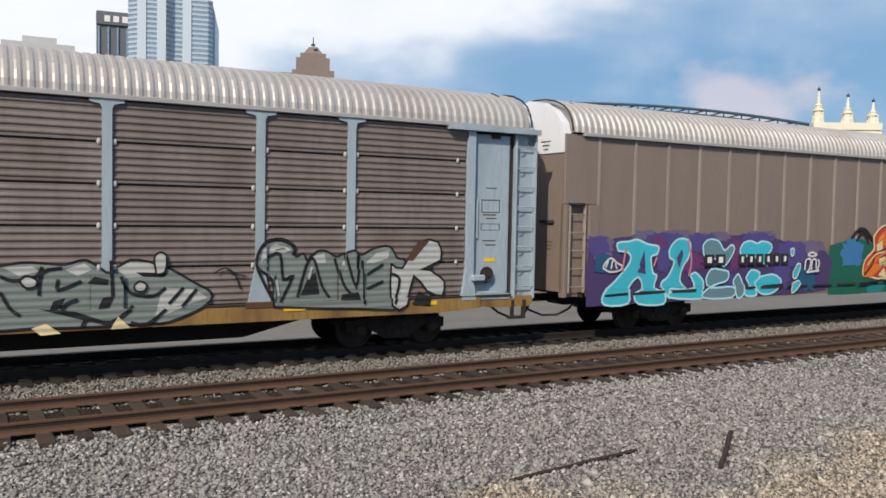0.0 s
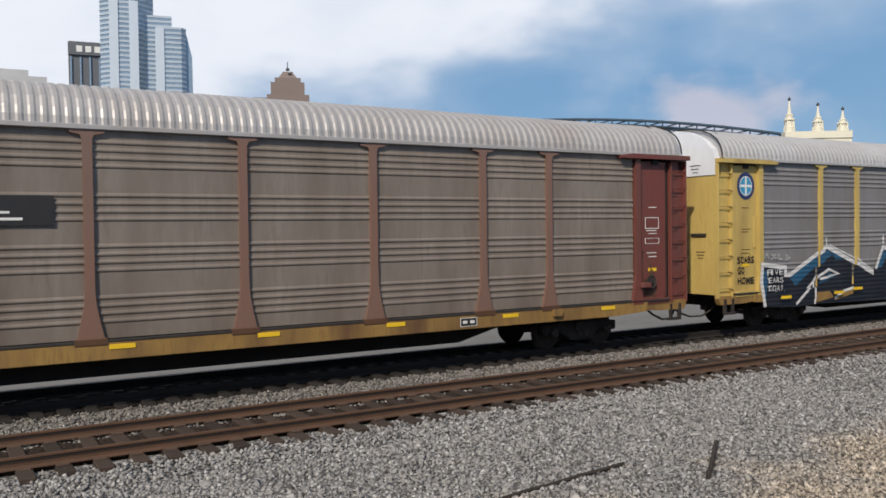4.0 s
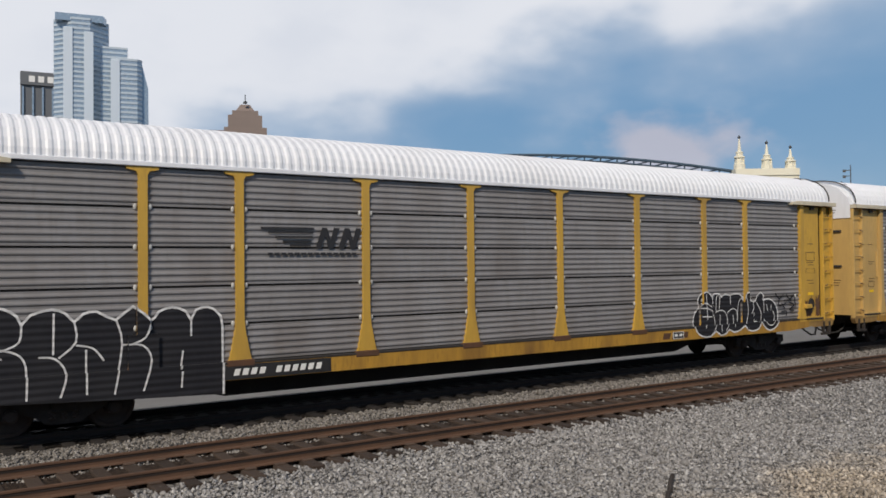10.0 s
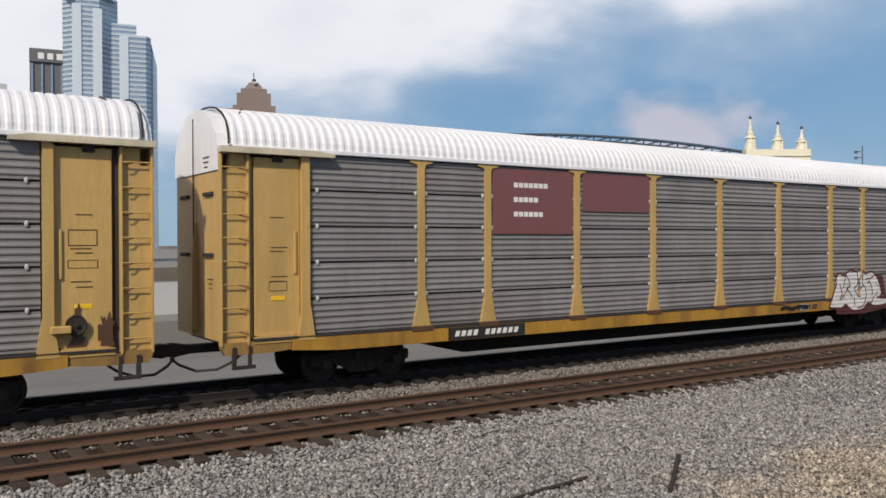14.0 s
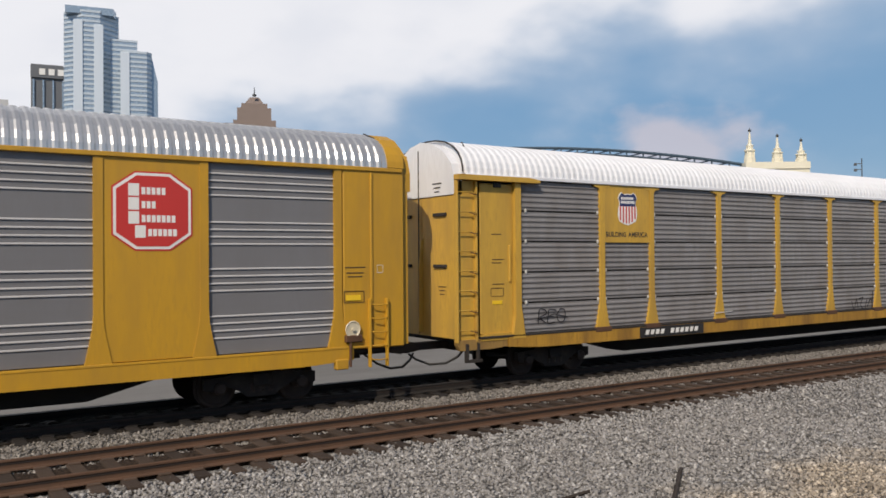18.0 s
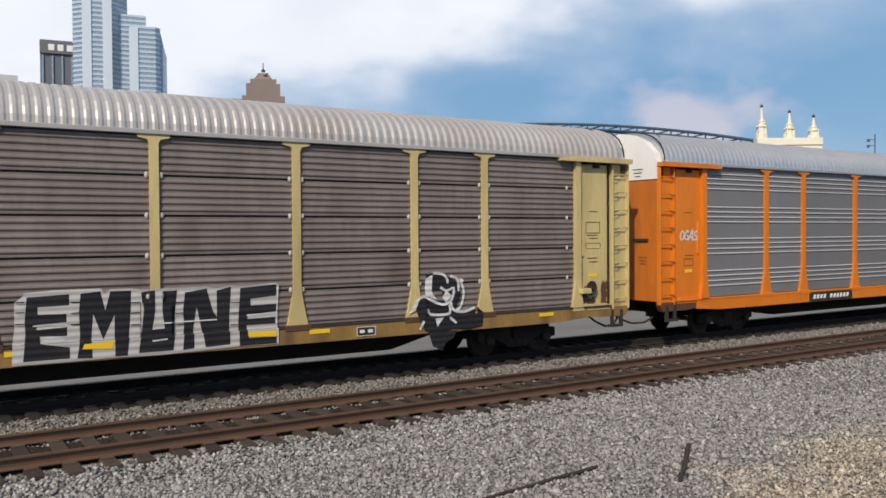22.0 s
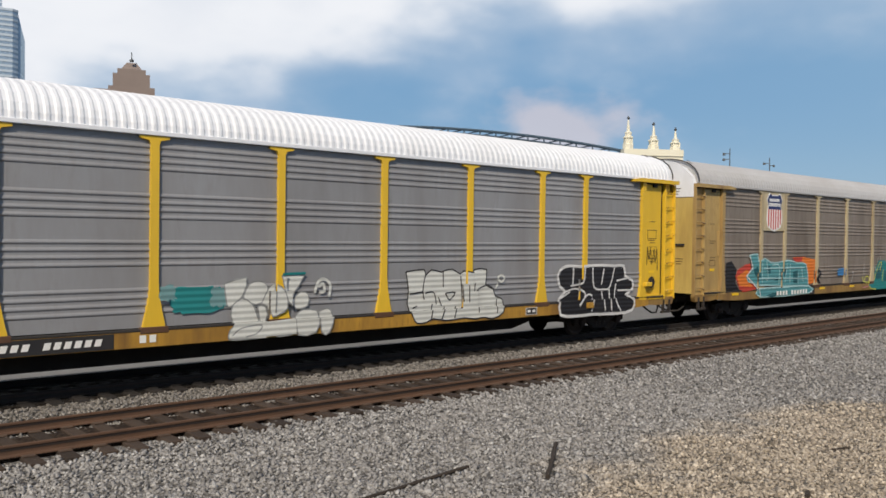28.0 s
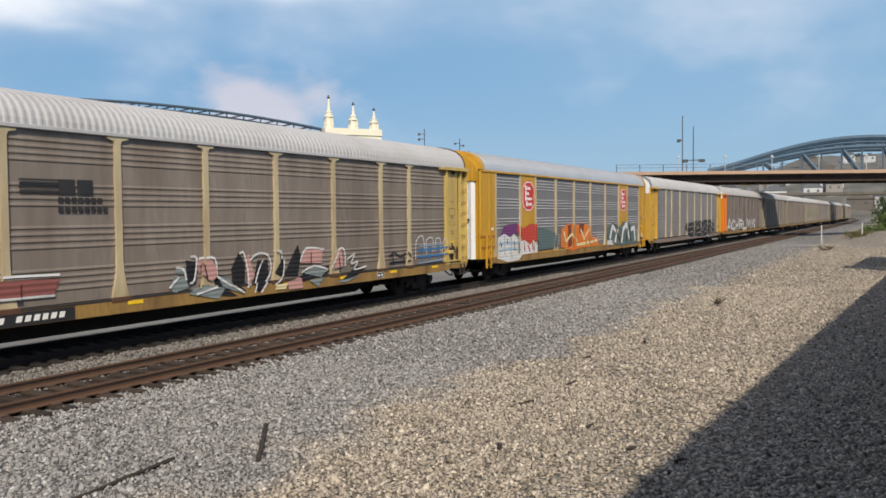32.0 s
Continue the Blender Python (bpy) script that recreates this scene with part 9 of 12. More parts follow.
    p.poly(G_BLACK, [(16.4, 2.0), (17.16, 2.05), (17.16, 1.82), (16.61, 1.78), (16.61, 1.64), (17.16, 1.65), (17.16, 1.5), (16.55, 1.45), (16.54, 1.37), (17.13, 1.38), (17.13, 1.25), (16.52, 1.25), (16.54, 1.0), (17.13, 0.98), (17.13, 0.85), (16.35, 0.85), (16.35, 1.34)])
    p.poly(G_WHITE, [(12.77, 1.24), (12.87, 1.28), (13.09, 1.25), (13.17, 1.2), (13.09, 1.18), (12.8, 1.18)])
    p.poly(G_WHITE, [(14.65, 1.09), (14.94, 1.11), (14.94, 1.08), (14.67, 1.06)])
    p.poly(C_LABEL, [(13.46, 1.11), (13.98, 1.13), (13.94, 0.99), (13.43, 1.02)])
    p.poly(C_LABEL, [(16.52, 1.12), (17.15, 1.11), (17.13, 0.99), (16.54, 1.02)])
    p.stroke(G_WHITE, [(14.85, 1.4), (15.28, 1.4), (15.92, 1.4)], 0.025)
    p.stroke(G_WHITE, [(12.63, 1.48), (12.89, 1.49), (13.19, 1.47)], 0.025)
    p.stroke(G_WHITE, [(16.52, 1.45), (17.16, 1.47)], 0.025)
    p.stroke(G_WHITE, [(17.2, 2.05), (17.16, 1.46), (17.16, 0.83)], 0.025)
    p.stroke(G_BLACK, [(13.25, 1.87), (13.4, 1.87)], 0.02)
    p.stroke(G_BLACK, [(13.25, 1.67), (13.4, 1.68)], 0.02)
    p.stroke(G_BLACK, [(13.24, 1.47), (13.4, 1.47)], 0.02)
    p.stroke(G_BLACK, [(14.29, 1.81), (14.46, 1.82)], 0.02)
    p.stroke(G_BLACK, [(14.29, 1.62), (14.46, 1.62)], 0.02)
    p.stroke(G_BLACK, [(14.29, 1.4), (14.45, 1.4)], 0.02)
    p.stroke(G_BLACK, [(15.1, 1.77), (15.28, 1.78)], 0.02)
    p.stroke(G_BLACK, [(15.1, 1.57), (15.28, 1.57)], 0.02)
    p.stroke(G_BLACK, [(15.1, 1.35), (15.27, 1.35)], 0.02)
    p.stroke(G_BLACK, [(16.19, 1.72), (16.38, 1.72)], 0.02)
    p.stroke(G_BLACK, [(16.19, 1.51), (16.38, 1.51)], 0.02)
    p.stroke(G_BLACK, [(16.18, 1.28), (16.37, 1.28)], 0.02)
    p.stroke(G_BLACK, [(12.36, 1.91), (12.5, 1.91)], 0.02)
    p.stroke(G_BLACK, [(12.36, 1.73), (12.5, 1.73)], 0.02)
    p.stroke(G_BLACK, [(12.35, 1.53), (12.5, 1.53)], 0.02)
    p.build(r, "black block letters on a white ground")
    p = Paint()
    p.poly(G_BLACK, [(20.77, 2.13), (21.07, 2.17), (21.44, 2.06), (21.7, 1.88), (21.75, 1.61), (21.59, 1.31), (21.8, 1.23), (22.18, 1.32), (22.35, 1.18), (22.32, 0.86), (21.91, 0.8), (21.48, 0.85), (21.22, 0.76), (20.71, 0.84), (20.61, 1.02), (20.51, 1.24), (20.46, 1.45), (20.61, 1.62), (20.86, 1.63), (21.07, 1.47), (21.28, 1.5), (21.2, 1.77), (20.81, 1.78)])
    p.poly(G_WHITE, [(20.74, 1.74), (20.77, 2.04), (20.96, 2.12), (20.93, 1.73), (21.07, 1.55), (20.76, 1.65)])
    p.poly(G_WHITE, [(20.99, 1.12), (21.22, 1.13), (21.04, 0.92)])
    p.poly(G_WHITE, [(21.22, 1.59), (21.33, 1.74), (21.49, 1.62), (21.33, 1.45)])
    p.poly(G_WHITE, [(20.26, 1.25), (20.44, 1.5), (20.56, 1.56), (20.46, 1.33)])
    p.stroke(G_WHITE, curl([(20.41, 1.46), (20.66, 1.64), (21.02, 1.49), (21.28, 1.42), (21.48, 1.53), (21.54, 1.79), (21.33, 1.74), (21.17, 1.83)], 3), 0.06)
    p.stroke(G_WHITE, curl([(20.81, 1.35), (20.89, 1.22), (21.17, 1.19), (21.43, 1.22), (21.41, 1.41)], 3), 0.06)
    p.stroke(G_WHITE, curl([(20.97, 2.16), (21.23, 2.13), (21.36, 2.0), (21.36, 1.91)], 3), 0.06)
    p.stroke(G_WHITE, curl([(21.44, 2.08), (21.65, 1.99), (21.67, 1.72)], 3), 0.06)
    p.stroke(G_WHITE, curl([(21.75, 1.92), (21.82, 1.69), (21.75, 1.39), (21.59, 1.26), (21.48, 1.36), (21.47, 1.47)], 3), 0.06)
    p.stroke(G_WHITE, curl([(21.59, 1.25), (21.86, 1.23), (22.13, 1.31)], 3), 0.06)
    p.stroke(G_WHITE, curl([(21.75, 1.92), (21.73, 1.99), (21.81, 1.95)], 3), 0.06)
    p.stroke(G_WHITE, [(20.56, 0.89), (20.68, 1.08)], 0.06)
    p.stroke(G_WHITE, [(21.38, 1.12), (21.56, 0.98)], 0.06)
    p.poly(G_BLACK, [(20.76, 0.88), (21.17, 0.78), (21.59, 0.82), (21.48, 0.65), (21.27, 0.54), (21.16, 0.37), (20.91, 0.48)])
    p.build(r, "small black and white graffiti tag")
    bars(r, "sill_marks", 5.3, 0.86, 2.2, 0.17, 10, C_SIGNWHITE, SIDE - 0.118, 0.4, "", (4,))


def g11(r):
    p = Paint()
    p.bubble("OGAS", 0.36, 1.12, 2.82, 3.12, [(0.05, G_WHITE)], 10, 9, 0.2)
    o = p.build(r, "white outline tag on the door", "door_tag", "D")
    o.location.y = 0.045
    p = Paint()
    p.bubble("OGAS", 18.4, 19.5, 0.84, 1.06, [(0.03, G_WHITE)], 10, 9, 0.3)
    p.build(r, "small white scribble on the sill", "sill_tag")


def g12(r):
    pale_orange, pale_sage = spray("pale_orange", (0.62, 0.27, 0.10)), spray("pale_sage", (0.285, 0.265, 0.195))
    brick, dust_pink = spray("brick_brown", (0.13, 0.055, 0.042)), spray("dust_pink", (0.40, 0.27, 0.20))
    moss, peach = spray("moss", (0.15, 0.20, 0.14)), spray("peach", (0.50, 0.22, 0.15))
    edge, deep_sage = spray("pink_cream", (0.52, 0.40, 0.36)), spray("deep_sage", (0.10, 0.17, 0.13))
    soft_orange = spray("soft_orange", (0.44, 0.20, 0.11))
    p = Paint()
    p.poly(brick, [(0.13, 2.53), (0.37, 2.73), (0.7, 2.73), (0.95, 2.51)])
    p.poly(brick, [(0.64, 2.06), (0.75, 2.33), (1.31, 2.45), (1.45, 2.09)])
    p.poly(brick, [(1.56, 2.59), (2.08, 2.57), (2.22, 2.38), (1.69, 2.41)])
    p.poly(brick, [(2.81, 2.44), (3.43, 2.59), (3.88, 2.54), (4.01, 2.1), (3.72, 2.19)])
    p.poly(brick, [(4.57, 2.39), (5.08, 2.67), (5.54, 2.39)])
    p.poly(brick, [(5.47, 2.3), (6.15, 2.47), (6.32, 2.16), (5.77, 2.26)])
    p.poly(brick, [(7.68, 2.33), (8.43, 2.44), (9.03, 2.3), (9.57, 2.18), (8.87, 2.05), (8.35, 2.24)])
    p.poly(brick, [(9.93, 2.13), (10.29, 2.17), (10.3, 1.93)])
    p.poly(brick, [(0.09, 2.11), (0.51, 2.1), (0.52, 1.98), (0.09, 2.03)])
    p.poly(brick, [(0.1, 1.68), (0.9, 1.66), (0.91, 1.35), (0.11, 1.53)])
    p.poly(brick, [(10.16, 1.08), (10.97, 1.35), (10.99, 1.06)])
    p.poly(dust_pink, [(1.05, 0.95), (0.71, 1.75), (0.72, 2.1), (1.19, 2.13), (1.44, 2.45), (1.96, 2.35), (2.89, 2.38), (3.72, 2.1), (4.0, 2.31), (4.87, 2.31), (5.7, 2.26), (6.15, 2.38), (6.71, 2.29), (7.84, 2.28), (8.43, 2.23), (9.22, 2.09), (10.21, 1.84), (10.97, 1.44), (10.7, 1.26), (10.16, 0.94), (4.35, 0.74)])
    p.poly(pale_sage, [(1.61, 1.01), (1.49, 1.73), (1.7, 2.13), (2.36, 2.16), (3.16, 2.32), (3.73, 2.06), (4.1, 1.68), (3.98, 0.96)])
    p.poly(pale_sage, [(4.27, 0.91), (4.1, 1.68), (4.18, 2.18), (5.02, 2.26), (5.93, 2.21), (6.1, 1.81), (5.82, 1.03)])
    p.poly(pale_sage, [(6.16, 1.02), (6.26, 1.72), (6.39, 2.21), (7.68, 2.22), (8.7, 2.05), (8.89, 1.58), (9.09, 1.11)])
    p.poly(pale_sage, [(9.17, 1.16), (8.89, 1.67), (9.4, 1.95), (10.12, 1.75), (10.79, 1.35), (10.16, 1.08)])
    p.poly(pale_orange, [(0.8, 1.94), (1.07, 1.98), (1.61, 1.25), (1.61, 1.05), (1.04, 1.11)])
    p.poly(pale_orange, [(1.37, 2.41), (1.63, 2.46), (1.97, 1.96), (1.58, 1.97)])
    p.poly(pale_orange, [(5.07, 1.06), (5.35, 1.35), (5.52, 1.04)])
    p.poly(moss, [(1.6, 1.49), (3.75, 1.52), (4.05, 0.92), (1.75, 0.92)])
    p.poly(moss, [(2.85, 1.42), (2.98, 1.7), (3.39, 1.82), (3.19, 1.45)])
    p.poly(moss, [(6.27, 1.37), (8.9, 1.4), (9.0, 1.11), (6.29, 1.06)])
    p.poly(moss, [(4.1, 1.59), (4.44, 2.01), (4.69, 1.24), (4.34, 0.91)])
    p.poly(G_ORANGE, [(3.09, 1.33), (3.4, 1.38), (3.34, 1.21)])
    p.poly(G_ORANGE, [(4.74, 1.0), (5.22, 1.09), (5.37, 0.92), (4.93, 0.85)])
    p.poly(G_ORANGE, [(3.63, 1.02), (4.12, 1.1), (4.06, 0.84)])
    p.poly(G_ORANGE, [(1.17, 0.98), (1.42, 1.01), (1.36, 0.86)])
    p.stroke(dust_pink, curl([(1.58, 1.89), (1.96, 2.16), (2.89, 2.28), (3.73, 2.02)], 3), 0.035)
    p.stroke(dust_pink, curl([(4.18, 2.18), (5.02, 2.24), (5.96, 2.18)], 3), 0.035)
    p.stroke(dust_pink, curl([(3.18, 1.78), (3.46, 1.61), (3.33, 1.36)], 3), 0.035)
    p.stroke(dust_pink, curl([(6.32, 2.16), (7.03, 2.23), (8.36, 2.1)], 3), 0.035)
    p.stroke(dust_pink, curl([(9.15, 1.76), (9.94, 1.84), (10.69, 1.45)], 3), 0.035)
    p.stroke(dust_pink, curl([(5.04, 1.83), (5.2, 1.4), (4.77, 1.07)], 3), 0.035)
    p.stroke(dust_pink, [(5.5, 1.39), (5.79, 1.82)], 0.035)
    p.stroke(dust_pink, curl([(7.74, 0.97), (8.92, 1.12), (10.16, 0.98)], 3), 0.035)
    p.build(r, "pale sage and pink graffiti with brown shadows", kind="K")
    p = Paint()
    p.poly(soft_orange, curl([(16.04, 1.96), (16.29, 2.05), (16.61, 1.68), (16.61, 1.48), (16.1, 1.47)], 2))
    p.poly(soft_orange, curl([(16.9, 2.21), (17.48, 2.27), (17.48, 1.93), (16.94, 1.91)], 2))
    p.poly(soft_orange, curl([(17.49, 2.24), (17.87, 2.27), (17.87, 2.09), (17.55, 1.96)], 2))
    p.poly(G_MAROON, [(16.59, 1.65), (16.81, 1.81), (17.01, 1.84), (17.13, 1.56), (16.94, 1.26), (16.68, 1.27)])
    p.poly(G_MAROON, [(17.01, 1.29), (17.14, 1.46), (17.41, 1.62), (17.62, 1.96), (17.98, 2.05), (17.98, 1.84), (18.39, 1.65), (18.36, 1.41), (17.99, 1.21), (17.7, 1.15), (17.52, 0.82), (17.21, 0.84)])
    p.poly(G_MAROON, [(18.39, 2.19), (18.54, 2.37), (18.73, 2.33), (18.58, 2.19)])
    p.poly(G_MAROON, [(19.23, 2.51), (19.6, 2.54), (20.31, 2.39), (20.05, 2.32)])
    p.poly(G_MAROON, [(20.64, 2.04), (20.76, 2.35), (20.96, 2.35), (20.84, 2.15)])
    p.poly(G_MAROON, [(21.55, 2.42), (21.89, 2.5), (22.02, 2.39), (21.76, 2.34)])
    p.poly(G_MAROON, [(20.53, 1.09), (20.64, 1.7), (20.72, 2.08), (20.77, 1.54), (20.86, 0.91)])
    p.poly(G_PINK, [(17.01, 1.36), (17.13, 1.53), (17.21, 1.44), (17.08, 1.29)])
    p.poly(G_PINK, [(17.34, 0.76), (17.56, 1.04), (17.99, 1.14), (17.84, 1.01), (17.63, 0.88), (17.56, 0.73)])
    loop = curl([(17.59, 0.74), (17.7, 1.01), (18.06, 1.17), (18.36, 1.33), (18.43, 1.65), (18.13, 1.77), (18.02, 1.91), (18.13, 2.05), (18.43, 2.12), (18.88, 2.36), (19.28, 2.4), (19.52, 2.28), (19.93, 2.36), (20.55, 2.31), (20.6, 2.08), (20.84, 2.19), (21.25, 2.31), (21.46, 2.22), (21.55, 2.38), (22.48, 2.36), (22.5, 2.05), (22.26, 1.77), (22.17, 1.61), (22.13, 1.24), (22.31, 0.99), (21.88, 0.61), (20.7, 0.65), (19.62, 0.62), (18.44, 0.65), (17.59, 0.74)], 3)
    p.poly(G_SAGE, loop[:-1])
    p.stroke(edge, loop, 0.06)
    p.poly(deep_sage, [(17.59, 0.73), (17.77, 1.02), (18.43, 1.04), (18.89, 1.06), (19.61, 1.06), (20.69, 0.96), (21.87, 0.93), (22.32, 0.91), (21.88, 0.6), (20.7, 0.64), (19.62, 0.61), (18.44, 0.64)])
    p.poly(deep_sage, [(19.57, 1.13), (19.65, 1.58), (19.73, 1.69), (19.94, 1.53), (19.86, 1.12)])
    p.poly(deep_sage, [(19.01, 1.05), (19.13, 1.52), (19.2, 1.55), (19.17, 1.08)])
    p.poly(pale_orange, [(18.02, 1.95), (18.13, 2.02), (18.35, 1.83), (18.6, 1.72), (18.58, 1.4), (18.36, 1.26), (18.43, 1.62), (18.13, 1.76)])
    p.poly(pale_orange, [(19.77, 1.95), (20.35, 1.93), (20.4, 1.84), (19.93, 1.79)])
    p.poly(pale_orange, [(20.72, 2.04), (20.88, 2.12), (20.95, 1.53), (20.98, 0.91), (20.81, 0.92)])
    p.poly(pale_orange, [(21.64, 1.9), (22.39, 1.89), (22.3, 1.79), (21.68, 1.78)])
    p.poly(G_PINK, [(20.68, 2.16), (20.88, 2.23), (20.92, 2.08), (20.76, 1.77)])
    p.poly(G_PINK, [(18.43, 2.12), (18.73, 2.36), (18.96, 2.33), (18.58, 2.12)])
    p.poly(G_MAROON, [(18.93, 1.02), (19.09, 1.05), (19.21, 0.71), (19.34, 0.44), (18.98, 0.47), (18.98, 0.76)])
    p.poly(G_MAROON, [(19.21, 1.36), (19.13, 1.52), (19.19, 1.15)])
    p.poly(G_MAROON, [(19.77, 1.83), (20.1, 1.79), (20.19, 1.69), (19.89, 1.7)])
    p.poly(peach, [(18.97, 1.05), (19.13, 1.04), (19.25, 0.74), (19.13, 0.71)])
    p.poly(peach, [(19.86, 1.42), (20.15, 1.18), (19.86, 1.16), (19.9, 1.3)])
    p.stroke(deep_sage, curl([(19.01, 1.16), (19.08, 1.96), (19.2, 2.1)], 3), 0.1)
    p.stroke(deep_sage, [(21.51, 1.67), (21.48, 1.04)], 0.1)
    p.stroke(deep_sage, curl([(21.99, 1.61), (22.22, 1.44), (22.13, 1.24)], 3), 0.1)
    p.stroke(deep_sage, [(19.6, 2.06), (19.61, 1.13)], 0.1)
    p.stroke(edge, curl([(19.12, 2.4), (19.36, 2.25), (19.44, 1.95), (19.49, 1.51), (19.61, 1.21)], 3), 0.045)
    p.stroke(edge, curl([(19.56, 2.32), (19.93, 2.28), (20.52, 2.27), (20.56, 2.01), (20.53, 1.39), (20.65, 1.08), (20.85, 0.95)], 3), 0.045)
    p.stroke(edge, curl([(19.77, 1.5), (20.02, 1.34), (20.37, 1.09), (20.4, 1.47), (20.23, 1.63), (19.94, 1.68)], 3), 0.045)
    p.stroke(edge, curl([(21.17, 2.19), (21.17, 1.76), (21.35, 1.36), (21.52, 1.03)], 3), 0.045)
    p.stroke(edge, curl([(20.84, 2.15), (21.25, 2.23), (21.46, 2.18)], 3), 0.045)
    p.stroke(edge, curl([(21.64, 1.7), (21.95, 1.7), (22.17, 1.57), (22.13, 1.28), (21.87, 1.3), (22.18, 1.0)], 3), 0.045)
    p.stroke(edge, curl([(18.43, 2.05), (18.88, 2.29), (19.2, 2.32)], 3), 0.045)
    p.stroke(edge, curl([(19.12, 2.07), (19.0, 1.82), (18.97, 1.09)], 3), 0.045)
    p.stroke(edge, curl([(19.61, 1.13), (19.74, 1.05), (19.86, 1.08)], 3), 0.045)
    p.stroke(G_CREAM, [(17.41, 1.76), (17.55, 1.79), (17.69, 1.68)], 0.025)
    p.stroke(G_CREAM, [(17.38, 1.58), (17.52, 1.68), (17.62, 1.54)], 0.025)
    p.stroke(G_CREAM, [(17.45, 1.44), (17.59, 1.61), (17.73, 1.82)], 0.025)
    p.stroke(G_CREAM, [(17.35, 1.65), (17.69, 1.78)], 0.025)
    p.stroke(G_CREAM, [(18.06, 1.17), (19.05, 1.14), (19.78, 1.12)], 0.025)
    p.poly(soft_orange, curl([(23.56, 2.1), (23.68, 2.2), (23.96, 2.22), (24.21, 2.2), (24.19, 1.98), (23.78, 1.96)], 2))
    p.poly(soft_orange, curl([(24.27, 1.49), (24.67, 1.57), (25.0, 1.61), (24.98, 1.46), (24.42, 1.43)], 2))
    p.poly(soft_orange, curl([(24.22, 1.29), (24.67, 1.37), (24.68, 1.2), (24.27, 1.19)], 2))
    p.poly(G_RED, [(24.42, 1.65), (25.0, 1.72), (25.01, 1.6), (24.44, 1.55)])
    p.poly(G_MAROON, [(21.94, 1.16), (22.06, 1.37), (22.02, 1.65), (22.25, 1.75), (22.37, 2.0), (22.5, 2.13), (22.72, 2.18), (22.9, 2.04), (23.17, 2.04), (23.21, 2.08), (23.51, 2.06), (23.52, 1.82), (23.87, 1.81), (24.02, 1.74), (24.17, 1.78), (24.39, 1.68), (24.37, 1.48), (24.22, 1.44), (24.17, 1.34), (24.02, 1.45), (23.98, 1.25), (23.81, 1.09), (23.79, 0.92), (23.67, 0.74), (23.34, 0.76), (23.39, 1.09), (23.22, 1.47), (23.04, 1.71), (22.81, 1.69), (22.59, 1.54), (22.51, 1.27), (22.38, 0.95), (22.17, 0.92)])
    p.poly(edge, [(23.83, 1.57), (23.97, 1.8), (24.04, 1.74), (24.0, 1.62), (24.07, 1.35), (23.95, 1.45)])
    loop = curl([(22.56, 0.8), (22.58, 1.13), (22.68, 1.49), (22.83, 1.72), (23.04, 1.72), (23.24, 1.59), (23.35, 1.37), (23.35, 1.09), (23.32, 0.76), (22.56, 0.8)], 3)
    p.poly(G_SAGE, loop[:-1])
    p.stroke(edge, loop, 0.06)
    p.poly(pale_orange, [(22.45, 0.86), (22.55, 1.36), (22.62, 1.56), (22.73, 1.58), (22.74, 1.35), (22.56, 0.85)])
    p.poly(peach, [(22.34, 0.86), (22.47, 1.08), (22.62, 1.22), (22.6, 0.94), (22.47, 0.83)])
    p.poly(peach, [(23.79, 1.14), (24.02, 1.35), (24.88, 1.24), (24.94, 1.11), (23.98, 1.1)])
    p.poly(deep_sage, [(22.56, 0.78), (22.6, 1.03), (23.36, 1.02), (23.32, 0.73)])
    p.stroke(edge, curl([(21.75, 1.3), (21.92, 1.09), (22.17, 0.91), (22.32, 0.91), (22.4, 1.04)], 3), 0.05)
    p.stroke(G_WHITE, [(23.19, 1.99), (23.31, 2.01), (23.49, 1.99)], 0.03)
    p.stroke(G_WHITE, [(23.26, 2.06), (23.31, 1.87), (23.4, 1.84)], 0.03)
    p.stroke(G_WHITE, [(23.4, 1.99), (23.42, 1.87), (23.54, 1.75)], 0.03)
    p.stroke(G_WHITE, [(23.35, 1.82), (23.47, 1.75), (23.59, 1.77)], 0.03)
    p.stroke(G_WHITE, [(23.49, 1.82), (23.59, 1.7)], 0.03)
    p.stroke(G_WHITE, [(23.24, 1.92), (23.35, 1.94)], 0.03)
    p.stroke(G_BLACK, [(22.36, 1.11), (22.86, 1.13), (23.41, 1.12), (24.58, 1.12)], 0.04)
    p.build(r, "large sage green graffiti with a brown loop and pink edges", kind="K")
    for s in (-1, 1):
        x = 5.0 + s * 0.62
        box("bracket", x - 0.03, x + 0.03, SIDE - 0.07, SIDE - 0.06, 3.55, 4.1, C_BLACKSIGN, r)
        for z in (3.55, 4.05):
            box("bracket", min(x, x - s * 0.15), max(x, x - s * 0.15), SIDE - 0.07, SIDE - 0.06, z, z + 0.06, C_BLACKSIGN, r)
    bars(r, "sign_marks", 4.6, 3.68, 0.85, 0.3, 3, C_BLACKSIGN, SIDE - 0.066, 0.2, "black sign blocks")


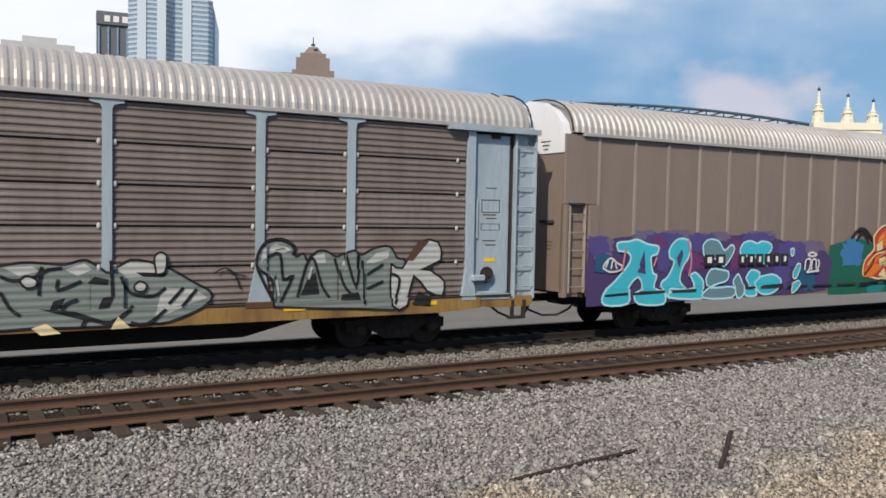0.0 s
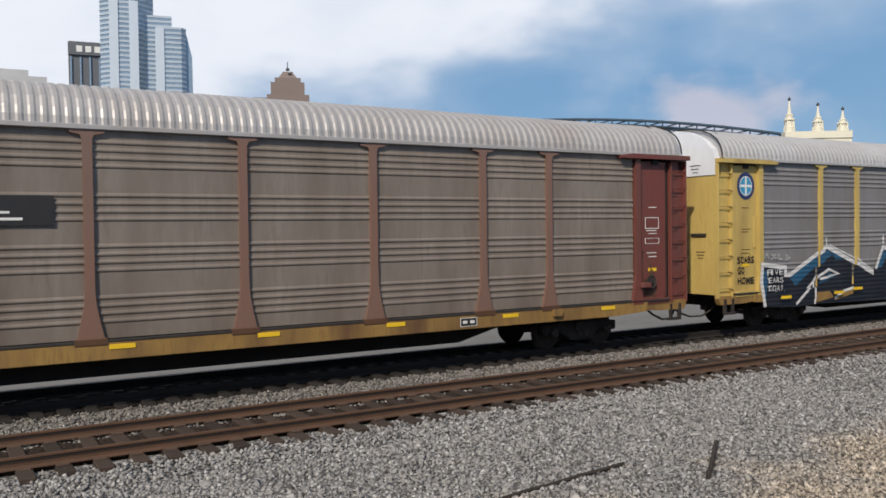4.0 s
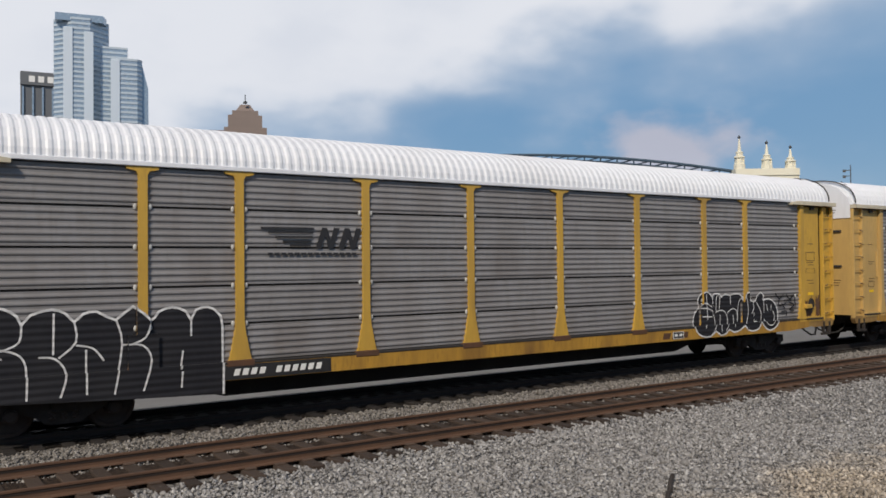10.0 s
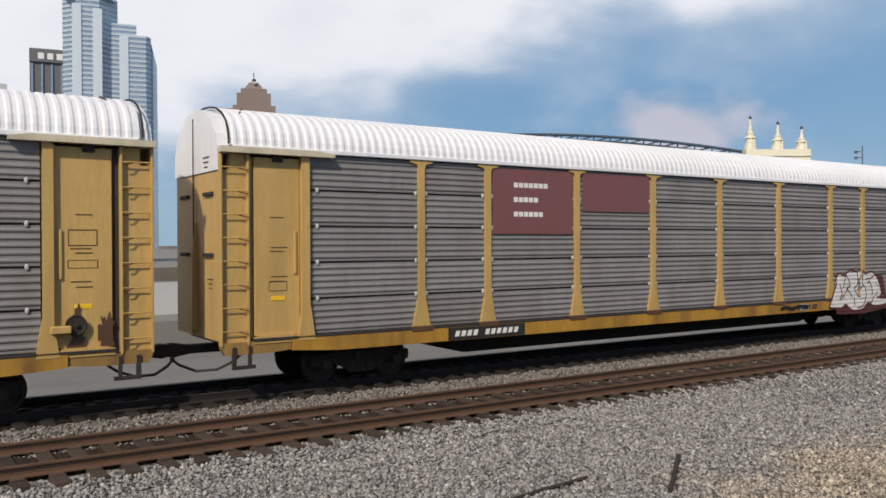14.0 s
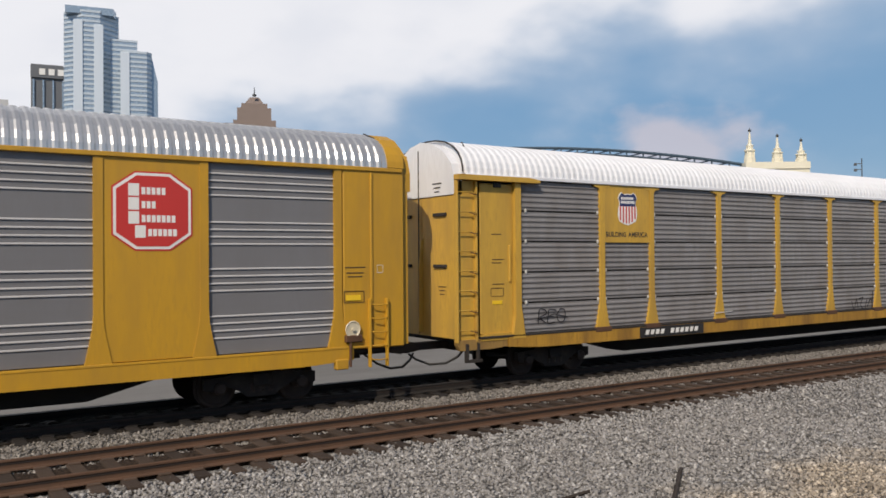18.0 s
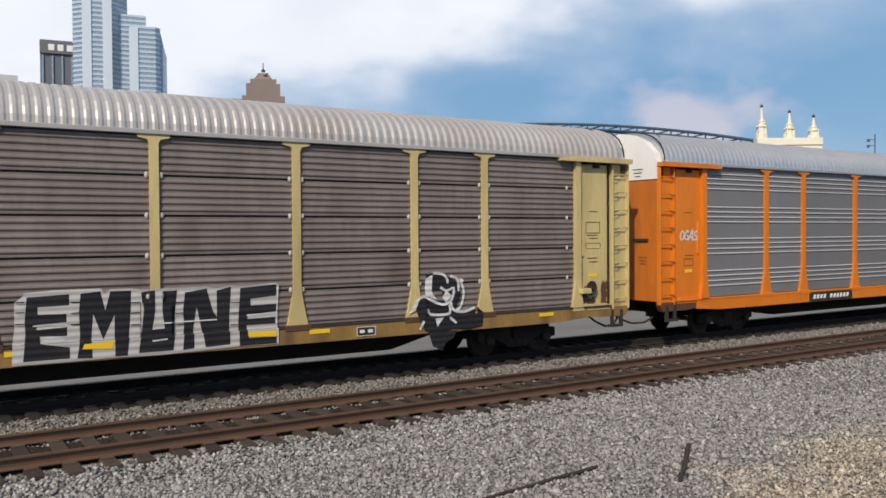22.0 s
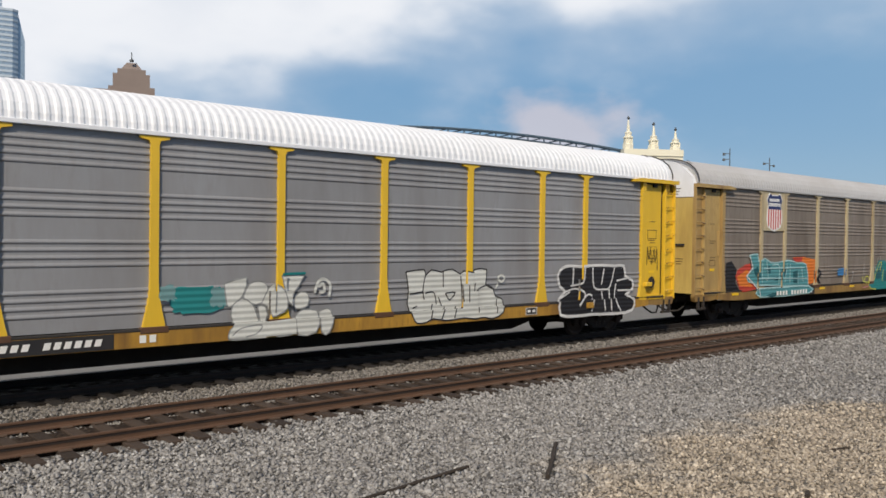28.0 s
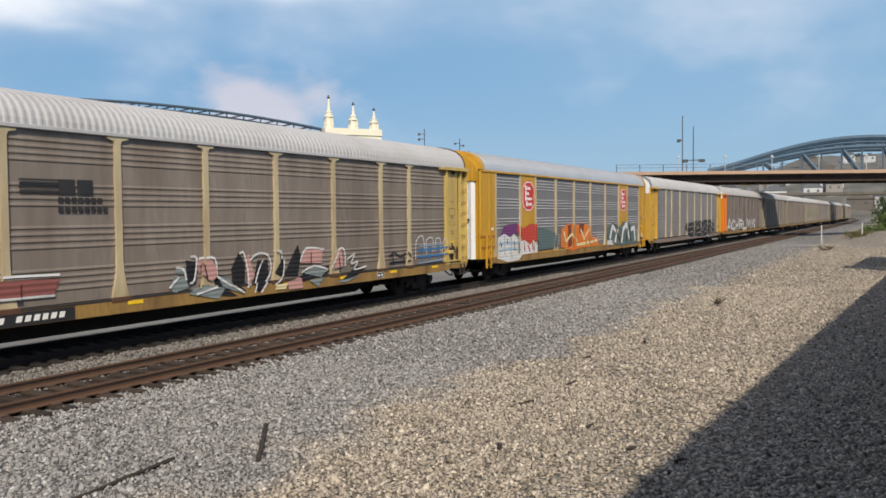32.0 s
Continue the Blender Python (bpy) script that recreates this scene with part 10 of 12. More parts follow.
def g13(r):
    off_white, aqua_mist = spray("off_white", (0.60, 0.61, 0.58)), spray("aqua_mist", (0.16, 0.30, 0.31))
    p = Paint()
    p.blob(G_TEAL, 9.33, 10.53, 1.40, 1.96, 120, 0.1)
    p.blob(aqua_mist, 9.09, 9.46, 1.67, 1.99, 60, 0.25)
    p.blob(aqua_mist, 10.22, 10.62, 1.51, 1.90, 331, 0.25)
    loop = curl([(10.52, 1.99), (11.04, 2.11), (10.95, 1.73), (10.71, 1.52), (10.59, 1.53), (10.52, 1.99)], 2)
    p.poly(off_white, loop[:-1])
    p.stroke(G_GREY, loop, 0.03)
    loop = curl([(11.0, 1.78), (11.11, 1.97), (11.35, 2.03), (11.55, 1.92), (11.52, 1.64), (11.26, 1.52), (10.98, 1.67), (11.0, 1.78)], 2)
    p.poly(off_white, loop[:-1])
    p.stroke(G_GREY, loop, 0.03)
    loop = curl([(10.71, 1.52), (10.93, 1.67), (11.19, 1.52), (11.38, 1.14), (11.31, 1.48), (11.5, 1.46), (11.49, 1.12), (10.73, 1.15), (10.71, 1.52)], 2)
    p.poly(off_white, loop[:-1])
    p.stroke(G_GREY, loop, 0.03)
    loop = curl([(11.4, 1.53), (11.59, 1.89), (11.75, 1.95), (11.98, 1.75), (12.01, 1.41), (11.83, 1.3), (11.64, 1.25), (11.54, 1.47), (11.4, 1.53)], 2)
    p.poly(off_white, loop[:-1])
    p.stroke(G_GREY, loop, 0.03)
    loop = curl([(11.87, 2.14), (12.48, 2.13), (12.15, 1.66), (12.23, 1.44), (12.03, 1.57), (11.87, 2.14)], 2)
    p.poly(off_white, loop[:-1])
    p.stroke(G_GREY, loop, 0.03)
    loop = curl([(12.13, 1.54), (12.38, 1.76), (12.59, 1.69), (12.57, 1.44), (12.28, 1.38), (12.13, 1.54)], 2)
    p.poly(off_white, loop[:-1])
    p.stroke(G_GREY, loop, 0.03)
    loop = curl([(10.58, 0.85), (10.71, 1.1), (11.4, 1.11), (11.46, 0.84), (11.08, 0.8), (10.67, 0.8), (10.58, 0.85)], 2)
    p.poly(off_white, loop[:-1])
    p.stroke(G_GREY, loop, 0.03)
    loop = curl([(11.69, 1.03), (12.18, 1.16), (12.25, 0.87), (11.89, 0.8), (11.69, 0.84), (11.69, 1.03)], 2)
    p.poly(off_white, loop[:-1])
    p.stroke(G_GREY, loop, 0.03)
    loop = curl([(12.24, 1.21), (12.43, 1.36), (12.8, 1.32), (12.86, 1.14), (12.76, 0.83), (12.29, 0.8), (12.24, 1.21)], 2)
    p.poly(off_white, loop[:-1])
    p.stroke(G_GREY, loop, 0.03)
    loop = curl([(12.87, 1.28), (13.11, 1.36), (13.25, 1.17), (13.12, 0.8), (12.91, 0.82), (12.87, 1.28)], 2)
    p.poly(off_white, loop[:-1])
    p.stroke(G_GREY, loop, 0.03)
    p.poly(off_white, [(10.73, 1.18), (11.45, 1.14), (11.48, 0.79), (10.62, 0.83)])
    p.poly(off_white, [(11.45, 1.14), (12.23, 1.18), (12.24, 0.83), (11.45, 0.82)])
    p.stroke(G_GREY, curl([(10.67, 0.89), (10.89, 1.04), (11.36, 1.08), (11.26, 0.91), (10.99, 0.85)], 3), 0.03)
    p.stroke(G_GREY, [(11.73, 1.93), (11.71, 1.33)], 0.03)
    p.stroke(G_GREY, [(11.21, 1.49), (11.33, 1.16)], 0.03)
    p.stroke(off_white, curl([(12.75, 1.73), (12.84, 1.98), (13.02, 2.03), (13.17, 1.89), (13.14, 1.62)], 3), 0.07)
    p.stroke(off_white, curl([(12.84, 1.86), (12.97, 1.92), (13.01, 1.76), (12.87, 1.74)], 3), 0.07)
    p.stroke(G_TEAL, [(11.87, 2.17), (12.5, 2.18)], 0.06)
    p.build(r, "white bubble letters beside a teal cloud")
    p = Paint()
    loop = curl([(15.44, 2.15), (16.03, 2.2), (16.08, 2.04), (16.28, 2.19), (16.61, 2.12), (16.73, 2.16), (17.01, 2.19), (17.28, 2.06), (17.41, 2.14), (17.74, 2.09), (17.8, 2.17), (18.26, 2.16), (18.23, 1.75), (18.51, 1.63), (18.61, 1.42), (18.89, 1.32), (18.86, 0.97), (18.44, 0.82), (18.12, 0.88), (17.8, 0.85), (17.41, 0.9), (17.11, 0.88), (16.74, 0.87), (16.3, 0.93), (16.09, 0.86), (15.77, 0.85), (15.63, 1.03), (15.49, 1.36), (15.53, 1.67), (15.44, 2.15)], 2)
    p.poly(off_white, loop[:-1])
    p.stroke(G_BLACK, loop, 0.035)
    p.stroke(G_BLACK, curl([(16.07, 2.03), (16.0, 1.66), (16.05, 1.43)], 3), 0.035)
    p.stroke(G_BLACK, [(16.68, 2.12), (16.69, 1.73)], 0.035)
    p.stroke(G_BLACK, [(17.3, 2.01), (17.37, 1.32)], 0.035)
    p.stroke(G_BLACK, [(17.78, 2.11), (17.75, 1.6)], 0.035)
    p.stroke(G_BLACK, curl([(17.83, 1.6), (18.27, 1.74), (18.53, 1.62)], 3), 0.035)
    p.stroke(G_BLACK, [(17.91, 1.58), (17.93, 1.01)], 0.035)
    p.stroke(G_BLACK, curl([(16.07, 1.59), (16.36, 1.61), (16.45, 1.3)], 3), 0.035)
    p.stroke(G_BLACK, curl([(16.76, 1.57), (17.1, 1.58), (16.91, 1.39), (16.76, 1.57)], 3), 0.035)
    p.stroke(G_BLACK, [(16.23, 0.93), (16.31, 1.31)], 0.035)
    p.stroke(G_BLACK, [(16.59, 0.91), (16.73, 1.23)], 0.035)
    p.stroke(G_BLACK, [(17.03, 0.91), (17.12, 1.22)], 0.035)
    p.stroke(G_BLACK, [(15.66, 1.23), (15.81, 1.28)], 0.035)
    p.stroke(G_BLACK, [(18.64, 1.35), (18.61, 0.97)], 0.035)
    p.stroke(G_BLACK, [(17.55, 1.76), (17.56, 1.31)], 0.035)
    p.stroke(G_BLACK, [(16.51, 1.48), (16.62, 1.25)], 0.035)
    p.stroke(G_BLACK, [(15.55, 1.59), (15.97, 1.63)], 0.035)
    p.stroke(off_white, curl([(18.67, 1.92), (18.79, 2.0), (18.94, 1.92), (18.82, 1.81), (18.67, 1.91)], 3), 0.06)
    p.stroke(off_white, [(18.67, 1.77), (18.59, 1.63)], 0.06)
    p.build(r, "white bubble letters outlined in black")
    p = Paint()
    p.poly(G_BLACK, [(21.2, 1.92), (21.34, 2.12), (21.72, 2.21), (22.22, 2.18), (22.67, 2.2), (23.25, 2.21), (23.89, 2.18), (24.4, 2.17), (24.49, 1.85), (24.86, 1.7), (24.88, 1.42), (24.55, 1.26), (24.89, 1.08), (24.78, 0.74), (23.93, 0.68), (22.76, 0.71), (21.95, 0.7), (21.27, 0.77), (21.26, 1.23), (21.54, 1.44), (21.3, 1.6)])
    p.stroke(G_WHITE, curl([(21.2, 1.92), (21.34, 2.12), (21.72, 2.21), (22.22, 2.18), (22.67, 2.2), (23.25, 2.21), (23.89, 2.18), (24.4, 2.17), (24.49, 1.85), (24.86, 1.7), (24.88, 1.42), (24.55, 1.26), (24.89, 1.08), (24.78, 0.74), (23.93, 0.68), (22.76, 0.71), (21.95, 0.7), (21.27, 0.77), (21.26, 1.23), (21.54, 1.44), (21.3, 1.6), (21.2, 1.92)], 2), 0.085)
    p.stroke(G_WHITE, [(21.92, 2.16), (21.89, 1.64)], 0.055)
    p.stroke(G_WHITE, curl([(22.38, 2.15), (22.3, 1.7), (21.78, 1.61)], 3), 0.055)
    p.stroke(G_WHITE, curl([(21.54, 1.44), (22.03, 1.52), (22.41, 1.34), (22.15, 0.99)], 3), 0.055)
    p.stroke(G_WHITE, curl([(22.83, 2.15), (22.9, 1.54), (23.37, 1.46), (23.69, 1.53), (23.92, 2.13)], 3), 0.055)
    p.stroke(G_WHITE, [(23.38, 2.1), (23.26, 1.6)], 0.055)
    p.stroke(G_WHITE, curl([(22.15, 1.02), (22.54, 1.34), (22.82, 1.16), (22.71, 0.8)], 3), 0.055)
    p.stroke(G_WHITE, [(23.27, 1.41), (23.39, 0.8)], 0.055)
    p.stroke(G_WHITE, [(23.64, 1.45), (23.71, 0.78)], 0.055)
    p.stroke(G_WHITE, curl([(23.98, 1.62), (23.92, 1.12), (24.17, 0.76)], 3), 0.055)
    p.stroke(G_WHITE, [(24.02, 1.71), (24.57, 1.78)], 0.055)
    p.stroke(G_WHITE, [(24.08, 1.4), (24.88, 1.39)], 0.055)
    p.stroke(G_WHITE, [(21.26, 1.23), (21.74, 1.43)], 0.055)
    p.build(r, "black bubble letters outlined in white")
    p = Paint()
    for q in ([(1.55, 1.3), (1.6, 2.15)], [(1.5, 1.9), (1.75, 1.5), (1.85, 2.2)], [(1.9, 1.3), (1.95, 2.1), (2.2, 1.4), (2.25, 2.2)], [(1.5, 1.6), (2.4, 1.75)], [(2.35, 1.3), (2.3, 1.9)]):
        p.stroke(G_BLACK, curl(q, 3) if len(q) > 2 else q, 0.04)
    for q in ([(2.85, 1.85), (2.72, 1.7), (2.85, 1.52), (2.95, 1.68)], [(3.0, 1.8), (3.1, 1.6), (3.15, 1.85)], [(3.25, 1.55), (3.3, 1.85), (3.42, 1.7), (3.28, 1.68), (3.5, 1.5)]):
        p.stroke(G_BLACK, curl(q, 3), 0.04)
    p.build(r, "thin black tags")
    bars(r, "sill_marks", 8.7, 0.88, 0.4, 0.15, 2, C_SIGNWHITE, SIDE - 0.095)
    p = Paint()
    p.stroke(G_BLACK, curl([(25.7, 2.2), (25.74, 2.75), (25.82, 2.35), (25.9, 2.75), (25.96, 2.2)], 3), 0.04)
    p.stroke(G_BLACK, curl([(26.02, 2.25), (26.1, 2.72), (26.18, 2.25), (26.26, 2.7), (26.3, 2.0)], 3), 0.04)
    o = p.build(r, "black tag on the end door", "door_tag", "D")
    o.location.y = 0.045


def g14(r):
    aqua, lime, pale_aqua = spray("aqua", (0.085, 0.28, 0.31)), spray("lime", (0.55, 0.55, 0.10)), spray("pale_aqua", (0.36, 0.56, 0.58))
    deep_teal, worn = spray("deep_teal", (0.015, 0.10, 0.12)), spray("worn_grey", (0.44, 0.44, 0.42))
    p = Paint()
    p.poly(G_BLACK, [(1.6, 2.18), (2.01, 2.26), (2.37, 1.95), (2.3, 1.45), (2.62, 1.11), (1.59, 1.22)])
    p.poly(G_RED, [(2.3, 1.67), (2.45, 1.92), (3.03, 2.12), (3.38, 2.15), (3.49, 1.91), (3.03, 1.7), (3.93, 1.17), (2.7, 1.07)])
    p.poly(G_ORANGE, [(2.4, 1.66), (3.08, 1.91), (3.35, 1.84), (3.08, 1.62), (3.62, 1.24), (2.6, 1.31)])
    p.poly(G_ORANGE, [(6.81, 2.36), (7.67, 2.38), (8.82, 2.26), (8.81, 1.29), (8.25, 1.21), (7.96, 2.09)])
    p.poly(G_RED, [(6.81, 2.35), (7.67, 2.37), (7.59, 2.16), (6.95, 2.18)])
    loop = curl([(3.31, 2.46), (3.92, 2.52), (4.0, 2.24), (4.52, 2.34), (4.98, 2.17), (5.74, 2.18), (6.4, 2.25), (7.23, 2.13), (7.99, 2.06), (8.19, 1.24), (7.8, 1.17), (3.91, 1.32), (3.11, 1.62), (3.54, 1.97), (3.31, 2.46)], 2)
    p.poly(aqua, loop[:-1])
    p.stroke(pale_aqua, loop, 0.05)
    loop = curl([(3.9, 1.17), (5.86, 1.17), (8.13, 1.15), (8.13, 0.86), (4.02, 0.84), (3.9, 1.17)], 2)
    p.poly(aqua, loop[:-1])
    p.stroke(pale_aqua, loop, 0.05)
    p.poly(deep_teal, [(3.63, 1.9), (3.97, 2.05), (4.08, 1.57), (3.74, 1.7)])
    p.poly(deep_teal, [(4.61, 2.02), (4.92, 2.05), (4.98, 1.76), (4.67, 1.73)])
    p.poly(deep_teal, [(5.22, 1.58), (5.6, 1.6), (5.6, 1.44), (5.28, 1.45)])
    p.poly(deep_teal, [(5.86, 1.88), (6.13, 1.96), (6.02, 1.45)])
    p.poly(deep_teal, [(6.8, 1.76), (7.23, 1.82), (7.22, 1.3), (6.87, 1.32)])
    p.poly(deep_teal, [(4.48, 0.9), (5.09, 0.97), (5.85, 0.96), (4.96, 0.78)])
    p.stroke(pale_aqua, [(4.17, 2.18), (4.16, 1.39)], 0.045)
    p.stroke(pale_aqua, curl([(4.62, 2.24), (4.75, 1.53), (4.49, 1.53)], 3), 0.045)
    p.stroke(pale_aqua, curl([(5.1, 2.06), (5.63, 2.04), (5.62, 1.29)], 3), 0.045)
    p.stroke(pale_aqua, [(6.16, 2.11), (5.99, 1.35)], 0.045)
    p.stroke(pale_aqua, [(6.56, 2.09), (6.55, 1.32)], 0.045)
    p.stroke(pale_aqua, [(7.26, 1.72), (7.25, 1.28)], 0.045)
    p.stroke(pale_aqua, [(7.55, 1.97), (7.69, 1.34)], 0.045)
    p.stroke(pale_aqua, [(3.91, 1.58), (8.11, 1.47)], 0.045)
    p.stroke(pale_aqua, [(4.26, 1.95), (7.81, 1.93)], 0.045)
    p.stroke(G_WHITE, [(3.31, 2.44), (3.54, 1.97), (3.08, 1.68), (3.93, 1.17), (4.04, 0.86)], 0.05)
    p.stroke(G_BLACK, curl([(8.91, 1.82), (9.17, 1.63), (8.88, 1.47), (9.13, 1.25)], 3), 0.12)
    p.build(r, "aqua letters edged in white on red and orange")
    p = Paint()
    p.poly(G_TEAL, [(14.14, 1.04), (14.78, 1.06), (15.04, 1.64), (15.5, 2.15), (16.22, 2.15), (16.76, 1.84), (17.51, 1.97), (17.94, 2.2), (18.32, 1.84), (19.09, 2.15), (19.66, 1.95), (20.23, 2.06), (20.56, 1.34), (20.48, 0.77), (17.41, 0.79), (14.77, 0.78)])
    p.poly(deep_teal, [(15.07, 1.26), (15.28, 1.62), (15.9, 1.89), (15.78, 1.28)])
    p.poly(deep_teal, [(16.21, 1.64), (16.75, 1.68), (16.68, 1.12), (16.19, 1.16)])
    p.poly(deep_teal, [(17.67, 1.37), (18.03, 1.26), (17.9, 0.93), (17.54, 0.96)])
    p.poly(deep_teal, [(18.8, 1.28), (19.33, 1.33), (19.9, 1.57), (20.03, 1.19), (19.05, 1.04)])
    p.stroke(lime, curl([(15.28, 1.62), (15.54, 1.99), (15.85, 2.05), (15.63, 1.66)], 3), 0.06)
    p.stroke(lime, [(16.05, 1.69), (15.93, 1.17)], 0.06)
    p.stroke(lime, [(16.87, 1.92), (16.73, 1.1)], 0.06)
    p.stroke(lime, curl([(17.21, 1.82), (17.46, 1.38), (17.3, 0.96)], 3), 0.06)
    p.stroke(lime, curl([(17.56, 1.59), (17.6, 2.11), (17.94, 2.22), (18.24, 1.86), (18.55, 1.83), (19.12, 2.17), (19.63, 1.93), (20.2, 2.07), (20.3, 1.43)], 3), 0.06)
    p.stroke(lime, curl([(17.92, 1.69), (18.04, 1.43), (18.56, 1.28)], 3), 0.06)
    p.stroke(lime, curl([(19.34, 1.69), (19.64, 1.4), (19.33, 1.32)], 3), 0.06)
    p.stroke(lime, curl([(14.14, 1.07), (14.42, 0.86), (14.98, 0.8)], 3), 0.06)
    p.stroke(lime, [(14.97, 1.57), (14.83, 1.24)], 0.06)
    p.stroke(lime, curl([(13.63, 1.42), (13.75, 1.19), (14.06, 1.42), (14.35, 1.36), (14.32, 1.16), (13.79, 1.17)], 3), 0.06)
    p.stroke(lime, curl([(20.48, 1.81), (20.77, 1.33), (21.87, 1.25)], 3), 0.06)
    p.stroke(pale_aqua, curl([(18.04, 1.67), (18.84, 1.68), (18.82, 1.31)], 3), 0.05)
    p.stroke(pale_aqua, [(16.88, 2.06), (17.36, 2.1)], 0.05)
    p.stroke(pale_aqua, [(18.41, 1.3), (18.68, 1.01)], 0.05)
    p.stroke(pale_aqua, curl([(16.77, 2.17), (17.05, 2.03), (17.4, 2.14)], 3), 0.05)
    p.stroke(pale_aqua, [(18.3, 1.75), (18.02, 1.0)], 0.05)
    p.stroke(pale_aqua, [(14.81, 1.88), (15.09, 1.64)], 0.05)
    p.stroke(worn, [(13.77, 2.02), (13.77, 1.55)], 0.04)
    p.stroke(worn, [(20.96, 2.46), (21.02, 1.96)], 0.04)
    p.stroke(worn, [(23.53, 2.18), (23.59, 1.32)], 0.04)
    p.stroke(worn, [(24.17, 1.94), (24.34, 1.38)], 0.04)
    p.stroke(worn, [(21.24, 1.68), (22.04, 1.69)], 0.04)
    p.stroke(worn, [(15.3, 2.08), (15.32, 2.35)], 0.04)
    p.stroke(worn, [(15.6, 2.14), (15.63, 2.37)], 0.04)
    p.stroke(worn, [(18.25, 2.36), (18.26, 2.1)], 0.04)
    p.stroke(worn, curl([(23.06, 1.38), (23.79, 1.85), (24.15, 1.31)], 3), 0.04)
    p.blob(G_BLUE, 10.96, 11.69, 1.52, 1.84, -190, 0.25)
    p.stroke(G_PINK, [(13.44, 0.91), (14.18, 0.97)], 0.05)
    p.stroke(G_PINK, [(20.68, 1.0), (22.19, 1.08)], 0.05)
    p.stroke(worn, [(12.34, 1.17), (12.62, 1.68)], 0.04)
    p.stroke(worn, [(12.39, 1.66), (12.62, 1.66)], 0.04)
    p.build(r, "teal graffiti edged in lime yellow")
    bars(r, "sill_marks", 5.3, 0.86, 2.7, 0.17, 11, C_SIGNWHITE, SIDE - 0.14, 0.4, "", (4,))


def g15(r):
    dull, dusk, rose = spray("dull_red", (0.24, 0.085, 0.075)), spray("dusk_blue", (0.21, 0.25, 0.25)), spray("dusty_pink", (0.50, 0.28, 0.26))
    p = Paint()
    p.poly(dull, [(1.58, 1.07), (1.62, 1.44), (1.93, 1.43), (2.54, 1.45), (3.9, 1.54), (3.88, 1.13), (2.53, 1.1)])
    p.poly(dull, [(5.21, 1.64), (5.39, 1.79), (7.38, 1.73), (7.24, 1.41), (5.39, 1.37)])
    p.stroke(G_WHITE, curl([(1.56, 1.07), (1.53, 1.93), (1.88, 2.03), (2.13, 1.95), (1.94, 1.9), (1.99, 1.61)], 3), 0.055)
    p.stroke(G_WHITE, curl([(2.48, 1.05), (2.59, 1.51), (2.66, 1.92), (3.03, 2.11), (3.3, 1.97), (3.3, 1.58)], 3), 0.055)
    p.stroke(G_WHITE, curl([(2.77, 1.58), (2.88, 1.79), (3.01, 1.72), (3.0, 1.59)], 3), 0.055)
    p.stroke(G_WHITE, curl([(4.03, 1.09), (3.9, 1.54), (4.02, 1.96), (4.33, 2.14), (4.63, 1.93), (4.64, 1.61)], 3), 0.055)
    p.stroke(G_WHITE, curl([(4.17, 1.64), (4.29, 1.86), (4.42, 1.82), (4.41, 1.63)], 3), 0.055)
    p.stroke(G_WHITE, [(1.93, 1.43), (3.95, 1.53)], 0.055)
    p.stroke(G_WHITE, curl([(4.56, 1.65), (5.08, 1.58), (5.41, 1.84), (7.38, 1.82)], 3), 0.055)
    p.stroke(G_WHITE, [(5.08, 1.55), (5.28, 1.34)], 0.055)
    p.stroke(G_WHITE, [(5.5, 1.39), (7.24, 1.37)], 0.055)
    p.stroke(G_WHITE, [(2.53, 1.1), (3.83, 1.14)], 0.055)
    p.stroke(G_WHITE, [(4.18, 1.08), (4.33, 1.22)], 0.055)
    p.poly(dusk, [(2.62, 1.15), (3.26, 1.16), (3.24, 0.85), (2.65, 0.91)])
    p.poly(dusk, [(4.0, 1.47), (4.12, 1.9), (4.33, 2.04), (4.52, 1.87), (4.44, 1.37)])
    p.build(r, "red and white graffiti strokes")
    p = Paint()
    p.poly(G_BLACK, [(11.11, 1.95), (11.55, 1.87), (11.45, 1.32), (11.15, 1.22)])
    p.poly(G_BLACK, [(12.12, 1.57), (12.71, 1.36), (13.33, 0.96), (12.22, 1.09)])
    p.poly(G_BLACK, [(12.78, 1.61), (13.1, 2.07), (13.35, 1.75), (13.33, 1.14), (12.83, 1.26)])
    p.poly(G_BLACK, [(13.87, 1.81), (14.31, 1.81), (14.38, 1.33), (13.85, 0.87), (13.65, 1.02)])
    p.poly(G_BLACK, [(15.04, 1.29), (15.5, 1.92), (15.74, 2.2), (15.88, 1.81), (15.71, 1.24)])
    p.poly(G_BLACK, [(15.71, 1.19), (17.32, 1.49), (17.32, 1.24), (15.86, 1.04)])
    p.poly(G_BLACK, [(18.0, 0.98), (18.92, 1.35), (19.39, 1.26), (18.36, 0.88)])
    p.poly(G_BLACK, [(11.54, 1.27), (12.46, 1.12), (12.94, 0.86), (11.53, 0.99)])
    p.poly(G_BLACK, [(14.55, 1.41), (14.99, 1.9), (14.94, 1.25)])
    p.poly(dusk, [(10.51, 1.27), (10.73, 1.58), (11.1, 1.47), (11.2, 1.22), (10.67, 1.14)])
    p.poly(dusk, [(10.74, 1.77), (11.11, 1.79), (11.05, 1.59), (10.78, 1.61)])
    p.poly(dusk, [(11.31, 1.17), (11.76, 1.26), (12.46, 1.12), (12.21, 0.84), (11.09, 1.07)])
    p.poly(dusk, [(12.23, 1.47), (12.71, 1.36), (13.07, 0.94), (12.46, 1.12)])
    p.poly(dusk, [(15.87, 1.33), (16.5, 1.53), (17.32, 1.34), (16.81, 1.12)])
    p.poly(dusk, [(17.65, 0.91), (18.91, 1.03), (18.18, 0.85)])
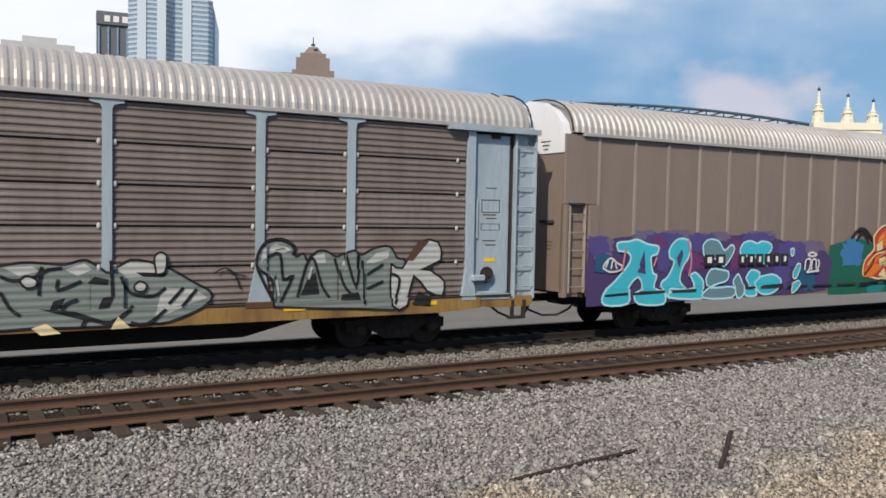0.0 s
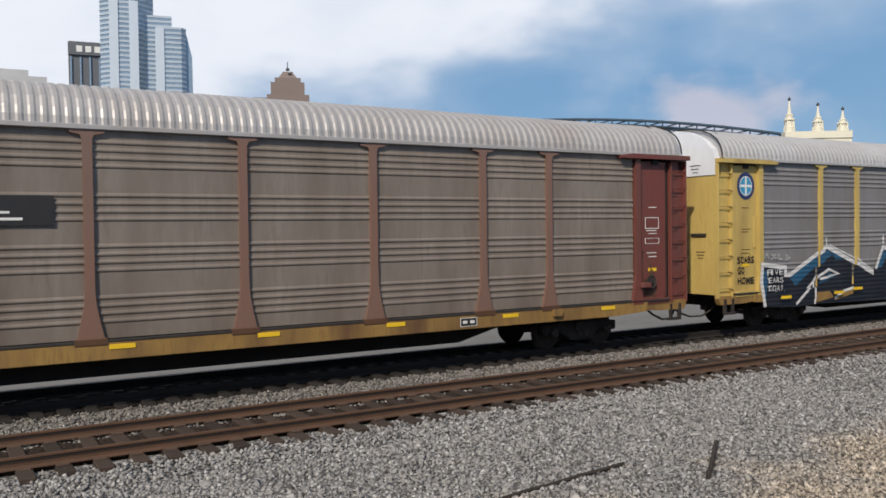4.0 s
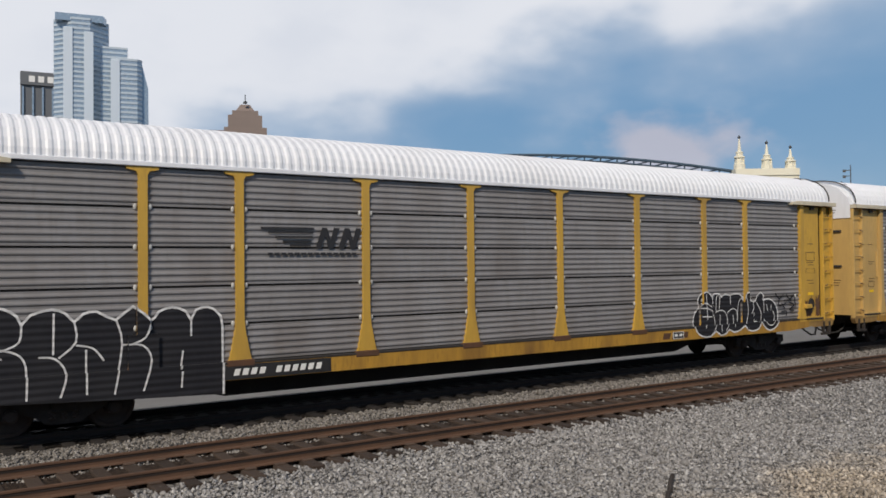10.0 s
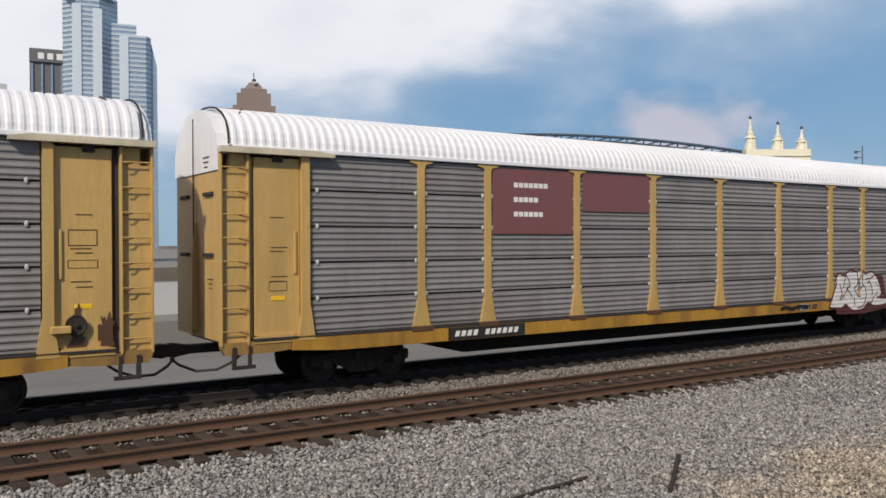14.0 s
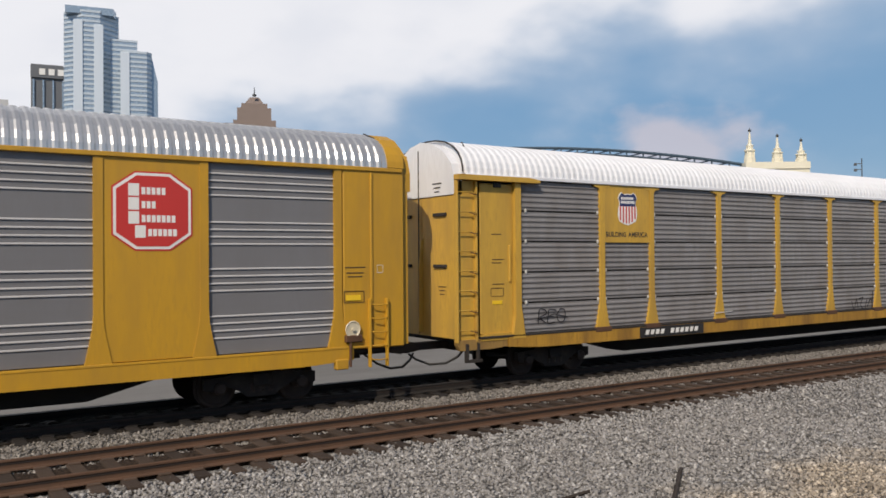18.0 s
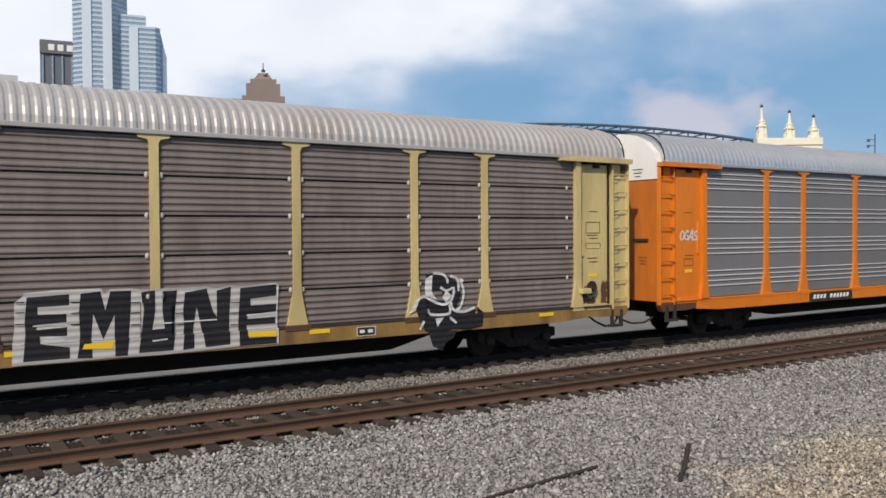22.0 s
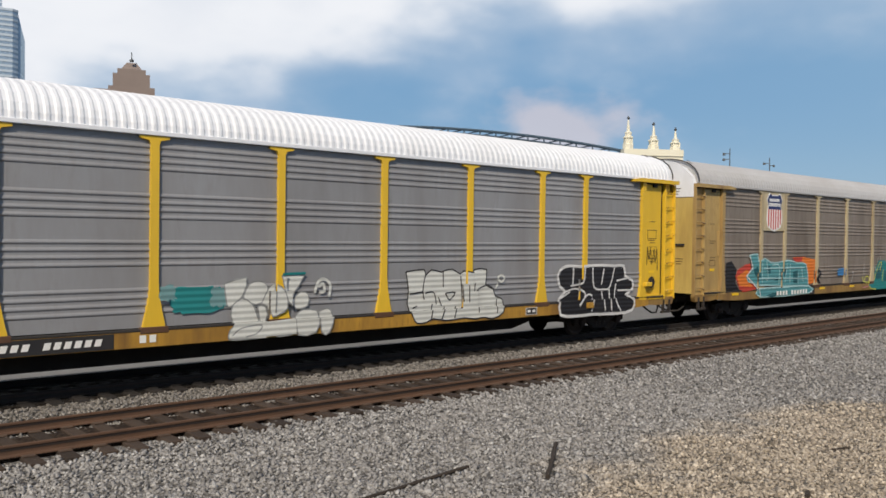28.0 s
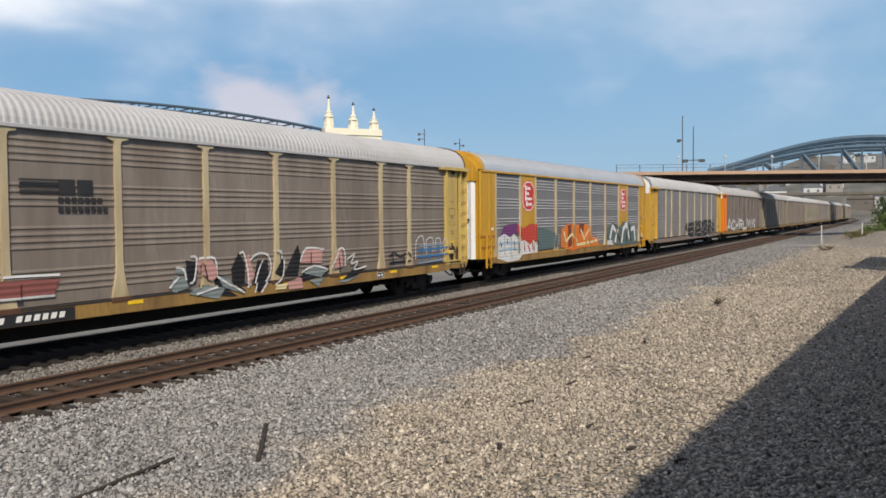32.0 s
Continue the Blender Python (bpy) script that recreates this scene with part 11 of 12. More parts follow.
    p.poly(dusk, [(16.17, 1.06), (16.98, 1.11), (16.64, 0.83)])
    p.poly(rose, [(11.5, 1.94), (12.07, 1.92), (12.2, 1.48), (11.94, 1.33), (11.54, 1.6)])
    p.poly(rose, [(15.8, 1.62), (16.04, 2.04), (17.0, 2.01), (16.91, 1.56)])
    p.poly(rose, [(17.49, 1.33), (17.67, 1.88), (18.02, 2.02), (18.1, 1.39)])
    p.poly(rose, [(15.11, 1.09), (15.79, 1.19), (15.86, 0.85), (15.18, 0.85)])
    p.poly(rose, [(13.35, 1.84), (13.48, 2.01), (13.73, 1.37), (13.46, 1.04)])
    p.poly(G_CREAM, [(14.61, 1.04), (15.11, 1.05), (15.03, 0.89), (14.53, 0.9)])
    p.stroke(G_WHITE, curl([(10.74, 1.77), (11.0, 1.72), (11.1, 1.43)], 3), 0.06)
    p.stroke(G_WHITE, curl([(11.25, 2.03), (11.47, 1.98), (11.37, 1.41), (11.21, 1.34)], 3), 0.06)
    p.stroke(G_WHITE, curl([(11.55, 1.97), (12.13, 1.95), (12.21, 1.43)], 3), 0.06)
    p.stroke(G_WHITE, curl([(13.1, 2.03), (13.29, 2.02), (13.47, 1.3), (13.33, 1.05)], 3), 0.06)
    p.stroke(G_WHITE, curl([(13.54, 1.83), (13.88, 2.01), (14.31, 1.93), (14.44, 1.51), (14.2, 1.16), (13.92, 0.87)], 3), 0.06)
    p.stroke(G_WHITE, curl([(13.65, 0.89), (13.86, 1.46), (14.08, 1.8)], 3), 0.06)
    p.stroke(G_WHITE, curl([(14.56, 2.06), (14.92, 1.95), (14.9, 1.3), (14.54, 1.04)], 3), 0.06)
    p.stroke(G_WHITE, curl([(15.8, 1.67), (16.12, 2.07), (17.03, 2.0)], 3), 0.06)
    p.stroke(G_WHITE, curl([(17.32, 1.34), (17.85, 1.97), (18.16, 1.91), (18.19, 1.39)], 3), 0.06)
    p.stroke(G_WHITE, curl([(18.28, 1.59), (18.74, 1.78), (18.55, 1.47), (18.92, 1.5), (18.73, 1.25), (19.45, 1.32)], 3), 0.06)
    p.stroke(G_WHITE, curl([(15.87, 1.33), (16.5, 1.5), (17.23, 1.34)], 3), 0.06)
    p.stroke(G_WHITE, [(12.23, 1.43), (13.2, 0.93)], 0.06)
    p.stroke(G_WHITE, [(10.51, 1.27), (10.83, 1.53)], 0.06)
    p.stroke(G_WHITE, [(11.36, 1.04), (12.22, 1.18)], 0.06)
    p.stroke(G_BLACK, [(11.66, 1.84), (11.77, 1.42)], 0.05)
    p.stroke(G_BLACK, [(16.35, 1.93), (16.34, 1.61)], 0.05)
    p.stroke(G_BLACK, [(14.01, 1.72), (14.13, 1.26)], 0.05)
    p.stroke(G_BLACK, [(17.75, 1.72), (17.8, 1.36)], 0.05)
    p.build(r, "pink and grey letters with black shadows")
    p = Paint()
    p.stroke(G_WHITE, curl([(22.9, 1.36), (22.96, 2.07), (23.44, 2.27), (23.62, 1.68)], 3), 0.05)
    p.stroke(G_WHITE, curl([(23.74, 1.56), (23.75, 2.1), (24.25, 2.15), (24.24, 1.6)], 3), 0.05)
    p.stroke(G_WHITE, curl([(24.42, 1.59), (24.51, 2.12), (24.89, 2.07), (24.89, 1.57)], 3), 0.05)
    p.stroke(G_WHITE, curl([(25.02, 1.5), (25.21, 2.13), (25.42, 1.74)], 3), 0.05)
    p.stroke(G_BLUE, [(23.02, 1.47), (25.41, 1.48)], 0.07)
    p.stroke(G_BLUE, [(23.02, 1.71), (25.42, 1.76)], 0.07)
    p.stroke(G_BLUE, [(23.37, 1.24), (23.39, 1.93)], 0.07)
    p.stroke(G_BLUE, [(23.99, 1.24), (24.07, 1.91)], 0.07)
    p.stroke(G_BLUE, [(24.67, 1.27), (24.68, 1.95)], 0.07)
    p.stroke(G_PALEBLUE, [(23.13, 1.22), (25.14, 1.27)], 0.05)
    p.stroke(G_PALEBLUE, [(23.15, 1.88), (25.15, 1.9)], 0.05)
    p.stroke(G_BLACK, curl([(21.01, 1.56), (21.33, 1.72), (21.76, 1.53), (22.21, 1.68), (22.44, 1.5)], 3), 0.06)
    p.stroke(G_BLACK, [(21.0, 1.34), (22.44, 1.36)], 0.06)
    p.stroke(G_BLACK, [(21.22, 1.67), (21.28, 1.27)], 0.06)
    p.stroke(G_BLACK, [(21.99, 1.63), (22.03, 1.28)], 0.06)
    p.build(r, "blue and white graffiti letters")
    for i in range(4):
        band(r, "sign_line", 6.45, 7.45, 3.88 - 0.085 * i, 3.92 - 0.085 * i, C_BLACKSIGN, SIDE - 0.042)
    bars(r, "sign_marks", 7.4, 3.6, 0.95, 0.33, 2, C_BLACKSIGN, SIDE - 0.044, 0.12, "two black sign blocks")
    bars(r, "sign_marks", 7.38, 3.40, 1.2, 0.13, 7, C_BLACKSIGN, SIDE - 0.044, 0.25)
    bars(r, "sign_marks", 7.38, 3.20, 1.35, 0.13, 8, C_BLACKSIGN, SIDE - 0.044, 0.25)


def g16(r):
    plum, maroonish = spray("plum", (0.15, 0.045, 0.16)), spray("dark_rust", (0.20, 0.05, 0.025))
    tawny, dim_teal = spray("tawny", (0.48, 0.27, 0.08)), spray("dim_teal", (0.10, 0.15, 0.15))
    rusty = spray("rust_orange", (0.40, 0.16, 0.04))
    p = Paint()
    p.poly(G_RED, [(1.98, 2.23), (2.62, 2.57), (3.93, 2.61), (4.37, 2.37), (5.28, 2.59), (6.27, 2.58), (6.37, 1.94), (5.95, 1.58), (4.5, 1.7), (3.92, 2.13), (2.93, 2.04)])
    p.poly(plum, [(1.82, 2.06), (2.3, 2.57), (3.76, 2.64), (3.92, 2.13), (2.61, 1.99)])
    p.poly(G_WHITE, [(1.35, 1.05), (1.61, 2.01), (2.29, 2.17), (3.0, 1.98), (3.42, 2.14), (4.09, 1.77), (4.62, 1.81), (5.27, 1.54), (5.68, 1.78), (6.26, 1.5), (6.15, 1.13), (5.27, 1.13), (4.24, 1.1), (3.91, 0.88), (2.59, 0.82)])
    p.stroke(G_PALEBLUE, [(1.66, 1.67), (2.61, 1.75), (3.92, 1.66)], 0.1)
    p.stroke(G_PALEBLUE, [(1.66, 1.38), (2.92, 1.43), (4.08, 1.35)], 0.1)
    p.stroke(G_PALEBLUE, [(2.29, 2.11), (2.34, 1.06)], 0.1)
    p.stroke(G_PALEBLUE, [(3.09, 1.98), (2.98, 0.98)], 0.1)
    p.stroke(G_PALEBLUE, [(3.92, 1.78), (3.91, 1.18)], 0.1)
    p.stroke(G_RED, [(4.5, 1.76), (4.62, 1.27)], 0.12)
    p.stroke(G_RED, [(5.01, 1.55), (5.27, 1.23)], 0.12)
    p.stroke(G_RED, [(5.54, 1.72), (5.7, 1.27)], 0.12)
    p.stroke(G_BLACK, [(1.82, 1.83), (1.97, 1.54)], 0.07)
    p.stroke(G_BLACK, [(2.61, 1.93), (2.6, 1.64)], 0.07)
    p.stroke(G_BLACK, [(3.42, 1.79), (3.51, 1.31)], 0.07)
    p.poly(G_ORANGE, [(9.66, 1.32), (9.81, 2.26), (10.89, 2.55), (12.5, 2.43), (13.13, 2.56), (14.66, 2.32), (14.89, 1.57), (16.04, 1.69), (16.28, 1.15), (12.91, 1.13), (11.27, 0.98)])
    p.poly(maroonish, [(10.81, 2.45), (11.36, 2.51), (11.51, 1.32), (10.88, 1.2)])
    p.poly(maroonish, [(12.71, 2.49), (13.56, 2.51), (13.43, 2.05), (12.71, 1.92)])
    p.stroke(G_CREAM, [(10.19, 2.12), (10.49, 1.56), (11.48, 1.95), (12.29, 1.43)], 0.16)
    p.stroke(G_CREAM, [(12.92, 2.2), (13.56, 1.61), (14.44, 2.18)], 0.16)
    p.stroke(G_CREAM, [(12.08, 1.3), (14.21, 1.37), (15.95, 1.47)], 0.16)
    p.stroke(tawny, [(11.68, 2.3), (12.0, 1.3)], 0.2)
    p.stroke(tawny, [(13.77, 1.75), (13.99, 1.23)], 0.2)
    p.stroke(tawny, [(10.11, 1.85), (10.57, 1.22)], 0.2)
    p.stroke(tawny, [(15.11, 1.57), (15.34, 1.18)], 0.2)
    p.poly(dim_teal, [(17.74, 1.25), (18.0, 2.11), (19.02, 2.49), (20.63, 2.23), (21.18, 2.55), (22.63, 2.45), (24.64, 1.81), (24.77, 1.02), (20.63, 1.0)])
    p.poly(dim_teal, [(6.25, 1.25), (6.37, 2.45), (7.51, 2.3), (9.0, 2.01), (8.99, 1.28)])
    p.stroke(G_WHITE, [(18.5, 1.47), (19.02, 2.25), (20.08, 1.91), (19.55, 1.2)], 0.3)
    p.stroke(G_WHITE, [(20.91, 1.15), (21.3, 2.05), (22.04, 2.37), (22.63, 1.35)], 0.3)
    p.stroke(G_WHITE, [(23.22, 2.01), (24.02, 2.09), (24.27, 1.21)], 0.3)
    p.stroke(G_WHITE, [(17.74, 1.25), (19.02, 1.21)], 0.3)
    p.stroke(G_BLACK, [(19.55, 2.4), (20.41, 1.25)], 0.16)
    p.stroke(G_BLACK, [(22.22, 2.03), (21.87, 1.12)], 0.16)
    p.stroke(G_BLACK, [(22.92, 2.27), (23.17, 1.16)], 0.16)
    p.stroke(rusty, [(-0.4, 2.12), (1.1, 2.1)], 0.07)
    p.stroke(rusty, [(0.09, 2.11), (-0.04, 1.23)], 0.07)
    p.stroke(rusty, [(0.59, 2.15), (0.71, 1.31)], 0.07)
    p.stroke(rusty, [(-0.28, 1.63), (1.1, 1.61)], 0.07)
    p.stroke(rusty, [(0.33, 1.21), (0.58, 0.87)], 0.07)
    p.build(r, "red, white, orange and teal graffiti along the foot", kind="K")


def g17(r):
    p = Paint()
    p.blob(G_BLACK, 11.5, 24.0, 0.95, 2.4, 4)
    p.bubble("HAMN", 11.5, 24.0, 0.95, 2.3, [(0.5, G_SILVER), (0.4, G_BLACK)], 5, 9)
    p.build(r, "black and silver graffiti")


def g18(r):
    p = Paint()
    p.bubble("ACHRUMIK", 2.0, 22.0, 1.1, 2.3, [(0.26, G_WHITE)], 5, 6)
    p.build(r, "tall white graffiti letters")


def brake_rust(r, seed):
    """Dark rust bleeding from the brake gear over the foot of the far door."""
    rng = random.Random(seed)
    p = Paint()
    for x0, x1, z0, z1 in ((25.45, 25.8, 1.25, 1.75), (25.7, 26.05, 1.13, 1.45), (26.25, 26.5, 1.12, 1.9), (25.5, 25.62, 1.6, 2.5), (25.85, 26.0, 1.3, 2.0)):
        if rng.random() < 0.8:
            d = rng.uniform(-0.06, 0.06)
            p.blob(C_RUST, x0 + d, x1 + d, z0, z1 - rng.uniform(0, 0.3) * (z1 - z0), seed + int(10 * z1), 0.35)
    o = p.build(r, "dark rust bleeding from the brake gear", "rust_stain", "D")
    o.location.y = 0.040


for i, f in ((0, g0), (1, g1), (2, g2), (3, g3), (4, g4), (5, g5), (6, g6), (7, g7), (9, g9), (10, g10), (11, g11), (12, g12), (13, g13), (14, g14), (15, g15), (16, g16), (17, g17), (18, g18)):
    f(WAGONS[i])
for i in (2, 3, 4, 5, 6, 7, 9, 10, 14, 15):
    brake_rust(WAGONS[i], 40 + i)

# ---- far things ----
def at_angle(az, dist, z=0.0, turn=0.0):
    """A frame at that bearing (degrees from y towards x) and distance from the camera, its x to the right as seen from there."""
    a = radians(az)
    return Matrix.Translation((dist * math.sin(a), dist * math.cos(a), z)) @ Matrix.Rotation(-a + radians(turn), 4, "Z")


def high(dist, el):
    return EYE[2] + dist * math.tan(radians(el))


M_GLASS = mat("tower_glass", (0.33, 0.42, 0.51), 0.25, 0.4, (0.22, 0.28, 0.35), 0.4, 0.02, 0.3)
M_BANDS = mat("tower_bands", (0.47, 0.54, 0.61), 0.5, 0.1, (0.38, 0.45, 0.52), 0.4, 0.02, 0.3)
M_BRIGHT = mat("tower_bright_glass", (0.60, 0.67, 0.74), 0.4, 0.2, (0.5, 0.57, 0.64), 0.3, 0.02, 0.3)
M_DARKT = mat("dark_steel_tower", (0.075, 0.08, 0.085), 0.6, 0.2, (0.05, 0.05, 0.055), 0.4, 0.02, 0.3)
M_STEELT = mat("grey_steel_tower", (0.13, 0.14, 0.155), 0.6, 0.2, (0.10, 0.105, 0.115), 0.4, 0.02, 0.3)
M_BRICK = mat("tower_brick", (0.225, 0.18, 0.16), 0.9, 0, (0.165, 0.13, 0.115), 0.4, 0.03, 0.4)
M_CREAM = mat("cream_stone", (0.74, 0.71, 0.58), 0.75, 0, (0.58, 0.53, 0.38), 0.4, 0.4, 3.0)
M_TRUSS = mat("blue_steel", (0.05, 0.085, 0.12), 0.6, 0.1, (0.035, 0.055, 0.075), 0.4, 0.3, 3.0)
M_TEAL = mat("teal_steel", (0.075, 0.13, 0.19), 0.6, 0.1, (0.045, 0.08, 0.12), 0.4, 0.3, 3.0)
# dark brown with the deck overhang's shade put into the base colour
M_GIRDER = mat("girder_brown_with_shade", (0.05, 0.032, 0.025), 0.85, 0, (0.03, 0.022, 0.018), 0.5, 0.5, 5.0)
M_FASCIA = mat("tan_fascia", (0.42, 0.29, 0.20), 0.85, 0, (0.3, 0.2, 0.14), 0.4, 0.5, 5.0)
M_FACADE = mat("pale_facade", (0.50, 0.51, 0.52), 0.8, 0, (0.36, 0.36, 0.37), 0.4, 0.1, 2.0)
M_WINDOW = mat("grey_window", (0.16, 0.18, 0.20), 0.2, 0.2, (0.10, 0.12, 0.14), 0.4, 0.2, 2.0)


def tower_mass(root, name, x0, x1, y0, y1, z1, floors, cut=0.0):
    """A glass tower block: dark glass core, pale bands a storey apart, bright corner strips."""
    c = cut
    out = [(x0 + c, y0), (x1 - c, y0), (x1, y0 + c), (x1, y1), (x0, y1), (x0, y0 + c)] if c else [(x0, y0), (x1, y0), (x1, y1), (x0, y1)]
    core = obj(name, prism(name, out, 0, z1, "z"), M_GLASS, root)
    grow = 0.35
    step = z1 / floors
    for i in range(max(0, floors - 26), floors + 1):
        z = step * i
        o = [(u + (grow if u > (x0 + x1) / 2 else -grow), w + (grow if w > (y0 + y1) / 2 else -grow)) for u, w in out]
        obj("storey_band", prism("storey_band", o, z - step * 0.22, z + step * 0.22, "z"), M_BANDS, core)
    return core


def downtown():
    d = 760.0
    k = d * math.tan(radians(1.0))
    f = at_angle(11.9, d)
    t = thing("glass_tower", "tall pale blue glass skyscraper with stepped shoulders", "skyscraper", "downtown towers", at=f)
    top = high(d, 15.35)
    tower_mass(t, "main_shaft", -2.6 * k, 0.62 * k, 0, 40, top, 52, 1.1 * k)
    tower_mass(t, "shoulder", -0.2 * k, 1.75 * k, 8, 44, high(d, 13.9), 47)
    tower_mass(t, "lower_shoulder", 0.8 * k, 2.6 * k, -4, 40, high(d, 13.05), 44, 0.3 * k)
    obj("slanted_flank", prism("slanted_flank", [(2.6 * k, 0), (3.05 * k, 0), (3.0 * k, high(d, 11.4)), (2.6 * k, high(d, 13.0))], 2, 38), M_GLASS, t)
    for x, z in ((-1.75 * k, high(d, 14.8)), (-0.55 * k, high(d, 14.6)), (1.0 * k, high(d, 13.0))):
        s = obj("bright_strip", box_mesh(0.55 * k, 1.4, z, 0.2), M_BRIGHT, t, "bright glass strip", (x, -0.6 if x < 0.9 * k else -4.6, z / 2))
    obj("crown", prism("crown", [(-2.5 * k, 1), (0.3 * k, 1), (0.5 * k, 12), (0.5 * k, 38), (-2.5 * k, 38)], top - 2, top + 4, "z"), M_GLASS, t)
    d = 1200.0
    k = d * math.tan(radians(1.0))
    t = thing("dark_tower", "broad dark steel skyscraper with a lit sign band", "skyscraper", "downtown towers", at=at_angle(8.9, d))
    h = high(d, 11.95)
    obj("shaft", prism("shaft", [(-1.42 * k, 0), (1.5 * k, 0), (1.5 * k, 50), (-1.42 * k, 50)], 0, h, "z"), M_STEELT, t)
    for i in range(6):
        x = -1.42 * k + 0.55 * k * i
        obj("column", box_mesh(2.2, 2.0, h - 20, 0.2), M_GLASS, t, "", (x + 0.15 * k, -1.2, (h - 20) / 2))
    obj("sign_band", box_mesh(2.95 * k, 3, 16, 0.4), M_STEELT, t, "", (0.04 * k, -1.5, h - 10))
    for i in range(4):
        x = -0.95 * k + 0.52 * k * i
        box("sign_mark", x, x + 7.0, -3.6, -3.0, h - 14.0, h - 6, C_SIGNWHITE, t)
    d = 950.0
    k = d * math.tan(radians(1.0))
    t = thing("brick_tower", "stepped brown brick tower with a small pyramid cap and mast", "skyscraper", "downtown towers", at=at_angle(21.0, d))
    for x0, x1, z, nm in ((-1.38, 1.40, 9.15, "shaft"), (-1.12, 1.10, 9.95, "upper_stage"), (-0.85, 0.85, 10.25, "setback")):
        c = obj(nm, prism(nm, [(x0 * k, -x1 * 3), (x1 * k, -x1 * 3), (x1 * k, 34), (x0 * k, 34)], 0, high(d, z), "z"), M_BRICK, t)
    cone = raw("pyramid_cap", [(-0.62 * k, 0, high(d, 10.25)), (0.62 * k, 0, high(d, 10.25)), (0.62 * k, 24, high(d, 10.25)), (-0.62 * k, 24, high(d, 10.25)), (-0.3 * k, 8, high(d, 10.75)), (0.3 * k, 8, high(d, 10.75)), (0.3 * k, 16, high(d, 10.75)), (-0.3 * k, 16, high(d, 10.75))], [(0, 1, 5, 4), (1, 2, 6, 5), (2, 3, 7, 6), (3, 0, 4, 7), (4, 5, 6, 7)])
    obj("pyramid_cap", cone, M_BRICK, t)
    V, F = turned([(2.2, high(d, 10.72)), (2.2, high(d, 10.85)), (0.6, high(d, 10.9)), (0.4, high(d, 11.3))], 8)
    obj("mast", raw("mast", V, F), M_DARKT, t)
    box("wing", -2.3 * k, -1.39 * k, 4, 30, 0, high(d, 9.0), M_BRICK, t)
    # a low pale block at the edge of the skyline
    t = thing("office_block", "low pale office block with a rooftop mast", "building", "downtown towers", at=at_angle(4.6, 900))
    box("block", -38, 26, 0, 40, 0, high(900, 9.7), M_FACADE, t)
    box("rooftop", -20, 10, 5, 30, high(900, 9.7), high(900, 10.1), M_FACADE, t)


downtown()


def riverfront():
    """Pale low building and railing behind the tracks, glimpsed between wagons."""
    t = thing("riverside_building", "long pale office building with rows of grey windows", "building", at=(-40, 170, -0.2))
    box("block", 0, 84, 0, 20, 0, 19, M_FACADE, t)
    for r in range(6):
        for c in range(36):
            box("window", 1.2 + c * 2.3, 2.6 + c * 2.3, -0.12, 0.1, 1.3 + r * 3.0, 3.2 + r * 3.0, M_WINDOW, t)
    w = thing("parapet", "low pale concrete parapet with a dark rail band", "parapet", at=(-40, 40, -0.2))
    box("plinth", 0, 200, 0, 0.4, 0, 1.5, M_FACADE, w)
    for i in range(50):
        box("rail_panel", 4.0 * i + 0.1, 4.0 * i + 3.9, 0.1, 0.2, 1.55, 2.2, M_CONC, w)
        box("rail_post", 4.0 * i - 0.1, 4.0 * i + 0.1, 0.05, 0.3, 1.5, 2.35, M_FACADE, w)


riverfront()


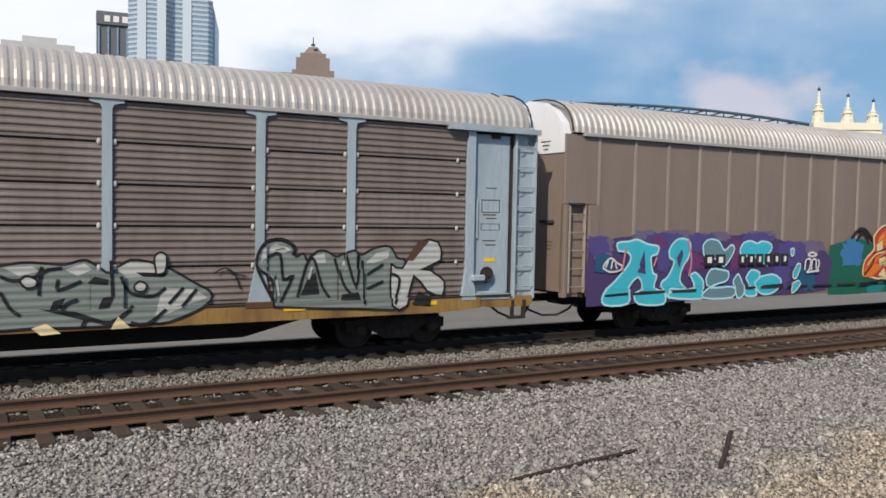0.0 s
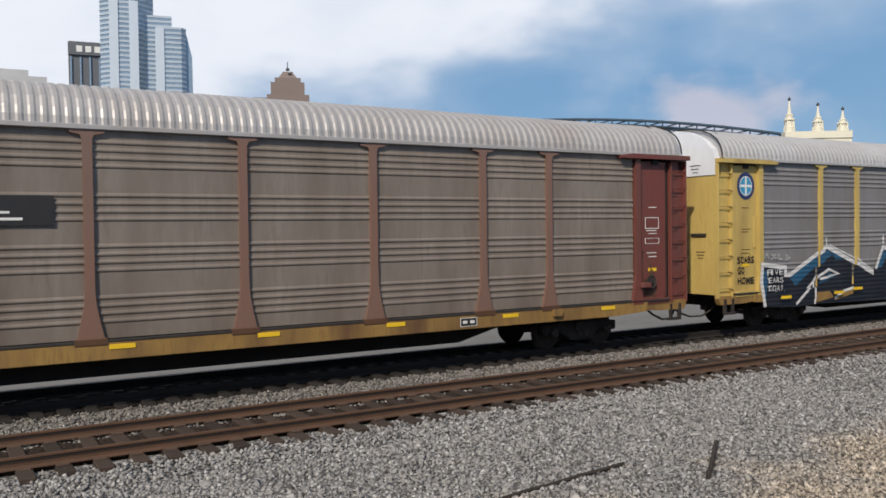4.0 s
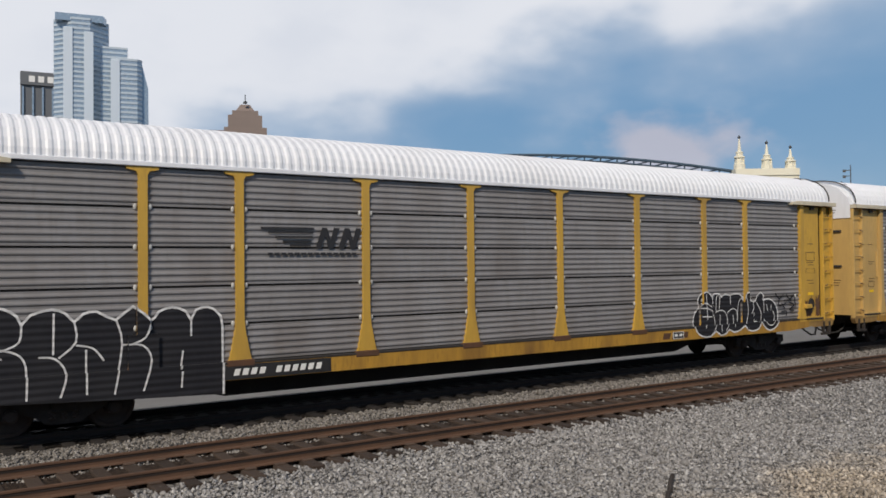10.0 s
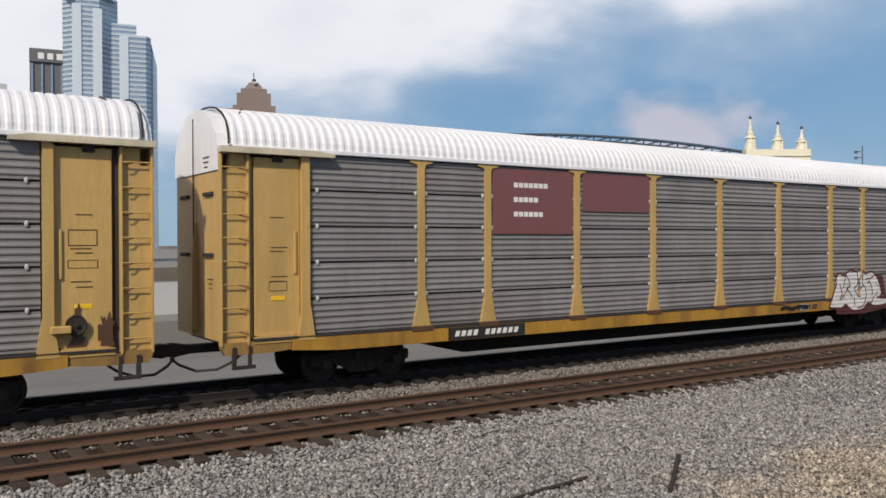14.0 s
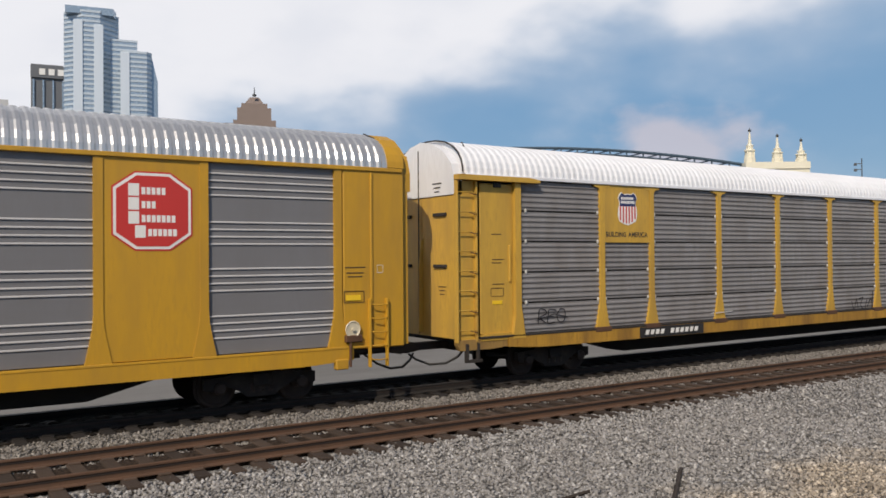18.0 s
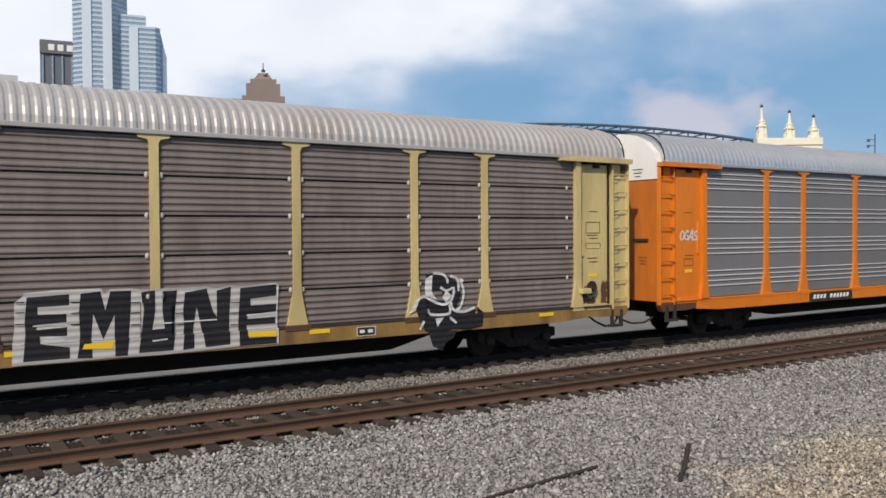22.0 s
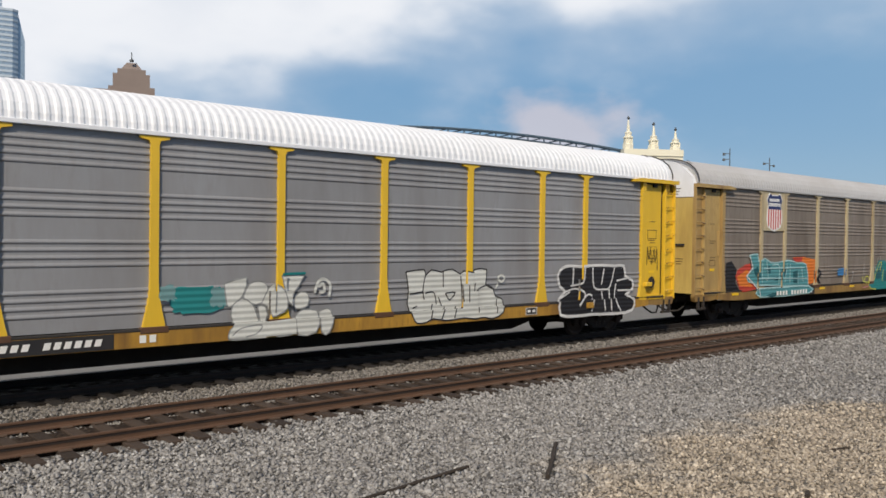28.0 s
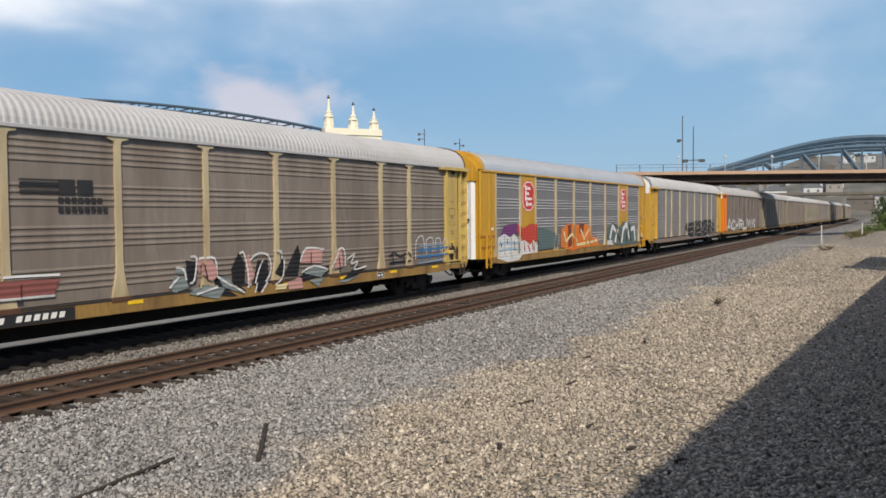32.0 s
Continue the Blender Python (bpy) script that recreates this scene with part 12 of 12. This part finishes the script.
def portal():
    """The cream bridge portal with three finials, and the dark blue lens truss that runs away behind it."""
    d = 210.0
    k = d * math.tan(radians(1.0))
    t = thing("bridge_portal", "cream stone bridge portal with three ornate finials", "bridge portal", at=at_angle(55.4, d, 0, 20))
    z0 = high(d, 5.45)
    box("portal_wall", -2.0 * k, 2.05 * k, 0, 3, 0, z0, M_CREAM, t)
    box("parapet", -2.0 * k, 2.05 * k, -0.3, 2.6, z0 + 0.004, z0 + 1.6, M_CREAM, t)
    for x, top in ((-1.62, 8.05), (0.12, 7.65), (1.62, 7.32)):
        zt = high(d, top)
        b = z0 + 1.0
        hgt = zt - b
        V, F = turned([(1.35, 0), (1.35, hgt * 0.20), (1.0, hgt * 0.22), (1.0, hgt * 0.36), (1.3, hgt * 0.38), (1.3, hgt * 0.41), (0.8, hgt * 0.44), (0.85, hgt * 0.5), (0.95, hgt * 0.53), (0.45, hgt * 0.57), (0.35, hgt * 0.68), (0.2, hgt * 0.86), (0.12, hgt * 0.9)], 8)
        p = obj("finial", raw("finial", V, F), M_CREAM, t, "", (x * k, 1.2, b))
        V, F = turned([(0.05, 0), (0.34, 0.15), (0.4, 0.4), (0.2, 0.62), (0.03, 0.95)], 8)
        obj("ball", raw("ball", V, F), M_DARKT, p, "", (0, 0, hgt * 0.9))
        for q in range(4):
            a = math.pi / 2 * q + 0.785
            V, F = turned([(0.18, 0), (0.18, 0.8), (0.05, 1.5)], 5)
            obj("pinnacle", raw("pinnacle", V, F), M_CREAM, p, "", (1.1 * math.cos(a), 1.1 * math.sin(a), hgt * 0.2))
    # the lens truss
    tr = thing("lens_truss", "dark blue curved steel bridge truss", "bridge", at=(0, 0, 0))
    pts = []
    for i in range(25):
        u = i / 24
        az = 53.6 - 26.0 * u
        dd = 212 + 60 * u
        el = 5.75 + 1.62 * (1 - (1 - min(1, u * 1.7)) ** 2) - 2.2 * max(0.0, u - 0.62)
        a = radians(az)
        pts.append((dd * math.sin(a), dd * math.cos(a), high(dd, el)))
    V, F = tube(pts, 0.42, 6)
    obj("top_chord", raw("top_chord", V, F), M_TRUSS, tr)
    V, F = tube([(x, y + 7, z - 0.6) for x, y, z in pts], 0.42, 6)
    obj("top_chord", raw("top_chord", V, F), M_TRUSS, tr)
    low = [(x, y, z - 2.6 + 1.6 * (i == 0)) for i, (x, y, z) in enumerate(pts)]
    V, F = tube([(x, y, z - 1.25) for x, y, z in pts], 0.25, 6)
    obj("lower_chord", raw("lower_chord", V, F), M_TRUSS, tr)
    for i in range(0, 25):
        x, y, z = pts[i]
        V, F = tube([(x, y, z), (x, y, -0.1)], 0.2, 5)
        obj("hanger", raw("hanger", V, F), M_TRUSS, tr)
        V, F = tube([(x, y, z), (x, y + 7, z - 0.6)], 0.18, 5)
        obj("cross_strut", raw("cross_strut", V, F), M_TRUSS, tr)


portal()


def mast(az, d, top, arms, label):
    t = thing("signal_mast", label, "mast", "masts beyond the train", at=at_angle(az, d))
    h = high(d, top)
    V, F = turned([(d * 0.0007, -0.2), (d * 0.0005, h)], 6)
    obj("pole", raw("pole", V, F), M_DARKT, t)
    for x, z, w in arms:
        zz = high(d, top - z)
        box("arm", min(0, x), max(0, x), -0.05, 0.05, zz, zz + 0.12, M_DARKT, t)
        box("lamp_head", x - w / 2, x + w / 2, -0.15, 0.15, zz - 0.25, zz + 0.2, M_DARKT, t, 0.03)


mast(60.2, 160, 5.85, [(-1.0, 0.35, 0.5), (-1.0, 0.7, 0.5)], "slim dark signal mast with two lamp heads")
mast(62.6, 185, 5.2, [(-1.0, 0.35, 0.5), (0.8, 0.5, 0.4)], "slim dark signal mast with two lamp heads")
mast(77.32, 125, 6.34, [(-0.5, 1.6, 0.5)], "tall dark steel pole beside the overpass")
mast(78.0, 130, 5.62, [(-1.2, 2.2, 0.9), (1.2, 2.2, 0.9)], "dark steel light pole with two heads")


def overpass():
    """The road overpass, askew to the tracks: plate girders under a thin concrete edge."""
    turn = Matrix.Translation((111.5, 23.7, 0)) @ Matrix.Rotation(radians(27), 4, "Z") @ Matrix.Translation((0, -24, 0))
    t = thing("overpass", "road overpass of rust-dark plate girders with a tan concrete edge", "bridge", at=turn)
    zb, zt = high(114, 2.02), high(114, 2.70)
    for i in range(5):
        box("girder", 2.4 * i, 2.4 * i + 0.35, -46, 34, zb, zt - 0.62, M_GIRDER, t)
    for i in range(20):
        box("stiffener", -0.08, -0.002, 34 - 4.0 * i, 34.12 - 4.0 * i, zb + 0.02, zt - 0.64, M_GIRDER, t)
    box("bridge_deck", -0.6, 11, -46, 34, zt - 0.61, zt - 0.02, M_GIRDER, t)
    box("edge_beam", -0.95, -0.61, -46, 34, zt - 0.40, zt + 0.02, M_FASCIA, t)
    for i in range(27):
        box("rail_post", -0.85, -0.75, 34 - 3 * i, 34.1 - 3 * i, zt + 0.02, zt + 0.95, M_STEELT, t)
    for z in (0.5, 0.9):
        box("guard_rail", -0.83, -0.77, -46, 34, zt + z, zt + z + 0.05, M_STEELT, t)
    for y in (-14.0, 29.0):
        for i in range(4):
            box("pier_column", 0.6 + 3 * i, 1.6 + 3 * i, y - 0.5, y + 0.5, -0.2, zb - 0.9, M_GIRDER, t, 0.05)
        box("pier_cap", 0, 11, y - 0.6, y + 0.6, zb - 0.9, zb, M_GIRDER, t, 0.05)
    box("abutment", 1, 10, -46, -18, -0.3, zb - 0.01, M_GIRDER, t, 0.0, "dark stained abutment under the deck")
    for i in range(7):
        V, F = turned([(0.06, zt), (0.05, zt + 1.7), (0.16, zt + 1.75), (0.16, zt + 1.95), (0.03, zt + 2.05)], 6)
        obj("lamp_post", raw("lamp_post", V, F), M_FACADE, t, "", (-0.3, -10 + 6.0 * i, 0))


overpass()


def arch_bridge():
    """The blue arch bridge beyond the overpass."""
    d = 235.0
    t = thing("arch_bridge", "large blue-green steel arch bridge with hangers", "bridge")
    for k, dd in ((0, d), (1, d + 12)):
        top, low = [], []
        for i in range(33):
            u = i / 32
            az = 78.9 + 18.0 * u
            e = 2.70 + 1.80 * (1 - (2 * u - 1) ** 2) ** 1.4
            a = radians(az)
            top.append((dd * math.sin(a), dd * math.cos(a), high(d, e)))
            e2 = 2.50 + 1.46 * (1 - (2 * u - 1) ** 2) ** 1.3
            low.append((dd * math.sin(a), dd * math.cos(a), high(d, e2)))
        for nm, pts, r in (("arch_rib", top, 0.75), ("lower_rib", low, 0.6)):
            V, F = tube(pts, r, 6)
            obj(nm, raw(nm, V, F), M_TEAL, t)
        V, F = tube([tuple(0.5 * (a + b) for a, b in zip(p, q)) for p, q in zip(top, low)], 0.4, 5)
        obj("middle_rib", raw("middle_rib", V, F), M_TEAL, t)
        for i in range(0, 33, 2):
            V, F = tube([top[i], low[i]], 0.34, 5)
            obj("web_strut", raw("web_strut", V, F), M_TEAL, t)
            V, F = tube([low[i], (low[i][0], low[i][1], high(d, 2.3))], 0.22, 5)
            obj("hanger", raw("hanger", V, F), M_TEAL, t)
            if i + 2 < 33:
                V, F = tube([top[i], low[i + 2]], 0.28, 5)
                obj("diagonal", raw("diagonal", V, F), M_TEAL, t)
            if i % 4 == 2:
                V, F = tube([(low[i][0], low[i][1], low[i][2]), (low[i + 2][0], low[i + 2][1], high(d, 2.3))], 0.45, 5)
                obj("brace", raw("brace", V, F), M_TEAL, t)
    f = at_angle(87.9, d)
    obj("bridge_deck", box_mesh(150, 14, 1.6, 0.1), M_FASCIA, t, "", f @ Matrix.Translation((0, 8, high(d, 2.1))))
    for x in (-38, 40):
        obj("pier", box_mesh(4, 10, high(d, 2.0), 0.2), M_CONC, t, "", f @ Matrix.Translation((x, 8, high(d, 2.0) / 2 - 0.3)))
    # a thin lower bridge further on
    t = thing("far_bridge", "thin grey road bridge in the distance", "bridge")
    f = at_angle(89, 300)
    obj("bridge_deck", box_mesh(190, 9, 1.0, 0.1), M_CONC, t, "", f @ Matrix.Translation((20, 0, high(300, 1.12))))
    for x in (30, 62):
        obj("pier", box_mesh(2, 6, high(300, 1.0), 0.1), M_CONC, t, "", f @ Matrix.Translation((x, 0, high(300, 1.0) / 2 - 0.2)))


arch_bridge()

M_LEAF = mat("leaf_green", (0.09, 0.14, 0.03), 0.7, 0, (0.03, 0.055, 0.014), 0.6, 0.8, 6.0)
M_DRY = mat("dry_leaf", (0.15, 0.14, 0.06), 0.8, 0, (0.07, 0.06, 0.03), 0.6, 1.5, 9.0)
M_BARK = mat("bark", (0.10, 0.075, 0.055), 0.9)


def bush(x, y, r, h, n, seed, label="dense green bush on the embankment", leaf=None):
    """Stems and several hundred small leaf blades in uneven clumps."""
    rng = np.random.default_rng(seed)
    t = thing("bush", label, "bush", "bushes by the tracks", at=(x, y, -0.15))
    V, F = [], []
    cl = rng.normal(0, 1, (14, 3)) * (r * 0.45, r * 0.45, h * 0.22) + (0, 0, h * 0.5)
    for i in range(n):
        c = cl[rng.integers(14)] + rng.normal(0, 1, 3) * (r * 0.2, r * 0.2, h * 0.14)
        c[2] = max(0.05, c[2])
        a = rng.normal(0, 1, 3)
        a /= np.linalg.norm(a)
        b = np.cross(a, rng.normal(0, 1, 3))
        b /= np.linalg.norm(b)
        s = 0.07 * r * rng.uniform(0.6, 1.5)
        k = len(V)
        V += [tuple(c - a * s), tuple(c + b * s * 0.45), tuple(c + a * s), tuple(c - b * s * 0.45)]
        F.append((k, k + 1, k + 2, k + 3))
    obj("foliage", raw("foliage", V, F), leaf or M_LEAF, t)
    sv = merge([(*tube([(0, 0, 0), tuple(0.5 * c), tuple(c)], 0.03, 4), (0, 0, 0)) for c in cl])
    obj("branching", raw("branching", *sv), M_BARK, t)


bush(128, 0.9, 2.2, 3.4, 1500, 1)
bush(138, 0.6, 2.6, 5.0, 1600, 2)
bush(150, 1.8, 3.0, 5.2, 1500, 3)
bush(146, -2.6, 2.8, 5.4, 1500, 4)
bush(124, 2.9, 1.7, 1.6, 1200, 5, "low green scrub at the foot of the embankment")
for i, (x, y) in enumerate(((111, 4.7), (115, 4.4), (119, 3.8))):
    bush(x, y, 1.3, 0.8, 700, 30 + i, "dry brownish scrub along the edge of the gravel", M_DRY)
for i, (x, y, r) in enumerate(((76.5, 5.7, 0.55), (79.0, 5.3, 0.45), (30.8, 5.66, 0.22))):
    bush(x, y, r, 0.9 * r, 130, 20 + i, "small dusty weed growing in the gravel", M_DRY)
marker = thing("marker_post", "short dark marker post standing in the gravel", "post", at=(104, -1.6, -0.22))
V, F = turned([(0.10, 0), (0.10, 1.6), (0.13, 1.62), (0.13, 1.9), (0.02, 2.0)], 8)
obj("post", raw("post", V, F), M_GIRDER, marker)
for x, y in ((112, 4.0), (97, 7.3)):
    stake = thing("stake", "pale survey stake at the edge of the gravel", "stake", "stakes beside the track", at=(x, y, -0.22))
    box("stake_shaft", -0.06, 0.06, -0.06, 0.06, 0, 1.9, M_FACADE, stake, 0.01)


def hillside():
    """The wooded, built-up slope that closes the view under the bridges."""
    V, F = [], []
    nx, ny = 60, 8
    rng = np.random.default_rng(9)
    for j in range(ny):
        for i in range(nx):
            az = 60 + 55 * i / (nx - 1)
            dd = 520 + 60 * j
            a = radians(az)
            rise = min(1.0, max(0.25, (az - 73) / 12))
            z = -2 + 62 * (j / (ny - 1)) ** 0.8 * rise + rng.uniform(-1.2, 1.2)
            V.append((dd * math.sin(a), dd * math.cos(a), z if j else -1.0))
    for j in range(ny - 1):
        for i in range(nx - 1):
            k = j * nx + i
            F.append((k, k + 1, k + nx + 1, k + nx))
    m = mat("far_slope", (0.16, 0.155, 0.14), 0.95, 0, (0.055, 0.06, 0.045), 0.9, 0.05, 0.25, (1, 1, 1), 0.0)
    tagged(obj("backdrop", raw("backdrop", V, F), m), "distant grey-green slope beyond the bridges", "hillside", kind="structure")


hillside()


def small_house(az, d, z, w, h, c, roof, label):
    """A house on the slope, its foot sunk into the ground."""
    t = thing("house", label, "house", "houses on the far slope", at=at_angle(az, d, z, (37 * az) % 40 - 20))
    box("wall", -w / 2, w / 2, 0, w * 0.7, -6, h, c, t)
    obj("roof", prism("roof", [(-w / 2 - 0.5, h), (w / 2 + 0.5, h), (0, h + 0.3 * w)], -0.5, w * 0.7 + 0.5), roof, t)
    for x in (-0.25, 0.25):
        box("window", x * w - 0.7, x * w + 0.7, -0.1, 0.05, h - 3.2, h - 1.4, M_WINDOW, t)


M_DUSKWALL = mat("dull_facade", (0.27, 0.255, 0.235), 0.85, 0, (0.18, 0.17, 0.155), 0.5, 0.1, 2.0)
M_BROWNWALL = mat("brown_facade", (0.16, 0.138, 0.118), 0.85, 0, (0.11, 0.095, 0.08), 0.5, 0.1, 2.0)
rng = random.Random(12)
for i in range(46):
    j = rng.choice((0.4, 0.8, 1.3, 1.9, 2.6, 3.4, 4.3, 5.2))
    az = 78.3 + 15.5 * (i + rng.random()) / 46
    z = -2 + 62 * (j / 7) ** 0.8 * min(1.0, (az - 73) / 12)
    k = i % 3
    small_house(az, 520 + 60 * j, z, rng.uniform(8, 15), rng.uniform(4.5, 8), (M_DUSKWALL, M_BROWNWALL, M_FACADE)[k], (M_DARKT, M_STEELT, M_BROWNWALL)[(i + k) % 3], ("dull grey house on the far slope", "brown house on the far slope", "small pale house on the far slope")[k])
# red brick with the shade it stands in put into its colour
M_REDBRICK = mat("shaded_red_brick", (0.11, 0.036, 0.028), 0.9, 0, (0.06, 0.025, 0.02), 0.5, 0.8, 8.0)
b = thing("brick_building", "dark red brick building beside the fence", "building", at=WALL @ Matrix.Translation((50.4, -0.62, 0)))
box("block", 0, 11, -8, -0.1, 1.6, 6.9, M_REDBRICK, b)
box("roof", -0.3, 11.3, -8.4, 0.1, 6.904, 7.2, M_CONC, b)
for i in range(4):
    box("window", 1.1 + 2.5 * i, 2.3 + 2.5 * i, -0.14, -0.06, 3.2, 5.2, M_WINDOW, b)


def pier(x, w, top, label):
    """A brick pier standing on the wall, with corbelled courses, a gabled stone cap and a round stone boss."""
    t = thing("brick_pier", label, "gate pier", at=WALL @ Matrix.Translation((x, -0.42, 2.46)))
    box("shaft", -w / 2, w / 2, -0.6, 0.30, 0.0, top - 0.9, M_REDBRICK, t, 0.01)
    box("corbel", -w / 2 - 0.06, w / 2 + 0.06, -0.66, 0.36, top - 0.9, top - 0.7, M_REDBRICK, t, 0.01)
    box("head", -w / 2, w / 2, -0.6, 0.30, top - 0.7, top - 0.25, M_REDBRICK, t, 0.01)
    cap = prism("cap", [(-0.95, -0.25), (0.62, -0.25), (0.62, -0.12), (-0.16, 0.16), (-0.95, -0.1)], -w / 2 - 0.3, w / 2 + 0.3, "x")
    obj("cap", cap, M_CONC, t, "grey stone cap", (0, 0, top))
    V, F = turned([(0.001, 0.06), (0.14, 0.05), (0.19, 0.0)], 14)
    obj("boss", raw("boss", [(-z, y, x) for x, y, z in V], F), M_FASCIA, t, "round pale stone boss", (-w / 2, 0.0, top - 0.5))


pier(49.0, 1.5, 4.4, "tall dark red brick pier with a sloped stone cap")
s = thing("low_shed", "low dark shed beside the tracks", "shed", at=(141, -9.8, -0.2))
box("body", 0, 10, 0, 8.8, 0, 3.95, M_GIRDER, s)
box("roof", -0.4, 10.4, -0.4, 9.2, 3.954, 4.2, M_GIRDER, s)


# ---- movement ----
SLACK = ([0, 2, 5, 6, 7, 8, 9, 10, 11, 12, 13, 16, 17, 18, 19, 20, 21, 22, 23, 24, 27, 28, 29, 30, 31, 32], [-0.09, -0.01, 0.09, -0.04, -0.15, 0.12, -0.03, -0.18, 0.09, 0.0, -0.13, -0.02, 0.16, 0.1, -0.04, -0.18, 0.11, -0.45, -0.15, 0.12, 0.12, 0.08, 0.12, 0.43, 0.18, -0.61])
PLAY = dict(enumerate((0.09, 0, -0.12, -0.07, -0.01, 0, 0.05, 0.11, 0, 0, 0.02, 0, -0.01, -0.12, -0.08, 0.14)))


def gone(t):
    """How far the train has run by then, in metres."""
    u = (t - 16.0) / 16.0
    return 12.989 * (t - 16.0) + 0.06 * u * u - 0.327 * u ** 3 + float(np.interp(t, *SLACK))


def wagon_pose(i, t):
    x = 8.846 + 28.97 * (i - 8) + PLAY.get(i, 0) - gone(t)
    x0, y0, _ = along(x, FAR_TRACK)
    x1, y1, _ = along(x + LENGTH, FAR_TRACK)
    return pose(x0, y0, 0, 0, 0, math.degrees(math.atan2(y1 - y0, x1 - x0)))


def motions():
    for i, w in WAGONS.items():
        walk(w, [(float(t), wagon_pose(i, t)) for t in range(33)])
    # wheels turn once in 2.64 m; all wheelsets on one side of a truck turn alike
    shared = {}
    for w, s in WHEELSETS:
        if s not in shared:
            walk(w, [(f / 30.0, Matrix.Translation((s * 0.89, 0, -0.13)) @ Matrix.Rotation(-gone(f / 30.0) / 0.42, 4, "Y")) for f in range(961)])
            shared[s] = w.animation_data
        else:
            w.rotation_mode = "QUATERNION"
            d = w.animation_data_create()
            d.action = shared[s].action
            d.action_slot = shared[s].action_slot


motions()
